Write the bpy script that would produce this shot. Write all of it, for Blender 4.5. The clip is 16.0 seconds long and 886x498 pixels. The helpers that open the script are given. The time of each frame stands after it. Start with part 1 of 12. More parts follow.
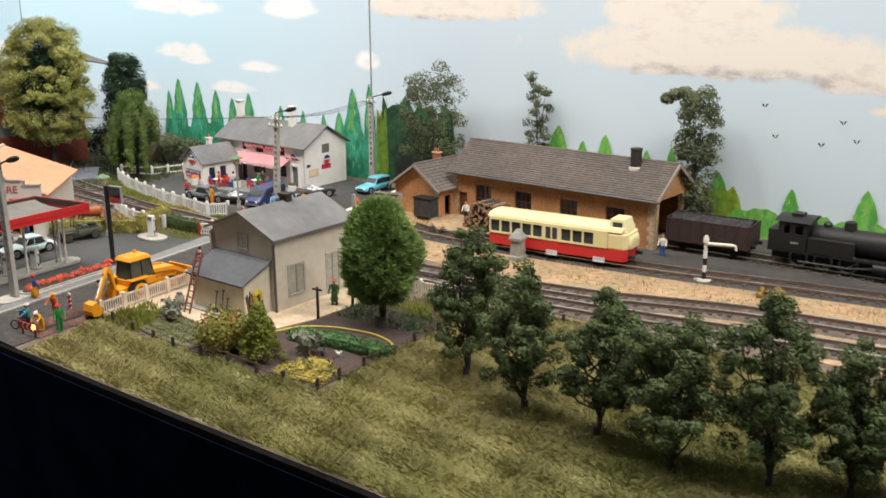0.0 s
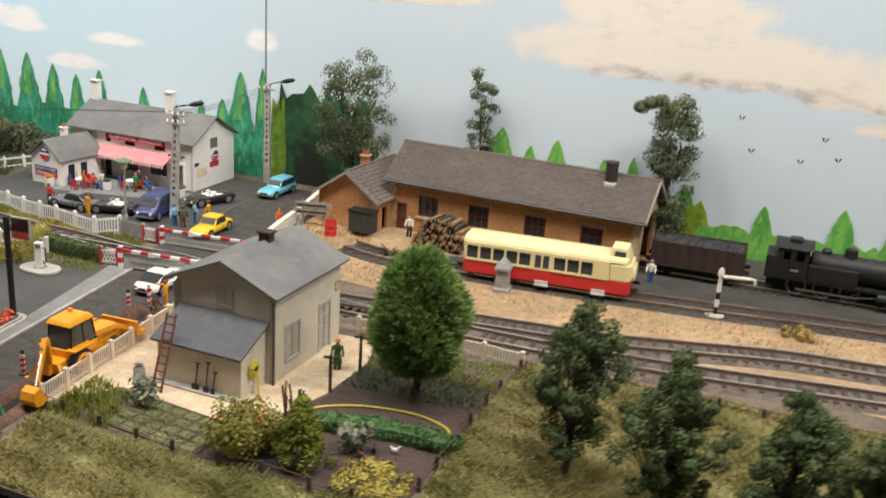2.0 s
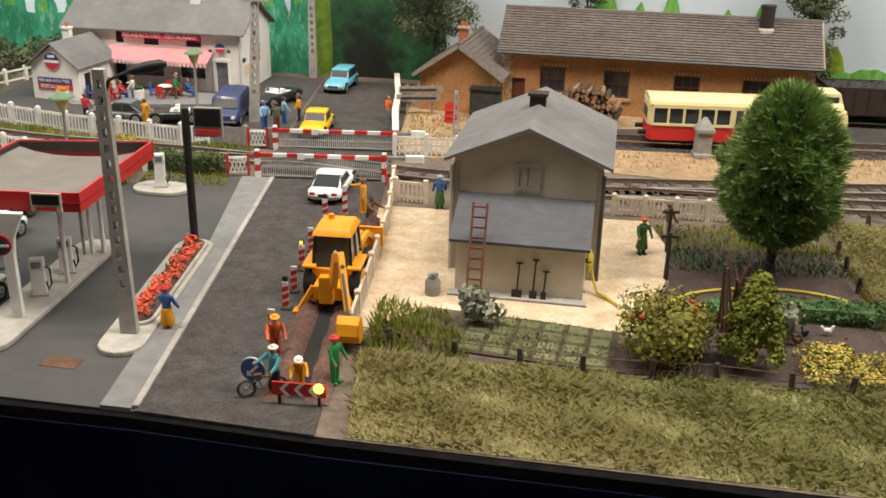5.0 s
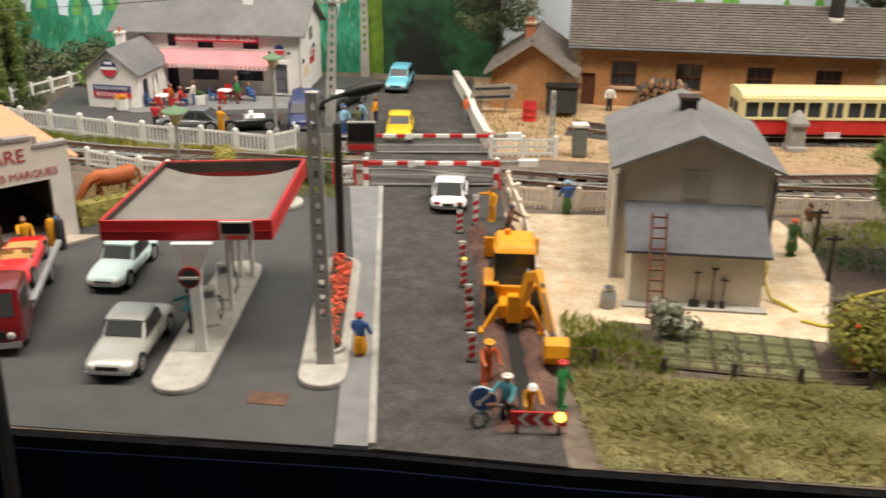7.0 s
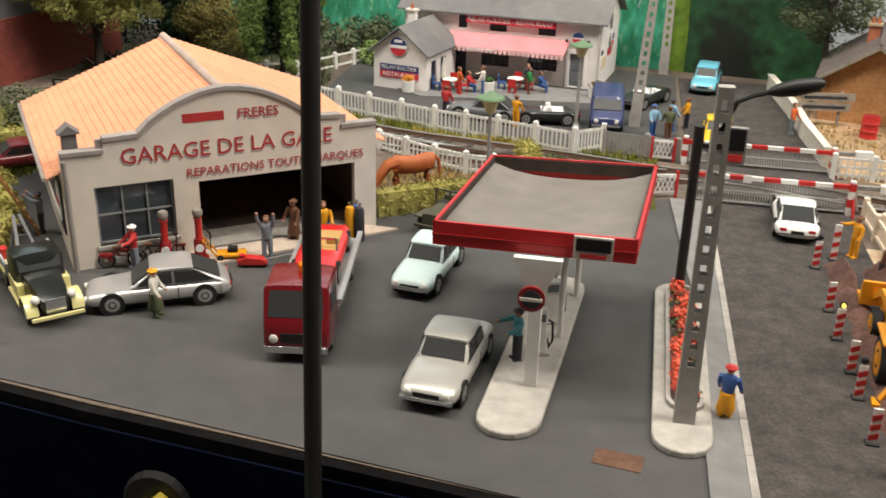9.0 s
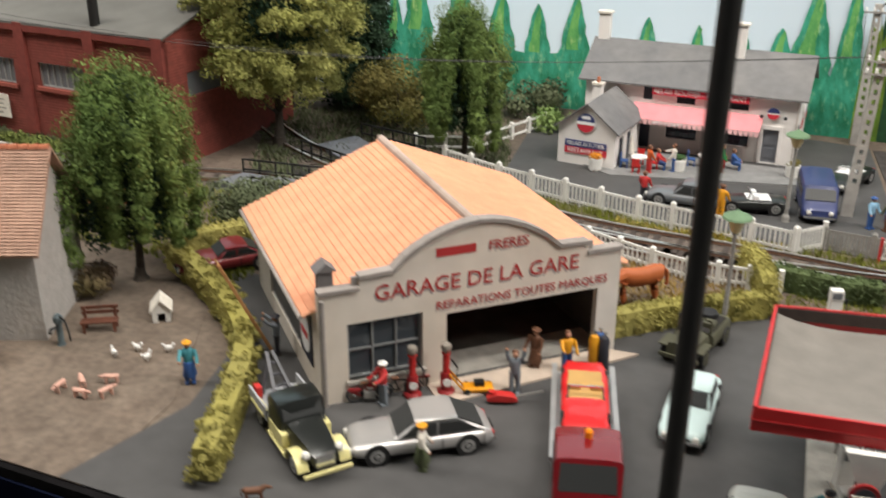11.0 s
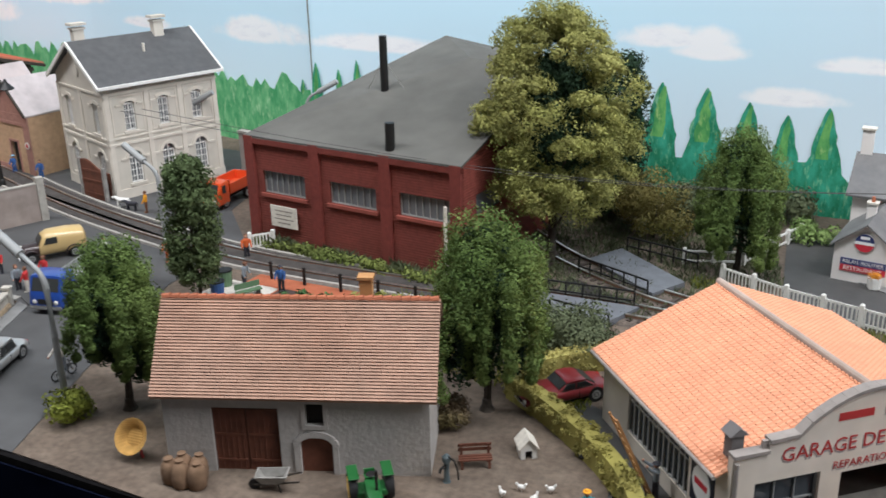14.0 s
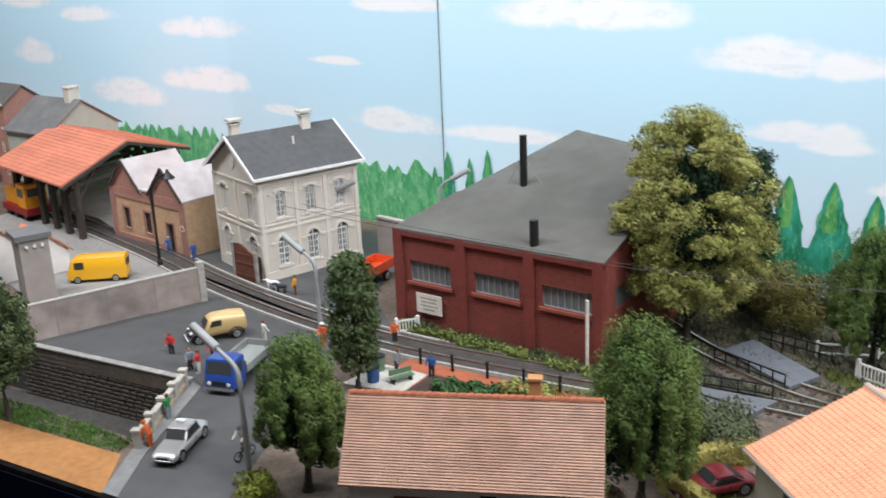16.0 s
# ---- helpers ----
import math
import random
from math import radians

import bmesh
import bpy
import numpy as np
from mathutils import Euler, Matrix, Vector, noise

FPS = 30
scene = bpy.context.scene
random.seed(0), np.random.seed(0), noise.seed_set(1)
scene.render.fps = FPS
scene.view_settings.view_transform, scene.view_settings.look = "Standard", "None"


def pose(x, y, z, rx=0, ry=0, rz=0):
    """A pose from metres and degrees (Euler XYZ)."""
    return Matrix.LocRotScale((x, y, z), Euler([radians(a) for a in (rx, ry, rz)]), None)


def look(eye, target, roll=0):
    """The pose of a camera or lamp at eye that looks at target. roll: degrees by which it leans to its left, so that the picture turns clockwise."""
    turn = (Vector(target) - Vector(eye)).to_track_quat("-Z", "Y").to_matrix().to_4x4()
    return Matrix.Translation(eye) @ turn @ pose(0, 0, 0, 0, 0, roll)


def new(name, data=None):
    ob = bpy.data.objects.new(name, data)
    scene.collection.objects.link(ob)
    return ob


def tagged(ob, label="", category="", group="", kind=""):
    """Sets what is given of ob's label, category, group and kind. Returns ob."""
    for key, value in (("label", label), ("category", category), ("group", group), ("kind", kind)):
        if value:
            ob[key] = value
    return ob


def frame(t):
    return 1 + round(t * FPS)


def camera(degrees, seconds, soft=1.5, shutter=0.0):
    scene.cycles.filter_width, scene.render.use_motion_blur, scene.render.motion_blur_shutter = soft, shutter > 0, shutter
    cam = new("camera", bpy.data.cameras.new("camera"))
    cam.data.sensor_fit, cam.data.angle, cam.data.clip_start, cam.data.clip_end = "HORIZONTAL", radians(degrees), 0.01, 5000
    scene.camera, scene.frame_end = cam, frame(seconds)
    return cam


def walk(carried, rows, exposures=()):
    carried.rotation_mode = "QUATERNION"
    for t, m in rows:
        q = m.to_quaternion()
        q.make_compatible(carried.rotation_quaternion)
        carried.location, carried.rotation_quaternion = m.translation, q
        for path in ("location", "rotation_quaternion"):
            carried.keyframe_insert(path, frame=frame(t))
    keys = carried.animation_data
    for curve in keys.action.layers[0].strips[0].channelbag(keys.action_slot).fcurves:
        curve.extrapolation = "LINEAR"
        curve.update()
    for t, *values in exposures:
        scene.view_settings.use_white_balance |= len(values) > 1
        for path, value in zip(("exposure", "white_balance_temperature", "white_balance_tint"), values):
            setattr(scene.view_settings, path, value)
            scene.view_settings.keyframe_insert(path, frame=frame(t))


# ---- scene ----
# Everything below is authored in centimetres of a 1:87 layout; U turns them into metres.
U = 0.01
cam = camera(48.2, 16.0, soft=1.6, shutter=0.4)
PATH = [
    (0, (0.01435, 0.01580, 0.23102), (-0.45125, 0.81493, -0.02632), -0.34),
    (0.5, (-0.02304, 0.01792, 0.23286), (-0.47632, 0.82474, -0.02247), 1.29),
    (1, (-0.07774, 0.03130, 0.24193), (-0.47066, 0.86245, -0.03448), 3.14),
    (1.5, (-0.13548, 0.04460, 0.26078), (-0.41899, 0.91730, -0.02139), 4.30),
    (2, (-0.20654, 0.05953, 0.25517), (-0.43292, 0.94310, -0.04424), 3.63),
    (2.5, (-0.25224, 0.08384, 0.23131), (-0.44556, 0.96076, -0.10817), 2.82),
    (3, (-0.28909, 0.08924, 0.22290), (-0.45863, 0.97004, -0.11923), 2.82),
    (3.5, (-0.33518, 0.09680, 0.20194), (-0.47989, 0.98108, -0.14261), 2.73),
    (4, (-0.39258, 0.10032, 0.18901), (-0.50350, 0.98805, -0.15918), 1.93),
    (4.2, (-0.41610, 0.10423, 0.17755), (-0.51189, 0.99303, -0.17239), 1.66),
    (6.3, (-0.52709, 0.12351, 0.18685), (-0.48613, 1.00880, -0.18218), 0.80),
    (6.5, (-0.53846, 0.12360, 0.18764), (-0.49589, 1.00838, -0.18242), 0.64),
    (7, (-0.57585, 0.13127, 0.18671), (-0.54913, 1.01539, -0.18641), 0.61),
    (7.5, (-0.61487, 0.14935, 0.17500), (-0.62890, 1.03245, -0.20120), 0.47),
    (8, (-0.62802, 0.16192, 0.17136), (-0.70051, 1.04063, -0.20841), 0.36),
    (8.2, (-0.62941, 0.16851, 0.16715), (-0.72678, 1.04436, -0.21365), 0.60),
    (10.3, (-0.66195, 0.20981, 0.17470), (-0.89108, 1.06259, -0.20196), 1.88),
    (10.5, (-0.67291, 0.20784, 0.18229), (-0.90804, 1.05842, -0.19566), 1.69),
    (11, (-0.70926, 0.21120, 0.20937), (-0.95422, 1.05745, -0.17204), 0.33),
    (11.5, (-0.73984, 0.20363, 0.23739), (-0.99796, 1.04957, -0.13593), 0.77),
    (12, (-0.75810, 0.19910, 0.24697), (-1.03363, 1.04329, -0.11775), 0.51),
    (12.5, (-0.78155, 0.19615, 0.24727), (-1.07185, 1.03909, -0.10879), -0.04),
    (13, (-0.80464, 0.19266, 0.25103), (-1.10916, 1.03274, -0.09988), -0.29),
    (13.5, (-0.81559, 0.18011, 0.25893), (-1.13442, 1.01753, -0.08555), -0.77),
    (14, (-0.82492, 0.16289, 0.26646), (-1.15918, 0.99506, -0.07613), -1.37),
    (14.5, (-0.83481, 0.14614, 0.27077), (-1.18145, 0.97571, -0.06579), -1.75),
    (15, (-0.83275, 0.14066, 0.27625), (-1.18968, 0.97274, -0.04287), -2.39),
    (15.5, (-0.82984, 0.12890, 0.28944), (-1.22534, 0.95136, -0.00844), -2.88),
    (16, (-0.84915, 0.11572, 0.30695), (-1.26427, 0.93152, 0.01757), -2.45),
]

EXPOSURES = [(0, 0.06, 6350, 10), (1, 0.06, 6400, 10), (2, -0.06, 6500, 10), (3.5, -0.04, 6750, 10), (6.5, 0.08, 6800, 10), (8, 0.04, 6750, 10), (10.5, 0.0, 6550, 10), (11.5, -0.08, 6300, 10), (13, -0.28, 5850, 10), (16, -0.1, 5750, 10)]
walk(cam, [(t, look(eye, target, roll)) for t, eye, target, roll in PATH], EXPOSURES)

# ---- light: the exhibition hall's dim ambient and an assumed, unseen row of lamps over the front of the layout ----
world = bpy.data.worlds.new("hall_ambient")
scene.world = world
world.use_nodes = True
world.node_tree.nodes["Background"].inputs[0].default_value = (1.0, 0.95, 0.88, 1)
world.node_tree.nodes["Background"].inputs[1].default_value = 0.08


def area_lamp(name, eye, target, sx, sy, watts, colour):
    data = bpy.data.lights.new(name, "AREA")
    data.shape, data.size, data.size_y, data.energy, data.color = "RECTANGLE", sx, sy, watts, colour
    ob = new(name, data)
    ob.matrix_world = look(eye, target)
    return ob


# The leftmost lamp is set stronger to brighten the left end of the backdrop.
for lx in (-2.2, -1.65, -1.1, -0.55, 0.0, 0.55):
    area_lamp("unseen_layout_lamp", (lx + 0.30, 0.42, 1.10), (lx - 0.06, 0.88, 0.0), 0.45, 0.14, 11.0 if lx < -2 else 8.0, (1.0, 0.94, 0.86))

# ---- mesh builder ----


class B:
    """Collects faces in centimetres; T is applied to what is added."""

    def __init__(self):
        self.v, self.f, self.T = [], [], Matrix.Identity(4)

    def at(self, x=0, y=0, z=0, rz=0, rx=0, ry=0):
        self.T = Matrix.LocRotScale((x, y, z), Euler([radians(a) for a in (rx, ry, rz)]), None)
        return self

    def add(self, vs, fs):
        n = len(self.v)
        self.v += [tuple(self.T @ Vector(p)) for p in vs]
        self.f += [tuple(i + n for i in f) for f in fs]
        return self

    def box(self, x0, x1, y0, y1, z0, z1):
        vs = [(x, y, z) for z in (z0, z1) for y in (y0, y1) for x in (x0, x1)]
        return self.add(vs, [(0, 2, 3, 1), (4, 5, 7, 6), (0, 1, 5, 4), (2, 6, 7, 3), (0, 4, 6, 2), (1, 3, 7, 5)])

    def bar(self, a, b, w, h=None):
        """A square bar from a to b."""
        a, b = Vector(a), Vector(b)
        d = b - a
        q = d.to_track_quat("Z", "Y").to_matrix()
        w2, h2 = w / 2, (h or w) / 2
        vs = [a + q @ Vector((x, y, z)) for z in (0, d.length) for y in (-h2, h2) for x in (-w2, w2)]
        return self.add(vs, [(0, 2, 3, 1), (4, 5, 7, 6), (0, 1, 5, 4), (2, 6, 7, 3), (0, 4, 6, 2), (1, 3, 7, 5)])

    def rings(self, rings, cap=True):
        n = len(rings[0])
        vs = [p for r in rings for p in r]
        fs = [(k * n + i, k * n + (i + 1) % n, (k + 1) * n + (i + 1) % n, (k + 1) * n + i) for k in range(len(rings) - 1) for i in range(n)]
        if cap:
            fs += [tuple(range(n))[::-1], tuple(range((len(rings) - 1) * n, len(rings) * n))]
        return self.add(vs, fs)

    def lathe(self, profile, seg=16, x=0, y=0):
        """profile: (radius, z) from below to above."""
        return self.rings([[(x + r * math.cos(2 * math.pi * i / seg), y + r * math.sin(2 * math.pi * i / seg), z) for i in range(seg)] for r, z in profile])

    def cyl(self, a, b, r, r2=None, seg=10):
        a, b = Vector(a), Vector(b)
        d = b - a
        q = d.to_track_quat("Z", "Y").to_matrix()
        out = []
        for o, rr in ((a, r), (b, r if r2 is None else r2)):
            out.append([o + q @ Vector((rr * math.cos(2 * math.pi * i / seg), rr * math.sin(2 * math.pi * i / seg), 0)) for i in range(seg)])
        return self.rings(out)

    def tube(self, pts, r, seg=6, taper=1.0):
        pts = [Vector(p) for p in pts]
        out = []
        for i, p in enumerate(pts):
            d = (pts[min(i + 1, len(pts) - 1)] - pts[max(i - 1, 0)]).normalized()
            q = d.to_track_quat("Z", "Y").to_matrix()
            rr = r * (1 + (taper - 1) * i / max(1, len(pts) - 1))
            out.append([p + q @ Vector((rr * math.cos(2 * math.pi * k / seg), rr * math.sin(2 * math.pi * k / seg), 0)) for k in range(seg)])
        return self.rings(out)

    def prism(self, poly, y0, y1):
        """An (x, z) outline, counter-clockwise seen from -y, drawn out from y0 to y1."""
        n = len(poly)
        vs = [(x, y0, z) for x, z in poly] + [(x, y1, z) for x, z in poly]
        fs = [tuple(range(n)), tuple(range(2 * n - 1, n - 1, -1))] + [(i + n, (i + 1) % n + n, (i + 1) % n, i) for i in range(n)]
        return self.add(vs, fs)

    def slab(self, poly, z0, z1):
        """An (x, y) outline, counter-clockwise from above, between two heights."""
        n = len(poly)
        vs = [(x, y, z0) for x, y in poly] + [(x, y, z1) for x, y in poly]
        fs = [tuple(range(n - 1, -1, -1)), tuple(range(n, 2 * n))] + [(i, (i + 1) % n, (i + 1) % n + n, i + n) for i in range(n)]
        return self.add(vs, fs)

    def ball(self, c, rx, ry=None, rz=None, seg=10, rows=6):
        ry, rz = ry or rx, rz or rx
        rings = []
        for k in range(1, rows):
            a = math.pi * k / rows - math.pi / 2
            rings.append([(c[0] + rx * math.cos(a) * math.cos(2 * math.pi * i / seg), c[1] + ry * math.cos(a) * math.sin(2 * math.pi * i / seg), c[2] + rz * math.sin(a)) for i in range(seg)])
        return self.rings(rings)

    def panel(self, x0, x1, z0, z1, holes, y0, y1):
        """A wall slab in the xz plane with rectangular holes through it."""
        xs = sorted({x0, x1, *[min(max(h[i], x0), x1) for h in holes for i in (0, 1)]})
        zs = sorted({z0, z1, *[min(max(h[i], z0), z1) for h in holes for i in (2, 3)]})
        nx, nz = len(xs) - 1, len(zs) - 1

        def solid(i, k):
            if not (0 <= i < nx and 0 <= k < nz):
                return False
            mx, mz = (xs[i] + xs[i + 1]) / 2, (zs[k] + zs[k + 1]) / 2
            return not any(h[0] < mx < h[1] and h[2] < mz < h[3] for h in holes)

        seen, vs, fs = {}, [], []

        def vert(i, k, s):
            key = (i, k, s)
            if key not in seen:
                seen[key] = len(vs)
                vs.append((xs[i], y1 if s else y0, zs[k]))
            return seen[key]

        for i in range(nx):
            for k in range(nz):
                if not solid(i, k):
                    continue
                fs.append((vert(i, k, 0), vert(i + 1, k, 0), vert(i + 1, k + 1, 0), vert(i, k + 1, 0)))
                fs.append((vert(i, k, 1), vert(i, k + 1, 1), vert(i + 1, k + 1, 1), vert(i + 1, k, 1)))
                for di, dk, a, c in ((-1, 0, (i, k), (i, k + 1)), (1, 0, (i + 1, k + 1), (i + 1, k)), (0, -1, (i + 1, k), (i, k)), (0, 1, (i, k + 1), (i + 1, k + 1))):
                    if not solid(i + di, k + dk):
                        fs.append((vert(*a, 0), vert(*c, 0), vert(*c, 1), vert(*a, 1)))
        return self.add(vs, fs)


def part(name, b, mat, parent=None, label="", smooth=False, bevel=0.0, m=None, kind=""):
    """Links what a builder holds as ONE mesh object, under a thing or under a part."""
    me = bpy.data.meshes.new(name)
    me.from_pydata([(x * U, y * U, z * U) for x, y, z in b.v], [], b.f)
    if bevel:
        bm = bmesh.new()
        bm.from_mesh(me)
        bmesh.ops.remove_doubles(bm, verts=bm.verts, dist=1e-6)
        es = [e for e in bm.edges if len(e.link_faces) == 2 and e.calc_face_angle(0) > 0.5]
        bmesh.ops.bevel(bm, geom=es, offset=bevel * U, segments=2, profile=0.5, affect="EDGES", clamp_overlap=True)
        bm.to_mesh(me)
        bm.free()
    me.materials.append(mat)
    if smooth:
        me.polygons.foreach_set("use_smooth", [True] * len(me.polygons))
        me.set_sharp_from_angle(angle=radians(40))
    me.validate()
    ob = new(name, me)
    if parent:
        ob.parent = parent
    if m is not None:
        ob.matrix_basis = m
    if label:
        ob["label"] = label
    if kind:
        ob["kind"] = kind
    return ob


def strip(line, o0, o1, z0, z1):
    """One continuous board along a line of (x, y), from o0 to o1 across it."""
    return B().rings([[(x, y + o0, z0), (x, y + o1, z0), (x, y + o1, z1), (x, y + o0, z1)] for x, y in line])


def P(x, y, z=0, rz=0, rx=0, ry=0):
    return pose(x * U, y * U, z * U, rx, ry, rz)


def thing(name, label, category, x=0, y=0, z=0, rz=0, group="", kind=""):
    ob = new(name)
    ob.empty_display_size = 0.01
    ob.matrix_basis = P(x, y, z, rz)
    return tagged(ob, label, category, group, kind)


def solo(name, b, mat, label, category, x=0, y=0, z=0, rz=0, group="", kind="", smooth=False, bevel=0.0):
    ob = part(name, b, mat, None, "", smooth, bevel, P(x, y, z, rz))
    return tagged(ob, label, category, group, kind)


# ---- materials ----


def M(name, rgb, rough=0.8, var=0.12, scale=250, bump=0.0, bscale=900, metal=0.0, rgb2=None, mix=0.5, stain=0.0, island=0.0, coat=0.0, wave=None, spec=0.5):
    """Painted or raw surface: two scales of variation, fine relief, optional second tone, stains and ribs."""
    mat = bpy.data.materials.new(name)
    mat.use_nodes = True
    nt = mat.node_tree
    N, L = nt.nodes, nt.links
    bs = N["Principled BSDF"]
    tc = N.new("ShaderNodeTexCoord")

    def noise_at(s, detail=4):
        n = N.new("ShaderNodeTexNoise")
        n.inputs["Scale"].default_value, n.inputs["Detail"].default_value = s, detail
        L.new(tc.outputs["Object"], n.inputs["Vector"])
        return n.outputs["Fac"]

    def mixc(kind, fac, a, b):
        m = N.new("ShaderNodeMix")
        m.data_type, m.blend_type = "RGBA", kind
        for sock, val in ((m.inputs[0], fac), (m.inputs[6], a), (m.inputs[7], b)):
            if isinstance(val, (int, float)):
                sock.default_value = val
            elif isinstance(val, tuple):
                sock.default_value = (*val[:3], 1)
            else:
                L.new(val, sock)
        return m.outputs[2]

    def ramp(v, a, b, lo, hi):
        r = N.new("ShaderNodeMapRange")
        r.inputs[1].default_value, r.inputs[2].default_value, r.inputs[3].default_value, r.inputs[4].default_value = a, b, lo, hi
        L.new(v, r.inputs[0])
        return r.outputs[0]

    col = rgb
    if rgb2 is not None:
        col = mixc("MIX", ramp(noise_at(scale * 0.22, 5), 0.5 - 0.35 * (1 - mix) - 0.05, 0.5 + 0.35 * mix + 0.05, 0, 1), rgb, rgb2)
    v1 = ramp(noise_at(scale), 0.3, 0.7, 1 - var, 1 + var)
    v2 = ramp(noise_at(scale * 0.12, 3), 0.3, 0.7, 1 - var * 0.8, 1 + var * 0.8)
    comb = N.new("ShaderNodeMath")
    comb.operation = "MULTIPLY"
    L.new(v1, comb.inputs[0]), L.new(v2, comb.inputs[1])
    last = comb.outputs[0]
    if island:
        g = N.new("ShaderNodeNewGeometry")
        k = N.new("ShaderNodeMath")
        k.operation = "MULTIPLY"
        L.new(last, k.inputs[0]), L.new(ramp(g.outputs["Random Per Island"], 0, 1, 1 - island, 1 + island), k.inputs[1])
        last = k.outputs[0]
    vec = N.new("ShaderNodeCombineColor")
    for i in range(3):
        L.new(last, vec.inputs[i])
    col = mixc("MULTIPLY", 1.0, col, vec.outputs[0])
    if stain:
        col = mixc("MIX", ramp(noise_at(scale * 0.3, 6), 0.55, 0.75, 0, stain), col, tuple(c * 0.35 for c in rgb))
    L.new(col, bs.inputs["Base Color"])
    bs.inputs["Roughness"].default_value, bs.inputs["Metallic"].default_value = rough, metal
    bs.inputs["Specular IOR Level"].default_value = spec
    if coat:
        bs.inputs["Coat Weight"].default_value, bs.inputs["Coat Roughness"].default_value = coat, 0.08
    if bump or wave:
        bn = N.new("ShaderNodeBump")
        bn.inputs["Strength"].default_value, bn.inputs["Distance"].default_value = max(bump, 0.35 if wave else 0), 0.0004
        if wave:
            axis, ws = wave
            w = N.new("ShaderNodeTexWave")
            w.bands_direction, w.inputs["Scale"].default_value, w.inputs["Distortion"].default_value = axis, ws, 0.3
            L.new(tc.outputs["Object"], w.inputs["Vector"])
            L.new(w.outputs["Fac"], bn.inputs["Height"])
        else:
            L.new(noise_at(bscale, 6), bn.inputs["Height"])
        L.new(bn.outputs[0], bs.inputs["Normal"])
    return mat


def glass(name, rgb=(0.05, 0.06, 0.07), rough=0.08, spec=0.5):
    mat = bpy.data.materials.new(name)
    mat.use_nodes = True
    bs = mat.node_tree.nodes["Principled BSDF"]
    bs.inputs["Base Color"].default_value, bs.inputs["Roughness"].default_value = (*rgb, 1), rough
    bs.inputs["Specular IOR Level"].default_value = spec
    return mat


def clear(name):
    mat = bpy.data.materials.new(name)
    mat.use_nodes = True
    bs = mat.node_tree.nodes["Principled BSDF"]
    bs.inputs["Base Color"].default_value, bs.inputs["Roughness"].default_value = (0.85, 0.9, 0.9, 1), 0.03
    bs.inputs["Transmission Weight"].default_value, bs.inputs["IOR"].default_value = 1.0, 1.15
    return mat


def glow(name, rgb, strength):
    mat = bpy.data.materials.new(name)
    mat.use_nodes = True
    bs = mat.node_tree.nodes["Principled BSDF"]
    bs.inputs["Base Color"].default_value, bs.inputs["Emission Color"].default_value = (*rgb, 1), (*rgb, 1)
    bs.inputs["Emission Strength"].default_value = strength
    return mat


ASPHALT = M("road_asphalt", (0.044, 0.039, 0.037), 0.95, 0.30, 900, 1.0, 800, rgb2=(0.070, 0.063, 0.058), mix=0.4, stain=0.15)
TARMAC = M("forecourt_tarmac", (0.056, 0.055, 0.055), 0.75, 0.10, 90, 0.12, 1500, rgb2=(0.074, 0.072, 0.071), mix=0.4)
PAVE = M("grey_pavement", (0.20, 0.20, 0.197), 0.85, 0.12, 150, 0.2, 900)
KERB = M("kerb_concrete", (0.36, 0.34, 0.31), 0.9, 0.15, 300, 0.3, 900, stain=0.2)
CONCRETE = M("concrete", (0.40, 0.38, 0.34), 0.9, 0.15, 200, 0.3, 900, stain=0.25)
SAND = M("pale_path_gravel", (0.52, 0.36, 0.21), 0.95, 0.14, 500, 0.7, 1800, rgb2=(0.66, 0.56, 0.42), mix=0.45)
EARTH = M("yard_earth", (0.12, 0.09, 0.068), 0.95, 0.22, 260, 0.7, 1200, rgb2=(0.165, 0.13, 0.10), mix=0.5)
GARDEN = M("garden_soil", (0.075, 0.052, 0.045), 0.98, 0.25, 500, 1.0, 1500)
SOIL = M("meadow_soil", (0.27, 0.26, 0.11), 0.98, 0.3, 200, 0.8, 1500, rgb2=(0.27, 0.235, 0.11), mix=0.5)
STATION = M("station_ground_sand", (0.40, 0.25, 0.145), 0.95, 0.24, 160, 0.7, 1400, rgb2=(0.33, 0.25, 0.14), mix=0.5, stain=0.2)
BALLAST = M("track_ballast", (0.095, 0.075, 0.062), 0.95, 0.4, 900, 1.0, 1300, rgb2=(0.15, 0.122, 0.10), mix=0.5)
DARKGROUND = M("sooty_and_shaded_ground", (0.05, 0.046, 0.042), 0.95, 0.3, 300, 0.7, 1300)
CLOTH = M("navy_fascia_cloth", (0.005, 0.007, 0.017), 1.0, 0.3, 40, 0.2, 600, spec=0.0)
BLACK = M("black_paint", (0.010, 0.010, 0.010), 0.5, 0.2, 300)
BOARD = M("dark_board_edge", (0.006, 0.0055, 0.006), 0.9, 0.5, 150, 0.9, 300, spec=0.1)
PLASTER = M("cream_plaster", (0.60, 0.545, 0.45), 0.9, 0.07, 120, 0.25, 1500, stain=0.12)
QUOIN = M("grey_stone_trim", (0.44, 0.41, 0.36), 0.9, 0.12, 300, 0.3)
SLATE = M("slate_roof", (0.135, 0.135, 0.14), 0.75, 0.10, 150, 0.35, 1200, rgb2=(0.19, 0.185, 0.18), mix=0.4)
BLUESLATE = M("blue_grey_slate", (0.085, 0.088, 0.10), 0.7, 0.12, 200, 0.35, 1200)
TILE_BROWN = M("brown_roof_tile", (0.13, 0.108, 0.096), 0.85, 0.16, 300, 0.3, 1200, island=0.10)
OCHRE = M("ochre_brick_wall", (0.40, 0.185, 0.072), 0.9, 0.18, 420, 0.5, 900, rgb2=(0.46, 0.24, 0.10), mix=0.5)
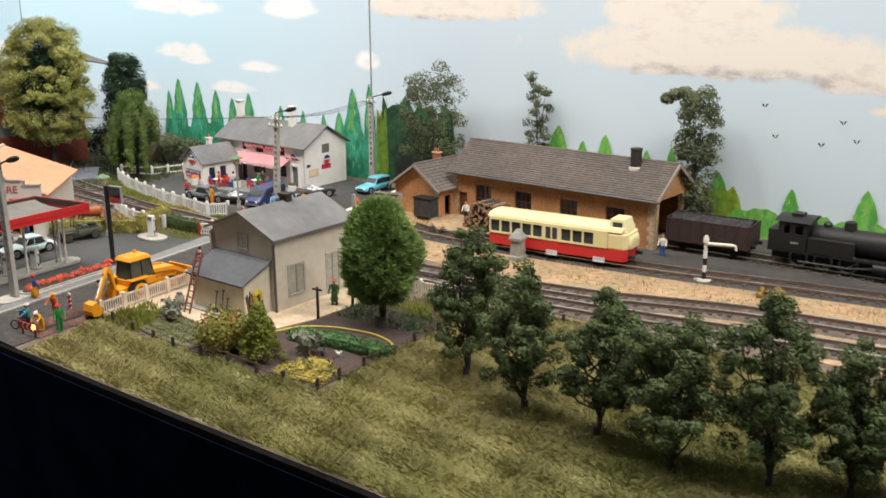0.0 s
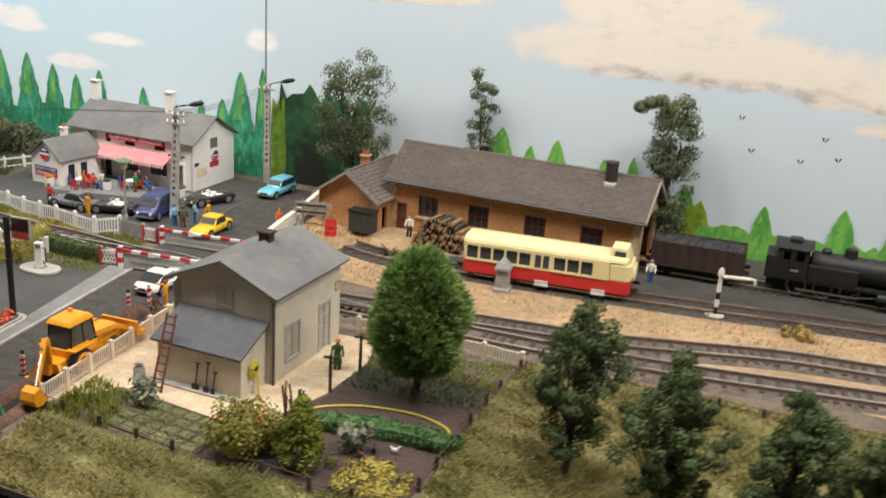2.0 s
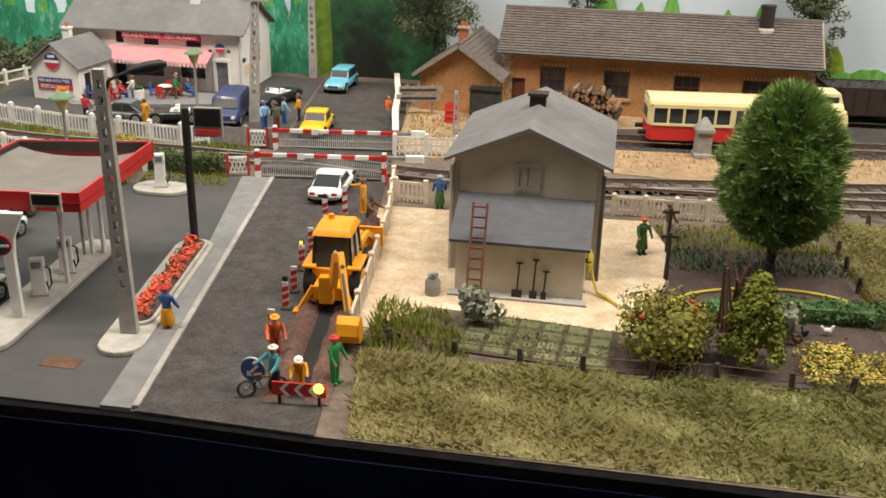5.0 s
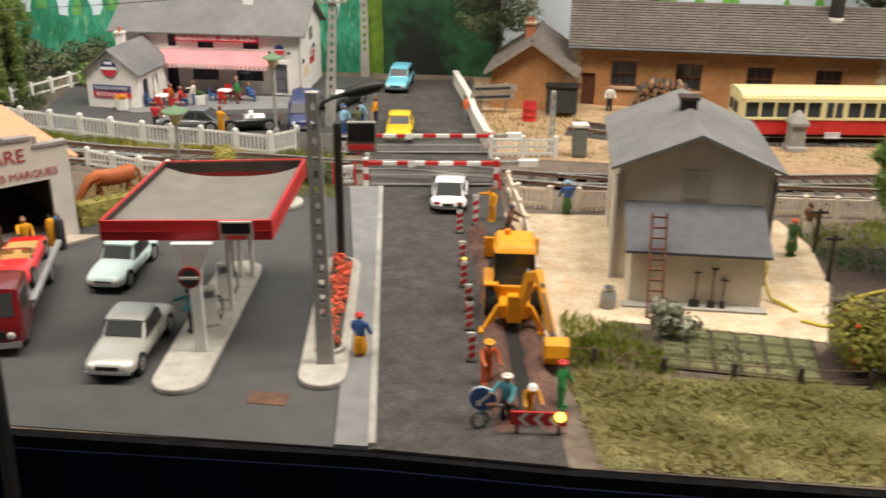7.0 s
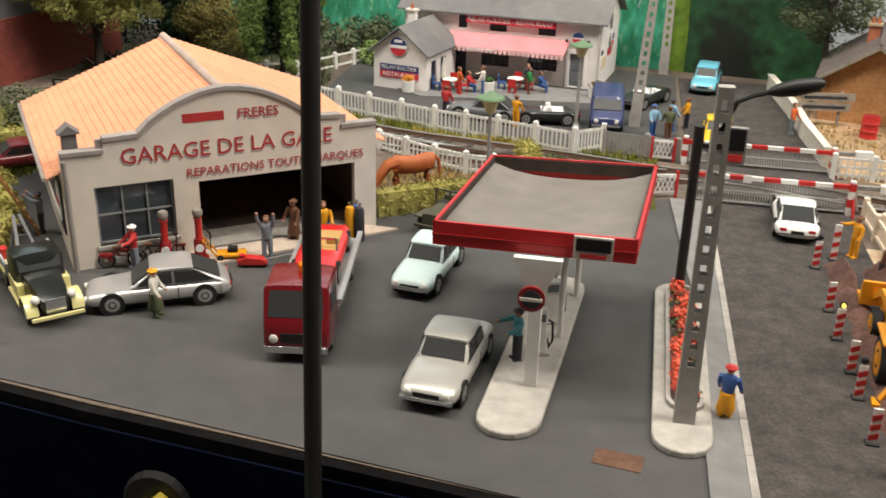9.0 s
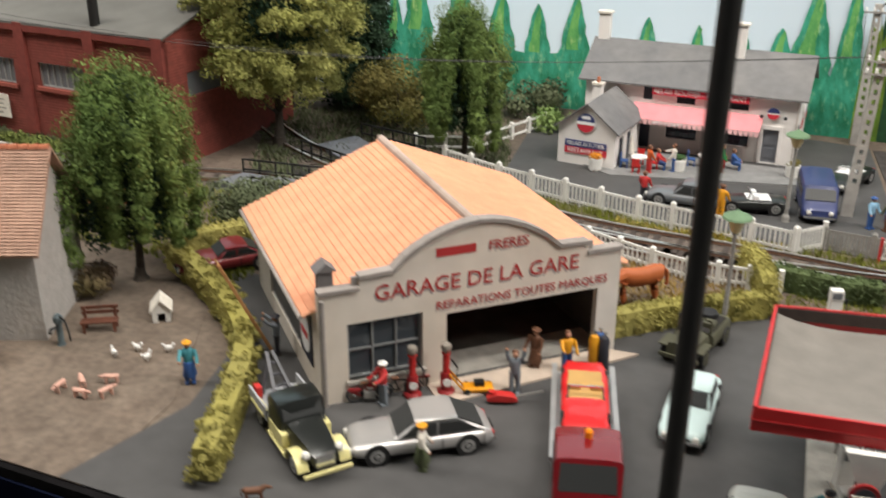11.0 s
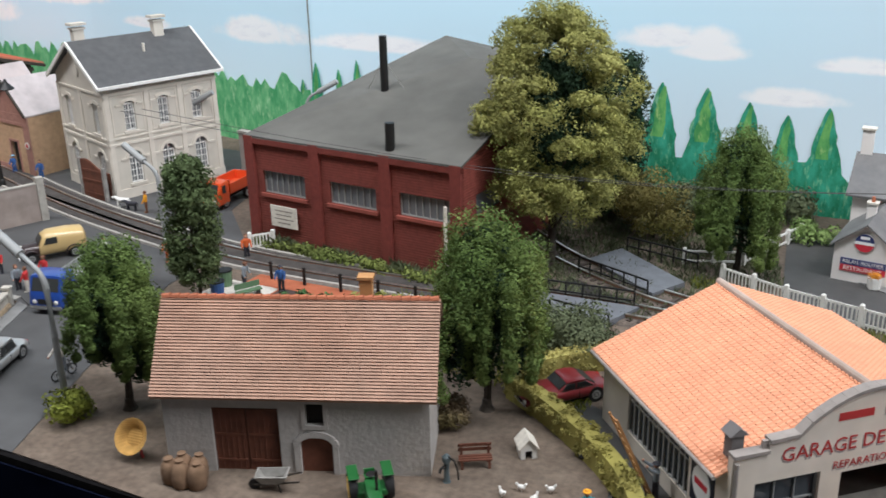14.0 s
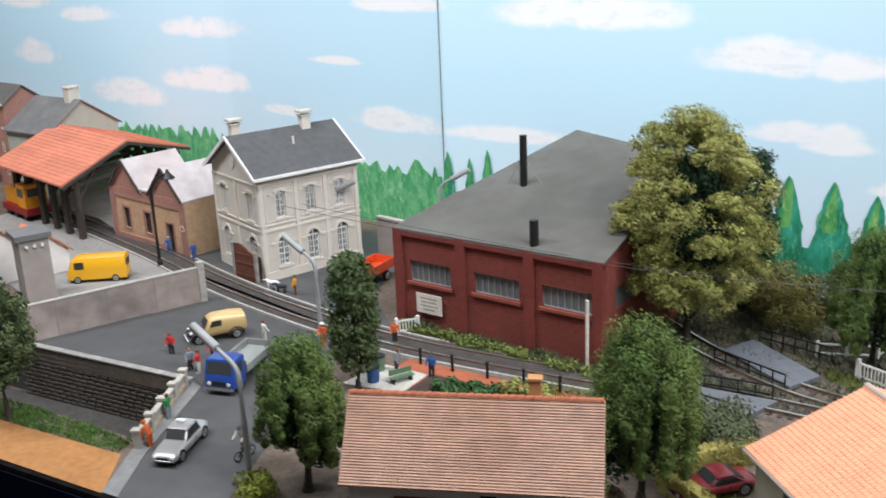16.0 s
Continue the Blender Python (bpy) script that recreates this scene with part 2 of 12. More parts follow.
STONE_TRIM = M("pale_stone_quoins", (0.48, 0.37, 0.24), 0.9, 0.2, 400, 0.3)
WHITEWALL = M("white_render", (0.80, 0.77, 0.74), 0.85, 0.05, 90, 0.15, 1500)
# Shaded copy of the white render; also colours a downpipe.
GREYWALL = M("shaded_grey_render", (0.50, 0.46, 0.43), 0.85, 0.06, 90, 0.15, 1500)
PINK = M("salmon_pink_awning", (0.76, 0.27, 0.29), 0.7, 0.12, 60)
RED = M("red_paint", (0.52, 0.025, 0.022), 0.5, 0.10, 150)
DARKRED = M("dark_red_paint", (0.28, 0.012, 0.014), 0.5, 0.12, 150)
WHITE = M("white_paint", (0.80, 0.79, 0.76), 0.6, 0.05, 200)
OFFWHITE = M("weathered_white_paint", (0.70, 0.66, 0.58), 0.75, 0.12, 300, stain=0.1)
GARAGEWALL = M("garage_cream_render", (0.70, 0.61, 0.50), 0.85, 0.08, 60, 0.15, 1500, rgb2=(0.66, 0.62, 0.57), mix=0.5)
ORANGE_TILE = M("orange_pantile", (0.76, 0.37, 0.22), 0.8, 0.06, 120, 0.1, 900, island=0.025)
BROWN_TILE = M("old_clay_tile", (0.385, 0.225, 0.155), 0.85, 0.14, 80, 0.35, 900, rgb2=(0.46, 0.30, 0.225), mix=0.5, island=0.05)
BARNWALL = M("rough_white_barn_render", (0.44, 0.42, 0.40), 0.95, 0.08, 200, 1.0, 450)
BROWNDOOR = M("brown_barn_wood", (0.13, 0.045, 0.025), 0.7, 0.2, 200, 0.3)
REDBRICK = M("red_brick_wall", (0.20, 0.045, 0.032), 0.85, 0.15, 300, 0.4, 900, wave=("Z", 160))
REDPILLAR = M("red_brick_pillar", (0.19, 0.038, 0.028), 0.85, 0.12, 300, 0.3, 900)
FELT = M("grey_roofing_felt", (0.10, 0.097, 0.088), 0.9, 0.10, 60, 0.3, 900, rgb2=(0.13, 0.127, 0.115), mix=0.4)
HOUSEWALL = M("pale_limestone_render", (0.60, 0.56, 0.49), 0.9, 0.06, 80, 0.2, 1200, stain=0.1)
HOUSETRIM = M("limestone_trim", (0.68, 0.63, 0.55), 0.9, 0.06, 100)
PINKBRICK = M("rose_brick", (0.36, 0.19, 0.15), 0.9, 0.12, 300, 0.4)
TANWALL = M("tan_render", (0.50, 0.33, 0.20), 0.9, 0.12, 200, 0.3)
ZINC = M("pale_zinc_roof", (0.56, 0.50, 0.50), 0.6, 0.14, 80)
WINDOW = glass("dark_window_glass")
GREYGLASS = glass("grey_window_glass", (0.16, 0.17, 0.18))
# Near-black that puts the shade of openings, trench and pit into colour.
DARK = M("dark_opening_shade", (0.02, 0.018, 0.016), 0.95, 0.2, 100)
METAL = M("rail_steel", (0.78, 0.75, 0.71), 0.28, 0.12, 300, metal=0.9)
RUST = M("rusty_rail_side", (0.12, 0.06, 0.035), 0.85, 0.25, 400)
SLEEPER = M("dark_timber_sleeper", (0.055, 0.042, 0.035), 0.9, 0.3, 400, 0.4)
WOOD = M("raw_timber", (0.26, 0.16, 0.09), 0.85, 0.25, 300, 0.3)
GREYWOOD = M("grey_weathered_timber", (0.28, 0.25, 0.21), 0.9, 0.2, 300, 0.3)
DARKWOOD = M("dark_timber", (0.05, 0.04, 0.032), 0.9, 0.25, 300, 0.3)
BARK = M("tree_bark", (0.055, 0.045, 0.036), 0.95, 0.3, 500, 0.6)
BRICKRED = M("terracotta", (0.42, 0.14, 0.07), 0.85, 0.15, 200, 0.2)
YELLOW = M("yellow_machine_paint", (0.78, 0.32, 0.01), 0.45, 0.08, 150)
YELLOWCAR = M("yellow_car_paint", (0.80, 0.50, 0.008), 0.3, 0.03, 100, coat=0.3)
CHROME = M("chrome_trim", (0.62, 0.62, 0.62), 0.2, 0.05, 100, metal=0.95)
RUBBER = M("black_rubber", (0.014, 0.014, 0.015), 0.75, 0.2, 300)


def leafmat(name, rgb, rgb2, scale=70):
    return M(name, rgb, 0.75, 0.25, scale, 0, 0, rgb2=rgb2, mix=0.5, island=0.2, spec=0.2)


OAK = leafmat("oak_foliage", (0.065, 0.098, 0.038), (0.125, 0.158, 0.066))
LIME_TREE = leafmat("lime_tree_foliage", (0.15, 0.25, 0.065), (0.32, 0.42, 0.15))
CHESTNUT = leafmat("yellow_green_foliage", (0.21, 0.225, 0.053), (0.39, 0.38, 0.13))
WILLOW = leafmat("willow_foliage", (0.085, 0.14, 0.034), (0.185, 0.245, 0.068))
# Conifer green that also paints the shade inside other tree crowns.
DARKTREE_SHADE = leafmat("dark_conifer_and_crown_shade", (0.016, 0.036, 0.018), (0.028, 0.055, 0.026))
OLIVE = leafmat("grey_green_foliage", (0.085, 0.105, 0.055), (0.14, 0.16, 0.085))
HEDGE = leafmat("yellow_hedge_foliage", (0.25, 0.225, 0.05), (0.43, 0.385, 0.13))
GRASSMAT = M("meadow_grass", (0.245, 0.265, 0.09), 0.8, 0.2, 22, 0, 0, rgb2=(0.44, 0.375, 0.18), mix=0.55, island=0.1, spec=0.15)
GREENGRASS = leafmat("green_grass", (0.14, 0.17, 0.022), (0.22, 0.24, 0.04), 40)
DRYGRASS = leafmat("dry_yellow_grass", (0.32, 0.21, 0.06), (0.40, 0.29, 0.10), 40)
YELLOWFLOWER = leafmat("yellow_flowers", (0.52, 0.40, 0.06), (0.58, 0.48, 0.15), 60)
VEG = leafmat("vegetable_leaves", (0.06, 0.13, 0.045), (0.10, 0.19, 0.07), 60)
AUTUMN = leafmat("russet_shrub", (0.20, 0.15, 0.045), (0.16, 0.17, 0.05), 60)
REDFLOWER = leafmat("red_flowers", (0.72, 0.09, 0.05), (0.80, 0.20, 0.12), 60)

# ---- ground, board and backdrop ----
FRONT = [(60, 21.5), (-22, 35.4), (-35.3, 37.1), (-52.6, 39.4), (-59, 40.5), (-79, 42.8), (-89, 44.3), (-110.2, 47.1), (-120, 48.0), (-140, 49.2), (-240, 56)]
BACK = [(60, 83.5), (-16.6, 90.3), (-38, 92.3), (-62, 95.5), (-100, 99), (-130, 102), (-165, 112), (-240, 128)]


def along(line, x):
    for (xa, ya), (xb, yb) in zip(line, line[1:]):
        if xb <= x <= xa:
            return ya + (yb - ya) * (x - xa) / (xb - xa)
    return line[-1][1]


def front(x):
    return along(FRONT, x)


def back(x):
    return along(BACK, x)


PIT_FRONT = [(-129.4, 54.3), (-143, 55.6), (-172, 60)]
PIT_BACK = [(-129.4, 54.5), (-132.4, 62.75), (-152, 63.45), (-172, 64.2)]
xs = sorted({*[p[0] for p in FRONT + BACK + PIT_FRONT + PIT_BACK]})
b = B()
for xa, xb in zip(xs, xs[1:]):
    if -172 <= xa and xb <= -129.4:
        b.slab([(xa, front(xa)), (xb, front(xb)), (xb, along(PIT_FRONT, xb)), (xa, along(PIT_FRONT, xa))], -1.2, 0)
        b.slab([(xa, along(PIT_BACK, xa)), (xb, along(PIT_BACK, xb)), (xb, back(xb)), (xa, back(xa))], -1.2, 0)
        b.slab([(xa, along(PIT_FRONT, xa) - 0.5), (xb, along(PIT_FRONT, xb) - 0.5), (xb, along(PIT_BACK, xb) + 0.5), (xa, along(PIT_BACK, xa) + 0.5)], -5.4, -4.6)
        continue
    b.slab([(xa, front(xa)), (xb, front(xb)), (xb, back(xb)), (xa, back(xa))], -1.2, 0)
solo("ground", b, EARTH, "brown scenic baseboard of a model railway layout", "ground", kind="structure")

solo("board_edge", strip(FRONT, -0.34, -0.02, -2.2, -0.06), BOARD, "rough black painted edge of the baseboard", "board edge", kind="structure")
solo("fascia", strip(FRONT, -0.44, -0.35, -85, -0.5), CLOTH, "dark navy cloth hanging from the layout edge", "fascia", kind="structure")
solo("hall_floor", B().box(-420, 300, -300, 250, -86, -85), M("hall_floor_grey", (0.16, 0.15, 0.14), 0.7, 0.1, 5), "plain grey floor of the exhibition hall", "floor", kind="structure")


def sky_paint():
    mat = bpy.data.materials.new("painted_sky")
    mat.use_nodes = True
    nt = mat.node_tree
    N, L = nt.nodes, nt.links
    bs = N["Principled BSDF"]
    bs.inputs["Roughness"].default_value = 0.85
    tc = N.new("ShaderNodeTexCoord")
    sep = N.new("ShaderNodeSeparateXYZ")
    L.new(tc.outputs["Object"], sep.inputs[0])
    n1 = N.new("ShaderNodeTexNoise")
    n1.inputs["Scale"].default_value, n1.inputs["Detail"].default_value, n1.inputs["Roughness"].default_value = 22, 9, 0.62
    L.new(tc.outputs["Object"], n1.inputs["Vector"])

    def math2(op, a, c):
        m = N.new("ShaderNodeMath")
        m.operation = op
        for s, v in ((m.inputs[0], a), (m.inputs[1], c)):
            if isinstance(v, (int, float)):
                s.default_value = v
            else:
                L.new(v, s)
        return m.outputs[0]

    def ramp(v, a, c, lo, hi):
        r = N.new("ShaderNodeMapRange")
        r.interpolation_type = "SMOOTHSTEP"
        for i, q in enumerate((a, c, lo, hi)):
            r.inputs[i + 1].default_value = q
        L.new(v, r.inputs[0])
        return r.outputs[0]

    def mixc(fac, a, c):
        m = N.new("ShaderNodeMix")
        m.data_type = "RGBA"
        L.new(fac, m.inputs[0])
        for s, v in ((m.inputs[6], a), (m.inputs[7], c)):
            if isinstance(v, tuple):
                s.default_value = (*v, 1)
            else:
                L.new(v, s)
        return m.outputs[2]

    wob = math2("MULTIPLY", math2("SUBTRACT", n1.outputs["Fac"], 0.5), 3.4)
    col = mixc(ramp(sep.outputs["X"], -1.05, -0.45, 0, 1), (0.62, 0.86, 1.0), (0.63, 0.74, 0.84))
    low = mixc(ramp(sep.outputs["X"], -1.05, -0.45, 0, 1), (0.74, 0.88, 0.98), (0.66, 0.75, 0.82))
    col = mixc(ramp(sep.outputs["Z"], 0.03, 0.16, 1, 0), col, low)
    # each cloud: x, z, half width, half height (cm), tone
    # white clouds have flat feet, beige ones a grey underside
    clouds = [(-93, 19, 6, 1.7, 0), (-75, 19, 5, 1.6, 0), (-92, 12.5, 3.6, 1.0, 0), (-80, 12, 4, 0.9, 0), (-63, 13.4, 1.8, 1.6, 0), (-52, 19.6, 12, 2.4, 1), (-25, 19.4, 9, 3.6, 3), (-22, 15.8, 19, 3.4, 1), (-6, 14.4, 10, 2.2, 1), (-4, 12, 5, 1.4, 1),
              (-194, 22, 8, 1.5, 0), (-209, 16, 6, 2.5, 0), (-169, 20.5, 9, 1.8, 0), (-170, 13.9, 9, 2.0, 0), (-146, 17.8, 4.5, 0.6, 0), (-187, 11.2, 8, 2.6, 0), (-137, 11.6, 7, 1.7, 0), (-114, 23.2, 11, 2.2, 0), (-98, 19.6, 7, 2.0, 0), (-123, 11.4, 8, 1.1, 0), (-94.5, 13.4, 5, 1.3, 0), (-136, 24, 7, 1.2, 0), (-210, 24, 10, 2, 0), (-85, 9.2, 4, 1.0, 0), (-155, 11.3, 4, 0.8, 0), (-104, 8.5, 5, 0.9, 0)]
    tops = {0: None, 1: None, 2: None}
    for cx, cz, w, h, tone in clouds:
        plain, tone = tone == 3, min(tone, 1)
        dx = math2("MULTIPLY", math2("SUBTRACT", sep.outputs["X"], cx * U), 1 / (w * U))
        dz = math2("MULTIPLY", math2("SUBTRACT", sep.outputs["Z"], cz * U), 1 / (h * U))
        if tone == 1 and not plain:
            foot = math2("SUBTRACT", 1.0, math2("ADD", math2("MULTIPLY", dx, dx), math2("POWER", math2("MULTIPLY", math2("ADD", dz, 0.62), 2.2), 2)))
            tops[2] = foot if tops[2] is None else math2("MAXIMUM", tops[2], foot)
        dz = math2("MAXIMUM", dz, math2("MULTIPLY", dz, -1.7))
        d = math2("ADD", math2("MULTIPLY", dx, dx), math2("MULTIPLY", dz, dz))
        v = math2("SUBTRACT", 1.15, d)
        tops[tone] = v if tops[tone] is None else math2("MAXIMUM", tops[tone], v)
    n2 = N.new("ShaderNodeTexNoise")
    n2.inputs["Scale"].default_value, n2.inputs["Detail"].default_value, n2.inputs["Roughness"].default_value = 60, 8, 0.7
    mp = N.new("ShaderNodeMapping")
    mp.inputs["Scale"].default_value = (0.6, 0.6, 1.6)
    L.new(tc.outputs["Object"], mp.inputs[0]), L.new(mp.outputs[0], n2.inputs["Vector"])
    shade = ramp(n2.outputs["Fac"], 0.5, 0.68, 0, 0.8)
    white = mixc(shade, (0.97, 0.98, 1.0), (0.84, 0.86, 0.92))
    under = math2("MULTIPLY", ramp(math2("ADD", tops[2], math2("MULTIPLY", wob, 0.8)), 0.0, 0.9, 0, 1), ramp(n2.outputs["Fac"], 0.38, 0.62, 0.15, 0.9))
    beige = mixc(shade, (0.90, 0.83, 0.75), (0.80, 0.72, 0.66))
    beige = mixc(under, beige, (0.47, 0.43, 0.42))
    m0 = ramp(math2("ADD", tops[0], math2("MULTIPLY", wob, 0.8)), -0.1, 0.9, 0, 0.95)
    m1 = ramp(math2("ADD", tops[1], math2("MULTIPLY", wob, 0.7)), 0.0, 0.65, 0, 0.95)
    col = mixc(m0, col, white)
    col = mixc(m1, col, beige)
    L.new(col, bs.inputs["Base Color"])
    return mat


solo("backdrop", strip(BACK, 0, 1, -1.2, 46), sky_paint(), "painted backdrop board with blue sky and clouds", "backdrop", kind="structure")
for sx in (-62.6, -130.4):
    solo("backdrop_seam", B().box(-0.07, 0.07, -0.05, 0, 0, 46), M("seam_shadow_grey", (0.22, 0.25, 0.24), 0.9, 0.2, 100), "thin dark joint between two backdrop boards", "seam", sx, back(sx) - 0.01, kind="structure")



def brushed(name, dark, mid, light):
    """Brush-stroked scenic paint in three tones, the strokes running upwards."""
    mat = bpy.data.materials.new(name)
    mat.use_nodes = True
    N, L = mat.node_tree.nodes, mat.node_tree.links
    bs = N["Principled BSDF"]
    bs.inputs["Roughness"].default_value = 0.8
    tc = N.new("ShaderNodeTexCoord")
    prev = None
    for sc, zz, lo, hi, col in ((110, 0.45, 0.40, 0.62, mid), (260, 0.35, 0.55, 0.70, light), (420, 0.3, 0.60, 0.72, dark)):
        mp = N.new("ShaderNodeMapping")
        mp.inputs["Scale"].default_value = (1, 1, zz)
        mp.inputs["Rotation"].default_value = (0, radians(14), 0)
        ns = N.new("ShaderNodeTexNoise")
        ns.inputs["Scale"].default_value, ns.inputs["Detail"].default_value, ns.inputs["Roughness"].default_value = sc, 5, 0.65
        mr = N.new("ShaderNodeMapRange")
        mr.inputs[1].default_value, mr.inputs[2].default_value = lo, hi
        mx = N.new("ShaderNodeMix")
        mx.data_type = "RGBA"
        mx.inputs[6].default_value, mx.inputs[7].default_value = (*dark, 1), (*col, 1)
        L.new(tc.outputs["Object"], mp.inputs[0]), L.new(mp.outputs[0], ns.inputs["Vector"]), L.new(ns.outputs["Fac"], mr.inputs[0]), L.new(mr.outputs[0], mx.inputs[0])
        if prev:
            L.new(prev, mx.inputs[6])
        prev = mx.outputs[2]
    L.new(prev, bs.inputs["Base Color"])
    return mat


PGREEN = brushed("painted_conifer_green", (0.015, 0.20, 0.10), (0.05, 0.37, 0.24), (0.24, 0.52, 0.30))
PTIP = brushed("painted_conifer_tip", (0.06, 0.28, 0.08), (0.17, 0.45, 0.12), (0.36, 0.56, 0.20))
PLIGHT = brushed("painted_light_green", (0.08, 0.34, 0.05), (0.20, 0.50, 0.09), (0.38, 0.60, 0.16))
PHEDGE = brushed("painted_hedge_green", (0.07, 0.34, 0.13), (0.20, 0.53, 0.24), (0.38, 0.64, 0.36))
PDARK = M("painted_dark_green", (0.012, 0.055, 0.02), 0.85, 0.4, 120, 0, 0, rgb2=(0.03, 0.14, 0.05), mix=0.5)
PSPOT = M("painted_yellow_green", (0.26, 0.36, 0.02), 0.85, 0.4, 120, 0, 0, rgb2=(0.07, 0.2, 0.03), mix=0.6)
PBLACK = M("painted_black_opening", (0.008, 0.012, 0.008), 0.9, 0.3, 80)
layer_count = [0]


def painted(name, poly, mat, label):
    """A flat painted shape on the backdrop; poly in (x, z)."""
    layer_count[0] += 1
    off = 0.05 + 0.004 * (layer_count[0] % 60)
    b = B()
    n = len(poly)
    vs = [(x, back(x) - off, z) for x, z in poly]
    cx, cz = sum(p[0] for p in poly) / n, sum(p[1] for p in poly) / n
    vs.append((cx, back(cx) - off, cz))
    b.add(vs, [(i, (i + 1) % n, n) for i in range(n)])
    return solo(name, b, mat, label, "painted tree", kind="structure")


def painted_conifer(x, h, w, mat, rng):
    pts = []
    steps = 16
    for side in (-1, 1):
        row = []
        for k in range(steps + 1):
            f = k / steps
            row.append((x + side * w / 2 * (1 - f) ** 0.62 * (1 + rng.uniform(-0.12, 0.12)) + (0 if k < steps else side * 0.05), h * f))
        pts += row if side == 1 else []
        left = row if side == -1 else left
    painted("painted_conifer", pts + left[::-1], mat, "flat painted green conifer on the backdrop")
    if mat is PGREEN:
        tip = [(px, pz) for px, pz in left if pz > h * 0.55]
        tip = [(x + (px - x) * 0.8 + 0.04 * w, pz - 0.03 * h) for px, pz in tip]
        back_edge = [(x + 0.1 * w * rng.uniform(0.4, 1.0), pz) for px, pz in tip[::-1]]
        painted("painted_conifer_light", tip + back_edge, PTIP, "flat painted yellow green light on a painted conifer")


def painted_bush(x0, x1, h, mat, rng, name="painted_hedge", label="flat painted band of green bushes on the backdrop", z0=0.0):
    n = max(8, int((x1 - x0) * 1.6))
    top = [(x0 + (x1 - x0) * k / n, h * (0.78 + 0.3 * rng.random()) if 0 < k < n else h * 0.3) for k in range(n + 1)]
    b = B()
    layer_count[0] += 1
    off = 0.05 + 0.004 * (layer_count[0] % 60)
    vs = [(x, back(x) - off, z0) for x, z in top] + [(x, back(x) - off, z0 + z) for x, z in top]
    b.add(vs, [(i, i + 1, i + n + 2, i + n + 1) for i in range(n)])
    solo(name, b, mat, label, "painted hedge", kind="structure")


rng = random.Random(3)
painted_bush(-79, -98, 4.6, PGREEN, rng)
painted_bush(-62, -79.5, 4.6, PGREEN, rng)
for x, h, w in [(-95.6, 9.9, 4.2), (-91.9, 9.7, 4.4), (-88.5, 8.8, 3.8), (-85.5, 8.0, 3.4), (-82.5, 8.8, 3.6), (-97.6, 8.2, 3), (-77, 7.6, 3), (-73.3, 7.3, 2.4), (-70, 7.1, 2.4)]:
    painted_conifer(x, h, w, PGREEN, rng)
for x, h, w in [(-65.4, 10.4, 4.2), (-62.9, 11.0, 2.6), (-67.5, 7.5, 3.5)]:
    painted_conifer(x, h, w, PGREEN, rng)
def shaded_wood():
    """Green daubed wood that fades to a dark hollow at the road's end."""
    mat = PDARK.copy()
    mat.name = "painted_hollow_wood"
    N, L = mat.node_tree.nodes, mat.node_tree.links
    tc = N.new("ShaderNodeTexCoord")
    mp = N.new("ShaderNodeMapping")
    mp.inputs["Location"].default_value = (0.572 / 0.032, 0, 0)
    mp.inputs["Scale"].default_value = (1 / 0.032, 0, 1 / 0.06)
    ns = N.new("ShaderNodeTexNoise")
    ns.inputs["Scale"].default_value = 60
    L.new(tc.outputs["Object"], mp.inputs[0]), L.new(tc.outputs["Object"], ns.inputs["Vector"])
    ln = N.new("ShaderNodeVectorMath")
    ln.operation = "LENGTH"
    L.new(mp.outputs[0], ln.inputs[0])
    ad = N.new("ShaderNodeMath")
    ad.operation = "ADD"
    L.new(ln.outputs["Value"], ad.inputs[0]), L.new(ns.outputs["Fac"], ad.inputs[1])
    mr = N.new("ShaderNodeMapRange")
    mr.interpolation_type = "SMOOTHSTEP"
    mr.inputs[1].default_value, mr.inputs[2].default_value = 0.95, 1.75
    L.new(ad.outputs[0], mr.inputs[0])
    bs = N["Principled BSDF"]
    old = bs.inputs["Base Color"].links[0].from_socket
    mx = N.new("ShaderNodeMix")
    mx.data_type = "RGBA"
    mx.inputs[6].default_value = (0.008, 0.012, 0.008, 1)
    L.new(mr.outputs[0], mx.inputs[0]), L.new(old, mx.inputs[7]), L.new(mx.outputs[2], bs.inputs["Base Color"])
    return mat


HOLLOW = shaded_wood()
painted_bush(-61.5, -50.5, 9.4, HOLLOW, rng, "painted_wood", "flat painted dark wood edge on the backdrop")
painted_bush(-62, -60.2, 8.8, PSPOT, rng, "painted_wood", "flat painted yellow green wood edge on the backdrop")
for x, h, w in [(-37.9, 8.5, 5.0), (-35.2, 7.2, 3.5), (-32.8, 8.0, 4.2), (-28.5, 6.9, 3.2), (-26, 7.4, 2.6), (-21.4, 5.6, 3.6), (-14.8, 4.8, 2.6), (-8.6, 5.4, 3.2), (-4.5, 5.0, 3.0), (0.5, 5.4, 3.2)]:
    painted_conifer(x, h, w, PLIGHT, rng)
painted_bush(-23.5, -18.8, 4.2, PSPOT, rng)
painted_bush(-20.5, 20, 2.6, PLIGHT, rng)
for x, h, w in [(-125.1, 9.9, 2.6), (-127.2, 8.9, 2.2), (-129.8, 9.4, 2.8), (-131.6, 7.6, 2.4), (-123, 7.5, 2.2)]:
    painted_conifer(x, h, w, PGREEN, rng)
painted_bush(-200, -130, 7.6, PHEDGE, rng)
BIRD = M("painted_bird_black", (0.01, 0.01, 0.01), 0.9, 0.1, 100)
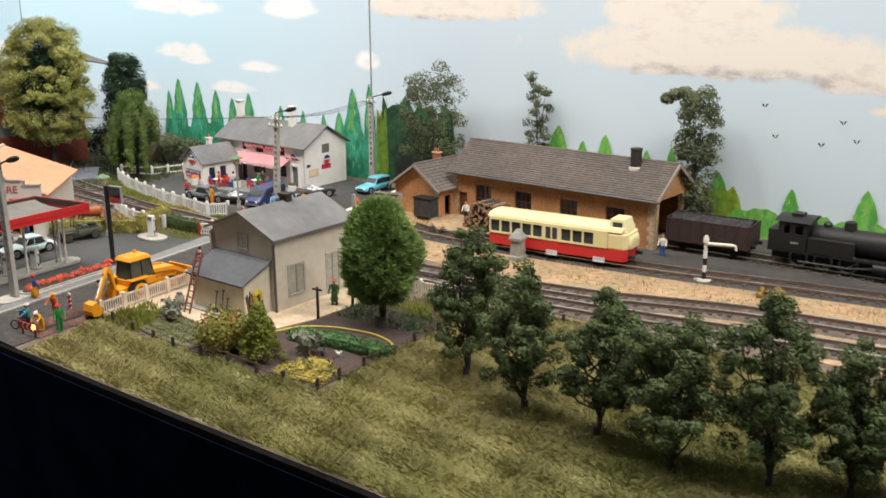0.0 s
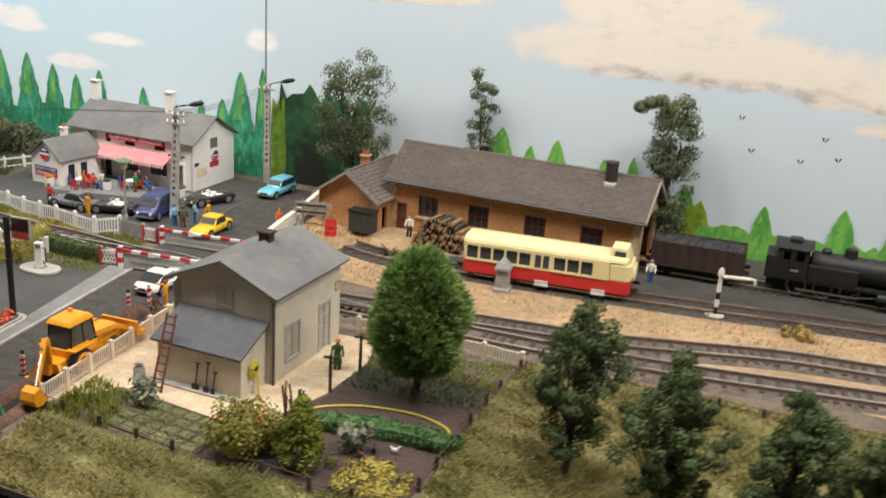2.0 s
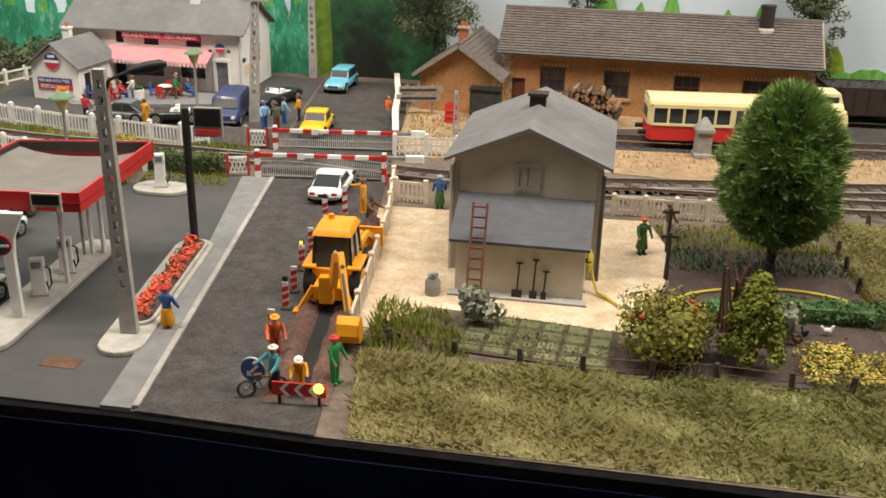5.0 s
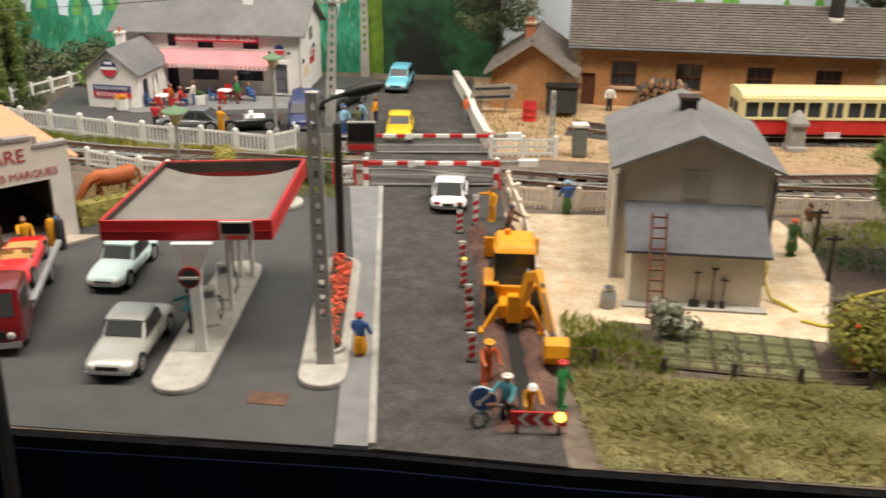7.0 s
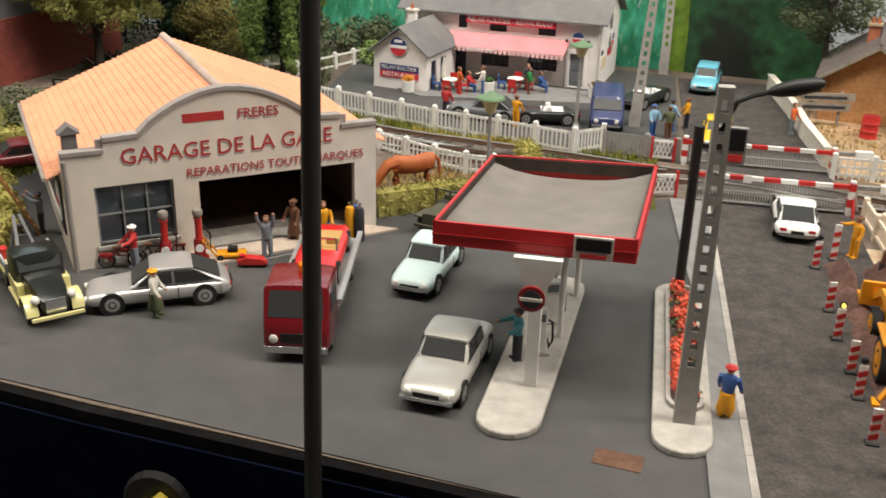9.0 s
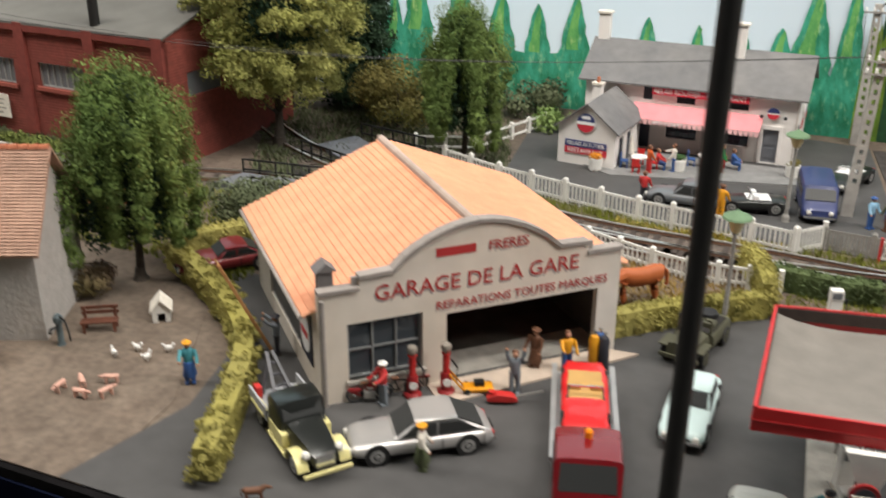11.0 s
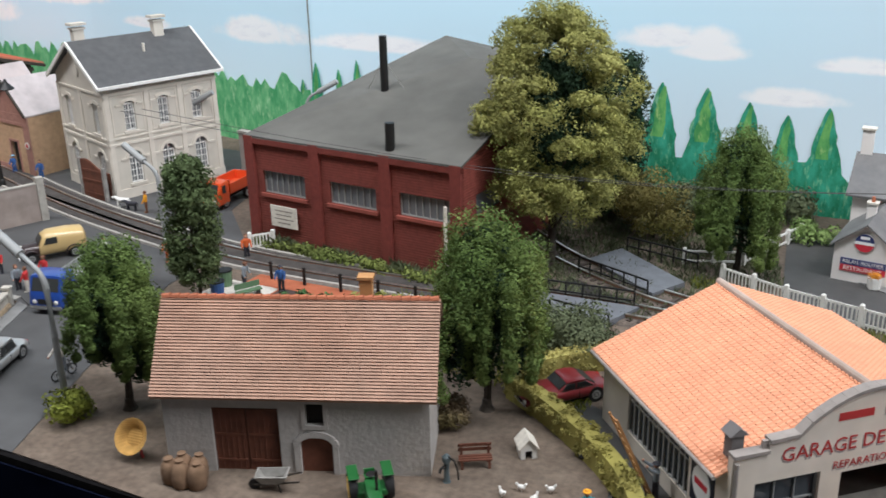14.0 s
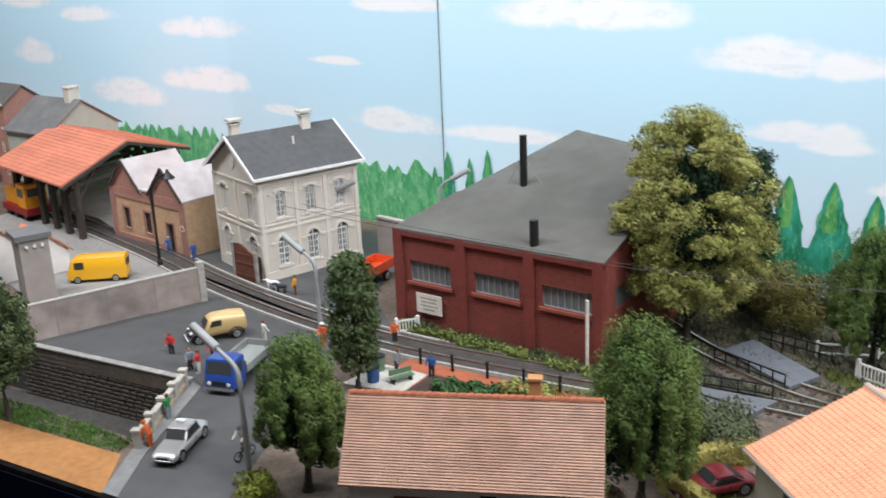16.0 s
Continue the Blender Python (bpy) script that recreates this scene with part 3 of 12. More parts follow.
for x, z in [(-17.7, 11.9), (-16.6, 9.3), (-12.7, 8.9), (-11.1, 10.9), (-9.9, 9.4)]:
    b = B()
    y = back(x) - 0.32
    for s in (-1, 1):
        b.add([(x, y, z - 0.2), (x + s * 0.18, y, z - 0.04), (x + s * 0.3, y, z + 0.2), (x + s * 0.1, y, z + 0.12)], [(0, 1, 2, 3)])
    solo("painted_mark", b, BIRD, "small black painted bird mark on the backdrop sky", "painted mark", kind="structure", group="marks on the sky")


def sheet(name, poly, mat, label, category, z1=0.06, z0=-0.02):
    return solo(name, B().slab(poly, z0, z1), mat, label, category, kind="structure")


def F(x):
    return front(x) - 0.06


sheet("road", [(-59.0, F(-59.0)), (-52.7, F(-52.7)), (-52.9, 68), (-53.2, 92.4), (-60.6, 92.6), (-60.2, 68), (-59.9, 55)], ASPHALT, "worn dark asphalt road running to the level crossing", "road", 0.08)
sheet("forecourt", [(-91.5, F(-91.5)), (-60.2, F(-60.2)), (-60.45, 56), (-61.25, 66.3), (-66, 65.5), (-74, 61), (-92, 61.5), (-96, 64), (-90, 55), (-89.5, 50)], TARMAC, "smooth grey tarmac forecourt of the garage and fuel station", "forecourt", 0.05)
sheet("pavement", [(-60.25, F(-60.25)), (-59.14, F(-59.14)), (-59.42, 55), (-59.64, 66.2), (-61.3, 66.2), (-60.5, 56)], PAVE, "grey pavement strip beside the road", "pavement", 0.16)
for k in range(13):
    y0, y1 = 40.6 + k * 1.98, 40.6 + k * 1.98 + 1.968
    x0, x1 = -59.14 - 0.5 * (y0 - 40.6) / 25.6, -59.14 - 0.5 * (y1 - 40.6) / 25.6
    solo("kerb_stone", B().slab([(x0, y0), (x0 + 0.24, y0), (x1 + 0.24, y1), (x1, y1)], 0, 0.19), KERB, "pale worn concrete kerb stone along the road", "kerb stone", group="road kerb", bevel=0.015)
sheet("relais_yard", [(-84, 78.2), (-74, 74.6), (-65, 73.4), (-60.7, 72.2), (-60.8, 93.2), (-66, 94.5), (-84.5, 93)], TARMAC, "grey tarmac car park in front of the restaurant", "yard", 0.04)
sheet("terrace", [(-80.5, 84.5), (-77.5, 82.0), (-66.0, 83.4), (-65.6, 86.4), (-80, 88.2)], PAVE, "grey paved terrace along the restaurant front", "terrace", 0.12)
sheet("path", [(-52.5, 46.6), (-49.6, 49.6), (-43.2, 48.2), (-41.2, 47.6), (-39.0, 53.0), (-38.2, 57.5), (-38.6, 61.0), (-53.2, 62.2), (-52.7, 50)], SAND, "pale sandy gravel path round the gatehouse", "path", 0.06)
sheet("garden_bed", [(-43.4, 44.6), (-31.5, 43.4), (-30.2, 58.2), (-38.0, 60.4), (-38.8, 53), (-41, 47.6)], GARDEN, "dark brown dug garden soil", "garden bed", 0.05)
sheet("station_ground", [(-53, 72.0), (-44, 70.5), (-24, 66), (10, 58), (55, 50), (55, 84), (-16, 90), (-52.8, 93.5)], STATION, "sandy ochre station yard with dry grass", "station yard", 0.04)
sheet("sooty_yard", [(-46, 78.6), (-20, 77.3), (10, 75.4), (50, 70), (50, 83), (-16, 90), (-22, 88), (-22.5, 82)], DARKGROUND, "sooty dark ground by the goods shed", "yard", 0.07)
sheet("farmyard", [(-115.5, F(-115.5)), (-90.5, F(-90.5)), (-90.2, 50), (-93, 58), (-98, 62), (-113, 62), (-118, 54)], EARTH, "bare brown earth of the farmyard", "farmyard", 0.04)
TOWNTAR = M("pale_town_tarmac", (0.088, 0.088, 0.09), 0.75, 0.12, 60, 0.12, 1500, rgb2=(0.068, 0.067, 0.068), mix=0.4, stain=0.2)
sheet("town_road", [(-126.9, F(-126.9)), (-118.6, F(-118.6)), (-121, 56), (-124.2, 68.5), (-123.6, 77.5), (-129, 84), (-132, 100), (-180, 106), (-176, 84), (-140.5, 71), (-135.6, 66), (-132.3, 62.7), (-129.35, 54.3)], TOWNTAR, "smooth grey town street", "street", 0.05)
sheet("town_pavement", [(-127.0, F(-127.0)), (-125.7, F(-125.7)), (-127.9, 53.2), (-130.9, 62.2), (-132.0, 62.6), (-129.1, 53.3)], PAVE, "grey pavement strip beside the town street", "pavement", 0.13)
sheet("orange_bank", [(-175, F(-175)), (-127.0, F(-127.0)), (-129.3, 52.4), (-143, 53.0), (-178, 56)], M("orange_sand", (0.36, 0.17, 0.055), 0.95, 0.15, 200, 0.5), "orange sandy strip along the layout edge", "sand", 0.03)

# ---- buildings ----


def window_unit(parent, x0, x1, z0, z1, y, mat_frame, mat_glass, nx=2, nz=2, t=0.1, name="window", depth=0.16):
    """A framed window in the xz plane at depth y: frame and bars, with its panes beneath it."""
    px, pz, g = (x1 - x0 - 2 * t) / nx, (z1 - z0 - 2 * t) / nz, t * 0.35
    holes = []
    for i in range(nx):
        for k in range(nz):
            holes.append((x0 + t + i * px + (g if i else 0), x0 + t + (i + 1) * px - (g if i < nx - 1 else 0), z0 + t + k * pz + (g if k else 0), z0 + t + (k + 1) * pz - (g if k < nz - 1 else 0)))
    b = B().panel(x0, x1, z0, z1, holes, y, y + depth)
    fr = part(name, b, mat_frame, parent)
    part("pane", B().box(x0 + t * 0.5, x1 - t * 0.5, y + depth * 0.62, y + depth * 0.75, z0 + t * 0.5, z1 - t * 0.5), mat_glass, fr)
    return fr


def gable_roof(b, x0, x1, y0, y1, ze, zr, t=0.16, over=0.4, along_x=True, oz=None):
    """Two roof slabs; the ridge along x (or y)."""
    if along_x:
        ym = (y0 + y1) / 2
        s = (zr - ze) / (ym - y0)
        for ya, yb in ((y0 - over, ym), (y1 + over, ym)):
            za = ze - over * s
            vs = [(x0 - over, ya, za), (x1 + over, ya, za), (x1 + over, yb, zr), (x0 - over, yb, zr)]
            b.add(vs + [(x, y, z + t) for x, y, z in vs], [(3, 2, 1, 0), (4, 5, 6, 7), (0, 1, 5, 4), (1, 2, 6, 5), (2, 3, 7, 6), (3, 0, 4, 7)])
    else:
        xm = (x0 + x1) / 2
        s = (zr - ze) / (xm - x0)
        for xa, xb in ((x0 - over, xm), (x1 + over, xm)):
            za = ze - over * s
            vs = [(xa, y0 - over, za), (xa, y1 + over, za), (xb, y1 + over, zr), (xb, y0 - over, zr)]
            b.add(vs + [(x, y, z + t) for x, y, z in vs], [(3, 2, 1, 0), (4, 5, 6, 7), (0, 1, 5, 4), (1, 2, 6, 5), (2, 3, 7, 6), (3, 0, 4, 7)])
    return b


def tile_rows(b, p00, p10, p01, p11, rows, lift=0.05, cols=1, gap=0.0):
    """Overlapping courses laid on a slope from the eave (p00..p10) to the ridge (p01..p11)."""
    p00, p10, p01, p11 = (Vector(p) for p in (p00, p10, p01, p11))
    nrm = (p10 - p00).cross(p01 - p00).normalized()
    if nrm.z < 0:
        nrm = -nrm
    for r in range(rows):
        a0, a1 = p00.lerp(p01, r / rows), p10.lerp(p11, r / rows)
        c0, c1 = p00.lerp(p01, (r + 1.15) / rows), p10.lerp(p11, (r + 1.15) / rows)
        for k in range(cols):
            f0, f1 = k / cols, (k + 1 - gap) / cols
            q = [a0.lerp(a1, f0), a0.lerp(a1, f1), c0.lerp(c1, f1), c0.lerp(c1, f0)]
            lo = [q[0] + nrm * lift, q[1] + nrm * lift, q[2] + nrm * 0.005, q[3] + nrm * 0.005]
            b.add([*q, *lo], [(4, 5, 6, 7), (0, 1, 5, 4), (1, 2, 6, 5), (3, 0, 4, 7)])
    return b


def chimney(parent, x, y, z0, h, w, mat, pots=1, cap=None, potmat=None):
    c = part("chimney", B().box(x - w / 2, x + w / 2, y - w * 0.4, y + w * 0.4, z0, z0 + h), mat, parent, bevel=0.02)
    part("chimney_cap", B().box(x - w * 0.62, x + w * 0.62, y - w * 0.52, y + w * 0.52, z0 + h, z0 + h + 0.14), cap or mat, c)
    for k in range(pots):
        px = x + (k - (pots - 1) / 2) * w * 0.5
        part("chimney_pot", B().lathe([(0.13, z0 + h + 0.14), (0.11, z0 + h + 0.5)], 8, px, y), potmat or BRICKRED, c)
    return c


def box_house(parent, w, d, ze, holes_front, holes_right, mat, holes_left=(), t=0.3, gable="x", zr=None, holes_back=()):
    """Four walls as parts: front at y=0, depth d. gable 'x': ridge along x (gables at the sides); 'y': ridge along y."""
    zr = zr or ze
    b = B().panel(0, w, 0, ze, holes_front, 0, t)
    if gable == "y":
        b.prism([(0, ze), (w, ze), (w / 2, zr)], 0, t)
    part("wall", b, mat, parent)
    b = B().panel(0, w, 0, ze, holes_back, d - t, d)
    if gable == "y":
        b.prism([(0, ze), (w, ze), (w / 2, zr)], d - t, d)
    part("wall", b, mat, parent)
    for x, holes in ((w, holes_right), (0, holes_left)):
        b = B()
        b.T = Matrix.Translation((x, 0, 0)) @ Matrix.Rotation(radians(90), 4, "Z")
        y0, y1 = (0, t) if x else (-t, 0)
        b.panel(t, d - t, 0, ze, holes, y0, y1)
        if gable == "x":
            b.prism([(0, ze), (d, ze), (d / 2, zr)], y0, y1)
        part("wall", b, mat, parent)


# gatehouse
g = thing("gatehouse", "cream rendered crossing keeper's house with slate roof and lean-to", "house", -48.65, 53.95, 0, -7.9)
W, D = 6.55, 7.6
box_house(g, W, D, 5.45, [(2.88, 3.68, 4.2, 5.1)], [(1.3, 2.7, 1.0, 3.05), (5.1, 6.3, 0.1, 3.1)], PLASTER, [(1.5, 2.6, 1.1, 3.0), (4.9, 6.0, 0.1, 3.0)], gable="y", zr=6.85)
r = part("roof", gable_roof(B(), 0, W, 0, D, 5.45, 6.85, 0.14, 0.42, False), SLATE, g)
b = B()
for k in range(11):
    f = k / 11
    for s in (-1, 1):
        xa = W / 2 + s * (W / 2 + 0.42) * (1 - f)
        za = 5.45 - 0.42 * 1.4 / 3.275 + (1.4 + 0.42 * 1.4 / 3.275) * f + 0.15
        b.bar((xa, -0.42, za - 0.02), (xa, D + 0.42, za - 0.02), 0.015)
part("slate_course", b, SLATE, r, kind="stuff")
part("shutter", B().box(2.88, 3.27, -0.02, 0.1, 4.22, 5.1).box(3.30, 3.68, -0.02, 0.1, 4.22, 5.1), QUOIN, g)
part("shutter_surround", B().panel(2.7, 3.86, 4.02, 5.3, [(2.88, 3.68, 4.2, 5.1)], -0.06, 0), QUOIN, g)
for x in (0, W):
    part("quoin", B().box(x - 0.25 if x else -0.05, x + 0.05 if x else 0.25, -0.05, 0.0, 0, 5.15), QUOIN, g)
chimney(g, 3.2, 4.4, 6.35, 1.0, 0.75, M("dark_chimney_brick", (0.05, 0.035, 0.03), 0.9, 0.2, 300), 0)
for y0, y1, z0, z1 in ((1.3, 2.7, 1.0, 3.05), (5.1, 6.3, 0.1, 3.1)):
    b = B()
    b.T = Matrix.Translation((W, 0, 0)) @ Matrix.Rotation(radians(90), 4, "Z")
    b.panel(y0 - 0.15, y1 + 0.15, z0 - (0.15 if z0 > 0.5 else 0), z1 + 0.18, [(y0, y1, z0, z1)], -0.05, 0.0)
    part("window_surround", b, QUOIN, g)
    b = B()
    b.T = Matrix.Translation((W, 0, 0)) @ Matrix.Rotation(radians(90), 4, "Z")
    for a, c in ((y0, (y0 + y1) / 2 - 0.03), ((y0 + y1) / 2 + 0.03, y1)):
        b.box(a + 0.03, c, 0.05, 0.13, z0 + 0.03, z1 - 0.03)
        for k in range(7):
            b.box(a + 0.1, c - 0.06, 0.02, 0.05, z0 + 0.2 + k * (z1 - z0 - 0.4) / 7, z0 + 0.26 + k * (z1 - z0 - 0.4) / 7)
    part("louvred_shutter", b, QUOIN, g)
b = B()
b.T = Matrix.Translation((W, 0, 0)) @ Matrix.Rotation(radians(90), 4, "Z")
part("crossing_plate", b.panel(6.95, 7.45, 3.5, 4.1, [(7.02, 7.38, 3.57, 4.03)], -0.04, 0), M("faded_red_frame", (0.5, 0.2, 0.15), 0.8, 0.1, 100), g, "small faded red framed wall plate")
lean = [(0.2, 2.65), (6.2, 2.65)]
b = B().panel(0.55, 6.1, 0, 2.6, [], -2.55, -2.3)
part("lean_to_wall", b, PLASTER, g)
for x in (0.55, 5.85):
    b = B().add([(x, -2.3, 0), (x + 0.25, -2.3, 0), (x + 0.25, 0, 0), (x, 0, 0), (x, -2.3, 2.6), (x + 0.25, -2.3, 2.6), (x + 0.25, 0, 3.55), (x, 0, 3.55)], [(3, 2, 1, 0), (4, 5, 6, 7), (0, 1, 5, 4), (1, 2, 6, 5), (2, 3, 7, 6), (3, 0, 4, 7)])
    part("lean_to_wall", b, PLASTER, g)
b = B()
vs = [(0.28, -2.86, 2.46), (6.3, -2.86, 2.46), (6.3, -0.01, 3.68), (0.28, -0.01, 3.68)]
b.add(vs + [(x, y, z + 0.12) for x, y, z in vs], [(3, 2, 1, 0), (4, 5, 6, 7), (0, 1, 5, 4), (1, 2, 6, 5), (2, 3, 7, 6), (3, 0, 4, 7)])
lr = part("lean_to_roof", b, BLUESLATE, g)
part("slate_course", tile_rows(B(), (0.28, -2.86, 2.58), (6.3, -2.86, 2.58), (0.28, -0.05, 3.78), (6.3, -0.05, 3.78), 9, 0.008), BLUESLATE, lr, kind="stuff")
part("downpipe", B().cyl((W + 0.06, -0.1, 0), (W + 0.06, -0.1, 5.0), 0.09), M("grey_pipe", (0.09, 0.085, 0.08), 0.7, 0.1, 100), g)
part("downpipe", B().cyl((-0.1, -0.1, 0), (-0.1, -0.1, 5.0), 0.09), M("pale_pipe", (0.45, 0.43, 0.40), 0.7, 0.1, 100), g)
part("doorstep", B().box(0.3, 6.3, -3.1, -2.55, 0.06, 0.16), KERB, g)

# goods shed
s = thing("goods_shed", "ochre brick goods shed with brown tiled roof", "railway shed", -45.9, 85.1, 0, -9.2)
W, D, ZE, ZR = 21.9, 6.6, 4.7, 7.0
wins = [(2.7, 4.55, 1.5, 3.4), (7.35, 9.2, 1.35, 3.35), (12.35, 14.2, 1.5, 3.3), (17.15, 19.0, 1.6, 3.25)]
box_house(s, W, D, ZE, wins + [(0.6, 1.6, 0, 2.4)], [(0.5, 4.9, 0, 4.2)], OCHRE, gable="x", zr=6.85)
for x0, x1, z0, z1 in wins:
    window_unit(s, x0, x1, z0, z1, 0.14, BROWNDOOR, WINDOW, 3, 2, 0.1)
    part("window_sill", B().box(x0 - 0.2, x1 + 0.2, -0.12, 0.2, z0 - 0.2, z0 - 0.01), STONE_TRIM, s)
    lin = part("lintel", B().box(x0 - 0.2, x1 + 0.2, -0.08, 0.0, z1, z1 + 0.28), STONE_TRIM, s)
    b = B()
    for k in range(8):
        xx = x0 - 0.18 + k * (x1 - x0 + 0.36) / 8
        b.box(xx, xx + 0.13, -0.12, -0.08, z1 + 0.02, z1 + 0.26)
    part("lintel_brick", b, BRICKRED, lin)
part("door", B().box(0.62, 1.58, 0.16, 0.26, 0, 2.36), BROWNDOOR, s)
for x in (0.0, W - 0.4):
    b = B()
    for k in range(11):
        w = 0.42 if k % 2 else 0.62
        xa, xb = (x - 0.06, x + w) if x < 1 else (W - w, W + 0.06)
        part("quoin_stone", B().box(xa, xb, -0.07, 0.0, k * 0.41, k * 0.41 + 0.37), STONE_TRIM, s)
for ya in (0.15, 4.9):
    b = B()
    b.box(W, W + 0.12, ya, ya + 0.4, 0, 4.3)
    part("door_jamb", b, STONE_TRIM, s)
part("loading_door", B().box(W + 0.01, W + 0.1, 5.1, 6.5, 0, 4.1), M("brown_planks", (0.10, 0.055, 0.035), 0.8, 0.2, 200, wave=("Y", 120)), s)
r = part("roof", gable_roof(B(), 0, W, 0, D, ZE, ZR, 0.1, 0.5), TILE_BROWN, s)
sl = (ZR - ZE) / (D / 2)
ze = ZE - 0.5 * sl + 0.1
part("roof_tile", tile_rows(B(), (-0.5, -0.5, ze), (W + 0.5, -0.5, ze), (-0.5, D / 2, ZR + 0.1), (W + 0.5, D / 2, ZR + 0.1), 17, 0.08, 40, 0.04), TILE_BROWN, r, kind="stuff")
part("ridge_tile", B().cyl((-0.5, D / 2, ZR + 0.1), (W + 0.5, D / 2, ZR + 0.1), 0.14), TILE_BROWN, r)
part("gutter", B().cyl((-0.5, -0.6, ze - 0.1), (W + 0.5, -0.6, ze - 0.1), 0.1), M("lead_grey", (0.12, 0.12, 0.125), 0.6, 0.1, 100), r)
b = B()
for ya in (-0.5, D + 0.5):
    b.bar((W + 0.5, ya, ze - 0.12), (W + 0.5, D / 2, ZR), 0.14, 0.3)
part("verge_board", b, M("weathered_fascia", (0.30, 0.24, 0.2), 0.85, 0.15, 200), r)
c = part("chimney", B().lathe([(0.5, 5.9), (0.5, 8.0), (0.54, 8.02), (0.54, 8.2), (0.38, 8.2)], 16, 18.5, 2.6), M("sooty_black_stack", (0.028, 0.022, 0.02), 0.8, 0.2, 200), s, smooth=True)
part("chimney_base", B().lathe([(0.66, 5.9), (0.62, 6.45), (0.5, 6.6)], 14, 18.5, 2.6), CONCRETE, s)

# small office beside the shed
o = thing("weigh_office", "small ochre brick office with brown tiled gable roof", "outbuilding", -52.1, 84.0, 0, -12)
W, D, ZE, ZR = 5.9, 7.4, 2.95, 4.95
box_house(o, W, D, ZE, [], [(0.9, 1.8, 0, 2.1)], OCHRE, gable="y", zr=4.8)
r = part("roof", gable_roof(B(), 0, W, 0, D, ZE, ZR, 0.1, 0.45, False), TILE_BROWN, o)
sl = (ZR - ZE) / (W / 2)
for sgn in (-1, 1):
    xa = W / 2 + sgn * (W / 2 + 0.45)
    part("roof_tile", tile_rows(B(), (xa, -0.45, ZE - 0.45 * sl + 0.11), (xa, D + 0.45, ZE - 0.45 * sl + 0.11), (W / 2, -0.45, ZR + 0.1), (W / 2, D + 0.45, ZR + 0.1), 10, 0.06, 12, 0.05), TILE_BROWN, r, kind="stuff")
part("ridge_tile", B().cyl((W / 2, -0.45, ZR + 0.12), (W / 2, D + 0.45, ZR + 0.12), 0.13), TILE_BROWN, r)
chimney(o, 2.4, 3.6, 4.5, 1.1, 0.7, BRICKRED, 2, STONE_TRIM)
b = B()
for xa in (-0.45, W + 0.45):
    b.bar((xa, -0.45, ZE - 0.45 * sl), (W / 2, -0.45, ZR), 0.12, 0.22)
part("verge_board", b, GREYWOOD, r)
part("quoin_stone", B().box(W - 0.45, W + 0.05, -0.05, 0, 0, 2.7), STONE_TRIM, o)

# roadside restaurant
R = thing("roadside_restaurant", "white rendered roadside restaurant with slate roof and pink awning", "restaurant", -80.3, 89.2, 0, -7.6)
W, D, ZE, ZR = 14.3, 6.6, 4.75, 6.7
upper = [(4.05, 4.7, 3.5, 4.4), (6.35, 7.6, 3.45, 4.35), (9.85, 11.1, 3.45, 4.35)]
lower = [(5.8, 7.85, 1.0, 2.3), (9.25, 11.3, 1.0, 2.3)]
doors = [(3.8, 4.7, 0.1, 2.3), (12.2, 13.2, 0.1, 2.4)]
box_house(R, W, D, ZE, upper + lower + doors, [(2.7, 3.9, 3.7, 4.7)], WHITEWALL, gable="x", zr=6.55)
NAVYFRAME = M("dark_blue_window_paint", (0.02, 0.024, 0.04), 0.5, 0.1, 100)
for h in upper + lower:
    window_unit(R, *h, 0.12, NAVYFRAME, WINDOW, 4, 3, 0.09)
b = B()
# Grey panel puts the shade below the awning into the wall's colour.
part("awning_shade_panel", B().panel(3.3, 11.9, 0.02, 2.45, [(x0 - 0.01, x1 + 0.01, z0 - 0.01, z1 + 0.01) for x0, x1, z0, z1 in lower + doors[:1]], -0.03, 0), GREYWALL, R, "lower wall panel in grey that paints the awning's shade")
part("door", B().box(3.8, 4.7, 0.15, 0.25, 0.1, 2.3), NAVYFRAME, R)
part("door", B().box(12.2, 13.2, 0.15, 0.25, 0.1, 2.4).box(12.35, 13.05, 0.11, 0.15, 0.4, 1.1).box(12.35, 13.05, 0.11, 0.15, 1.3, 2.2), M("slate_grey_door", (0.16, 0.17, 0.19), 0.6, 0.1, 100), R)
part("door_surround", B().panel(12.0, 13.4, 0, 2.65, [(12.2, 13.2, 0, 2.4)], -0.1, 0), WHITEWALL, R)
b = B()
vs = [(3.5, -1.55, 2.5), (12.1, -1.55, 2.5), (12.1, -0.02, 3.2), (3.5, -0.02, 3.2)]
b.add(vs + [(x, y, z + 0.06) for x, y, z in vs], [(3, 2, 1, 0), (4, 5, 6, 7), (0, 1, 5, 4), (1, 2, 6, 5), (2, 3, 7, 6), (3, 0, 4, 7)])
aw = part("awning", b, PINK, R, "salmon pink canvas awning")
b = B()
n = 26
for k in range(n):
    x0 = 3.5 + 8.6 * k / n
    b.add([(x0, -1.56, 2.55), (x0 + 8.6 / n, -1.56, 2.55), (x0 + 8.6 / n * 0.8, -1.58, 2.2), (x0 + 8.6 / n * 0.2, -1.58, 2.2)], [(0, 3, 2, 1)])
part("valance", b, M("pale_pink_valance", (0.80, 0.48, 0.48), 0.8, 0.15, 60), aw)
sg = part("sign_board", B().box(4.7, 11.1, -0.3, -0.15, 3.98, 4.47), M("crimson_sign", (0.62, 0.02, 0.05), 0.5, 0.05, 100), R, "crimson sign board with white letters")


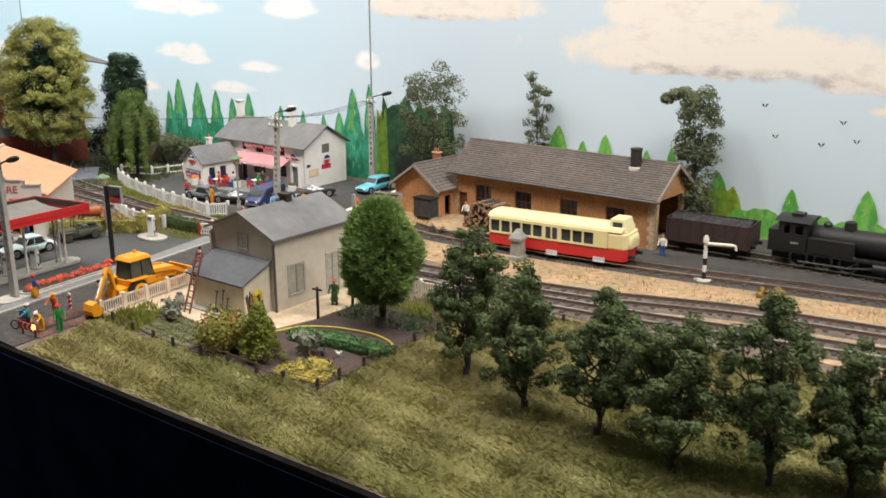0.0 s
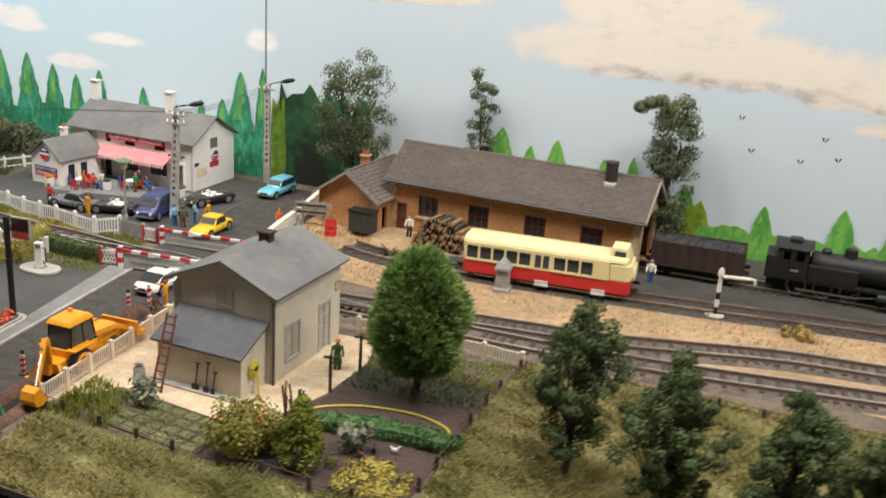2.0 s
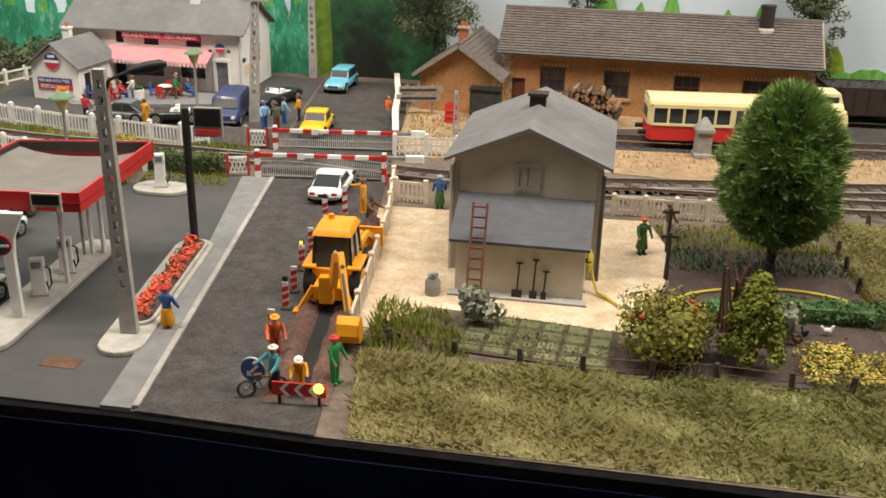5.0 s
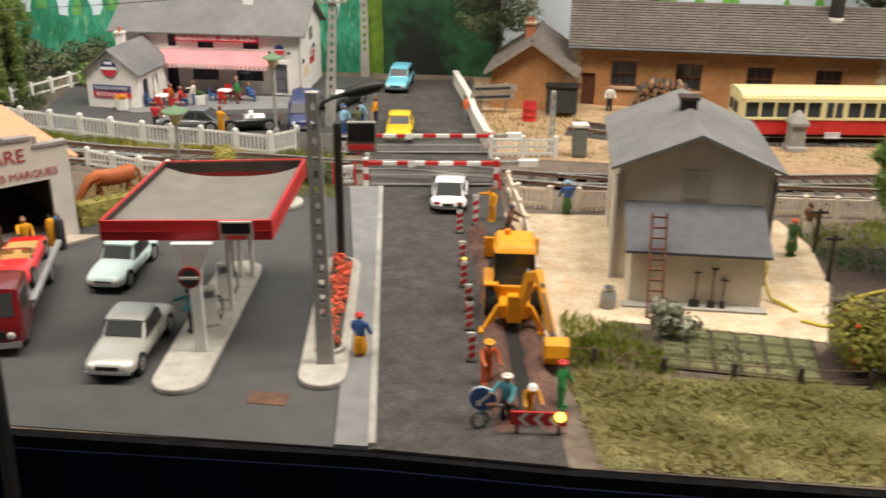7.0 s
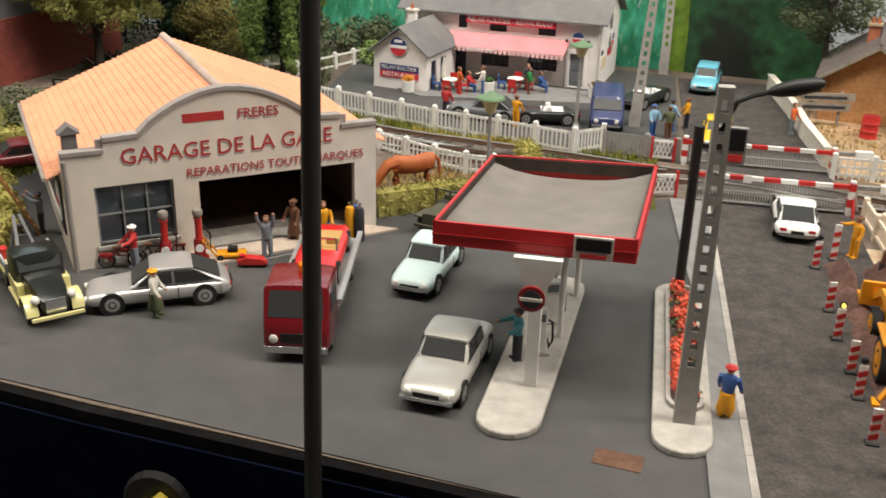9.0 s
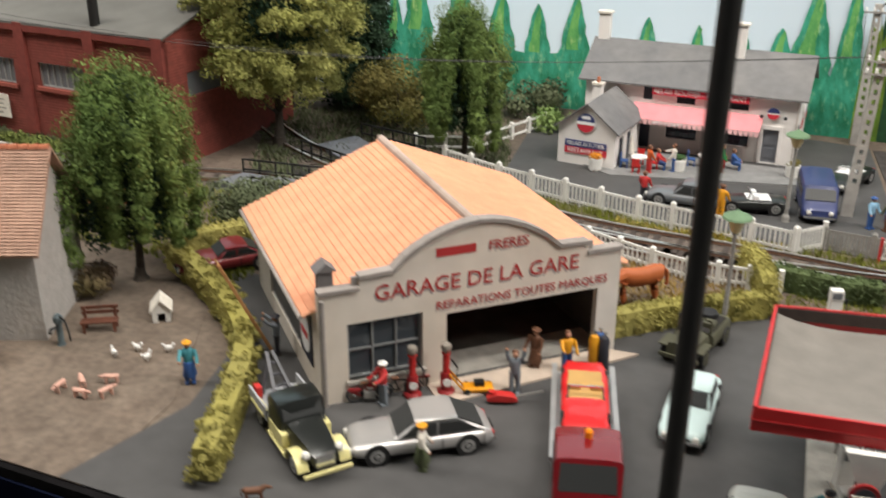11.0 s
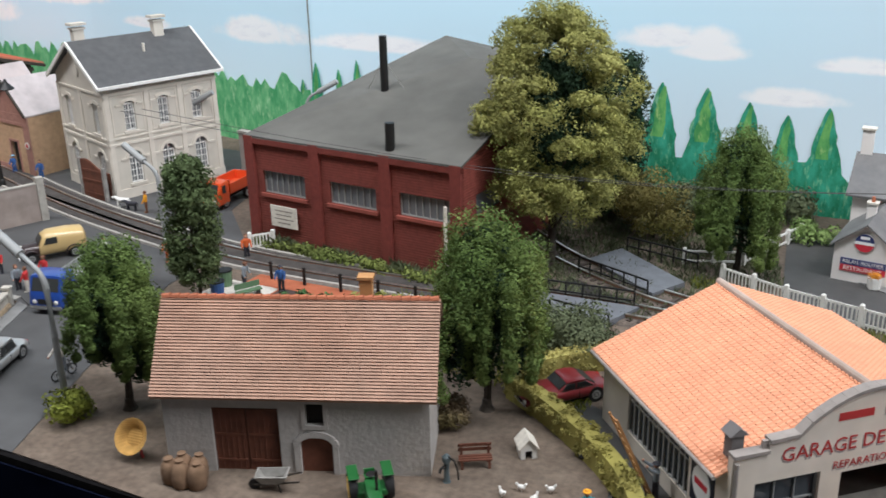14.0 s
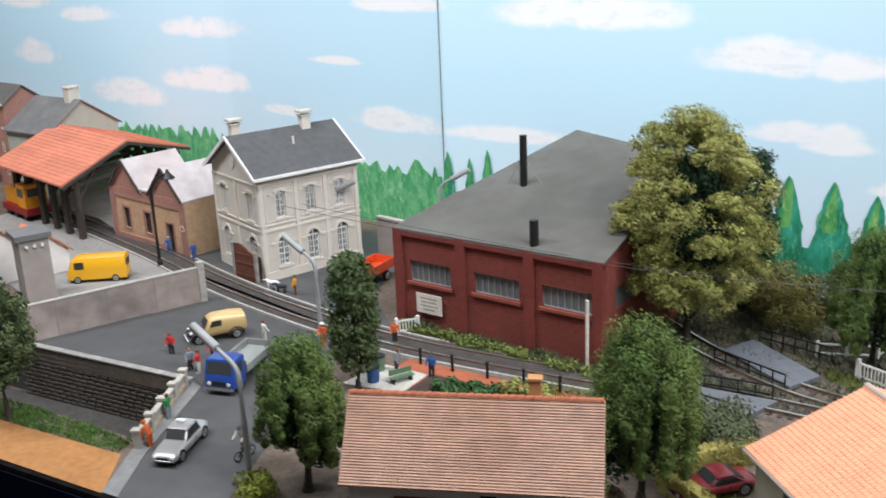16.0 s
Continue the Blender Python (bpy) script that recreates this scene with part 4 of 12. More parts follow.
def lettering(text, size, mat, parent, m, name="lettering", spacing=1.0, extrude=0.01):
    cu = bpy.data.curves.new(name, "FONT")
    cu.body, cu.size, cu.align_x, cu.align_y, cu.extrude = text, size * U, "CENTER", "CENTER", extrude * U
    cu.space_character = spacing
    cu.resolution_u = 2
    tmp = bpy.data.objects.new(name, cu)
    me = bpy.data.meshes.new_from_object(tmp)
    bpy.data.objects.remove(tmp)
    me.materials.clear()
    me.materials.append(mat)
    ob = new(name, me)
    ob.parent = parent
    ob.matrix_basis = m
    return ob


SIGNWHITE = M("sign_white", (0.85, 0.85, 0.85), 0.6, 0.03, 100)
SIGNRED = M("sign_red", (0.55, 0.03, 0.05), 0.6, 0.05, 100)
SIGNBLUE = M("sign_blue", (0.03, 0.045, 0.16), 0.6, 0.05, 100)
lettering("RELAIS ROUTIER - RESTAURANT", 0.46, SIGNWHITE, sg, P(7.9, -0.315, 4.22, 0, 90), spacing=0.92)
lettering("RESTAURANT", 0.3, SIGNWHITE, aw, P(6.2, -1.61, 2.38, 0, 90), spacing=1.1)


def roundel(parent, x, y, z, r, rx=90, rz=0):
    """Round sign: blue above, red below, white band across."""
    n = 24
    m = P(x, y, z, rz, rx)
    base = part("round_sign", B().lathe([(r, 0), (r, 0.06)], n), SIGNWHITE, parent, "round blue and red wall sign", m=m)
    for a0, mat in ((0.12, SIGNBLUE), (math.pi + 0.12, SIGNRED)):
        pts = [(r * 0.95 * math.cos(a0 + (math.pi - 0.24) * k / 12), r * 0.95 * math.sin(a0 + (math.pi - 0.24) * k / 12)) for k in range(13)]
        part("sign_field", B().slab(pts, 0.06, 0.075), mat, base)
    return base


roundel(R, 12.7, -0.12, 3.5, 0.42)
b = B()
for x in (12.0, 13.5):
    b.cyl((x, -0.1, 3.2), (x, -0.45, 3.35), 0.05).ball((x, -0.5, 3.35), 0.12)
part("wall_lamp", b, BLACK, R)
roundel(R, W + 0.12, 3.3, 3.0, 0.5, 90, 90)
for y0, y1, z0, z1, mat in ((2.6, 4.0, 1.9, 2.4, SIGNRED), (0.6, 2.0, 1.3, 2.1, M("faded_ochre_advert", (0.62, 0.50, 0.34), 0.8, 0.2, 100)), (0.25, 0.8, 2.4, 2.7, NAVYFRAME)):
    part("wall_sign", B().box(W, W + 0.05, y0, y1, z0, z1), mat, R)
part("gable_window", B().box(W - 0.12, W - 0.02, 2.7, 3.9, 3.7, 4.7), M("grey_shutter", (0.13, 0.13, 0.13), 0.7, 0.1, 100), R)
r = part("roof", gable_roof(B(), 0, W, 0, D, ZE, ZR, 0.12, 0.45), SLATE, R)
for cx, cy in ((0.2, D / 2 + 0.1), (9.7, D / 2 - 0.5)):
    c = chimney(R, cx, cy, 6.0, 2.5, 0.8, WHITEWALL, 0, OFFWHITE)
part("downpipe", B().cyl((W - 0.1, -0.08, 0), (W - 0.1, -0.08, 4.5), 0.06), GREYWALL, R)

A = thing("restaurant_annexe", "small white annexe with slate roof and wall signs", "annexe", -81.2, 84.0, 0, -13)
W, D, ZE, ZR = 3.95, 4.8, 2.65, 4.2
box_house(A, W, D, ZE, [], [(0.8, 1.6, 0.1, 2.0), (2.3, 3.1, 0.1, 2.0)], WHITEWALL, gable="y", zr=4.1)
b = B()
b.T = Matrix.Translation((W, 0, 0)) @ Matrix.Rotation(radians(90), 4, "Z")
part("door", b.box(0.8, 1.6, 0.1, 0.2, 0.1, 2.0).box(2.3, 3.1, 0.1, 0.2, 0.1, 2.0), NAVYFRAME, A)
part("roof", gable_roof(B(), 0, W, 0, D, ZE, ZR, 0.12, 0.3, False), SLATE, A)
chimney(A, 1.6, 2.6, 3.6, 1.3, 0.6, WHITEWALL, 1, OFFWHITE)
rd = roundel(A, 1.9, -0.02, 2.95, 0.66)
part("emblem_bar", B().box(-0.3, 0.3, 0.26, 0.46, 0.07, 0.09), SIGNWHITE, rd)
part("emblem_bar", B().box(-0.62, 0.62, -0.12, 0.08, 0.07, 0.09), SIGNWHITE, rd)
sg = part("sign_board", B().box(0.5, 3.4, -0.06, 0, 1.25, 1.7), SIGNBLUE, A)
lettering("RELAIS ROUTIER", 0.36, SIGNWHITE, sg, P(1.95, -0.075, 1.48, 0, 90), extrude=0.005)
sg = part("sign_board", B().box(0.5, 3.4, -0.06, 0, 0.8, 1.24), SIGNRED, A)
lettering("RESTAURANT", 0.4, SIGNWHITE, sg, P(1.95, -0.075, 1.02, 0, 90), extrude=0.005)

# garage
G = thing("repair_garage", "cream rendered repair garage with orange pantile roof and arched front", "garage", -84.5, 51.35, 0, 37.5)
W, D = 12.9, 11.8
b = B().panel(0, W, 0, 4.4, [(1.1, 4.15, 0.95, 3.4), (5.15, 11.9, 0, 3.15)], 0, 0.35)
prof = [(0, 4.4), (W, 4.4), (W, 4.8), (11.3, 4.8), (11.3, 5.25)]
n = 14
ax0, ax1, az = 10.0, 2.95, 5.3
for k in range(n + 1):
    f = k / n
    prof.append((ax0 + (ax1 - ax0) * f, az + 1.55 * math.sin(math.pi * f) ** 0.8))
prof += [(1.6, 5.25), (1.6, 4.8), (0, 4.8)]
b.prism(prof, 0, 0.35)
part("front_wall", b, GARAGEWALL, G)
CORNICE = M("grey_cornice", (0.30, 0.27, 0.25), 0.85, 0.12, 200, stain=0.2)
b = B()
for p, q in zip(prof[2:], prof[3:]):
    part("cornice", B().bar((p[0], 0.15, p[1] + 0.06), (q[0], 0.15, q[1] + 0.06), 0.5, 0.16), CORNICE, G)
LETTER = M("red_lettering", (0.42, 0.03, 0.03), 0.6, 0.08, 100)
LSHADOW = M("grey_letter_shade", (0.36, 0.32, 0.30), 0.7, 0.08, 100)
for txt, size, x, z, sp in (("FRERES", 0.58, 7.75, 5.8, 0.95), ("GARAGE DE LA GARE", 0.92, 6.55, 4.5, 0.98), ("REPARATIONS TOUTES MARQUES", 0.5, 8.5, 3.55, 1.0)):
    lettering(txt, size, LSHADOW, G, P(x - 0.05, -0.006, z - 0.1, 0, 90), "letter_shade", sp, 0.004)
    lettering(txt, size, LETTER, G, P(x, -0.014, z, 0, 90), "lettering", sp, 0.006)
part("name_bar", B().box(4.7, 6.35, -0.02, 0.0, 5.64, 6.0), LETTER, G, "plain red bar in place of a painted name")
window_unit(G, 1.1, 4.15, 0.95, 3.4, 0.18, M("grey_steel_frame", (0.24, 0.25, 0.25), 0.5, 0.1, 100), WINDOW, 3, 2, 0.09)
part("window_sill", B().box(1.0, 4.25, -0.12, 0.3, 0.8, 0.95), CONCRETE, G)
b = B()
b.T = Matrix.Rotation(radians(90), 4, "Z")
b.panel(0.35, D, 0, 3.9, [(3.2, 9.0, 0.9, 3.4)], -0.3, 0)
part("side_wall", b, GARAGEWALL, G)
gw = M("grey_steel_glazing", (0.33, 0.33, 0.32), 0.5, 0.1, 100)
b = B()
b.T = Matrix.Rotation(radians(90), 4, "Z")
b.panel(3.2, 9.0, 0.9, 3.4, [(3.25 + 5.8 * k / 12, 3.15 + 5.8 * (k + 1) / 12, za, ze) for k in range(12) for za, ze in ((0.95, 2.6), (2.7, 3.35))], -0.2, -0.08)
fr = part("window", b, gw, G)
b = B()
b.T = Matrix.Rotation(radians(90), 4, "Z")
part("pane", b.box(3.2, 9.0, -0.24, -0.21, 0.9, 3.4), WINDOW, fr)
b = B()
b.T = Matrix.Translation((W, 0, 0)) @ Matrix.Rotation(radians(90), 4, "Z")
part("side_wall", b.panel(0.35, D, 0, 3.9, [], 0, 0.3), GARAGEWALL, G)
part("back_wall", B().panel(0.3, W - 0.3, 0, 3.9, [], D - 0.3, D).prism([(0, 3.9), (W, 3.9), (W / 2, 6.5)], D - 0.3, D), GARAGEWALL, G)
# Dark stained colour on an added lining and rear floor deepens the interior's darkness.
INTERIORDARK = M("darkened_stained_grey", (0.075, 0.065, 0.055), 0.9, 0.2, 120, 0.2, stain=0.3)
part("floor", B().box(0.3, W - 0.3, 2.2, D - 0.3, 0, 0.1), INTERIORDARK, G)
part("threshold", B().box(0.3, W - 0.3, 0.35, 2.2, 0, 0.1), CONCRETE, G)
part("inner_lining", B().box(0.32, W - 0.32, D - 0.4, D - 0.31, 0.1, 3.9).box(W - 0.4, W - 0.31, 0.4, D - 0.4, 0.1, 3.9).box(0.31, 0.4, 9.1, D - 0.4, 0.1, 3.9), INTERIORDARK, G)
b = B()
vs = [(-0.55, 0.3, 3.82), (-0.55, D + 0.4, 3.82), (W / 2, D + 0.4, 6.55), (W / 2, 0.3, 6.55)]
b.add(vs + [(x, y, z + 0.08) for x, y, z in vs], [(3, 2, 1, 0), (4, 5, 6, 7), (0, 1, 5, 4), (1, 2, 6, 5), (2, 3, 7, 6), (3, 0, 4, 7)])
vs = [(W + 0.55, 0.3, 3.82), (W + 0.55, D + 0.4, 3.82), (W / 2, D + 0.4, 6.55), (W / 2, 0.3, 6.55)]
b.add(vs + [(x, y, z + 0.08) for x, y, z in vs], [(3, 2, 1, 0), (4, 5, 6, 7), (0, 1, 5, 4), (1, 2, 6, 5), (2, 3, 7, 6), (3, 0, 4, 7)])
r = part("roof", b, ORANGE_TILE, G)
for sgn in (-1, 1):
    xe, xr = W / 2 + sgn * (W / 2 + 0.55), W / 2
    b = B()
    rows, cols = 24, 46
    for i in range(rows):
        f0, f1 = i / rows, (i + 1.08) / rows
        xa, za, xb, zb = xe + (xr - xe) * f0, 3.9 + 2.73 * f0, xe + (xr - xe) * f1, 3.9 + 2.73 * f1
        for k in range(cols):
            y0 = 0.3 + (D + 0.1) * k / cols
            dy = (D + 0.1) / cols
            b.add([(xa, y0, za), (xa, y0 + dy * 0.3, za + 0.115), (xa, y0 + dy * 0.6, za + 0.115), (xa, y0 + dy * 0.9, za), (xb, y0, zb - 0.02), (xb, y0 + dy * 0.3, zb + 0.05), (xb, y0 + dy * 0.6, zb + 0.05), (xb, y0 + dy * 0.9, zb - 0.02)],
                  [(0, 1, 5, 4), (1, 2, 6, 5), (2, 3, 7, 6), (0, 3, 2, 1)])
    part("pantile", b, ORANGE_TILE, r, kind="stuff")
part("ridge_cap", B().cyl((W / 2, 0.3, 6.66), (W / 2, D + 0.4, 6.66), 0.2), M("weathered_ridge", (0.42, 0.33, 0.28), 0.85, 0.15, 100), r)
part("gutter", B().cyl((-0.62, 0.3, 3.85), (-0.62, D + 0.3, 3.85), 0.09), CORNICE, r)
part("downpipe", B().cyl((0.12, -0.1, 0), (0.12, -0.1, 4.6), 0.09), CORNICE, G)
part("chimney_vent", B().box(0.2, 0.75, 0.5, 1.05, 4.4, 5.5).prism([(0.05, 5.5), (0.9, 5.5), (0.48, 5.85)], 0.4, 1.15), M("dark_grey_vent", (0.16, 0.15, 0.15), 0.8, 0.15, 100), G)
part("apron", B().slab([(4.3, -1.6), (13.6, -0.9), (12.4, 0.1), (4.3, 0.0)], 0, 0.14), M("worn_beige_concrete", (0.50, 0.41, 0.33), 0.9, 0.12, 150, 0.3), G)
oil = part("oval_sign_board", B().box(-0.06, 0, 1.1, 2.9, 1.2, 3.4), NAVYFRAME, G, "dark enamel wall sign with oval emblem")
b = B()
b.T = Matrix.Translation((-0.07, 2.0, 2.35)) @ Matrix.Rotation(radians(-90), 4, "Y")
b.rings([[(0.85 * math.cos(a), 0.72 * math.sin(a), z) for a in [2 * math.pi * i / 20 for i in range(20)]] for z in (-0.02, 0.03)])
part("oval_emblem", b, SIGNWHITE, oil)
part("emblem_bar", B().box(-0.12, -0.1, 1.5, 2.5, 2.22, 2.5), SIGNRED, oil)

# barn
Bn = thing("barn", "white rendered stone barn with old clay tile roof", "barn", -110.1, 49.2, 0, 16.8)
W, D, ZE, ZR = 12.6, 5.4, 4.6, 7.85
box_house(Bn, W, D, ZE, [(2.3, 5.5, 0, 3.5), (6.45, 8.0, 0, 1.95), (6.8, 7.65, 2.65, 3.8)], [], BARNWALL, gable="x", zr=7.65, t=0.4)
bd = part("barn_door", B().box(2.3, 3.88, 0.2, 0.32, 0.02, 3.48).box(3.92, 5.5, 0.2, 0.32, 0.02, 3.48), BROWNDOOR, Bn)
b = B()
for k in range(12):
    b.box(2.34 + k * 0.265, 2.38 + k * 0.265, 0.17, 0.2, 0.05, 3.45)
for z in (0.5, 1.9, 3.2):
    b.box(2.4, 3.8, 0.15, 0.2, z, z + 0.14).box(4.0, 5.4, 0.15, 0.2, z, z + 0.14)
part("door_batten", b, BROWNDOOR, bd, kind="stuff")
part("door", B().box(6.45, 8.0, 0.2, 0.32, 0.02, 1.95), BROWNDOOR, Bn)
b = B()
n = 12
arc = [(7.22 + 0.95 * math.cos(math.pi * k / n), 1.55 + 0.65 * math.sin(math.pi * k / n)) for k in range(n + 1)]
for p, q in zip(arc, arc[1:]):
    b.bar((p[0], -0.03, p[1]), (q[0], -0.03, q[1]), 0.14, 0.3)
b.box(6.15, 6.45, -0.08, 0.0, 0, 1.6).box(8.0, 8.27, -0.08, 0.0, 0, 1.6)
part("door_arch", b, BARNWALL, Bn)
window_unit(Bn, 6.8, 7.65, 2.65, 3.8, 0.25, DARK, DARK, 1, 1, 0.06)
part("window_surround", B().panel(6.6, 7.85, 2.45, 4.0, [(6.8, 7.65, 2.65, 3.8)], -0.06, 0), BARNWALL, Bn)
r = part("roof", gable_roof(B(), 0, W, 0, D, ZE, ZR, 0.1, 0.4), BROWN_TILE, Bn)
sl = (ZR - ZE) / (D / 2)
ze = ZE - 0.4 * sl + 0.1
for ya in (-0.4, D + 0.4):
    part("roof_tile", tile_rows(B(), (-0.4, ya, ze), (W + 0.4, ya, ze), (-0.4, D / 2, ZR + 0.1), (W + 0.4, D / 2, ZR + 0.1), 32, 0.1, 52, 0.05), BROWN_TILE, r, kind="stuff")
b = B()
for k in range(30):
    x = -0.35 + (W + 0.7) * k / 30
    b.cyl((x, D / 2, ZR + 0.08), (x + (W + 0.7) / 30 * 0.95, D / 2, ZR + 0.12), 0.15, 0.17, 8)
part("ridge_tile", b, BRICKRED, r)
chimney(Bn, 9.4, D / 2 + 0.7, 6.6, 2.1, 0.62, M("ochre_chimney_pot", (0.50, 0.26, 0.10), 0.85, 0.15, 150), 0)

# factory
Fc = thing("brick_factory", "dark red brick workshop with grey felt roof and stovepipes", "workshop", -123.2, 78.4, 0, -10.3)
W = 18.8
fw = [(1.4, 5.4, 4.1, 5.85), (7.7, 11.8, 4.2, 5.85), (13.8, 18.0, 4.25, 5.9)]
part("wall", B().panel(0, W, 0, 8.35, fw, 0, 0.4), REDBRICK, Fc)
b = B()
b.T = Matrix.Translation((W, 0, 0)) @ Matrix.Rotation(radians(90), 4, "Z")
part("wall", b.panel(0, 13.5, 0, 8.35, [(2.0, 5.5, 4.3, 5.9)], 0, 0.4).add([(0, 0, 8.35), (13.5, 0, 8.35), (13.5, 0, 12.4), (0, 0.4, 8.35), (13.5, 0.4, 8.35), (13.5, 0.4, 12.4)], [(0, 1, 2), (5, 4, 3), (0, 2, 5, 3)]), REDBRICK, Fc)
b = B()
b.T = Matrix.Rotation(radians(100), 4, "Z")
part("wall", b.panel(0, 12.0, 0, 8.5, [], -0.4, 0), REDBRICK, Fc)
for x in (-0.1, 6.1, 12.3, W - 0.75):
    part("pillar", B().box(x, x + 0.85, -0.25, 0, 0, 8.45), REDPILLAR, Fc)
part("cornice", B().box(-0.1, W + 0.1, -0.22, 0, 7.9, 8.3), REDPILLAR, Fc)
IRON = M("grey_iron_bar", (0.30, 0.31, 0.30), 0.6, 0.1, 100)
for h in fw:
    window_unit(Fc, *h, 0.16, IRON, GREYGLASS, 7, 1, 0.09)
    part("window_sill", B().box(h[0] - 0.2, h[1] + 0.2, -0.2, 0.1, h[2] - 0.25, h[2]), M("brick_sill", (0.28, 0.07, 0.05), 0.8, 0.1, 100), Fc)
b = B()
b.T = Matrix.Translation((W, 0, 0)) @ Matrix.Rotation(radians(90), 4, "Z")
part("window", b.box(2.0, 5.5, 0.15, 0.25, 4.3, 5.9), GREYGLASS, Fc)
b = B()
pts = dict(fl=(-0.15, -0.2, 8.3), fr=(W + 0.15, -0.2, 8.35), fd=(11.6, 13.8, 12.65), fb=(W + 0.15, 14.4, 12.6), ap=(5.7, 19.7, 13.2), br=(W + 0.15, 19.4, 11.5))
for f in (("fl", "fr", "fb", "fd"), ("fl", "fd", "ap"), ("fd", "fb", "br", "ap")):
    q = [Vector(pts[k]) for k in f]
    n = len(q)
    r = part("roof_slope", B().add(q + [p + Vector((0, 0, 0.15)) for p in q], [tuple(range(n))[::-1], tuple(range(n, 2 * n))] + [(i, (i + 1) % n, (i + 1) % n + n, i + n) for i in range(n)]), FELT, Fc)
part("stovepipe", B().cyl((7.3, 8.0, 10.4), (7.3, 8.0, 15.1), 0.32, 0.3, 12), BLACK, Fc, smooth=True)
b = B()
for dx, dy in ((-1.6, 0), (1.6, 0.6)):
    b.bar((7.3, 8.0, 13.4), (7.3 + dx, 8.0 + dy, 10.8), 0.03)
part("guy_wire", b, M("wire_grey", (0.3, 0.3, 0.28), 0.5, 0.1, 100), Fc)
part("stovepipe", B().cyl((12.8, 0.6, 8.4), (12.8, 0.6, 10.6), 0.34, 0.34, 12), BLACK, Fc, smooth=True)
sg = part("name_board", B().box(2.1, 4.6, -0.3, -0.22, 1.65, 3.3), OFFWHITE, Fc, "white notice board with unreadable lines")
b = B()
for k, w in enumerate((1.7, 1.5, 1.9, 1.2)):
    b.box(3.35 - w / 2, 3.35 + w / 2, -0.31, -0.3, 2.9 - k * 0.32, 2.98 - k * 0.32)
part("text_bar", b, GREYWOOD, sg)
part("downpipe", B().cyl((W - 1.0, -0.45, 0), (W - 1.0, -0.45, 5.6), 0.13), OFFWHITE, Fc)

# stone house
Hs = thing("town_house", "pale limestone three-storey town house with slate roof", "house", -140.2, 83.1, 0, 64.5)
W, D, ZE, ZR = 10.9, 9.3, 10.4, 13.4
hw = [(1.75, 2.75, 6.0, 8.6), (5.0, 6.0, 6.0, 8.6), (8.3, 9.3, 6.0, 8.6)]
hd = [(1.65, 2.85, 1.3, 4.2), (4.9, 6.1, 1.2, 4.2), (8.2, 9.4, 1.2, 4.2)]
part("wall", B().panel(0, W, 0, ZE, hw + hd, 0, 0.3), HOUSEWALL, Hs)
lw = [(1.4, 2.4, 5.8, 8.5), (6.8, 7.8, 5.8, 8.5), (1.3, 2.5, 1.3, 4.2), (6.7, 7.9, 1.3, 4.2)]
b = B()
b.T = Matrix.Rotation(radians(90), 4, "Z")
part("wall", b.panel(0.3, D, 0, ZE, lw, -0.3, 0).prism([(0, ZE), (D, ZE), (D / 2, 13.2)], -0.3, 0), HOUSEWALL, Hs)
b = B()
b.T = Matrix.Translation((W, 0, 0)) @ Matrix.Rotation(radians(90), 4, "Z")
part("wall", b.panel(0.3, D, 0, ZE, [], 0, 0.3).prism([(0, ZE), (D, ZE), (D / 2, 13.2)], 0, 0.3), HOUSEWALL, Hs)
part("wall", B().box(0.3, W - 0.3, D - 0.3, D, 0, ZE), HOUSEWALL, Hs)


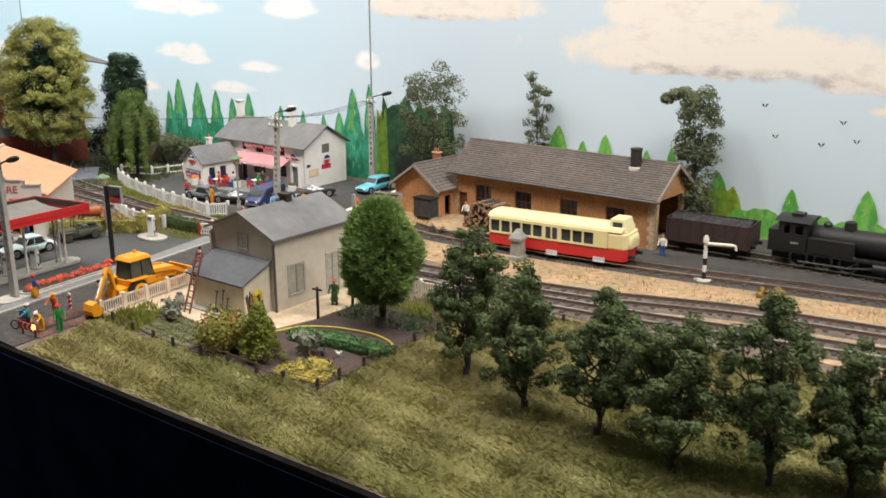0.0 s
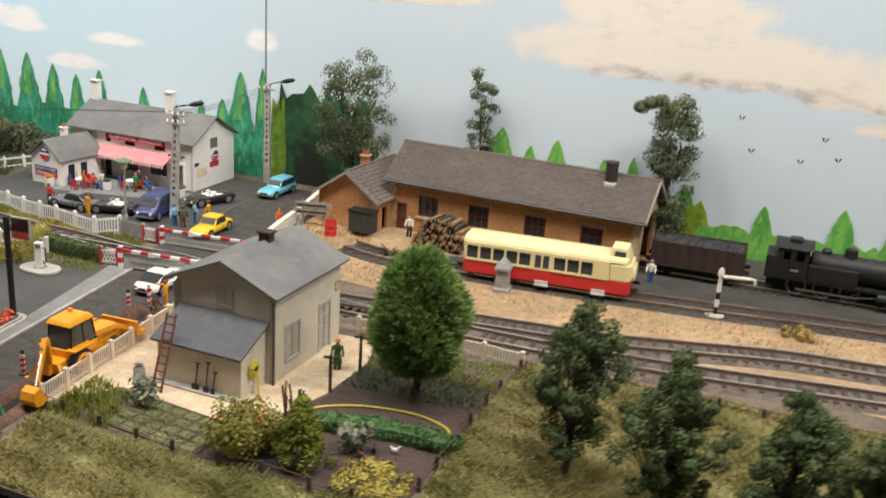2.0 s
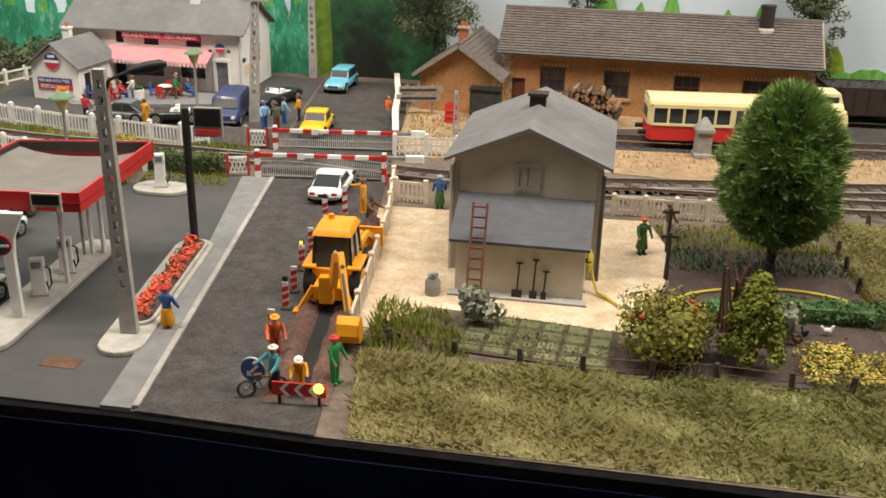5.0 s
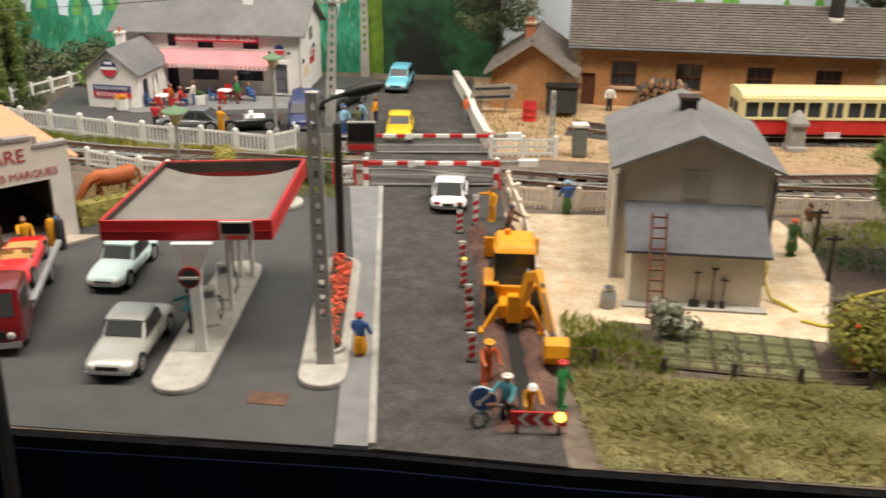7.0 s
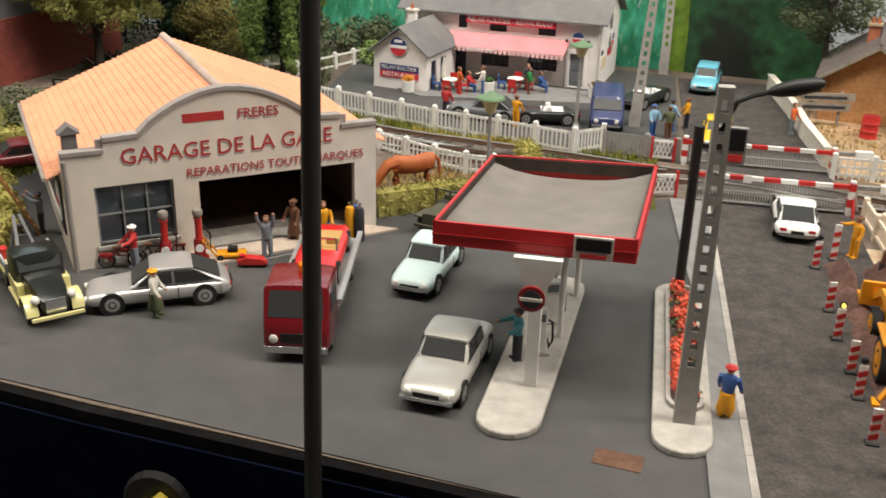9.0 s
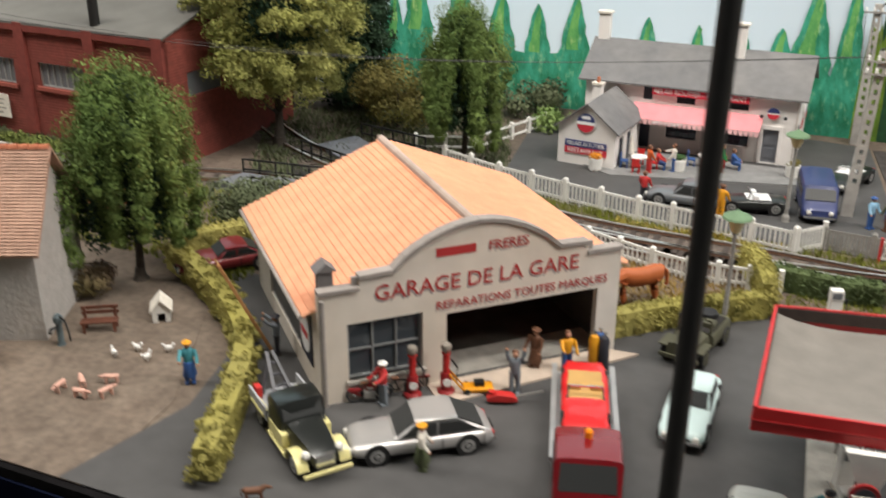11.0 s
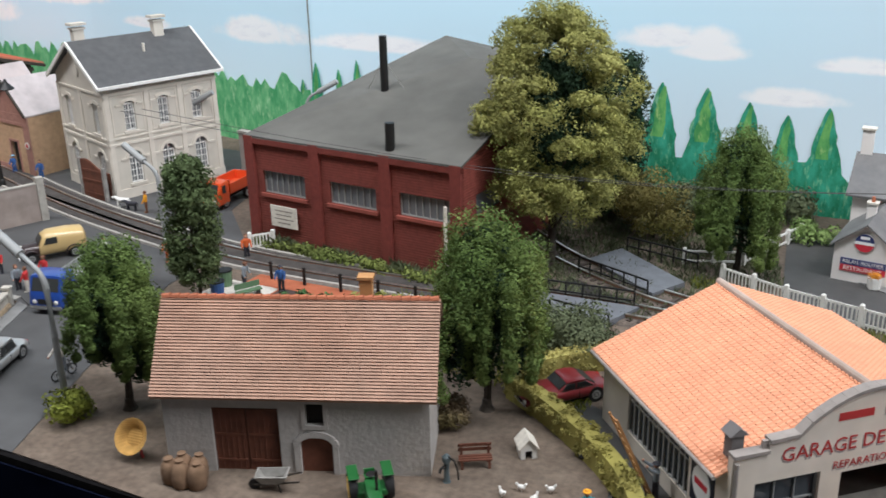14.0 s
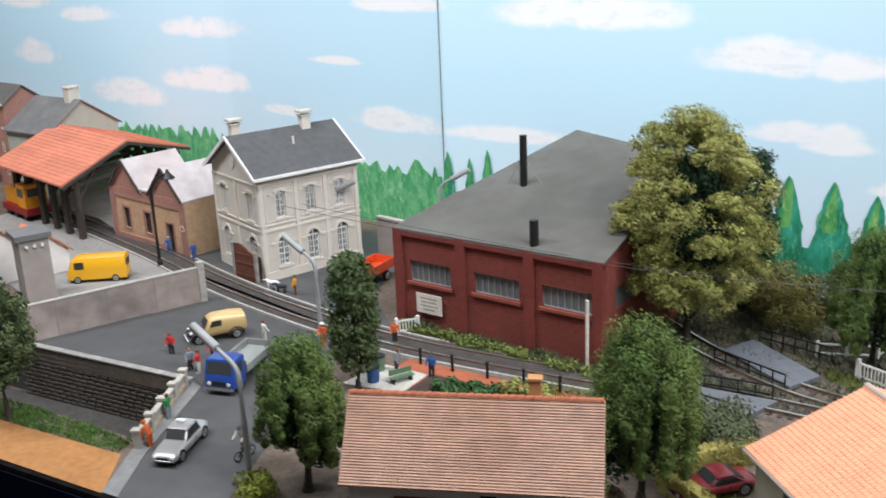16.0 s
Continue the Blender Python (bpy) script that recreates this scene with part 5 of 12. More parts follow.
def arched_window(T, x0, x1, z0, z1, rise):
    """A window with an arched head in a wall panel placed by T; y points into the wall."""
    def at():
        b = B()
        b.T = T
        return b
    xm, hw2, zs = (x0 + x1) / 2, (x1 - x0) / 2, z1 - rise
    arc = [(xm + hw2 * math.cos(math.pi * k / 12), zs + rise * math.sin(math.pi * k / 12)) for k in range(13)]
    for side in (arc[:7], arc[6:][::-1]):
        b = at()
        corner = (side[0][0], z1 + 0.001)
        for p, q in zip(side, side[1:]):
            b.prism([p, q, (q[0], corner[1]), (p[0], corner[1])] if side[0][0] < xm else [q, p, (p[0], corner[1]), (q[0], corner[1])], 0.002, 0.26)
        part("arch_spandrel", b, HOUSEWALL, Hs)
    w = part("window", at().box(x0, x0 + 0.1, 0.14, 0.22, z0, zs).box(x1 - 0.1, x1, 0.14, 0.22, z0, zs).box(x0, x1, 0.14, 0.22, z0, z0 + 0.12).box(xm - 0.05, xm + 0.05, 0.13, 0.21, z0, z1 - 0.04), WHITE, Hs)
    b = at()
    n = 4
    for k in range(1, n):
        zz = z0 + (zs - z0) * k / n
        b.box(x0, x1, 0.15, 0.2, zz - 0.035, zz + 0.035)
    for s in (-1, 1):
        b.box(xm + s * hw2 * 0.5 - 0.025, xm + s * hw2 * 0.5 + 0.025, 0.15, 0.2, z0, zs)
    b.box(x0, x1, 0.13, 0.22, zs - 0.06, zs + 0.06)
    part("glazing_bar", b, WHITE, w)
    part("pane", at().box(x0, x1, 0.24, 0.27, z0, z1), GREYGLASS, w)
    outer = [(xm + (v[0] - xm) * (1 + 0.28 / hw2), zs + (v[1] - zs) * (1 + 0.28 / rise) if rise > 0.5 else v[1] + 0.26) for v in arc]
    b = at().rings([[(p[0], -0.07, p[1]), (e[0], -0.07, e[1]), (e[0], 0.001, e[1]), (p[0], 0.001, p[1])] for p, e in zip(arc, outer)])
    part("window_arch", b, HOUSETRIM, Hs)
    part("window_sill", at().box(x0 - 0.22, x1 + 0.22, -0.14, 0.1, z0 - 0.22, z0), HOUSETRIM, Hs)
    part("apron", at().box(x0 + 0.1, x1 - 0.1, -0.06, 0.001, z0 - 0.55, z0 - 0.22), HOUSETRIM, Hs)
    for a, c in ((x0 - 0.75, x0 - 0.22), (x1 + 0.22, x1 + 0.75)):
        part("impost", at().box(a, c, -0.09, 0.001, zs - 0.12, zs + 0.06), HOUSETRIM, Hs)


side_wall = Matrix(((0, 1, 0, 0), (1, 0, 0, 0), (0, 0, 1, 0), (0, 0, 0, 1)))
for h in hw:
    arched_window(Matrix.Identity(4), *h, 0.24)
for h in hd:
    arched_window(Matrix.Identity(4), *h, 0.6)
for h in lw:
    arched_window(side_wall, *h, 0.24 if h[2] > 5 else 0.6)
for x0, x1 in ((0.55, 3.6), (4.25, 6.85), (7.5, 10.35)):
    part("wall_panel", B().panel(x0, x1, 5.75, 9.15, [(x0 + 0.12, x1 - 0.12, 5.87, 9.03)], -0.045, 0), HOUSETRIM, Hs)
for z, hgt in ((4.85, 0.22), (5.4, 0.14), (9.3, 0.2), (0.0, 0.9)):
    part("string_course", B().box(-0.1, W + 0.1, -0.1, 0, z, z + hgt).box(-0.1, 0, -0.1, D, z, z + hgt), HOUSETRIM, Hs)
for x in (0.0, 3.7, 6.95, W - 0.45):
    part("pilaster", B().box(x, x + 0.45, -0.085, 0, 0.9, 9.3), HOUSETRIM, Hs)
for y in (0.0, 4.4, D - 0.45):
    part("pilaster", B().box(-0.085, 0, y, y + 0.45, 0.9, 9.3), HOUSETRIM, Hs)
b = B()
b.T = Matrix.Translation((-0.04, D / 2, 11.0)) @ Matrix.Rotation(radians(-90), 4, "Y")
b.lathe([(0.5, -0.02), (0.5, 0.05), (0.36, 0.05)], 16)
part("round_window", b, HOUSETRIM, Hs)
r = part("roof", gable_roof(B(), 0, W, 0, D, ZE, ZR, 0.14, 0.55), M("dark_slate", (0.085, 0.085, 0.088), 0.75, 0.12, 150, 0.35, 1200), Hs)
b = B()
sl = (ZR - ZE) / (D / 2)
for x in (-0.6, W + 0.6):
    for y in (-0.6, D + 0.6):
        b.bar((x, y, ZE - 0.6 * sl), (x, D / 2, ZR + 0.05), 0.16, 0.3)
b.box(-0.6, W + 0.6, -0.75, -0.55, ZE - 0.6 * sl - 0.05, ZE - 0.6 * sl + 0.2)
part("verge_board", b, WHITE, r)
for x, y in ((0.9, D / 2 + 0.7), (8.0, D / 2 - 0.3)):
    c = chimney(Hs, x, y, 12.4, 2.0, 0.95, HOUSETRIM, 0, HOUSEWALL)
    part("chimney_cap", B().box(x - 0.7, x + 0.7, y - 0.55, y + 0.55, 14.75, 14.95), HOUSEWALL, c)
part("roof_vent", B().cyl((5.6, 2.6, 11.6), (5.6, 2.6, 12.9), 0.12), OFFWHITE, Hs)
part("carriage_gate", B().box(0.2, 2.4, -0.55, -0.4, 0.1, 2.4), BROWNDOOR, Hs, "low brown wooden yard gate", m=P(-0.6, 0.4, 0, 90))

# ---- tracks ----


def smooth_line(pts, step=0.6):
    """Catmull-Rom through (x, y) points, resampled."""
    pts = [Vector((x, y, 0)) for x, y in pts]
    ext = [pts[0] * 2 - pts[1], *pts, pts[-1] * 2 - pts[-2]]
    out = []
    for a, p, q, c in zip(ext, ext[1:], ext[2:], ext[3:]):
        n = max(2, int((q - p).length / step))
        for i in range(n):
            t = i / n
            out.append(0.5 * ((2 * p) + (q - a) * t + (2 * a - 5 * p + 4 * q - c) * t * t + (3 * p - a - 3 * q + c) * t ** 3))
    return out + [pts[-1]]


def ribbon(b, line, half, z0, z1, off=0.0):
    """A strip with sloped sides along a line."""
    rings = []
    for i, p in enumerate(line):
        d = (line[min(i + 1, len(line) - 1)] - line[max(i - 1, 0)]).normalized()
        n = Vector((-d.y, d.x, 0))
        c = p + n * off
        rings.append([c - n * half[0] + Vector((0, 0, z0)), c + n * half[0] + Vector((0, 0, z0)), c + n * half[1] + Vector((0, 0, z1)), c - n * half[1] + Vector((0, 0, z1))])
    return b.rings(rings)


def track(pts, label, embedded=False, ballast=BALLAST, z=0.0):
    line = smooth_line(pts)
    t = thing("railway_track", label, "railway track", kind="structure")
    if not embedded:
        part("ballast_bed", ribbon(B(), line, (1.9, 1.45), z, z + 0.16), ballast, t)
        b = B()
        dist = 0.0
        rng = random.Random(int(abs(pts[0][0]) * 10))
        for p, q in zip(line, line[1:]):
            d = (q - p).normalized()
            dist += (q - p).length
            if dist > 0.66:
                dist = 0
                n = Vector((-d.y, d.x, 0))
                w, l = 0.15, 1.38 + rng.uniform(-0.04, 0.04)
                c = p + Vector((0, 0, z + 0.1))
                vs = [c + d * sx * w + n * sy * l + Vector((0, 0, sz)) for sz in (0, 0.13) for sy in (-1, 1) for sx in (-1, 1)]
                b.add(vs, [(0, 2, 3, 1), (4, 5, 7, 6), (0, 1, 5, 4), (2, 6, 7, 3), (0, 4, 6, 2), (1, 3, 7, 5)])
        part("sleeper", b, SLEEPER, t, kind="stuff")
    zr = z + (0.22 if not embedded else -0.02)
    for s in (-1, 1):
        r = part("rail", ribbon(B(), line, (0.09, 0.05), zr, zr + 0.16, s * 0.825), RUST, t)
        part("rail_head", ribbon(B(), line, (0.075, 0.07), zr + 0.16, zr + 0.21, s * 0.825), METAL, r)
    return t


track([(-106, 88.6), (-102.6, 85.1), (-98.2, 81.0), (-91.8, 76.9), (-86, 75.0), (-81, 73.6), (-76.3, 72.2), (-71.7, 71.4), (-67.5, 70.7), (-61.5, 69.4), (-57.6, 69.2), (-50.3, 67.1), (-43, 66.5), (-35.5, 66.6), (-24.8, 66.9), (-20, 67.6), (-13.5, 68.7), (-6.8, 68.8), (10, 69.2), (52, 71)], "single running line on dark ballast curving past the crossing")
track([(-61.5, 69.0), (-66, 69.2), (-71.7, 69.7), (-78.4, 71.4), (-88, 73.2), (-98, 74.2), (-104, 73.6)], "narrow branch line on dark ballast running behind the garage")
PAVED = [(-103.6, 73.6), (-109.4, 73.7), (-116, 74.0), (-121.6, 74.6), (-129, 76.2), (-138.8, 79.2), (-147, 82.4), (-160, 88), (-185, 97)]
track(PAVED, "street track sunk in dark asphalt in front of the workshop", True, z=0.18)
solo("tramway_bed", ribbon(B(), smooth_line(PAVED), (1.75, 1.6), 0.0, 0.2), ASPHALT, "dark asphalt strip around the street track", "road", kind="structure")
for o in (-1.85, 1.85):
    solo("tramway_edge", ribbon(B(), smooth_line(PAVED), (0.14, 0.12), 0.0, 0.24, o), KERB, "thin pale kerb edging the street track", "kerb", kind="structure")
track([(-49.5, 66.8), (-43, 65.3), (-36.8, 64.7), (-28, 63.9), (-19, 63.9), (-8, 64.5), (10, 65.3), (52, 67)], "loop line on dark ballast beside the meadow")
track([(-47, 78.4), (-43, 76.9), (-36, 76.2), (-22, 75.8), (-8, 76.4), (10, 77.0), (52, 79)], "siding track in sandy yard with dark ballast", ballast=DARKGROUND)
track([(-30, 83.9), (-24, 83.4), (-10, 82.2), (5, 80.8), (52, 77)], "goods track leaving the shed in sooty ballast", ballast=DARKGROUND)

# ---- vegetation ----


def leaves(centres, radius, count, size, rng, squash=0.8, droop=0.0):
    """Many small leaf quads round clump centres."""
    if isinstance(rng, random.Random):
        rng = np.random.default_rng(rng.randrange(10 ** 6))
    c = np.array(centres)
    k = rng.integers(0, len(c), count)
    d = rng.normal(size=(count, 3))
    d /= np.linalg.norm(d, axis=1)[:, None]
    r = np.array(radius)[k] if np.ndim(radius) else np.full(count, radius)
    rad = r * rng.uniform(0.35, 1.0, count) ** 0.5 * 1.04
    p = c[k] + d * rad[:, None] * np.array([1, 1, squash])
    p[:, 2] -= droop * rng.random(count) ** 2
    nrm = d + rng.normal(size=(count, 3)) * 0.28
    u = np.cross(nrm, rng.normal(size=(count, 3)))
    u /= np.linalg.norm(u, axis=1)[:, None]
    w = np.cross(nrm, u)
    w /= np.linalg.norm(w, axis=1)[:, None] + 1e-9
    s = size * rng.uniform(0.6, 1.3, count)[:, None]
    q = np.stack([p - u * s * 0.6, p + w * s * 0.35, p + u * s * 0.6, p - w * s * 0.35], 1).reshape(-1, 3)
    return q


def quad_part(name, verts, mat, parent, kind=""):
    n = len(verts) // 4
    me = bpy.data.meshes.new(name)
    me.vertices.add(4 * n)
    me.vertices.foreach_set("co", (verts * U).astype(np.float32).ravel())
    me.loops.add(4 * n)
    me.loops.foreach_set("vertex_index", np.arange(4 * n, dtype=np.int32))
    me.polygons.add(n)
    me.polygons.foreach_set("loop_start", np.arange(0, 4 * n, 4, dtype=np.int32))
    me.update(calc_edges=True)
    me.materials.append(mat)
    ob = new(name, me)
    ob.parent = parent
    if kind:
        ob["kind"] = kind
    return ob


def tree(name, x, y, h, r, z0, mat, label, seed, shape="round", leaf=0.17, count=6000, clumps=60, trunk=0.28, category="tree", bark=BARK, limbs=7, lean=(0, 0), clump_r=None, squash=0.8):
    t = thing(name, label, category, x, y)
    rng = np.random.default_rng(seed)
    R = random.Random(seed)
    top = z0 + (h - z0) * 0.55
    pts = [(0, 0, 0)]
    for k in range(1, 6):
        f = k / 5
        pts.append((lean[0] * f + R.uniform(-0.12, 0.12), lean[1] * f + R.uniform(-0.12, 0.12), top * f))
    part("trunk", B().tube(pts, trunk, 8, 0.45), bark, t, smooth=True)
    part("root_flare", B().lathe([(trunk * 1.9, 0.0), (trunk * 1.25, 0.25), (trunk * 0.98, 0.7)], 8), bark, t, smooth=True)
    zc, hz = (z0 + h) / 2, (h - z0) / 2
    cs, rs = [], []
    base = clump_r or r * 0.34
    while len(cs) < clumps:
        d = rng.normal(size=3)
        d /= np.linalg.norm(d)
        f = rng.uniform(0.25, 1.0) ** 0.45 * 0.86
        zz = d[2] * f
        if shape == "round":
            w = 1.0
        elif shape == "egg":
            w = 1.0 if zz < 0 else 1 - 0.45 * zz
        elif shape == "column":
            zz = rng.uniform(-0.93, 0.93)
            a0 = rng.uniform(0, 2 * np.pi)
            f = rng.uniform(0.3, 1.0) ** 0.5 * 0.8
            d = np.array([np.cos(a0), np.sin(a0), 0])
            w = (1 - abs(zz) ** 3) ** 0.5 if zz > 0 else (1 - abs(zz) ** 4 * 0.6)
        elif shape == "oak":
            w = (0.8 + 0.25 * math.sin(3 * math.atan2(d[1], d[0]) + seed) + 0.12 * math.sin(7 * zz + seed)) * (1 - 0.4 * zz if zz > -0.4 else 1.1)
        else:
            w = 1.0
        cs.append((lean[0] + d[0] * f * r * w, lean[1] + d[1] * f * r * w, zc + zz * hz))
        rs.append(base * rng.uniform(0.65, 1.25))
    for k in range(limbs):
        c = cs[k * max(1, len(cs) // limbs)]
        zb = R.uniform(0.08 if shape == "oak" else 0.45, 0.95) * top
        f = zb / top
        s = Vector((lean[0] * f, lean[1] * f, zb))
        e = Vector(c)
        m = s.lerp(e, 0.5) + Vector((0, 0, -0.15 * (e - s).length))
        part("limb", B().tube([s, m, e], trunk * 0.42, 5, 0.3), bark, t, smooth=True)
    if r > 2.4:
        for k in range(14):
            d = rng.normal(size=3) * 0.22
            cs.append((lean[0] + d[0] * r, lean[1] + d[1] * r, zc + (rng.random() - 0.5) * hz))
            rs.append(base * 1.25)
    quad_part("crown", leaves(cs, np.array(rs), count, leaf, rng, squash), mat, t)
    return t


def lobed_tree(name, x, y, h, r, z0, mat, label, seed, count, leaf, lobes, lobe_r, trunk=0.4):
    """A tree whose crown is made of separate rounded clumps, with dark inner leaves painting shade in the gaps between
    them.
    """
    t = thing(name, label, "tree", x, y)
    rng = np.random.default_rng(seed)
    top = z0 + (h - z0) * 0.5
    part("trunk", B().tube([(0, 0, 0), (0.08, 0.05, top * 0.4), (-0.05, 0.1, top * 0.75), (0.05, 0, top)], trunk, 9, 0.45), BARK, t, smooth=True)
    part("root_flare", B().lathe([(trunk * 1.9, 0.0), (trunk * 1.25, 0.3), (trunk * 0.98, 0.8)], 9), BARK, t, smooth=True)
    zc, hz = z0 + (h - z0) * 0.47, (h - z0) * 0.53
    cs, rs = [], []
    for k in range(lobes):
        zz = 1 - 2 * (k + 0.5) / lobes
        zz = max(-0.97, min(0.97, zz + rng.uniform(-0.12, 0.12)))
        a = k * 2.39996 + rng.uniform(-0.8, 0.8)
        w = math.sqrt(max(0.0, 1 - abs(zz) ** 2.5)) * (1 - 0.2 * max(0, zz))
        f = rng.uniform(0.7, 0.93)
        cs.append((math.cos(a) * w * f * r, math.sin(a) * w * f * r, zc + zz * 0.86 * (hz if zz > 0 else (zc - z0) * rng.uniform(0.75, 1.05))))
        rs.append(lobe_r * rng.uniform(0.6, 1.4))
    for k in range(0, lobes, 3):
        e = Vector(cs[k])
        b0 = Vector((0, 0, min(top, max(z0 * 0.8, e.z * 0.55))))
        part("limb", B().tube([b0, b0.lerp(e, 0.5) + Vector((0, 0, -0.3)), e], trunk * 0.35, 5, 0.3), BARK, t, smooth=True)
    sub, subr = [], []
    for c, rr in zip(cs, rs):
        for k in range(22):
            d = rng.normal(size=3)
            d /= np.linalg.norm(d)
            d[2] = abs(d[2]) * 1.1 - 0.35
            sub.append((c[0] + d[0] * rr * 0.85, c[1] + d[1] * rr * 0.85, c[2] + d[2] * rr * 0.7))
            subr.append(rr * rng.uniform(0.28, 0.45))
    quad_part("crown", leaves(sub, np.array(subr), count, leaf, rng, 0.75), mat, t)
    # Larger dark leaves inside the crown paint the shade between lobes.
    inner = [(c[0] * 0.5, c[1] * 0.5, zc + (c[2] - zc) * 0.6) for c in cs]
    quad_part("gap_shade_foliage", leaves(inner, np.array(rs) * 0.9, count // 4, leaf * 1.3, rng, 0.9), DARKTREE_SHADE, t)
    return t


def weeping_tree(name, x, y, h, r, mat, label, seed, count=70000, leaf=0.125, tongues=21, foot=1.6, trunk=0.24):
    """Foliage in hanging tongues that bulge at the top and taper downwards."""
    t = thing(name, label, "tree", x, y)
    rng = np.random.default_rng(seed)
    part("trunk", B().tube([(0, 0, 0), (0.1, 0.05, h * 0.25), (-0.05, 0.08, h * 0.5), (0, 0, h * 0.75)], trunk, 8, 0.4), BARK, t, smooth=True)
    part("root_flare", B().lathe([(trunk * 1.9, 0.0), (trunk * 1.25, 0.25), (trunk * 0.98, 0.7)], 8), BARK, t, smooth=True)
    cs, rs = [], []
    for k in range(tongues):
        q = math.sqrt((k + 0.5) / tongues)
        a = k * 2.39996 + rng.uniform(-0.3, 0.3)
        rr = q * r * rng.uniform(0.82, 0.98)
        zt = h - 0.55 - (h * 0.36) * q ** 2.2 * rng.uniform(0.6, 1.25)
        zb = max(foot * rng.uniform(0.7, 1.8), zt - h * rng.uniform(0.2, 0.62))
        n = max(4, int((zt - zb) / 0.42))
        for i in range(n):
            f = i / (n - 1)
            g = 1 + 0.16 * math.sin(f * 2.6)
            cs.append((math.cos(a) * rr * g + rng.normal() * 0.09, math.sin(a) * rr * g + rng.normal() * 0.09, zt + (zb - zt) * f))
            rs.append(r * (0.27 - 0.13 * f) * (1.15 if i % 3 == 0 else 0.8))
        if k % 4 == 0:
            s0 = Vector((0, 0, h * 0.5))
            e = Vector((math.cos(a) * rr * 0.9, math.sin(a) * rr * 0.9, zt))
            part("limb", B().tube([s0, s0.lerp(e, 0.5) + Vector((0, 0, 0.3)), e], trunk * 0.4, 5, 0.3), BARK, t, smooth=True)
    quad_part("hanging_foliage", leaves(cs, np.array(rs), count, leaf, rng, 1.0), mat, t)
    # Dark leaves behind the tongues put shade into the gaps by colour.
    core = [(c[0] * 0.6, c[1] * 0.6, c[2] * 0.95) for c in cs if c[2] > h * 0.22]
    quad_part("gap_shade_foliage", leaves(core, r * 0.2, count // 5, leaf * 1.8, rng), DARKTREE_SHADE, t)
    return t


def tufted_tree(name, x, y, h, r, z0, mat, label, seed, tufts=1500, needles=42, length=0.75):
    """Crown of upward-swept needle tufts over an egg-shaped core."""
    t = thing(name, label, "tree", x, y)
    rng = np.random.default_rng(seed)
    part("trunk", B().tube([(0, 0, 0), (0.08, 0, 1.2), (-0.04, 0.05, 3.0), (0, 0, h * 0.6)], 0.3, 9, 0.5), BARK, t, smooth=True)
    part("root_flare", B().lathe([(0.55, 0.0), (0.38, 0.25), (0.3, 0.7)], 9), BARK, t, smooth=True)
    n = tufts
    zz = rng.uniform(-0.98, 0.96, n)
    a = rng.uniform(0, 2 * np.pi, n)
    w = np.sqrt(np.clip(1 - np.abs(zz) ** 3, 0, 1)) * np.where(zz > 0, 1 - 0.42 * zz, 1 - 0.1 * np.abs(zz)) * (1 + 0.1 * np.sin(a * 3 + zz * 5))
    f = rng.uniform(0.45, 1.0, n) ** 0.5
    hz = (h - z0) / 2
    p0 = np.stack([np.cos(a) * w * f * r, np.sin(a) * w * f * r, z0 + hz + zz * hz * 0.92], 1)
    axis = np.stack([np.cos(a), np.sin(a), 0.75 + 0.6 * zz], 1)
    axis /= np.linalg.norm(axis, axis=1)[:, None]
    for k in range(0, n, 75):
        e = Vector(p0[k])
        b0 = Vector((0, 0, max(z0 * 0.7, min(h * 0.55, e.z * 0.6))))
        part("limb", B().tube([b0, b0.lerp(e, 0.5), e], 0.1, 5, 0.3), BARK, t, smooth=True)
    P0 = np.repeat(p0, needles, 0)
    d = np.repeat(axis, needles, 0) + rng.normal(size=(n * needles, 3)) * 0.38
    d /= np.linalg.norm(d, axis=1)[:, None]
    side = np.cross(d, rng.normal(size=d.shape))
    side /= np.linalg.norm(side, axis=1)[:, None]
    ln = length * rng.uniform(0.5, 1.15, n * needles)[:, None]
    s0 = P0 + rng.normal(size=d.shape) * 0.07
    wd = 0.028
    quad_part("crown", np.stack([s0, s0 + d * ln * 0.5 + side * wd, s0 + d * ln, s0 + d * ln * 0.5 - side * wd], 1).reshape(-1, 3), mat, t)
    # A dark leaf core paints the shade within the tufts.
    quad_part("gap_shade_foliage", leaves(p0[::6] * np.array([0.62, 0.62, 0.9]) + np.array([0, 0, 0.4]), 0.7, 9000, 0.26, rng), DARKTREE_SHADE, t)
    return t


tufted_tree("garden_tree", -34.1, 54.3, 9.0, 2.5, 1.5, LIME_TREE, "dense green garden tree with upswept feathery tufts", 11, 1500, 34, 0.62)
oak_spots = [(-24.9, 49.4, 9.9, 3.0), (-19.8, 46.8, 8.8, 2.8), (-15.2, 45.7, 8.7, 2.7), (-10.8, 44.2, 8.4, 3.1), (-6.3, 44.4, 10.2, 3.1), (-2.9, 45.3, 8.4, 2.7), (1.2, 45.6, 8.0, 2.7)]
for i, (x, y, h, r) in enumerate(oak_spots):
    tree("oak_tree", x, y, h * 1.02, r * 1.05, 0.7, OAK, "dark green oak tree standing in the meadow", 20 + i, "oak", 0.14, 24000, 92, 0.17, limbs=26, clump_r=0.52, lean=(random.Random(i).uniform(-0.4, 0.4), 0))
tree("backdrop_tree", -51.2, 89.8, 15.2, 3.8, 1.5, OLIVE, "grey green leafy tree against the backdrop", 41, "round", 0.2, 12000, 80, 0.25, clump_r=1.0, limbs=12)
tree("backdrop_tree", -39.6, 90.6, 14.0, 1.5, 5.0, OLIVE, "thin leafy tree behind the goods shed", 42, "column", 0.22, 2600, 34, 0.16, clump_r=0.6)
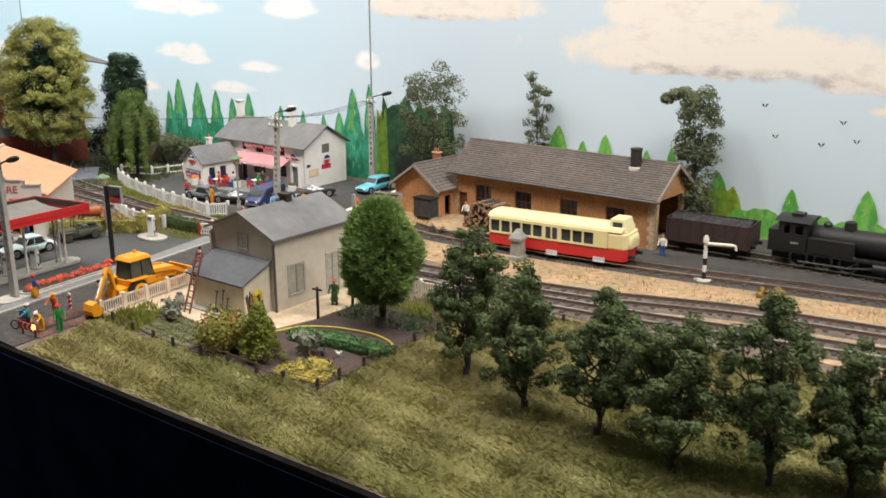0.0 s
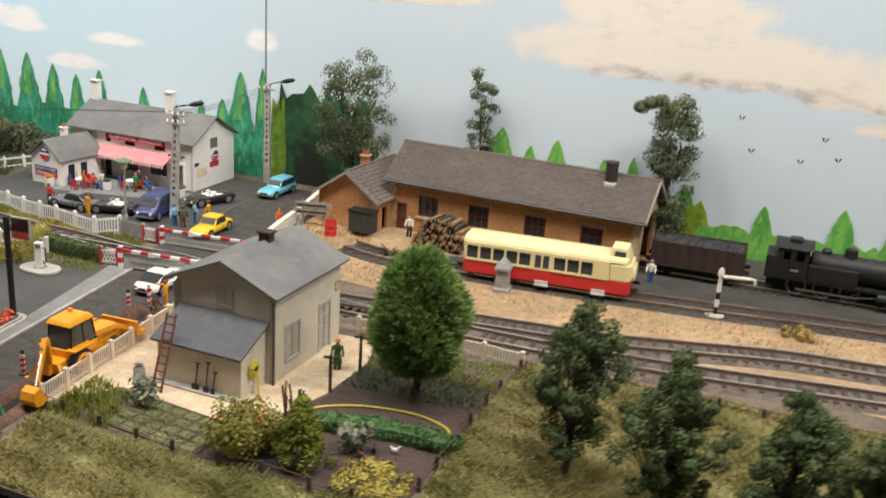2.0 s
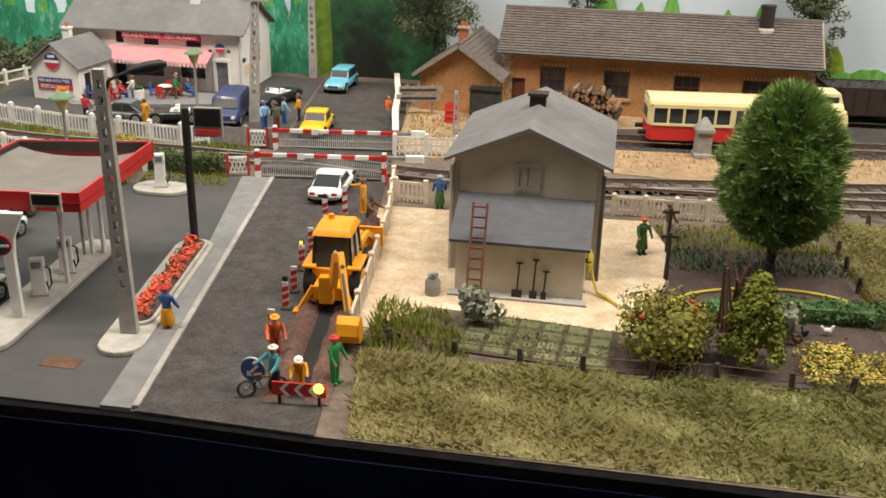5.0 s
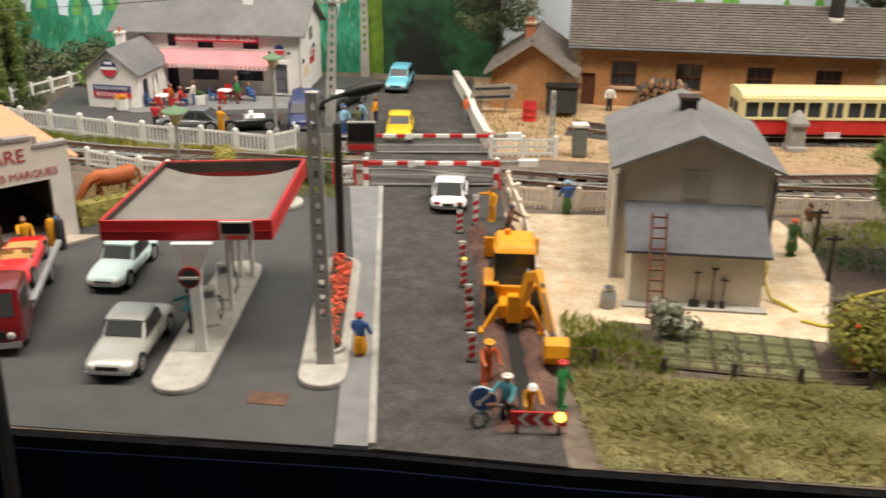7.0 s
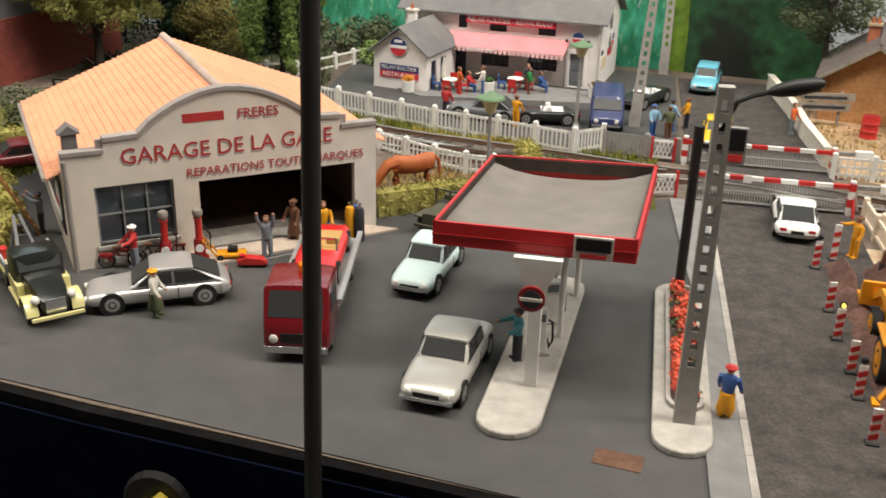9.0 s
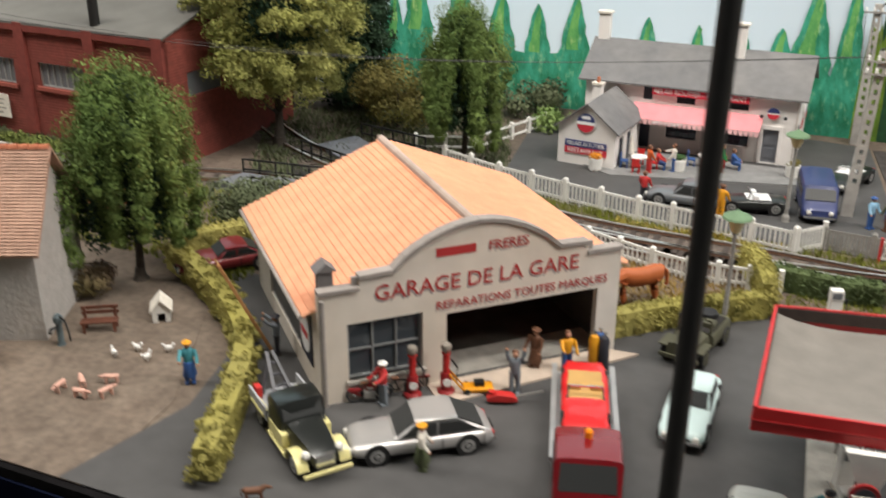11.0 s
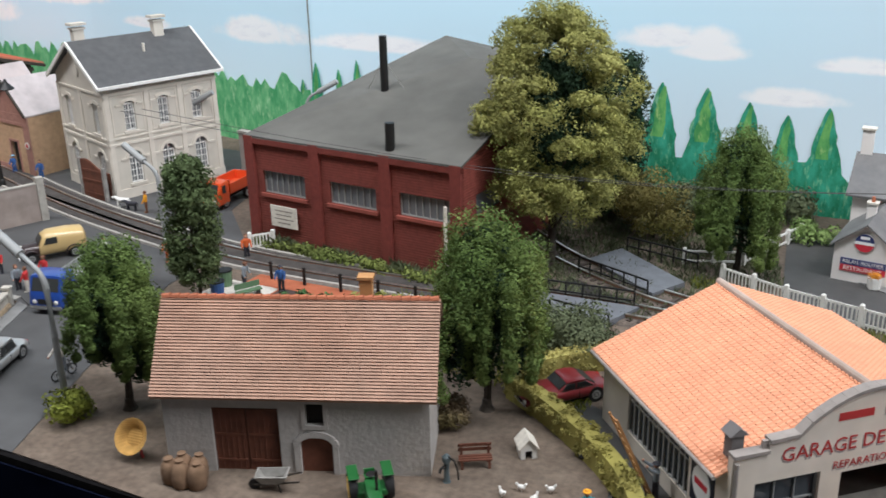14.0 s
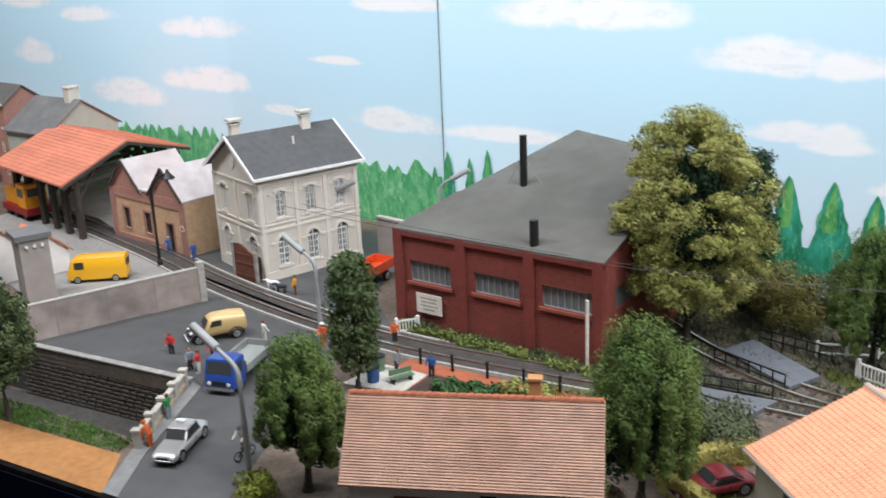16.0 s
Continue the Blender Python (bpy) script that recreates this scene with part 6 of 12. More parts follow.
t = tree("backdrop_tree", -23.0, 88.0, 13.4, 2.2, 1.6, OLIVE, "bent leafy tree behind the goods shed", 43, "column", 0.2, 13000, 110, 0.2, lean=(0.2, 0), clump_r=0.85)
rng = np.random.default_rng(7)
quad_part("crown", leaves([(-1.2, 0, 12.9), (-2.0, 0, 12.7), (-2.7, 0, 12.3)], 0.7, 1000, 0.24, rng), OLIVE, t)
lobed_tree("chestnut_tree", -100.2, 81.4, 18.6, 5.0, 2.4, CHESTNUT, "tall yellow green chestnut tree beside the workshop", 51, 150000, 0.16, 80, 1.75, 0.42)
tree("dark_conifer", -98.0, 91.5, 13.6, 2.7, 0.5, DARKTREE_SHADE, "dark dense columnar conifer by the backdrop", 52, "column", 0.22, 34000, 190, 0.25, clump_r=1.0)
weeping_tree("willow_tree", -97.6, 59.6, 11.2, 3.1, WILLOW, "drooping green willow beside the barn", 53)
weeping_tree("willow_tree", -115.7, 53.4, 9.9, 2.5, WILLOW, "drooping green willow beside the street", 54)
weeping_tree("drooping_tree", -87.3, 82.6, 10.5, 2.9, WILLOW, "drooping dark green tree by the white fence", 55)
tree("clipped_tree", -120.1, 66.4, 10.1, 1.95, 1.5, OAK, "oval clipped dark green street tree", 56, "column", 0.2, 20000, 210, 0.16, clump_r=0.7)
tree("clipped_tree", -140.3, 53.2, 10.9, 2.6, 1.9, OAK, "round clipped dark green tree on the bank", 57, "round", 0.22, 16000, 170, 0.2, clump_r=0.7)


def bush(name, x, y, h, r, mat, label, seed, count=2500, leaf=0.2, extra=None, ry=None):
    t = thing(name, label, "bush", x, y)
    rng = np.random.default_rng(seed)
    n = 16
    cs = np.stack([rng.uniform(-r, r, n) * 0.7, rng.uniform(-(ry or r), ry or r, n) * 0.7, rng.uniform(0.25, 0.8, n) * h], 1)
    part("stem", B().tube([(0, 0, 0), (0.1, 0, h * 0.5)], 0.1, 5, 0.5), BARK, t)
    quad_part("foliage", leaves(cs, min(r * 0.55, h * 0.42), count, leaf, rng), mat, t)
    if extra:
        quad_part("blossom", leaves(cs, min(r * 0.6, h * 0.45), extra[1], 0.2, rng), extra[0], t)
    return t


bush("flowering_shrub", -40.5, 45.7, 2.6, 1.9, leafmat("tomato_leaves", (0.20, 0.20, 0.035), (0.30, 0.27, 0.07), 60), "yellow green shrub dotted with red blossoms", 61, 6500, 0.17, None, 1.2)
tm = bpy.data.objects["flowering_shrub"]
rr = random.Random(5)
for k in range(26):
    a = rr.uniform(0, 6.28)
    part("red_blossom", B().ball((1.35 * math.cos(a) * rr.uniform(0.7, 1), 1.0 * math.sin(a), rr.uniform(0.6, 2.5)), 0.085, seg=7, rows=5), M("tomato_red", (0.65, 0.06, 0.02), 0.4, 0.05, 100) if k == 0 else bpy.data.materials["tomato_red"], tm, smooth=True)
t = thing("conical_shrub", "dense olive green conical garden shrub", "bush", -37.1, 45.3)
part("stem", B().tube([(0, 0, 0), (0.05, 0, 2.2)], 0.12, 6, 0.4), BARK, t)
nr = np.random.default_rng(62)
cone = []
for k in range(150):
    f = nr.random() ** 0.7
    a = nr.uniform(0, 2 * np.pi)
    w = 1.55 * (1 - f) ** 0.8 * nr.uniform(0.6, 1.0)
    cone.append((math.cos(a) * w, math.sin(a) * w * 0.85, 0.35 + 3.3 * f))
quad_part("foliage", leaves(cone, 0.36, 9000, 0.15, nr, 1.1), leafmat("fresh_shrub_leaves", (0.13, 0.16, 0.022), (0.24, 0.26, 0.05), 60), t)
b = B()
for k in range(14):
    b.bar((-0.4 + rr.uniform(-0.7, 0.3), rr.uniform(-0.4, 0.4), 1.2), (-0.6 + rr.uniform(-0.6, 0.4), rr.uniform(-0.4, 0.4), rr.uniform(3.0, 4.2)), 0.08)
solo("bean_stake_bundle", b, M("reddish_twig", (0.16, 0.08, 0.05), 0.9, 0.2, 300), "cluster of reddish brown garden stakes", "garden stakes", -37.2, 45.8, kind="stuff")
bush("grey_herb", -47.4, 48.2, 1.6, 0.9, leafmat("grey_herb_leaves", (0.20, 0.22, 0.15), (0.28, 0.28, 0.22), 60), "spiky grey green herb clump", 63, 500, 0.3)
bush("grey_herb", -35.3, 47.7, 1.7, 0.7, bpy.data.materials["grey_herb_leaves"], "spiky grey green herb clump", 64, 350, 0.32)
bush("russet_shrub", -94.0, 88.4, 5.2, 2.6, AUTUMN, "russet and pale green shrub by the track", 65, 11000, 0.18)
bush("russet_shrub", -91.2, 91.0, 4.0, 2.2, OLIVE, "grey green shrub by the backdrop", 66, 8000, 0.18)
bush("olive_shrub", -94.9, 67.6, 2.9, 2.3, OLIVE, "pale olive shrub behind the garage", 67, 9000, 0.17)
bush("low_shrub", -99.3, 57.8, 1.5, 1.6, leafmat("purple_shrub_leaves", (0.10, 0.05, 0.05), (0.13, 0.12, 0.04), 60), "low purple brown shrub beside the barn", 68, 3000, 0.15)
bush("low_shrub", -118.1, 51.4, 1.6, 1.2, GREENGRASS, "fresh green shrub at the foot of a lamp post", 69, 1600, 0.22)
bush("low_shrub", -82.5, 91.4, 1.6, 2.0, LIME_TREE, "low green shrub behind the restaurant annexe", 70, 1600, 0.22)
for i, (x, y, h, r) in enumerate([(-104, 92, 4.0, 2.8), (-100, 94.5, 3.5, 2.6), (-109, 90, 3.0, 2.0), (-89.5, 93.5, 3, 2.4), (-84.8, 94.5, 2.6, 2.0)]):
    bush("low_shrub", x, y, h, r, DARKTREE_SHADE if i < 3 else OLIVE, "dark undergrowth below the trees", 71 + i, 2600, 0.26)


def hedge(pts, w, h, mat, label, seed, count):
    line = smooth_line(pts, 0.5)
    t = thing("clipped_hedge", label, "hedge")
    part("hedge_core", ribbon(B(), line, (w * 0.42, w * 0.38), 0, h * 0.92), mat, t)
    rng = np.random.default_rng(seed)
    cs = np.array([[p.x, p.y, 0] for p in line])
    k = rng.integers(0, len(cs), 900)
    c = cs[k] + np.stack([rng.uniform(-w / 2, w / 2, 900), rng.uniform(-w / 2, w / 2, 900), rng.uniform(0.1, 1, 900) * h], 1)
    quad_part("foliage", leaves(c, 0.2, count * 4, 0.12, rng), mat, t)


hedge([(-86.5, 44.9 + 0.9), (-87.4, 49.5), (-88.6, 53.0), (-90.6, 56.0), (-94.0, 59.3), (-96.8, 61.4)], 1.0, 1.5, HEDGE, "clipped yellow green hedge curving along the farmyard", 81, 7000)
hedge([(-97.0, 62.4), (-95.2, 64.6), (-92.6, 66.4)], 0.9, 1.4, HEDGE, "clipped yellow green hedge behind the parked red car", 82, 2200)
hedge([(-74.6, 60.4), (-72.0, 62.3), (-69.6, 63.6), (-68.0, 64.4)], 0.9, 1.3, HEDGE, "clipped yellow green hedge round the paddock", 83, 2600)
hedge([(-67.9, 64.6), (-68.3, 67.4), (-68.9, 69.0)], 0.9, 1.7, HEDGE, "clipped yellow green hedge round the paddock", 84, 1800)
hedge([(-67.6, 67.9), (-65, 67.2), (-62.8, 67.0)], 0.9, 1.2, OAK, "dark green low hedge beside the crossing", 85, 2200)


def inside(poly, p):
    x, y = p[:, 0], p[:, 1]
    ok = np.zeros(len(p), bool)
    for (xa, ya), (xb, yb) in zip(poly, poly[1:] + poly[:1]):
        c = (ya > y) != (yb > y)
        ok ^= c & (x < (xb - xa) * (y - ya) / (yb - ya + 1e-12) + xa)
    return ok


def grass(name, poly, density, h, mat, label, seed, lean=0.5, width=0.05, z=0.02):
    rng = np.random.default_rng(seed)
    a = np.array(poly)
    lo, hi = a.min(0), a.max(0)
    n = int((hi[0] - lo[0]) * (hi[1] - lo[1]) * density)
    p = rng.uniform(lo, hi, (n, 2))
    tuft = np.sin(p[:, 0] * 1.7 + 3 * np.sin(p[:, 1] * 0.9)) * np.sin(p[:, 1] * 2.1 + p[:, 0] * 0.6)
    p = p[inside(poly, p) & (rng.random(n) < 0.75 + 0.25 * tuft)]
    n = len(p)
    tuft = 0.8 + 0.35 * np.sin(p[:, 0] * 0.8 + p[:, 1] * 1.3) * np.sin(p[:, 0] * 0.37 - p[:, 1] * 0.9)
    ang = rng.uniform(0, 2 * np.pi, n)
    hh = h * rng.uniform(0.5, 1.2, n) * tuft
    d = np.stack([np.cos(ang), np.sin(ang), np.zeros(n)], 1)
    q = np.stack([-d[:, 1], d[:, 0], d[:, 2]], 1)
    base = np.stack([p[:, 0], p[:, 1], np.full(n, z)], 1)
    ln = lean * rng.uniform(0.2, 1.3, n)
    tip = base + d * (hh * ln)[:, None] + np.array([0, 0, 1]) * hh[:, None]
    mid = base + d * (hh * ln * 0.35)[:, None] + np.array([0, 0, 0.6]) * hh[:, None]
    w = width * rng.uniform(0.6, 1.3, n)[:, None]
    v = np.stack([base - q * w, base + q * w, mid + q * w * 0.7, tip], 1).reshape(-1, 3)
    ob = quad_part(name, v, mat, None)
    return tagged(ob, label, "grass", kind="stuff")


meadow = [(12, front(12) + 0.1), (-22, front(-22) + 0.1), (-51.6, front(-51.6) + 0.1), (-52.0, 45.2), (-43.5, 44.5), (-31.2, 43.2), (-29.9, 58.0), (-29.0, 61.6), (-20, 60.9), (-14, 60.3), (12, 60)]
sheet("meadow", meadow, SOIL, "olive brown meadow soil under the grass", "meadow", 0.02)
grass("meadow_grass", meadow, 230, 0.42, GRASSMAT, "long pale olive static grass of the meadow", 91, 1.25, 0.02)
grass("garden_grass", [(-51.9, 45.6), (-47.6, 45.0), (-48.6, 49.0), (-51.6, 49.8)], 150, 0.5, GREENGRASS, "bright green grass tuft beside the fence", 92, 0.5, 0.03)
grass("garden_grass", [(-38.2, 57.2), (-30.2, 56.6), (-29.8, 60.6), (-38.4, 60.6)], 110, 0.35, GREENGRASS, "bright green grass at the garden end", 93, 0.5, 0.03)
grass("garden_grass", [(-38.6, 54.4), (-30.4, 54.0), (-30.0, 57.0), (-38.3, 57.4)], 80, 0.3, VEG, "thin dark green grass behind the garden tree", 105, 0.6, 0.03)
grass("dry_grass", [(-52, 72.5), (-44, 71), (-25, 69.5), (-8, 70.6), (20, 71.5), (20, 75.4), (-22, 74.2), (-44, 75)], 14, 0.24, DRYGRASS, "short dry yellow grass of the station yard", 94, 0.7, 0.035)
grass("dry_grass", [(-52.5, 76), (-46, 74.5), (-46, 82), (-52.5, 83)], 26, 0.28, DRYGRASS, "short dry yellow grass of the station yard", 95, 0.7, 0.035)
grass("paddock_grass", [(-76.5, 62.5), (-74, 61.5), (-68.8, 64.8), (-69, 67.5), (-76, 69)], 110, 0.25, DRYGRASS, "dry yellow paddock grass", 96, 0.6, 0.035)
grass("verge_grass", [(-90, 79.5), (-84, 76.2), (-75, 73.0), (-66, 71.8), (-62, 71.2), (-62, 72.2), (-66, 72.9), (-75, 74.4), (-84, 77.8), (-90, 81)], 120, 0.45, GREENGRASS, "green verge grass below the white fence", 97, 0.5, 0.03)
grass("verge_grass", [(-76, 73.2), (-67, 72.0), (-67, 72.8), (-76, 74.2)], 120, 0.5, YELLOWFLOWER, "yellow flowering verge below the white fence", 98, 0.6, 0.04)
grass("lawn_grass", [(-67, 64.6), (-61.9, 64.4), (-62.1, 66.6), (-67, 67)], 130, 0.25, GREENGRASS, "short green lawn beside the forecourt", 99, 0.5, 0.03)
grass("verge_grass", [(-123, 77.6), (-105.5, 74.0), (-104.5, 75.0), (-122.8, 78.6)], 120, 0.9, OLIVE, "rough weeds along the workshop wall", 100, 0.6, 0.05)
grass("rough_grass", [(-103.5, 63), (-98, 62), (-96, 68), (-99, 72.6), (-108, 72.2), (-108, 64)], 60, 0.45, GREENGRASS, "rough green grass behind the barn", 101, 0.6, 0.04)
grass("rough_grass", [(-100, 76), (-92, 72.3), (-87, 76), (-84, 82), (-86, 92), (-98, 96), (-104, 88)], 36, 0.55, OLIVE, "rough olive grass beside the bridge", 102, 0.7, 0.045)
grass("bank_grass", [(-178, 56), (-143, 53.0), (-129.6, 52.4), (-129.9, 54.1), (-143, 55.5), (-178, 60)], 170, 0.32, leafmat("fresh_green_grass", (0.08, 0.16, 0.03), (0.12, 0.21, 0.05), 40), "fresh green grass along the bank", 103, 0.5, 0.045)
grass("rough_grass", [(-97, 61.6), (-93.5, 59.6), (-92.5, 61.5), (-93.5, 64.5), (-95, 64)], 90, 0.4, GREENGRASS, "rough grass under the parked red car", 104, 0.6, 0.035)

# ---- vehicles ----
TYRE = RUBBER
HUB = M("wheel_hub_grey", (0.45, 0.45, 0.44), 0.35, 0.1, 100, metal=0.6)
CARGLASS = glass("car_glass", (0.04, 0.042, 0.042), 0.35, 0.25)
LENS = M("lamp_lens", (0.75, 0.74, 0.68), 0.15, 0.05, 100)
TAIL = M("tail_lamp_red", (0.45, 0.02, 0.02), 0.3, 0.05, 100)
UNDER = M("dark_underbody", (0.012, 0.012, 0.012), 0.9, 0.2, 100)


def paint(name, rgb, rough=0.32):
    return M(name, rgb, rough, 0.03, 80, coat=0.35)


def wheel(parent, x, y, r, w, hub=HUB):
    s = 1 if y > 0 else -1
    b = B()
    b.T = Matrix.Translation((x, y, r)) @ Matrix.Rotation(radians(-90 * s), 4, "X")
    b.lathe([(r * 0.6, -w / 2), (r * 0.94, -w / 2), (r, -w * 0.25), (r, w * 0.25), (r * 0.94, w / 2), (r * 0.6, w / 2)], 18)
    t = part("wheel", b, TYRE, parent, smooth=True)
    b = B()
    b.T = Matrix.Translation((x, y, r)) @ Matrix.Rotation(radians(-90 * s), 4, "X")
    b.lathe([(r * 0.72, w * 0.3), (r * 0.72, w * 0.5), (r * 0.6, w * 0.54), (r * 0.3, w * 0.48), (r * 0.14, w * 0.6)], 14)
    part("hub", b, hub, t, smooth=True)
    return t


def ring(x, hw, z0, z1, tumble=0.9):
    """A rounded car cross-section at x."""
    zm = z0 + (z1 - z0) * 0.45
    return [(x, -hw * 0.86, z0), (x, hw * 0.86, z0), (x, hw * 0.99, z0 + 0.12), (x, hw, zm), (x, hw * 0.97, z1 - 0.14), (x, hw * tumble, z1 - 0.02), (x, hw * 0.5, z1 + 0.03), (x, -hw * 0.5, z1 + 0.03), (x, -hw * tumble, z1 - 0.02), (x, -hw * 0.97, z1 - 0.14), (x, -hw, zm), (x, -hw * 0.99, z0 + 0.12)]


def sup(x, hw, z0, z1, e=3.6, n=18):
    """A superelliptic cross-section at x."""
    zc, hz, out = (z0 + z1) / 2, (z1 - z0) / 2, []
    for i in range(n):
        a = 2 * math.pi * (i + 0.5) / n
        ca, sa = math.cos(a), math.sin(a)
        out.append((x, math.copysign(abs(ca) ** (2 / e), ca) * hw, zc + math.copysign(abs(sa) ** (2 / e), sa) * hz))
    return out


def car(label, x, y, rz, mat, L=4.8, W=1.9, H=1.55, hood=0.86, boot=0.86, nose=0.6, tail=0.62, cab=(-0.30, 0.16), roof=(-0.2, 0.02), roofmat=None, open_top=False, name="model_car", category="car", wheel_r=0.36, seat=None):
    """cab and roof: the glass's foot and the roof, as shares of the length from the middle (front +)."""
    c = thing(name, label, category, x, y, 0.08, rz, group="parked model cars")
    h, z0 = W / 2, 0.22
    mid = (boot + hood) / 2 + 0.05
    st = [(-0.503, 0.62, tail * 0.9, 0.36), (-0.496, 0.78, tail + 0.06, 0.3), (-0.475, 0.88, boot * 0.94, 0.25), (-0.43, 0.945, boot, z0), (-0.36, 0.98, boot + 0.03, z0), (cab[0] + 0.03, 1.0, boot + 0.06, z0), (0, 1.0, mid, z0), (cab[1] + 0.02, 1.0, hood + 0.06, z0), (0.33, 0.985, hood + 0.02, z0), (0.41, 0.95, hood * 0.97, z0), (0.46, 0.89, hood * 0.9, 0.25), (0.488, 0.8, hood * 0.8, 0.3), (0.5, 0.66, nose, 0.36)]
    st.sort()
    body = part("body", B().rings([sup(L * f, h * w, zz, z) for f, w, z, zz in st]), mat, c, smooth=True)
    part("underbody", B().box(-L * 0.45, L * 0.45, -h * 0.78, h * 0.78, 0.14, z0 + 0.1), UNDER, c)
    zb = (boot + hood) / 2
    if not open_top:
        r0, r1, rm = roof[0], roof[1], roofmat or mat
        gs = [(cab[0], 0.84, zb + 0.02), (cab[0] * 0.6 + r0 * 0.4, 0.85, zb * 0.6 + H * 0.4), (r0, 0.80, H - 0.07), ((r0 + r1) / 2, 0.8, H - 0.04), (r1, 0.79, H - 0.07), (cab[1] * 0.5 + r1 * 0.5, 0.84, zb * 0.5 + H * 0.5 - 0.02), (cab[1], 0.84, zb + 0.02)]
        cabin = part("cabin", B().rings([sup(L * f, h * w, zb - 0.35, z, 5) for f, w, z in gs]), mat, c, smooth=True)
        for xa, xb, sg in ((L * cab[1], L * r1, 1), (L * cab[0], L * r0, -1)):
            za, zc = zb + 0.02, H - 0.07
            nx, nz = (zc - za) * sg, abs(xa - xb)
            nl = math.hypot(nx, nz)
            nx, nz = nx / nl * 0.035, nz / nl * 0.035
            q = [(xa + (xb - xa) * f + nx, s * h * w, za + (zc - za) * f + nz) for f, w, s in ((0.14, 0.72, -1), (0.14, 0.72, 1), (0.92, 0.66, 1), (0.92, 0.66, -1))]
            part("windscreen" if sg > 0 else "rear_window", B().add(q + [(x - nx * 3, y, z - nz * 3) for x, y, z in q], [(0, 1, 2, 3), (7, 6, 5, 4), (0, 4, 5, 1), (1, 5, 6, 2), (2, 6, 7, 3), (3, 7, 4, 0)]), CARGLASS, c)
        zl, zt = zb + 0.07, H - 0.17

        def edge(x0, x1, z):
            return x0 + (x1 - x0) * (z - zb) / (H - zb)
        xf0, xf1 = edge(L * cab[1], L * r1, zl) - 0.16, edge(L * cab[1], L * r1, zt) - 0.14
        xr0, xr1 = edge(L * cab[0], L * r0, zl) + 0.2, edge(L * cab[0], L * r0, zt) + 0.16
        xp = (xf0 + xr0) / 2 + 0.1
        for s in (-1, 1):
            for poly in ([(xp + 0.05, zl), (xf0, zl), (xf1, zt), (xp + 0.05, zt)], [(xr0, zl), (xp - 0.05, zl), (xp - 0.05, zt), (xr1, zt)]):
                part("side_window", B().prism(poly, min(s * h * 0.72, s * h * 0.85), max(s * h * 0.72, s * h * 0.85)), CARGLASS, c)
            part("waist_trim", B().bar((xr0 - 0.1, s * h * 0.852, zl - 0.05), (xf0 + 0.1, s * h * 0.852, zl - 0.05), 0.03), CHROME, c)
        rs = [(r0 - 0.025, 0.72, H - 0.07), (r0 + 0.01, 0.79, H), ((r0 + r1) / 2, 0.8, H + 0.03), (r1 - 0.01, 0.79, H), (r1 + 0.022, 0.72, H - 0.07)]
        part("roof", B().rings([sup(L * f, h * w, H - 0.19, z, 3.5) for f, w, z in rs]), rm, c, smooth=True)
    else:
        sm = seat or M("tan_leather", (0.50, 0.30, 0.10), 0.6, 0.1, 100)
        part("cockpit", B().box(L * cab[0], L * cab[1], -h * 0.72, h * 0.72, zb - 0.3, zb + 0.06), sm, c, "open tan leather cockpit", bevel=0.04)
        for yy in (-0.42, 0.42):
            part("seat", B().box(-0.25, 0.05, yy - 0.25, yy + 0.25, zb, zb + 0.3), sm, c, bevel=0.05)
        part("windscreen_frame", B().bar((L * cab[1], -h * 0.75, zb), (L * cab[1] - 0.2, -h * 0.68, zb + 0.42), 0.06).bar((L * cab[1], h * 0.75, zb), (L * cab[1] - 0.2, h * 0.68, zb + 0.42), 0.06).bar((L * cab[1] - 0.2, -h * 0.7, zb + 0.42), (L * cab[1] - 0.2, h * 0.7, zb + 0.42), 0.06), CHROME, c)
    for fx in (-0.31, 0.32):
        for s in (-1, 1):
            wheel(c, L * fx, s * (h - 0.12), wheel_r, 0.24)
            # Flat black disc on the body side paints the wheel opening's shade.
            b = B()
            b.T = Matrix.Translation((L * fx, s * (h * 0.985), wheel_r)) @ Matrix.Rotation(radians(-90 * s), 4, "X")
            part("wheel_arch_shade", b.lathe([(wheel_r * 1.22, -0.1), (wheel_r * 1.22, 0.012)], 16), UNDER, c)
    part("bumper", B().box(L * 0.492, L * 0.515, -h * 0.85, h * 0.85, 0.38, 0.5), CHROME, c, bevel=0.03)
    part("bumper", B().box(-L * 0.515, -L * 0.492, -h * 0.85, h * 0.85, 0.38, 0.5), CHROME, c, bevel=0.03)
    part("grille", B().box(L * 0.488, L * 0.503, -h * 0.42, h * 0.42, 0.52, nose + 0.04), UNDER, c)
    part("number_plate", B().box(-L * 0.52, -L * 0.512, -0.28, 0.28, 0.5, 0.64), UNDER, c)
    for s in (-1, 1):
        b = B()
        b.T = Matrix.Translation((L * 0.485, s * h * 0.62, nose + 0.02)) @ Matrix.Rotation(radians(90), 4, "Y")
        part("headlight", b.lathe([(0.13, 0), (0.13, 0.09), (0.08, 0.12)], 12), LENS, c, smooth=True)
        part("tail_light", B().box(-L * 0.503, -L * 0.488, s * h * 0.62 - 0.14, s * h * 0.62 + 0.14, 0.58, 0.7), TAIL, c)
        part("door_line", B().box(L * (cab[0] + cab[1]) / 2 - 0.015, L * (cab[0] + cab[1]) / 2 + 0.015, s * h * 1.0 - 0.008, s * h * 1.0 + 0.008, 0.4, zb - 0.05), UNDER, c)
    return c


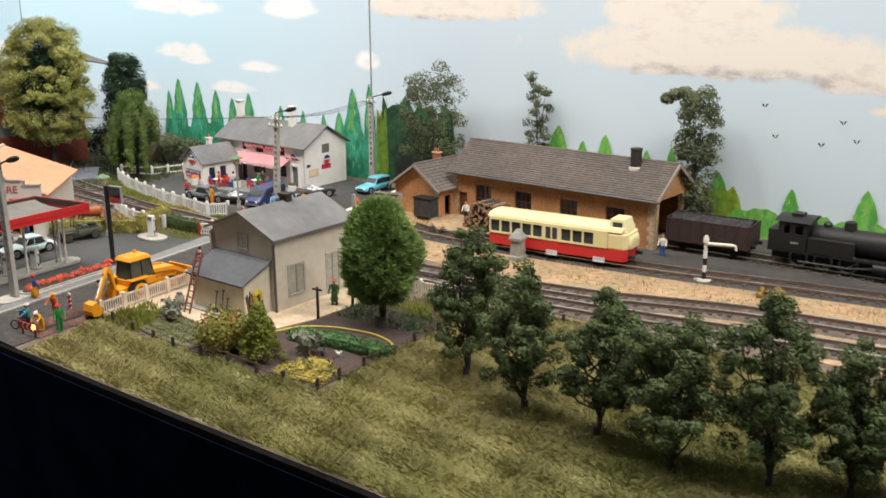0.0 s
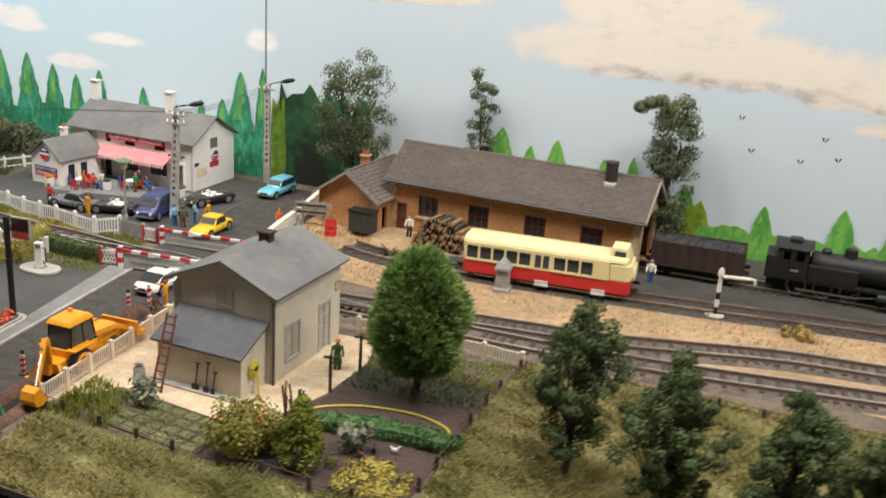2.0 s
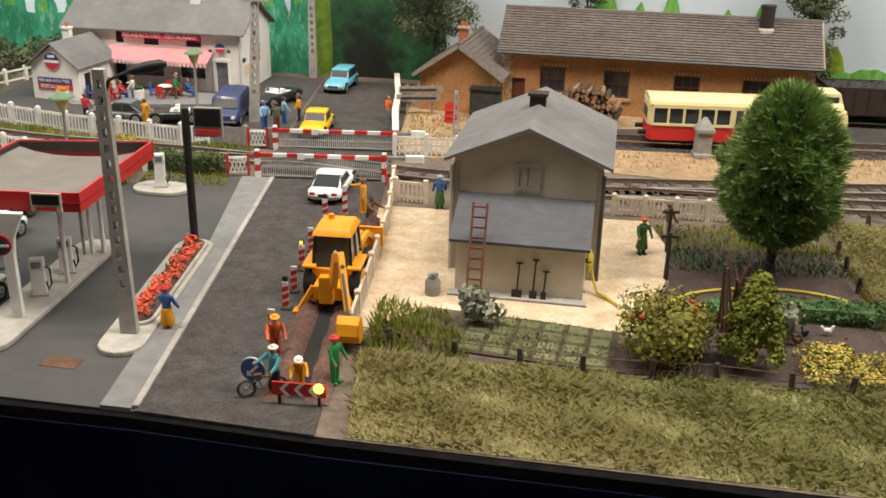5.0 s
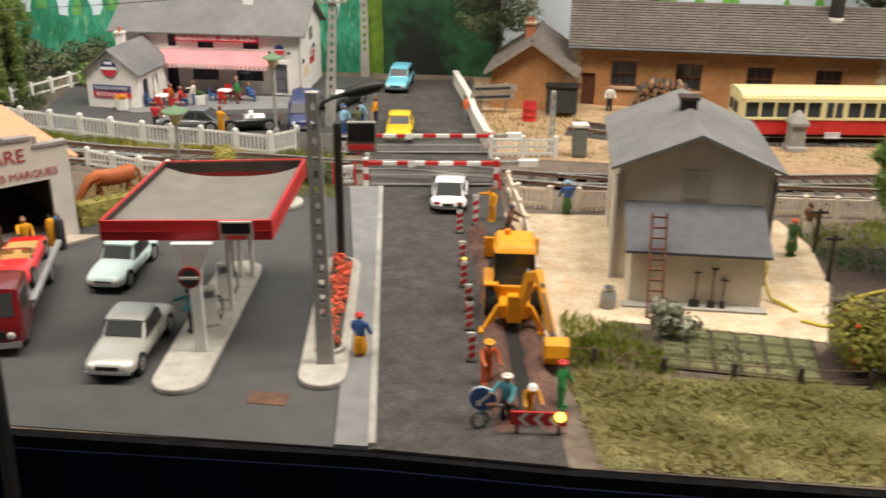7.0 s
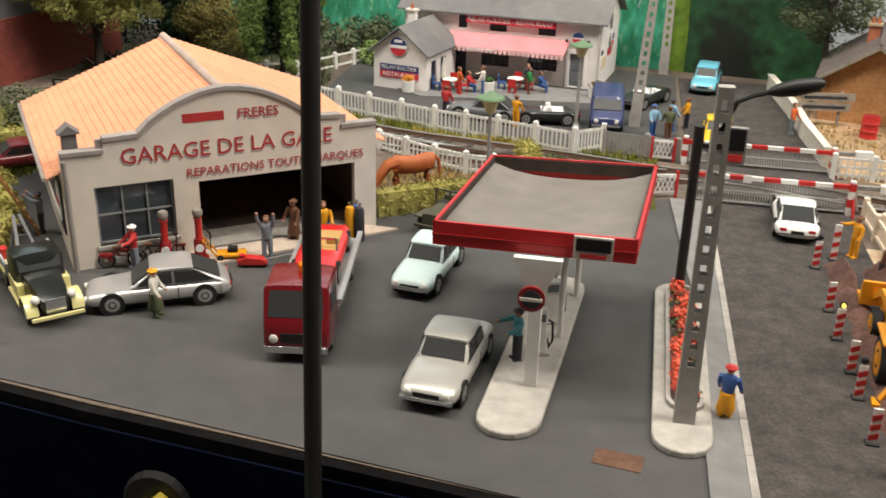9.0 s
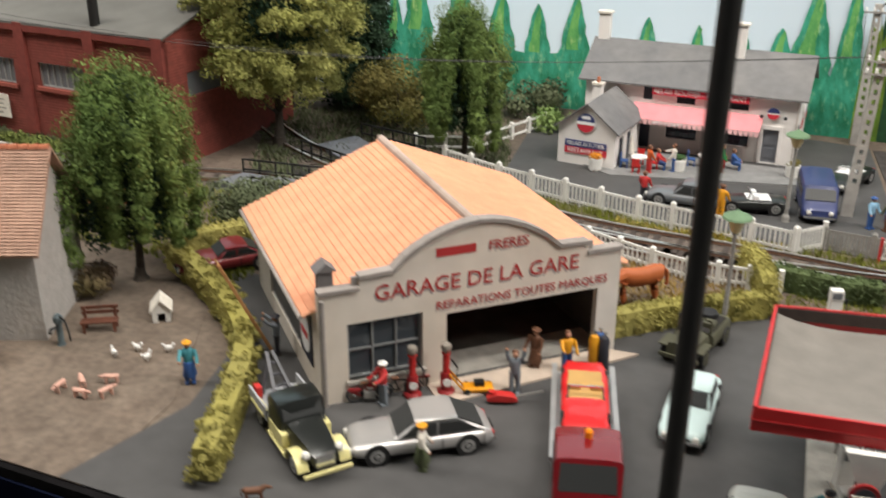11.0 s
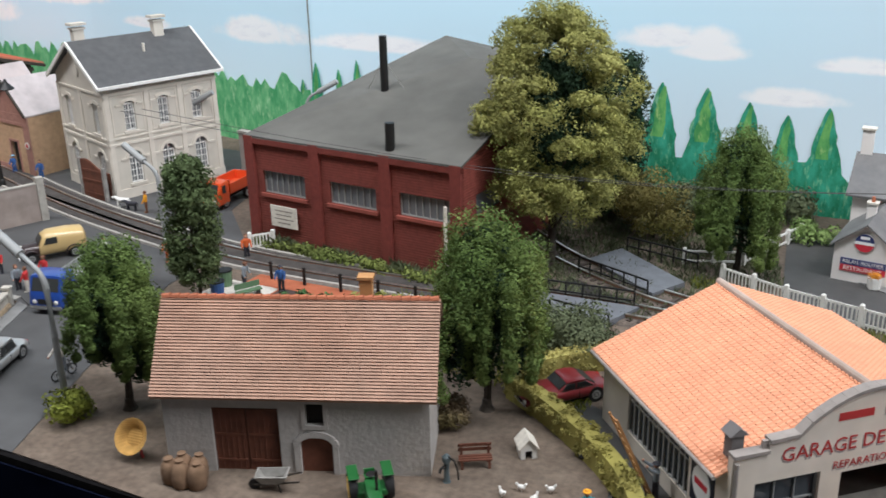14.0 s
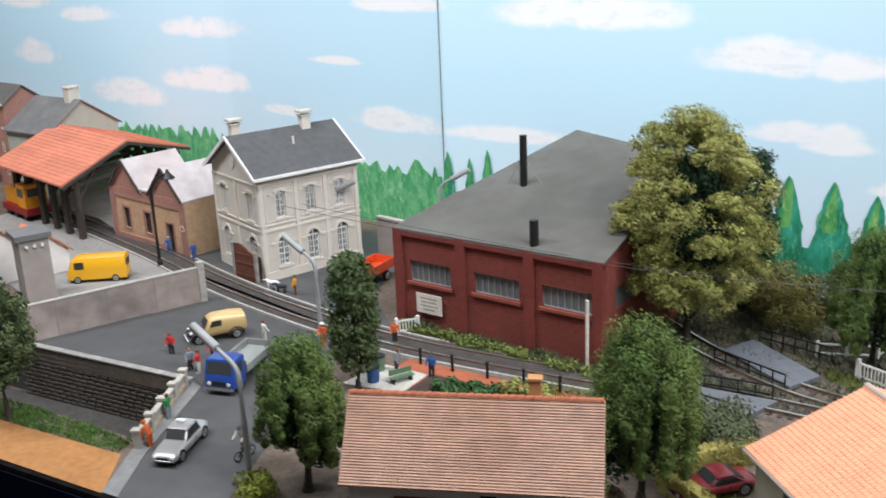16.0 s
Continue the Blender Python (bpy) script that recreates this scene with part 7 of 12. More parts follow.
PALE = M("pale_silver_car_paint", (0.50, 0.49, 0.45), 0.35, 0.03, 80, metal=0.35, coat=0.3)
AQUA = paint("pale_aqua_car_paint", (0.55, 0.69, 0.68))
SILVER = M("silver_car_paint", (0.52, 0.51, 0.50), 0.3, 0.03, 80, metal=0.5, coat=0.3)
CARWHITE = paint("white_car_paint", (0.80, 0.80, 0.78))
SKYBLUE = paint("sky_blue_car_paint", (0.16, 0.52, 0.66))
NAVY = paint("navy_van_paint", (0.022, 0.035, 0.13), 0.45)
GREYCAR = paint("grey_car_paint", (0.14, 0.15, 0.16))
BLACKCAR = paint("black_car_paint", (0.012, 0.014, 0.013))
CRIMSON = paint("crimson_car_paint", (0.22, 0.02, 0.025))
BRIGHTRED = paint("bright_red_car_paint", (0.66, 0.018, 0.02))
TRUCKRED = paint("truck_red_paint", (0.17, 0.006, 0.010), 0.22)
OLIVEDRAB = M("olive_drab_paint", (0.07, 0.068, 0.04), 0.7, 0.1, 100)
CREAM = paint("cream_yellow_paint", (0.72, 0.66, 0.30))

car("pale grey saloon being fuelled at the pump", -68.5, 47.2, -95, PALE, 5.1, 2.0, 1.6, 0.9, 0.9, 0.62, 0.62, (-0.27, 0.17), (-0.19, 0.06))
car("pale aqua rounded saloon on the forecourt", -70.8, 54.6, -96, AQUA, 4.8, 1.8, 1.55, 0.88, 0.8, 0.55, 0.5, (-0.32, 0.16), (-0.2, 0.05))
car("silver fastback saloon parked before the garage", -80.15, 49.95, 209, SILVER, 5.2, 2.0, 1.55, 0.82, 0.9, 0.5, 0.7, (-0.46, 0.2), (-0.22, 0.03), wheel_r=0.37)
car("dark red coupe parked behind the garage", -94.2, 62.0, 222, CRIMSON, 5.0, 2.0, 1.35, 0.85, 0.85, 0.55, 0.6, (-0.34, 0.12), (-0.18, 0.0))
car("white sports coupe waiting at the barrier", -55.7, 64.2, 86, CARWHITE, 4.8, 1.95, 1.35, 0.72, 0.82, 0.46, 0.62, (-0.42, 0.18), (-0.16, 0.02))
car("yellow saloon waiting beyond the crossing", -58.6, 76.6, -92, YELLOWCAR, 4.7, 1.8, 1.5, 0.85, 0.85, 0.6, 0.62, (-0.28, 0.15), (-0.2, 0.04))
car("sky blue estate car coming down the road", -58.8, 90.0, -98, SKYBLUE, 4.6, 1.8, 1.6, 0.88, 0.95, 0.6, 0.65, (-0.46, 0.15), (-0.4, 0.04))
car("dark grey saloon parked in the restaurant yard", -72.4, 78.0, 172, GREYCAR, 4.6, 1.8, 1.5, 0.82, 0.86, 0.55, 0.62, (-0.4, 0.16), (-0.2, 0.03))
car("black and white open car parked in the yard", -68.7, 78.2, 190, BLACKCAR, 4.0, 1.6, 1.3, 0.8, 0.8, 0.55, 0.6, (-0.25, 0.1), (-0.2, 0.03), open_top=True, seat=SIGNWHITE)
car("black open tourer parked by the road", -62.9, 84.5, -118, BLACKCAR, 4.6, 1.75, 1.3, 0.8, 0.82, 0.55, 0.6, (-0.22, 0.12), (-0.2, 0.03), open_top=True, seat=SIGNWHITE)
tx = car("silver grey taxi saloon with roof sign", -126.15, 54.5, -76, SILVER, 5.0, 1.85, 1.6, 0.88, 0.88, 0.6, 0.62, (-0.28, 0.16), (-0.2, 0.04))
part("roof_sign", B().box(-0.5, -0.2, -0.3, 0.3, 1.62, 1.85), SIGNWHITE, tx, "white roof sign", bevel=0.04)


def van(label, x, y, rz, mat, L=4.9, W=2.1, H=2.2, nose=0.9, lower=None, name="model_van", category="van", windows=True, lower_z=0.9, boxy=False):
    c = thing(name, label, category, x, y, 0.08, rz, group="parked model vans")
    h = W / 2
    st = [(-0.5, 0.93, H * 0.92), (-0.48, 0.98, H), (0.1, 1, H), (0.24, 1, H * 0.97), (0.36, 0.98, nose + 0.25), (0.46, 0.95, nose), (0.5, 0.85, nose * 0.82)]
    ws = (0.265, 0.372)
    if boxy:
        st = [(-0.5, 0.93, H * 0.94), (-0.485, 0.98, H), (0.1, 1, H), (0.36, 1, H * 0.98), (0.4, 0.99, H * 0.94), (0.465, 0.96, nose + 0.1), (0.492, 0.94, nose * 0.9), (0.5, 0.85, nose * 0.6)]
        ws = (0.412, 0.462)
    part("body", B().rings([ring(L * f, h * w, 0.28, z, 0.88) for f, w, z in st]), mat, c, smooth=True)
    if lower:
        part("lower_body", B().rings([ring(L * f, h * w * 1.012, 0.27, min(lower_z, z)) for f, w, z in st]), lower, c, smooth=True)
    part("underbody", B().box(-L * 0.46, L * 0.46, -h * 0.8, h * 0.8, 0.15, 0.3), UNDER, c)
    b = B().add([(L * ws[0] + 0.02, -h * 0.8, H * 0.9), (L * ws[0] + 0.02, h * 0.8, H * 0.9), (L * ws[1] + 0.03, h * 0.84, nose + (0.15 if boxy else 0.3)), (L * ws[1] + 0.03, -h * 0.84, nose + (0.15 if boxy else 0.3))], [(0, 1, 2, 3)])
    part("windscreen", b, CARGLASS, c)
    if windows:
        for s in (-1, 1):
            part("side_window", B().box(L * (0.2 if boxy else 0.08), L * (0.36 if boxy else 0.25), s * h * 0.99 - 0.02, s * h * 0.99 + 0.02, H * 0.58, H * 0.86), CARGLASS, c)
            for k in range(3 if windows == "all" else 0):
                part("side_window", B().box(-L * (0.44 - k * 0.165), -L * (0.31 - k * 0.165), s * h * 0.99 - 0.02, s * h * 0.99 + 0.02, H * 0.58, H * 0.86), CARGLASS, c)
        part("rear_window", B().box(-L * 0.507, -L * 0.497, -h * 0.6, h * 0.6, H * 0.58, H * 0.84), CARGLASS, c)
    for fx in (-0.31, 0.33):
        for s in (-1, 1):
            wheel(c, L * fx, s * (h - 0.1), 0.36, 0.24)
    part("bumper", B().box(L * 0.5, L * 0.52, -h * 0.85, h * 0.85, 0.36, 0.5), CHROME, c)
    part("bumper", B().box(-L * 0.52, -L * 0.5, -h * 0.85, h * 0.85, 0.36, 0.5), CHROME, c)
    for s in (-1, 1):
        b = B()
        b.T = Matrix.Translation((L * 0.49, s * h * 0.6, nose * 0.72)) @ Matrix.Rotation(radians(90), 4, "Y")
        part("headlight", b.lathe([(0.13, 0), (0.13, 0.1), (0.08, 0.13)], 12), LENS, c, smooth=True)
    return c


van("navy blue minibus parked in the restaurant yard", -65.1, 79.2, -88, NAVY, 4.6, 2.0, 1.95, 0.95, windows="all")
YELLOWVAN = paint("post_yellow_paint", (0.80, 0.42, 0.008))
c = van("bright yellow boxy post van in the yard", -156.5, 78.2, 212, YELLOWVAN, 5.6, 2.1, 2.45, 1.3, boxy=True)
part("roof_rail", B().box(-2.6, 1.9, -0.98, -0.93, 2.36, 2.42).box(-2.6, 1.9, 0.93, 0.98, 2.36, 2.42), YELLOWVAN, c)
# bonneted delivery van
TANVAN = paint("tan_van_paint", (0.62, 0.45, 0.20))
DARKVAN = paint("dark_brown_van_paint", (0.045, 0.03, 0.03))
c = thing("model_van", "cream delivery van with dark bonnet and brown wings", "van", -135.95, 70.3, 0.08, 231, group="parked model vans")
part("body", B().rings([sup(-2.45, 0.7, 0.5, 1.75, 3), sup(-2.3, 0.9, 0.36, 2.02, 3.2), sup(-1.2, 0.97, 0.34, 2.14, 3.2), sup(0.2, 0.97, 0.34, 2.12, 3.2), sup(0.62, 0.94, 0.34, 1.9, 3.2), sup(0.95, 0.88, 0.34, 1.3, 3.2)]), TANVAN, c, smooth=True)
part("bonnet", B().rings([sup(0.85, 0.82, 0.4, 1.28, 2.8), sup(1.6, 0.7, 0.42, 1.2, 2.6), sup(2.2, 0.5, 0.45, 1.05, 2.4), sup(2.35, 0.35, 0.5, 0.95, 2.4)]), DARKVAN, c, smooth=True)
part("windscreen", B().add([(0.68, -0.66, 1.84), (0.68, 0.66, 1.84), (0.99, 0.7, 1.34), (0.99, -0.7, 1.34)], [(0, 1, 2, 3)]), CARGLASS, c)
for sd in (-1, 1):
    part("side_window", B().prism([(-0.35, 1.3), (0.62, 1.3), (0.4, 1.78), (-0.35, 1.78)], sd * 0.955 - 0.02, sd * 0.955 + 0.02), CARGLASS, c)
    for fx, mm in ((-1.5, DARKVAN), (1.6, DARKVAN)):
        arc = [(fx + 0.62 * math.cos(a), 0.36 + 0.6 * math.sin(a)) for a in [math.pi * k / 8 for k in range(9)]]
        part("mudguard", B().rings([[(fx + (p[0] - fx) * k, sd * 0.86 + o, 0.36 + (p[1] - 0.36) * k) for o, k in ((-0.15, 0.94), (0.15, 0.94), (0.15, 1.06), (-0.15, 1.06))] for p in arc]), mm, c, smooth=True)
        wheel(c, fx, sd * 0.84, 0.37, 0.24)
    part("headlight", B().ball((2.1, sd * 0.55, 0.92), 0.15), LENS, c, smooth=True)
part("bumper", B().box(2.38, 2.46, -0.85, 0.85, 0.36, 0.48), SIGNWHITE, c, bevel=0.03)


def truck(label, x, y, rz, cabmat, bedmat, L=7.0, W=2.3, cab_h=2.6, bed_z=1.1, cab_l=1.9, sides=0.5):
    c = thing("model_truck", label, "truck", x, y, 0.08, rz, group="model trucks")
    h = W / 2
    xf = L / 2
    st = [(xf - cab_l, 0.97, cab_h), (xf - cab_l + 0.1, 1, cab_h + 0.05), (xf - 0.5, 1, cab_h), (xf - 0.15, 0.98, cab_h * 0.62), (xf, 0.94, cab_h * 0.5)]
    part("cab", B().rings([ring(f, h * w, 0.35, z, 0.9) for f, w, z in st]), cabmat, c, smooth=True)
    part("windscreen", B().add([(xf - 0.43, -h * 0.78, cab_h * 0.95), (xf - 0.43, h * 0.78, cab_h * 0.95), (xf - 0.12, h * 0.82, cab_h * 0.62), (xf - 0.12, -h * 0.82, cab_h * 0.62)], [(0, 1, 2, 3)]), CARGLASS, c)
    for s in (-1, 1):
        part("side_window", B().box(xf - cab_l + 0.5, xf - 0.62, s * h * 0.985 - 0.02, s * h * 0.985 + 0.02, cab_h * 0.6, cab_h * 0.9), CARGLASS, c)
        b = B()
        b.T = Matrix.Translation((xf - 0.03, s * h * 0.65, 0.85)) @ Matrix.Rotation(radians(90), 4, "Y")
        part("headlight", b.lathe([(0.15, 0), (0.15, 0.08), (0.09, 0.11)], 12), LENS, c, smooth=True)
    part("grille", B().box(xf - 0.02, xf + 0.03, -h * 0.45, h * 0.45, 0.7, 1.05), UNDER, c)
    part("bumper", B().box(xf - 0.02, xf + 0.1, -h * 0.95, h * 0.95, 0.35, 0.6), CHROME, c, bevel=0.03)
    part("chassis", B().box(-L / 2 + 0.1, xf - 0.3, -0.4, 0.4, 0.5, 0.8), UNDER, c)
    part("load_bed", B().box(-L / 2, xf - cab_l - 0.1, -h, h, bed_z - 0.15, bed_z), bedmat, c, bevel=0.02)
    if sides:
        for s in (-1, 1):
            part("drop_side", B().box(-L / 2, xf - cab_l - 0.1, s * h - 0.05, s * h + 0.05, bed_z, bed_z + sides), bedmat, c)
        part("tail_board", B().box(-L / 2 - 0.05, -L / 2 + 0.05, -h, h, bed_z, bed_z + sides), bedmat, c)
        part("head_board", B().box(xf - cab_l - 0.2, xf - cab_l - 0.1, -h, h, bed_z, bed_z + sides + 0.3), bedmat, c)
    for fx in (-L * 0.28, xf - 1.1):
        for s in (-1, 1):
            wheel(c, fx, s * (h - 0.2), 0.45, 0.32)
    return c


GREYBED = M("grey_truck_bed", (0.30, 0.31, 0.30), 0.6, 0.1, 100)
truck("blue flatbed truck with grey dropside bed", -129.25, 64.9, -81, paint("blue_truck_paint", (0.018, 0.06, 0.30)), GREYBED, 6.6, 2.4, 2.5)
truck("orange red tipper truck beside the workshop", -130.6, 86.0, -92, paint("orange_truck_paint", (0.72, 0.09, 0.015)), paint("orange_bed_paint", (0.70, 0.09, 0.02)), 5.6, 2.2, 2.3, 1.2, 1.6, 0.8)
ht = truck("dark red car transporter truck on the forecourt", -74.3, 50.9, -80.5, TRUCKRED, M("pale_steel_ramp", (0.46, 0.47, 0.47), 0.45, 0.1, 100, metal=0.5), 8.6, 2.25, 2.55, 0.95, 2.3, 0)
for s in (-1, 1):
    part("ramp_rail", B().box(-4.6, 1.8, s * 1.12 - 0.1, s * 1.12 + 0.1, 0.95, 1.15), bpy.data.materials["pale_steel_ramp"], ht)
part("beacon", B().lathe([(0.14, 2.6), (0.14, 2.82), (0.08, 2.9)], 10, 2.6, 0), M("orange_beacon", (0.85, 0.25, 0.01), 0.3, 0.05, 100), ht, "orange roof beacon")
cv = car("bright red convertible loaded on the transporter", -74.3, 50.9, -80.5, BRIGHTRED, 4.7, 1.75, 1.3, 0.8, 0.8, 0.55, 0.58, (-0.30, 0.12), (-0.2, 0.03), open_top=True)
cv.matrix_basis = P(-74.3, 50.9, 1.03, -80.5) @ P(-1.6, 0, 0)

# breakdown truck
c = thing("breakdown_truck", "cream and black vintage breakdown truck with crane jib", "truck", -84.2, 48.7, 0.08, -45)
part("bonnet", B().rings([ring(0.3, 0.72, 0.5, 1.35), ring(1.9, 0.55, 0.5, 1.2), ring(2.3, 0.45, 0.55, 1.0)]), BLACKCAR, c, smooth=True)
part("cab", B().rings([ring(-0.9, 0.9, 0.45, 1.95), ring(-0.8, 0.92, 0.45, 2.0), ring(0.1, 0.9, 0.45, 1.95), ring(0.35, 0.85, 0.45, 1.4)]), BLACKCAR, c, smooth=True)
part("cab_side", B().box(-0.8, 0.6, -0.94, 0.94, 0.55, 1.05), CREAM, c, bevel=0.04)
part("windscreen", B().add([(0.14, -0.72, 1.85), (0.14, 0.72, 1.85), (0.37, 0.74, 1.42), (0.37, -0.74, 1.42)], [(0, 1, 2, 3)]), CARGLASS, c)
for s in (-1, 1):
    arc = [(1.55 + 0.62 * math.cos(a), 0.45 + 0.5 * math.sin(a)) for a in [math.pi * k / 8 for k in range(9)]]
    part("mudguard", B().rings([[(1.55 + (p[0] - 1.55) * k, s * 0.78 + o, 0.45 + (p[1] - 0.45) * k) for o, k in ((-0.21, 0.94), (0.21, 0.94), (0.21, 1.06), (-0.21, 1.06))] for p in arc]), CREAM, c, smooth=True)
    part("running_board", B().box(-0.9, 1.0, s * 0.85 - 0.15, s * 0.85 + 0.15, 0.36, 0.44), CREAM, c)
    part("headlight", B().ball((2.05, s * 0.62, 1.0), 0.17), LENS, c, smooth=True)
    part("rear_mudguard", B().box(-2.6, -1.2, s * 0.85 - 0.17, s * 0.85 + 0.17, 0.78, 0.95), CREAM, c, bevel=0.06)
    for fx in (-1.9, 1.55):
        wheel(c, fx, s * 0.78, 0.42, 0.28)
part("radiator", B().box(2.25, 2.35, -0.35, 0.35, 0.5, 1.05), CHROME, c, bevel=0.03)
part("bumper", B().box(2.5, 2.6, -0.9, 0.9, 0.4, 0.55), CREAM, c, bevel=0.03)
part("load_bed", B().box(-2.8, -0.95, -0.95, 0.95, 0.75, 0.9).box(-2.8, -0.95, -0.98, -0.9, 0.9, 1.3).box(-2.8, -0.95, 0.9, 0.98, 0.9, 1.3), M("grey_bed_paint", (0.34, 0.35, 0.37), 0.6, 0.1, 100), c)
b = B()
for s in (-1, 1):
    b.bar((-1.2, s * 0.4, 0.9), (-3.1, s * 0.1, 2.35), 0.12).bar((-2.6, s * 0.5, 0.9), (-2.9, s * 0.12, 2.15), 0.1)
for k in range(4):
    f = 0.2 + k * 0.2
    b.bar((-1.2 - 1.9 * f, -0.4 + 0.3 * f, 0.9 + 1.45 * f), (-1.2 - 1.9 * f, 0.4 - 0.3 * f, 0.9 + 1.45 * f), 0.08)
part("crane_jib", b, M("dark_grey_jib", (0.09, 0.09, 0.10), 0.5, 0.1, 100), c)
part("fuel_can", B().box(-2.7, -2.3, -0.85, -0.6, 0.9, 1.4), RED, c, "red fuel can", bevel=0.05)

# jeep
c = thing("military_jeep", "olive drab open jeep parked by the hedge", "jeep", -70.9, 60.1, 0.08, -108)
part("body", B().rings([ring(-1.9, 0.85, 0.4, 0.98), ring(-1.8, 0.88, 0.4, 1.02), ring(0.3, 0.88, 0.4, 1.02), ring(0.35, 0.7, 0.4, 1.1), ring(1.8, 0.62, 0.42, 1.02)]), OLIVEDRAB, c, smooth=True)
part("cockpit", B().box(-1.6, 0.2, -0.7, 0.7, 0.8, 1.07), DARK, c)
for yy in (-0.38, 0.38):
    part("seat", B().box(-0.7, -0.2, yy - 0.25, yy + 0.25, 0.9, 1.3), OLIVEDRAB, c, bevel=0.05)
part("windscreen_frame", B().panel(-0.75, 0.75, 1.05, 1.75, [(-0.67, -0.04, 1.12, 1.68), (0.04, 0.67, 1.12, 1.68)], 0, 0.07), OLIVEDRAB, c, m=P(0.4, 0, 0, 90))
for s in (-1, 1):
    part("mudguard", B().box(0.8, 1.85, s * 0.78 - 0.2, s * 0.78 + 0.2, 0.82, 0.9), OLIVEDRAB, c, bevel=0.03)
    for fx in (-1.2, 1.25):
        wheel(c, fx, s * 0.8, 0.42, 0.26, OLIVEDRAB)
part("bumper", B().box(1.95, 2.05, -0.85, 0.85, 0.45, 0.6), OLIVEDRAB, c)
part("spare_wheel", B().lathe([(0.4, 1.1), (0.42, 1.2), (0.4, 1.3)], 14, -1.3, 0), RUBBER, c, smooth=True)

# backhoe loader
c = thing("backhoe_loader", "yellow backhoe loader digging a trench in the road", "digger", -53.45, 51.2, 0.08, 86)
part("chassis", B().box(-2.6, 3.0, -0.62, 0.62, 0.55, 1.15), YELLOW, c, bevel=0.05)
part("bonnet", B().rings([ring(0.6, 0.62, 1.1, 1.9), ring(2.6, 0.58, 1.1, 1.75), ring(2.9, 0.5, 1.1, 1.6)]), YELLOW, c, smooth=True)
part("cab_base", B().box(-1.7, 0.6, -0.85, 0.85, 1.0, 1.6), YELLOW, c, bevel=0.06)
part("cab_glass", B().rings([[(-1.6, -0.8, 1.6), (0.5, -0.8, 1.6), (0.5, 0.8, 1.6), (-1.6, 0.8, 1.6)], [(-1.45, -0.72, 3.0), (0.25, -0.72, 3.0), (0.25, 0.72, 3.0), (-1.45, 0.72, 3.0)]]), glass("cab_glass", (0.07, 0.075, 0.06)), c)
b = B()
for px, py, qx, qy in ((-1.6, -0.8, -1.45, -0.72), (0.5, -0.8, 0.25, -0.72), (0.5, 0.8, 0.25, 0.72), (-1.6, 0.8, -1.45, 0.72)):
    part("cab_pillar", B().bar((px, py, 1.6), (qx, qy, 3.0), 0.1), BLACK, c)
for s in (-1, 1):
    part("cab_pillar", B().bar((-0.5, s * 0.81, 1.6), (-0.55, s * 0.73, 3.0), 0.08), BLACK, c)
part("cab_roof", B().rings([[(-1.65, -0.86, 2.98), (0.45, -0.86, 2.98), (0.45, 0.86, 2.98), (-1.65, 0.86, 2.98)], [(-1.4, -0.7, 3.28), (0.2, -0.7, 3.28), (0.2, 0.7, 3.28), (-1.4, 0.7, 3.28)]]), YELLOW, c, smooth=True, bevel=0.05)
part("beacon", B().lathe([(0.13, 3.28), (0.13, 3.48)], 10, -0.2, 0.3), bpy.data.materials["orange_beacon"], c)
for s in (-1, 1):
    wheel(c, -1.1, s * 0.95, 0.82, 0.5, YELLOW)
    wheel(c, 2.1, s * 0.85, 0.55, 0.38, YELLOW)
    part("rear_mudguard", B().box(-1.9, -0.2, s * 0.95 - 0.3, s * 0.95 + 0.3, 1.62, 1.75), YELLOW, c, bevel=0.05)
    part("loader_arm", B().bar((0.4, s * 0.75, 1.9), (2.4, s * 0.75, 1.7), 0.16, 0.28).bar((2.4, s * 0.75, 1.7), (3.8, s * 0.75, 0.9), 0.16, 0.28), YELLOW, c)
    part("stabiliser", B().bar((-2.5, s * 0.6, 1.1), (-2.7, s * 1.15, 0.15), 0.2).box(-2.95, -2.45, s * 1.15 - 0.25, s * 1.15 + 0.25, 0, 0.12), YELLOW, c)
part("loader_bucket", B().prism([(0, 0), (0.95, 0.05), (1.0, 0.15), (0.35, 0.25), (0.12, 0.95), (-0.05, 0.95)], -1.25, 1.25), YELLOW, c, m=P(3.7, 0, 0.55))
arm = part("boom", B().bar((-2.7, -0.25, 1.3), (-3.2, -0.55, 2.75), 0.3, 0.42).bar((-3.15, -0.5, 2.7), (-3.7, -0.85, 3.0), 0.3, 0.4), YELLOW, c, bevel=0.04)
part("dipper_arm", B().bar((-3.6, -0.8, 3.05), (-5.0, -1.35, 1.25), 0.26, 0.32), YELLOW, arm, bevel=0.04)
part("hydraulic_ram", B().cyl((-3.0, -0.45, 2.9), (-4.1, -1.0, 2.75), 0.08), CHROME, arm)
part("hydraulic_ram", B().cyl((-4.2, -1.0, 2.5), (-5.2, -1.4, 1.2), 0.07), CHROME, arm)
bk = B()
prof = [(-0.1, 0.75), (-0.65, 0.55), (-0.8, 0.0), (-0.5, -0.5), (0.1, -0.55), (0.45, -0.2), (0.35, -0.15), (0.05, -0.35), (-0.4, -0.3), (-0.55, 0.05), (-0.4, 0.4), (-0.05, 0.6)]
prof = [(px * 0.8, pz * 0.8) for px, pz in prof]
bk.prism(prof, -0.45, 0.45)
part("digging_bucket", bk, YELLOW, arm, m=P(-5.35, -1.5, 0.7))
part("bucket_side", B().prism(prof[:6], -0.46, -0.4).prism(prof[:6], 0.4, 0.46), YELLOW, arm, m=P(-5.35, -1.5, 0.7))
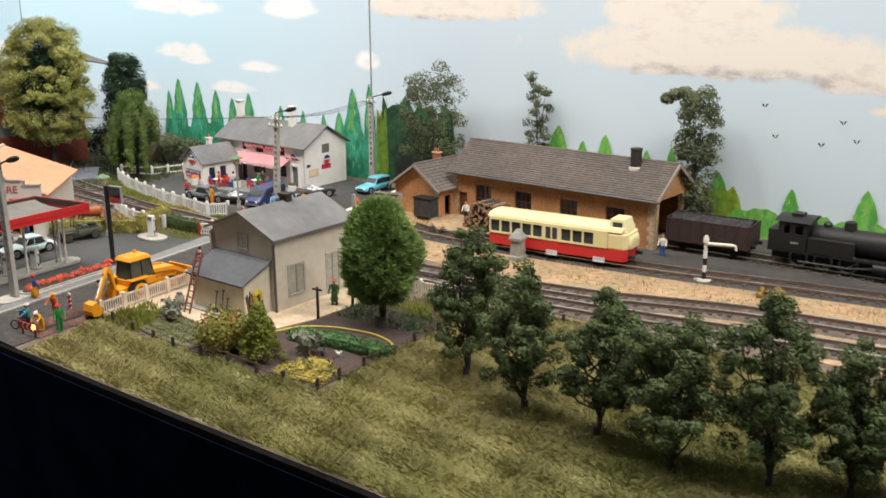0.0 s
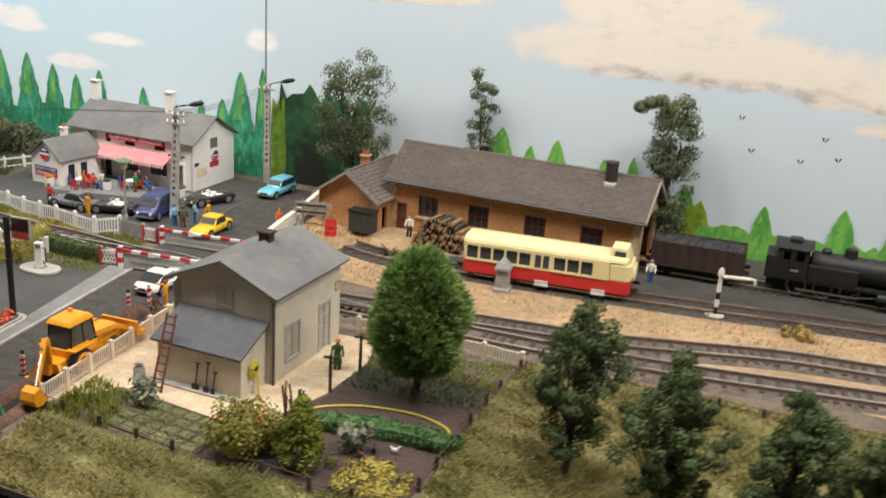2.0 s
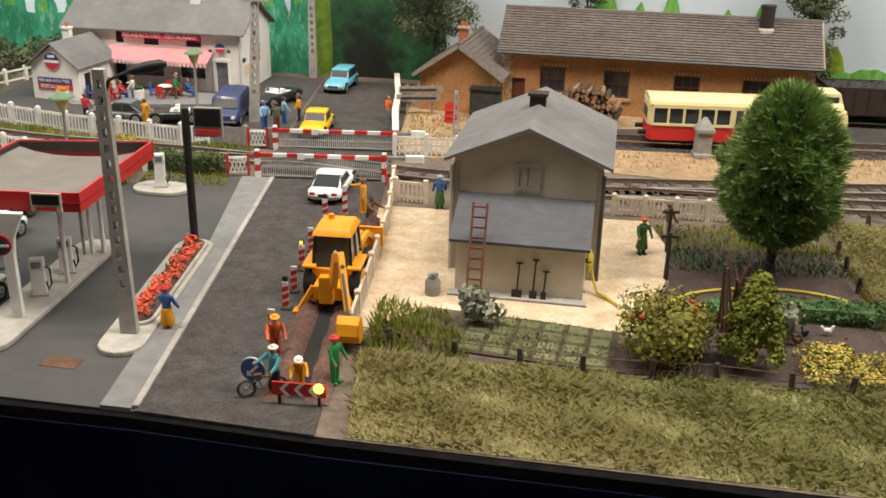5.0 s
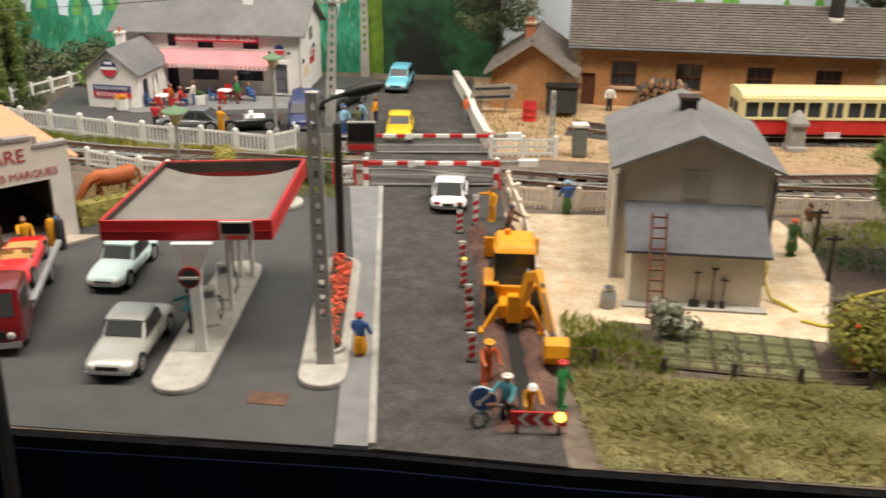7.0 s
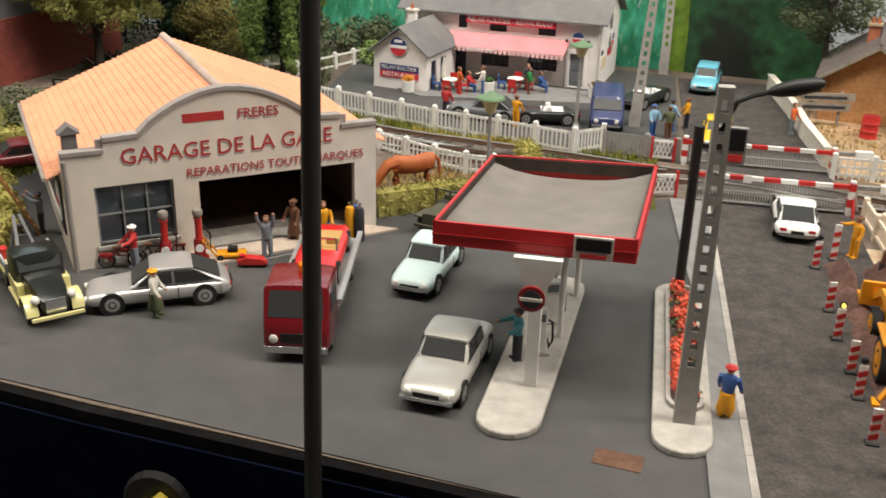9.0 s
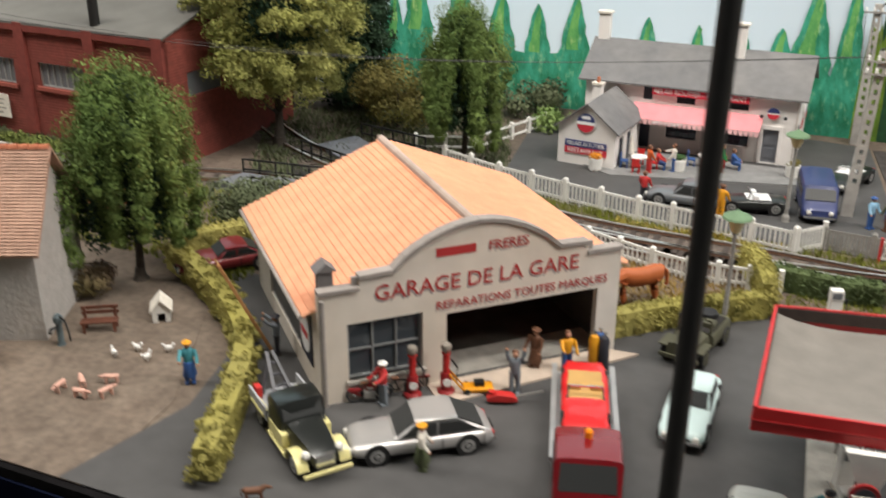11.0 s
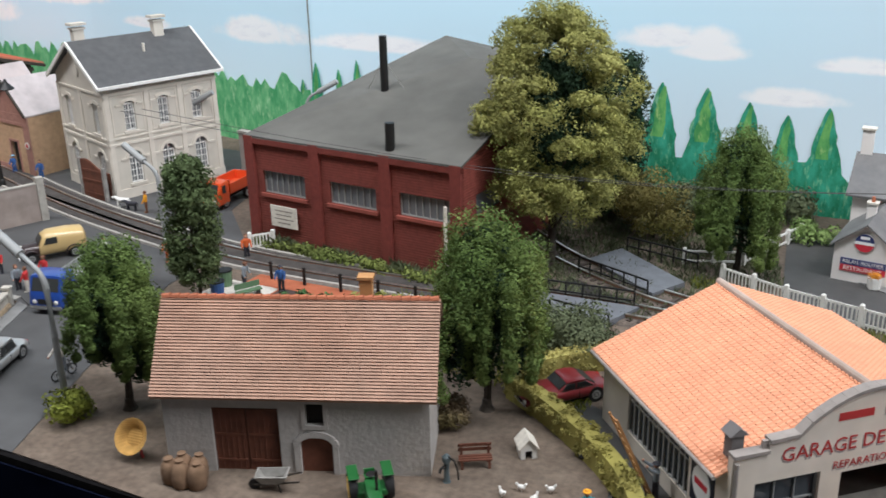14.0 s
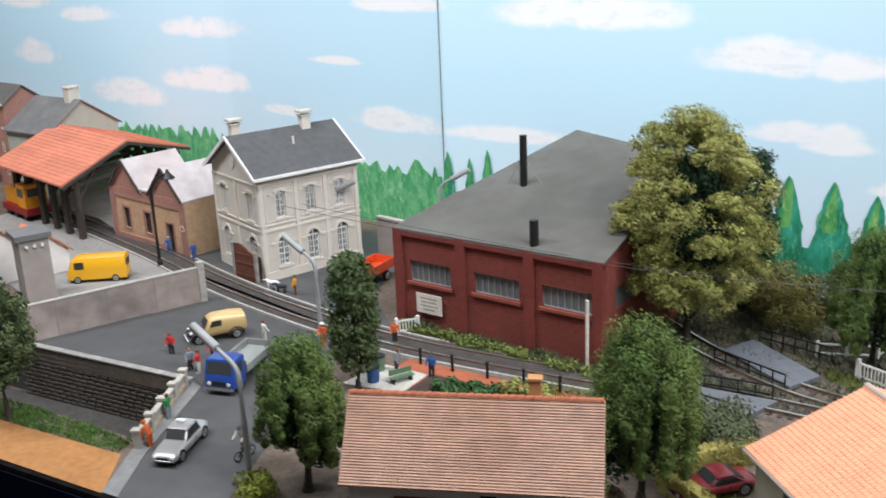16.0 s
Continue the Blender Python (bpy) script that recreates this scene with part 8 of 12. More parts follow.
part("boom_post", B().box(-2.9, -2.5, -0.3, 0.3, 0.5, 1.7), YELLOW, c, bevel=0.05)

# farm tractor
TGREEN = paint("tractor_green_paint", (0.02, 0.12, 0.03))
c = thing("farm_tractor", "vintage green tractor with yellow wheel hubs in the yard", "tractor", -99.7, 49.9, 0.06, 303)
part("bonnet", B().rings([ring(0.0, 0.36, 0.6, 1.35), ring(1.6, 0.34, 0.6, 1.3), ring(1.9, 0.28, 0.65, 1.15)]), TGREEN, c, smooth=True)
part("rear_axle", B().box(-0.7, 0.2, -0.7, 0.7, 0.5, 0.8), TGREEN, c, bevel=0.05)
part("seat", B().box(-0.75, -0.4, -0.25, 0.25, 1.05, 1.15).box(-0.8, -0.72, -0.25, 0.25, 1.1, 1.4), TGREEN, c)
part("exhaust", B().cyl((0.9, 0.12, 1.3), (0.9, 0.12, 2.3), 0.07), BLACK, c)
part("steering_wheel", B().lathe([(0.22, 1.5), (0.25, 1.53), (0.22, 1.56)], 12, -0.1, 0), BLACK, c)
part("steering_column", B().cyl((0.1, 0, 1.2), (-0.1, 0, 1.5), 0.04), BLACK, c)
for s in (-1, 1):
    wheel(c, -0.5, s * 0.82, 0.72, 0.4, YELLOWCAR)
    wheel(c, 1.5, s * 0.55, 0.42, 0.22, YELLOWCAR)
    part("rear_mudguard", B().box(-1.1, 0.1, s * 0.78 - 0.25, s * 0.78 + 0.25, 1.42, 1.5), TGREEN, c, bevel=0.04)

# ---- rail vehicles ----
RAILRED = paint("railcar_red", (0.55, 0.018, 0.02), 0.45)
RAILCREAM = paint("railcar_cream", (0.78, 0.68, 0.36), 0.5)
c = thing("railcar", "red and cream diesel railcar standing on the siding", "railcar", -30.4, 76.0, 0.4, -1.5)
L, h = 12.6, 1.5
xl, xr = -L / 2, L / 2
part("lower_body", B().slab([(xl + 0.25, -h), (xr - 0.3, -h), (xr, -h * 0.72), (xr, h * 0.72), (xr - 0.3, h), (xl + 0.25, h), (xl, h * 0.75), (xl, -h * 0.75)], 0.35, 1.35), RAILRED, c, bevel=0.05)
side = []
wx = [(-5.95, -5.1), (-4.95, -4.1), (-3.95, -3.1), (-2.95, -2.1), (-1.95, -1.1), (0.65, 1.5), (1.65, 2.5), (2.65, 3.5)]
for s in (-1, 1):
    part("upper_side", B().panel(xl + 0.3, xr - 1.6, 1.35, 2.75, [(a, e, 1.5, 2.5) for a, e in wx] , s * h - 0.06, s * h + 0.0 if s > 0 else s * h + 0.06), RAILCREAM, c)
    for a, e in wx:
        part("window_pane", B().box(a, e, s * (h - 0.1) - 0.02, s * (h - 0.1) + 0.02, 1.45, 2.55), WINDOW, c)
    part("door", B().box(-0.85, 0.4, s * h - 0.04, s * h + 0.04, 0.45, 1.5), RAILRED if s < 0 else RAILRED, c)
    part("door_window", B().box(-0.75, -0.3, s * h - 0.065, s * h + 0.065, 1.52, 2.5).box(-0.15, 0.3, s * h - 0.065, s * h + 0.065, 1.52, 2.5), WINDOW, c)
    part("cab_door_window", B().box(4.05, 4.3, s * h - 0.045, s * h + 0.045, 1.8, 2.25).box(4.4, 4.65, s * h - 0.045, s * h + 0.045, 1.8, 2.25), WINDOW, c)
    for fx in (-0.1, 4.1):
        part("step", B().box(fx - 0.55, fx + 0.45, s * (h + 0.12) - 0.12, s * (h + 0.12) + 0.12, 0.18, 0.26).box(fx - 0.55, fx + 0.45, s * (h + 0.08) - 0.05, s * (h + 0.08) + 0.05, 0.26, 0.55), M("step_grey", (0.5, 0.5, 0.5), 0.5, 0.1, 100), c)
part("end_wall", B().slab([(xl, -h * 0.75), (xl + 0.3, -h), (xl + 0.3, h), (xl, h * 0.75)], 1.35, 2.75), RAILCREAM, c)
part("end_window", B().box(xl - 0.02, xl + 0.05, -0.95, -0.08, 1.6, 2.35).box(xl - 0.02, xl + 0.05, 0.08, 0.95, 1.6, 2.35), WINDOW, c)
part("cab_body", B().slab([(xr - 1.6, -h), (xr - 0.3, -h), (xr, -h * 0.72), (xr, h * 0.72), (xr - 0.3, h), (xr - 1.6, h)], 1.35, 2.6), RAILCREAM, c, bevel=0.08)
part("roof", B().rings([[(x, h * 1.0 * k, z) for k, z in ((-1.0, 2.72), (-0.95, 2.92), (-0.7, 3.06), (0, 3.14), (0.7, 3.06), (0.95, 2.92), (1.0, 2.72))] for x in (xl + 0.05, xl + 0.2, xr - 1.5, xr - 0.4)]), RAILCREAM, c, smooth=True)
part("driving_turret", B().rings([[(4.5, -1.05, 2.6), (6.15, -1.05, 2.6), (6.15, 1.05, 2.6), (4.5, 1.05, 2.6)], [(4.65, -0.85, 3.7), (5.8, -0.85, 3.7), (5.8, 0.85, 3.7), (4.65, 0.85, 3.7)]]), RAILCREAM, c, bevel=0.06)
for s in (-1, 1):
    part("turret_window", B().box(4.9, 5.7, s * 0.92 - 0.06, s * 0.92 + 0.06, 2.95, 3.45), WINDOW, c)
part("nose", B().rings([ring(xr - 0.2, 1.15, 1.35, 2.5), ring(xr + 0.12, 1.05, 1.35, 2.3), ring(xr + 0.22, 0.9, 1.38, 2.0)]), RAILCREAM, c, smooth=True)
for x in (xl - 0.25, xr + 0.25):
    for s in (-1, 1):
        part("buffer", B().cyl((x - 0.25, s * 0.85, 0.75), (x + 0.25, s * 0.85, 0.75), 0.16), BLACK, c)
part("underframe", B().box(xl + 0.4, xr - 0.4, -1.1, 1.1, 0.1, 0.4), UNDER, c)
for fx in (-3.8, 3.6):
    for s in (-1, 1):
        b = B()
        b.T = Matrix.Translation((fx, s * 0.85, 0.45)) @ Matrix.Rotation(radians(90), 4, "X")
        part("wheel", b.lathe([(0.45, -0.08), (0.45, 0.08)], 16), UNDER, c)

COALBROWN = M("sooty_brown_wagon", (0.04, 0.022, 0.018), 0.8, 0.2, 200, 0.2)
LOCOBLACK = M("locomotive_black", (0.011, 0.0105, 0.010), 0.55, 0.25, 200)
c = thing("coal_wagon", "sooty brown open coal wagon loaded with coal", "wagon", -19.6, 82.9, 0.4, -4)
part("underframe", B().box(-3.4, 3.4, -1.1, 1.1, 0.45, 0.75), UNDER, c)
for s in (-1, 1):
    sd = part("wagon_side", B().box(-3.5, 3.5, s * 1.45 - 0.06, s * 1.45 + 0.06, 0.75, 2.7), COALBROWN, c)
    for k in range(8):
        part("stanchion", B().box(-3.5 + k * 0.98, -3.38 + k * 0.98, s * 1.53 - 0.05, s * 1.53 + 0.05, 0.7, 2.7), COALBROWN, sd)
for x in (-3.5, 3.5):
    part("wagon_end", B().box(x - 0.06, x + 0.06, -1.5, 1.5, 0.75, 2.75), COALBROWN, c)
b = B()
rc = random.Random(9)
nx, ny = 26, 10
vs, fs = [], []
for i in range(nx):
    for k in range(ny):
        vs.append((-3.4 + 6.8 * i / (nx - 1), -1.38 + 2.76 * k / (ny - 1), 2.5 + 0.28 * math.sin(math.pi * k / (ny - 1)) + rc.uniform(-0.09, 0.14)))
for i in range(nx - 1):
    for k in range(ny - 1):
        fs.append((i * ny + k, (i + 1) * ny + k, (i + 1) * ny + k + 1, i * ny + k + 1))
part("coal_load", b.add(vs, fs), M("coal_black", (0.016, 0.016, 0.017), 0.6, 0.3, 500, 0.6), c)
for fx in (-2.2, 2.2):
    for s in (-1, 1):
        b = B()
        b.T = Matrix.Translation((fx, s * 0.85, 0.45)) @ Matrix.Rotation(radians(90), 4, "X")
        part("wheel", b.lathe([(0.5, -0.08), (0.5, 0.08)], 16), UNDER, c)
for x in (-3.7, 3.7):
    for s in (-1, 1):
        part("buffer", B().cyl((x - 0.25, s * 0.85, 1.0), (x + 0.25, s * 0.85, 1.0), 0.17), UNDER, c)

c = thing("steam_locomotive", "black steam tank locomotive with side rods", "locomotive", -9.6, 82.1, 0.4, -5)
part("footplate", B().box(-5.0, 5.2, -1.4, 1.4, 1.15, 1.32), LOCOBLACK, c)
part("frame", B().box(-4.8, 5.0, -0.7, 0.7, 0.45, 1.15), UNDER, c)
b = B()
b.T = Matrix.Translation((0, 0, 2.35)) @ Matrix.Rotation(radians(90), 4, "Y")
part("boiler", b.lathe([(0.95, -1.8), (1.0, -1.7), (1.0, 3.2), (1.02, 3.3), (1.05, 4.6), (0.95, 4.75)], 22), LOCOBLACK, c, smooth=True)
b = B()
for k in range(4):
    bb = B()
    bb.T = Matrix.Translation((0, 0, 2.35)) @ Matrix.Rotation(radians(90), 4, "Y")
    part("boiler_band", bb.lathe([(1.02, -1.0 + k * 1.2), (1.02, -0.9 + k * 1.2)], 22), LOCOBLACK, c)
part("cab", B().panel(-4.2, -2.0, 1.3, 3.7, [(-3.8, -3.3, 2.7, 3.4), (-2.9, -2.3, 2.7, 3.4)], -1.42, -1.34).panel(-4.2, -2.0, 1.3, 3.7, [(-3.8, -3.3, 2.7, 3.4)], 1.34, 1.42).box(-2.05, -1.97, -1.4, 1.4, 1.3, 3.7), LOCOBLACK, c)
part("cab_roof", B().rings([[(x, 1.55 * k, z) for k, z in ((-1.0, 3.65), (-0.7, 3.85), (0, 3.95), (0.7, 3.85), (1.0, 3.65))] for x in (-4.5, -1.7)]), LOCOBLACK, c, smooth=True)
part("roof_vent", B().box(-3.5, -2.6, -0.5, 0.5, 3.9, 4.15), LOCOBLACK, c)
part("bunker", B().box(-5.0, -4.15, -1.4, 1.4, 1.3, 2.9), LOCOBLACK, c, bevel=0.05)
for s in (-1, 1):
    part("side_tank", B().box(-1.9, 1.6, s * 1.15 - 0.28, s * 1.15 + 0.28, 1.32, 2.55), LOCOBLACK, c, bevel=0.05)
    part("cylinder", B().cyl((3.1, s * 1.2, 0.8), (4.5, s * 1.2, 0.8), 0.42, seg=16), LOCOBLACK, c, smooth=True)
    for fx, r in ((-2.6, 0.75), (-0.7, 0.75), (1.2, 0.75), (4.1, 0.42)):
        b = B()
        b.T = Matrix.Translation((fx, s * 0.95, r)) @ Matrix.Rotation(radians(90), 4, "X")
        w = part("wheel", b.rings([[(rr * math.cos(2 * math.pi * i / 24), rr * math.sin(2 * math.pi * i / 24), z) for i in range(24)] for rr, z in ((r * 0.78, -0.1), (r, -0.1), (r, 0.1), (r * 0.78, 0.1))], cap=False), M("wheel_rim_grey", (0.16, 0.15, 0.14), 0.5, 0.1, 100) if "wheel_rim_grey" not in bpy.data.materials else bpy.data.materials["wheel_rim_grey"], c)
        sp = B()
        for k in range(6):
            a = math.pi * k / 6
            sp.bar((fx - r * 0.8 * math.cos(a), s * 0.95, r - r * 0.8 * math.sin(a)), (fx + r * 0.8 * math.cos(a), s * 0.95, r + r * 0.8 * math.sin(a)), 0.07)
        part("spokes", sp, LOCOBLACK, w)
    part("coupling_rod", B().bar((-2.6, s * 1.1, 0.5), (1.2, s * 1.1, 0.5), 0.1, 0.14), CHROME, c)
    part("connecting_rod", B().bar((1.2, s * 1.2, 0.5), (3.2, s * 1.2, 0.8), 0.08, 0.12), CHROME, c)
    part("valve_gear", B().bar((1.2, s * 1.22, 0.55), (2.4, s * 1.22, 1.35), 0.07).bar((2.4, s * 1.22, 1.35), (3.2, s * 1.22, 1.0), 0.07), M("oily_steel", (0.20, 0.17, 0.13), 0.45, 0.15, 100, metal=0.6) if "oily_steel" not in bpy.data.materials else bpy.data.materials["oily_steel"], c)
    part("cab_number_bar", B().box(-3.2, -2.6, s * 1.44 - 0.01, s * 1.44 + 0.01, 1.9, 2.05), GREYWOOD, c)
for prof, x in (([(0.42, 3.2), (0.5, 3.3), (0.45, 3.9), (0.2, 4.0)], 0.9), ([(0.36, 3.2), (0.34, 3.4), (0.34, 3.9), (0.42, 4.0), (0.42, 4.1), (0.3, 4.1)], 3.9), ([(0.35, 3.2), (0.35, 3.55), (0.2, 3.7)], -0.8)):
    part("dome" if x != 3.9 else "chimney", B().lathe(prof, 16, x, 0), LOCOBLACK, c, smooth=True)
part("whistle", B().cyl((2.4, 0, 3.3), (2.4, 0, 3.85), 0.05), METAL, c)
part("smokebox_door", B().ball((4.8, 0, 2.35), 0.12, 0.8, 0.8), LOCOBLACK, c, smooth=True)
for s in (-1, 1):
    part("buffer", B().cyl((5.2, s * 0.85, 1.0), (5.6, s * 0.85, 1.0), 0.18), LOCOBLACK, c)

# ---- fences, crossing, fuel station, roadworks, figures and small things ----
def tint(name, rgb, rough=0.6):
    return M(name, rgb, rough, 0.08, 300)


SKIN = tint("figure_flesh", (0.48, 0.25, 0.16))
BLUE = tint("blue_cloth", (0.035, 0.10, 0.30))
SKYBLUE = tint("pale_blue_cloth", (0.25, 0.45, 0.62))
TEAL = tint("teal_cloth", (0.05, 0.24, 0.28))
GREEN = tint("green_cloth", (0.02, 0.20, 0.05))
ORANGE = tint("orange_cloth", (0.55, 0.105, 0.02))
AMBER = tint("amber_cloth", (0.75, 0.33, 0.01))
GREYC = tint("grey_cloth", (0.22, 0.25, 0.28))
BROWN = tint("brown_cloth", (0.14, 0.06, 0.03))
DARKC = tint("dark_cloth", (0.03, 0.03, 0.04))
REDC = tint("red_cloth", (0.50, 0.03, 0.03))
PALE = tint("pale_cloth", (0.66, 0.62, 0.55))
CREAMFENCE = M("cream_fence_paint", (0.72, 0.62, 0.50), 0.7, 0.08, 200, stain=0.1)
WHITEFENCE = M("white_fence_paint", (0.76, 0.75, 0.71), 0.7, 0.07, 200, stain=0.12)
GREYFENCE = M("grey_weathered_concrete_fence", (0.30, 0.29, 0.27), 0.9, 0.2, 200, stain=0.3)
POLECON = M("pole_concrete", (0.40, 0.38, 0.35), 0.9, 0.12, 200, 0.2, 900, stain=0.2)
PLATE = M("roof_sand_coating", (0.20, 0.185, 0.165), 0.95, 0.12, 90, 0.5, 1500, stain=0.2)
CANRED = M("canopy_red_enamel", (0.52, 0.018, 0.02), 0.45, 0.08, 100)
DARKRUST = M("rusty_inner_board", (0.05, 0.035, 0.03), 0.9, 0.3, 150, 0.3)
SPOIL = M("reddish_spoil", (0.10, 0.052, 0.042), 0.97, 0.35, 500, 1.0, 1200, rgb2=(0.15, 0.08, 0.06), mix=0.5)
HOSE = M("yellow_garden_hose", (0.50, 0.40, 0.04), 0.5, 0.05, 200)
LAMPGREEN = tint("green_enamel", (0.13, 0.22, 0.12))
LAMPGLASS = tint("yellowed_lamp_glass", (0.62, 0.52, 0.28), 0.3)
SIGNBLUE = tint("sign_blue", (0.04, 0.10, 0.28))
LOGO_RED = tint("sign_red", (0.60, 0.03, 0.03))
DARKGLASS = glass("black_panel_gloss", (0.02, 0.02, 0.02))
TAN = tint("tan_timber", (0.34, 0.17, 0.06))


def fence(pts, label, mat, h=1.2, bay=2.6, picket=0.22, group="fences", post=0.26, name="picket_fence", rails=2, width=0.09):
    t = thing(name, label, "fence", group=group)
    for (xa, ya), (xb, yb) in zip(pts, pts[1:]):
        a, c = Vector((xa, ya, 0)), Vector((xb, yb, 0))
        d = c - a
        n = max(1, round(d.length / bay))
        ang = math.degrees(math.atan2(d.y, d.x))
        step = d.length / n
        for i in range(n):
            p = a + d * (i / n)
            b = B().at(p.x, p.y, 0, ang)
            b.box(-post / 2, post / 2, -post / 2, post / 2, 0, h * 1.08)
            b.add([(-post / 2, -post / 2, h * 1.08), (post / 2, -post / 2, h * 1.08), (post / 2, post / 2, h * 1.08), (-post / 2, post / 2, h * 1.08), (0, 0, h * 1.08 + 0.12)], [(0, 1, 4), (1, 2, 4), (2, 3, 4), (3, 0, 4)])
            part("fence_post", b, mat, t)
            b = B().at(p.x, p.y, 0, ang)
            for k in range(rails):
                z = h * (0.18 + 0.66 * k / max(1, rails - 1))
                b.box(post / 2, step - post / 2, -0.05, 0.05, z, z + 0.13)
            if picket:
                m = max(2, int((step - post) / picket))
                for j in range(m):
                    x = post / 2 + (j + 0.5) * (step - post) / m
                    b.box(x - width / 2, x + width / 2, -0.09, -0.05, 0.06, h * 0.98)
            part("fence_panel", b, mat, t, kind="stuff")
    p = pts[-1]
    part("fence_post", B().at(p[0], p[1]).box(-post / 2, post / 2, -post / 2, post / 2, 0, h * 1.08), mat, t)
    return t


fence([(-88, 80.4), (-83.8, 78), (-74.9, 74.5), (-71, 73.5), (-66.5, 72.1)], "white concrete panel fence round the restaurant yard", WHITEFENCE, 1.45, 2.3, 0.25)
fence([(-66.5, 72.1), (-65.0, 73.4)], "white wooden gate panel standing ajar in the yard fence", WHITEFENCE, 1.5, 2.0, 0.2, name="yard_gate")
fence([(-65.0, 73.4), (-62.6, 72.9), (-60.9, 72.6)], "grey weathered concrete fence beside the crossing", GREYFENCE, 1.25, 1.9, 0.2, width=0.17)
fence([(-77, 69.9), (-73.5, 68.1), (-71.7, 67.4), (-67.3, 67.1)], "low white fence along the curving track", WHITEFENCE, 1.15, 1.7, 0.26)
fence([(-91, 83.6), (-87, 84.6), (-83.5, 91.5)], "white post and rail fence on the grass", WHITEFENCE, 1.1, 2.0, 0)
fence([(-52.9, 71.9), (-48.9, 71.9)], "white lattice fence beside the crossing", WHITEFENCE, 1.3, 2.0, 0.3, rails=3)
fence([(-52.4, 46.3), (-52.1, 58.7), (-52.4, 65.6)], "cream picket fence between the road and the cottage yard", CREAMFENCE, 1.15, 2.1, 0.2)
fence([(-52.1, 63.2), (-50.4, 62.8)], "cream picket fence at the back of the cottage yard", CREAMFENCE, 1.25, 1.7, 0.22)
fence([(-48.9, 62.5), (-47.2, 62.4)], "cream picket fence beside the yard gateway", CREAMFENCE, 1.25, 1.7, 0.22)
fence([(-40.3, 62.0), (-35.4, 61.5), (-31.8, 61.2), (-29.3, 60.7)], "cream picket fence behind the kitchen garden", CREAMFENCE, 1.1, 1.7, 0.2)
b = B()
for (xa, ya), (xb, yb) in (((-53.0, 73.7), (-53.5, 79)), ((-53.5, 79), (-53.7, 84)), ((-53.7, 84), (-54.4, 91))):
    b.slab([(xa - 0.15, ya), (xa + 0.15, ya), (xb + 0.15, yb), (xb - 0.15, yb)], 0, 1.1)
    b.slab([(xa - 0.22, ya), (xa + 0.22, ya), (xb + 0.22, yb), (xb - 0.22, yb)], 1.102, 1.2)
solo("low_wall", b, OFFWHITE, "low white roadside wall with a coping", "wall", kind="structure")


def wire_fence(pts, label, h=0.75, wires=2, close=False):
    t = thing("wire_fence", label, "fence", group="wire fences")
    rng = random.Random(len(pts))
    tops = []
    for x, y in pts:
        lx, ly = rng.uniform(-0.06, 0.06), rng.uniform(-0.06, 0.06)
        hh = h * rng.uniform(0.9, 1.12)
        part("fence_post", B().cyl((x, y, 0), (x + lx, y + ly, hh), 0.13, 0.11, 7), DARKWOOD, t)
        tops.append((x + lx, y + ly, hh))
    for k in range(wires):
        b = B()
        b.tube([(x, y, z * (0.9 - 0.42 * k)) for x, y, z in tops], 0.022, 4)
        part("fence_wire", b, RUST, t)
    return t


wire_fence([(-52, 46), (-50.8, 45.9), (-48.3, 45.4), (-45.8, 44.8), (-43.5, 44.3), (-41, 44.1), (-38.6, 44), (-36, 43.6), (-33.9, 43.5), (-31.5, 43.6), (-31.2, 45.4), (-31, 47.6), (-30.6, 50.4), (-30.5, 52.7), (-30.2, 55.2), (-29.9, 57.3), (-29.3, 60.5)], "dark wooden post and wire fence round the kitchen garden")
wire_fence([(-27, 61.4), (-23.6, 60.8), (-20.2, 60.2), (-17.6, 59.8), (-15.1, 59.4), (-12, 59.2), (-8.6, 58.8), (-5, 58.5)], "dark wooden post and wire fence along the meadow")
for x, y in ((-38.9, 53.5), (-38.3, 56.8)):
    t = thing("clothes_line_post", "dark wooden clothes-line post with a short crossbar", "post", x, y, group="clothes-line posts")
    part("post", B().cyl((0, 0, 0), (0, 0, 2.3), 0.11, 0.09, 8), DARKWOOD, t)
    part("crossbar", B().box(-0.4, 0.4, -0.06, 0.06, 2.05, 2.17), DARKWOOD, t)


def stripes(parent, a, c, r, n, first=0, name="stripe"):
    """Alternating red and white lengths of a square bar."""
    a, c = Vector(a), Vector(c)
    for i in range(n):
        part(name, B().bar(a + (c - a) * (i / n), a + (c - a) * ((i + 1) / n - 0.002), r), RED if (i + first) % 2 else WHITE, parent)


SKIRT = tint("grey_white_skirt_paint", (0.50, 0.49, 0.47))


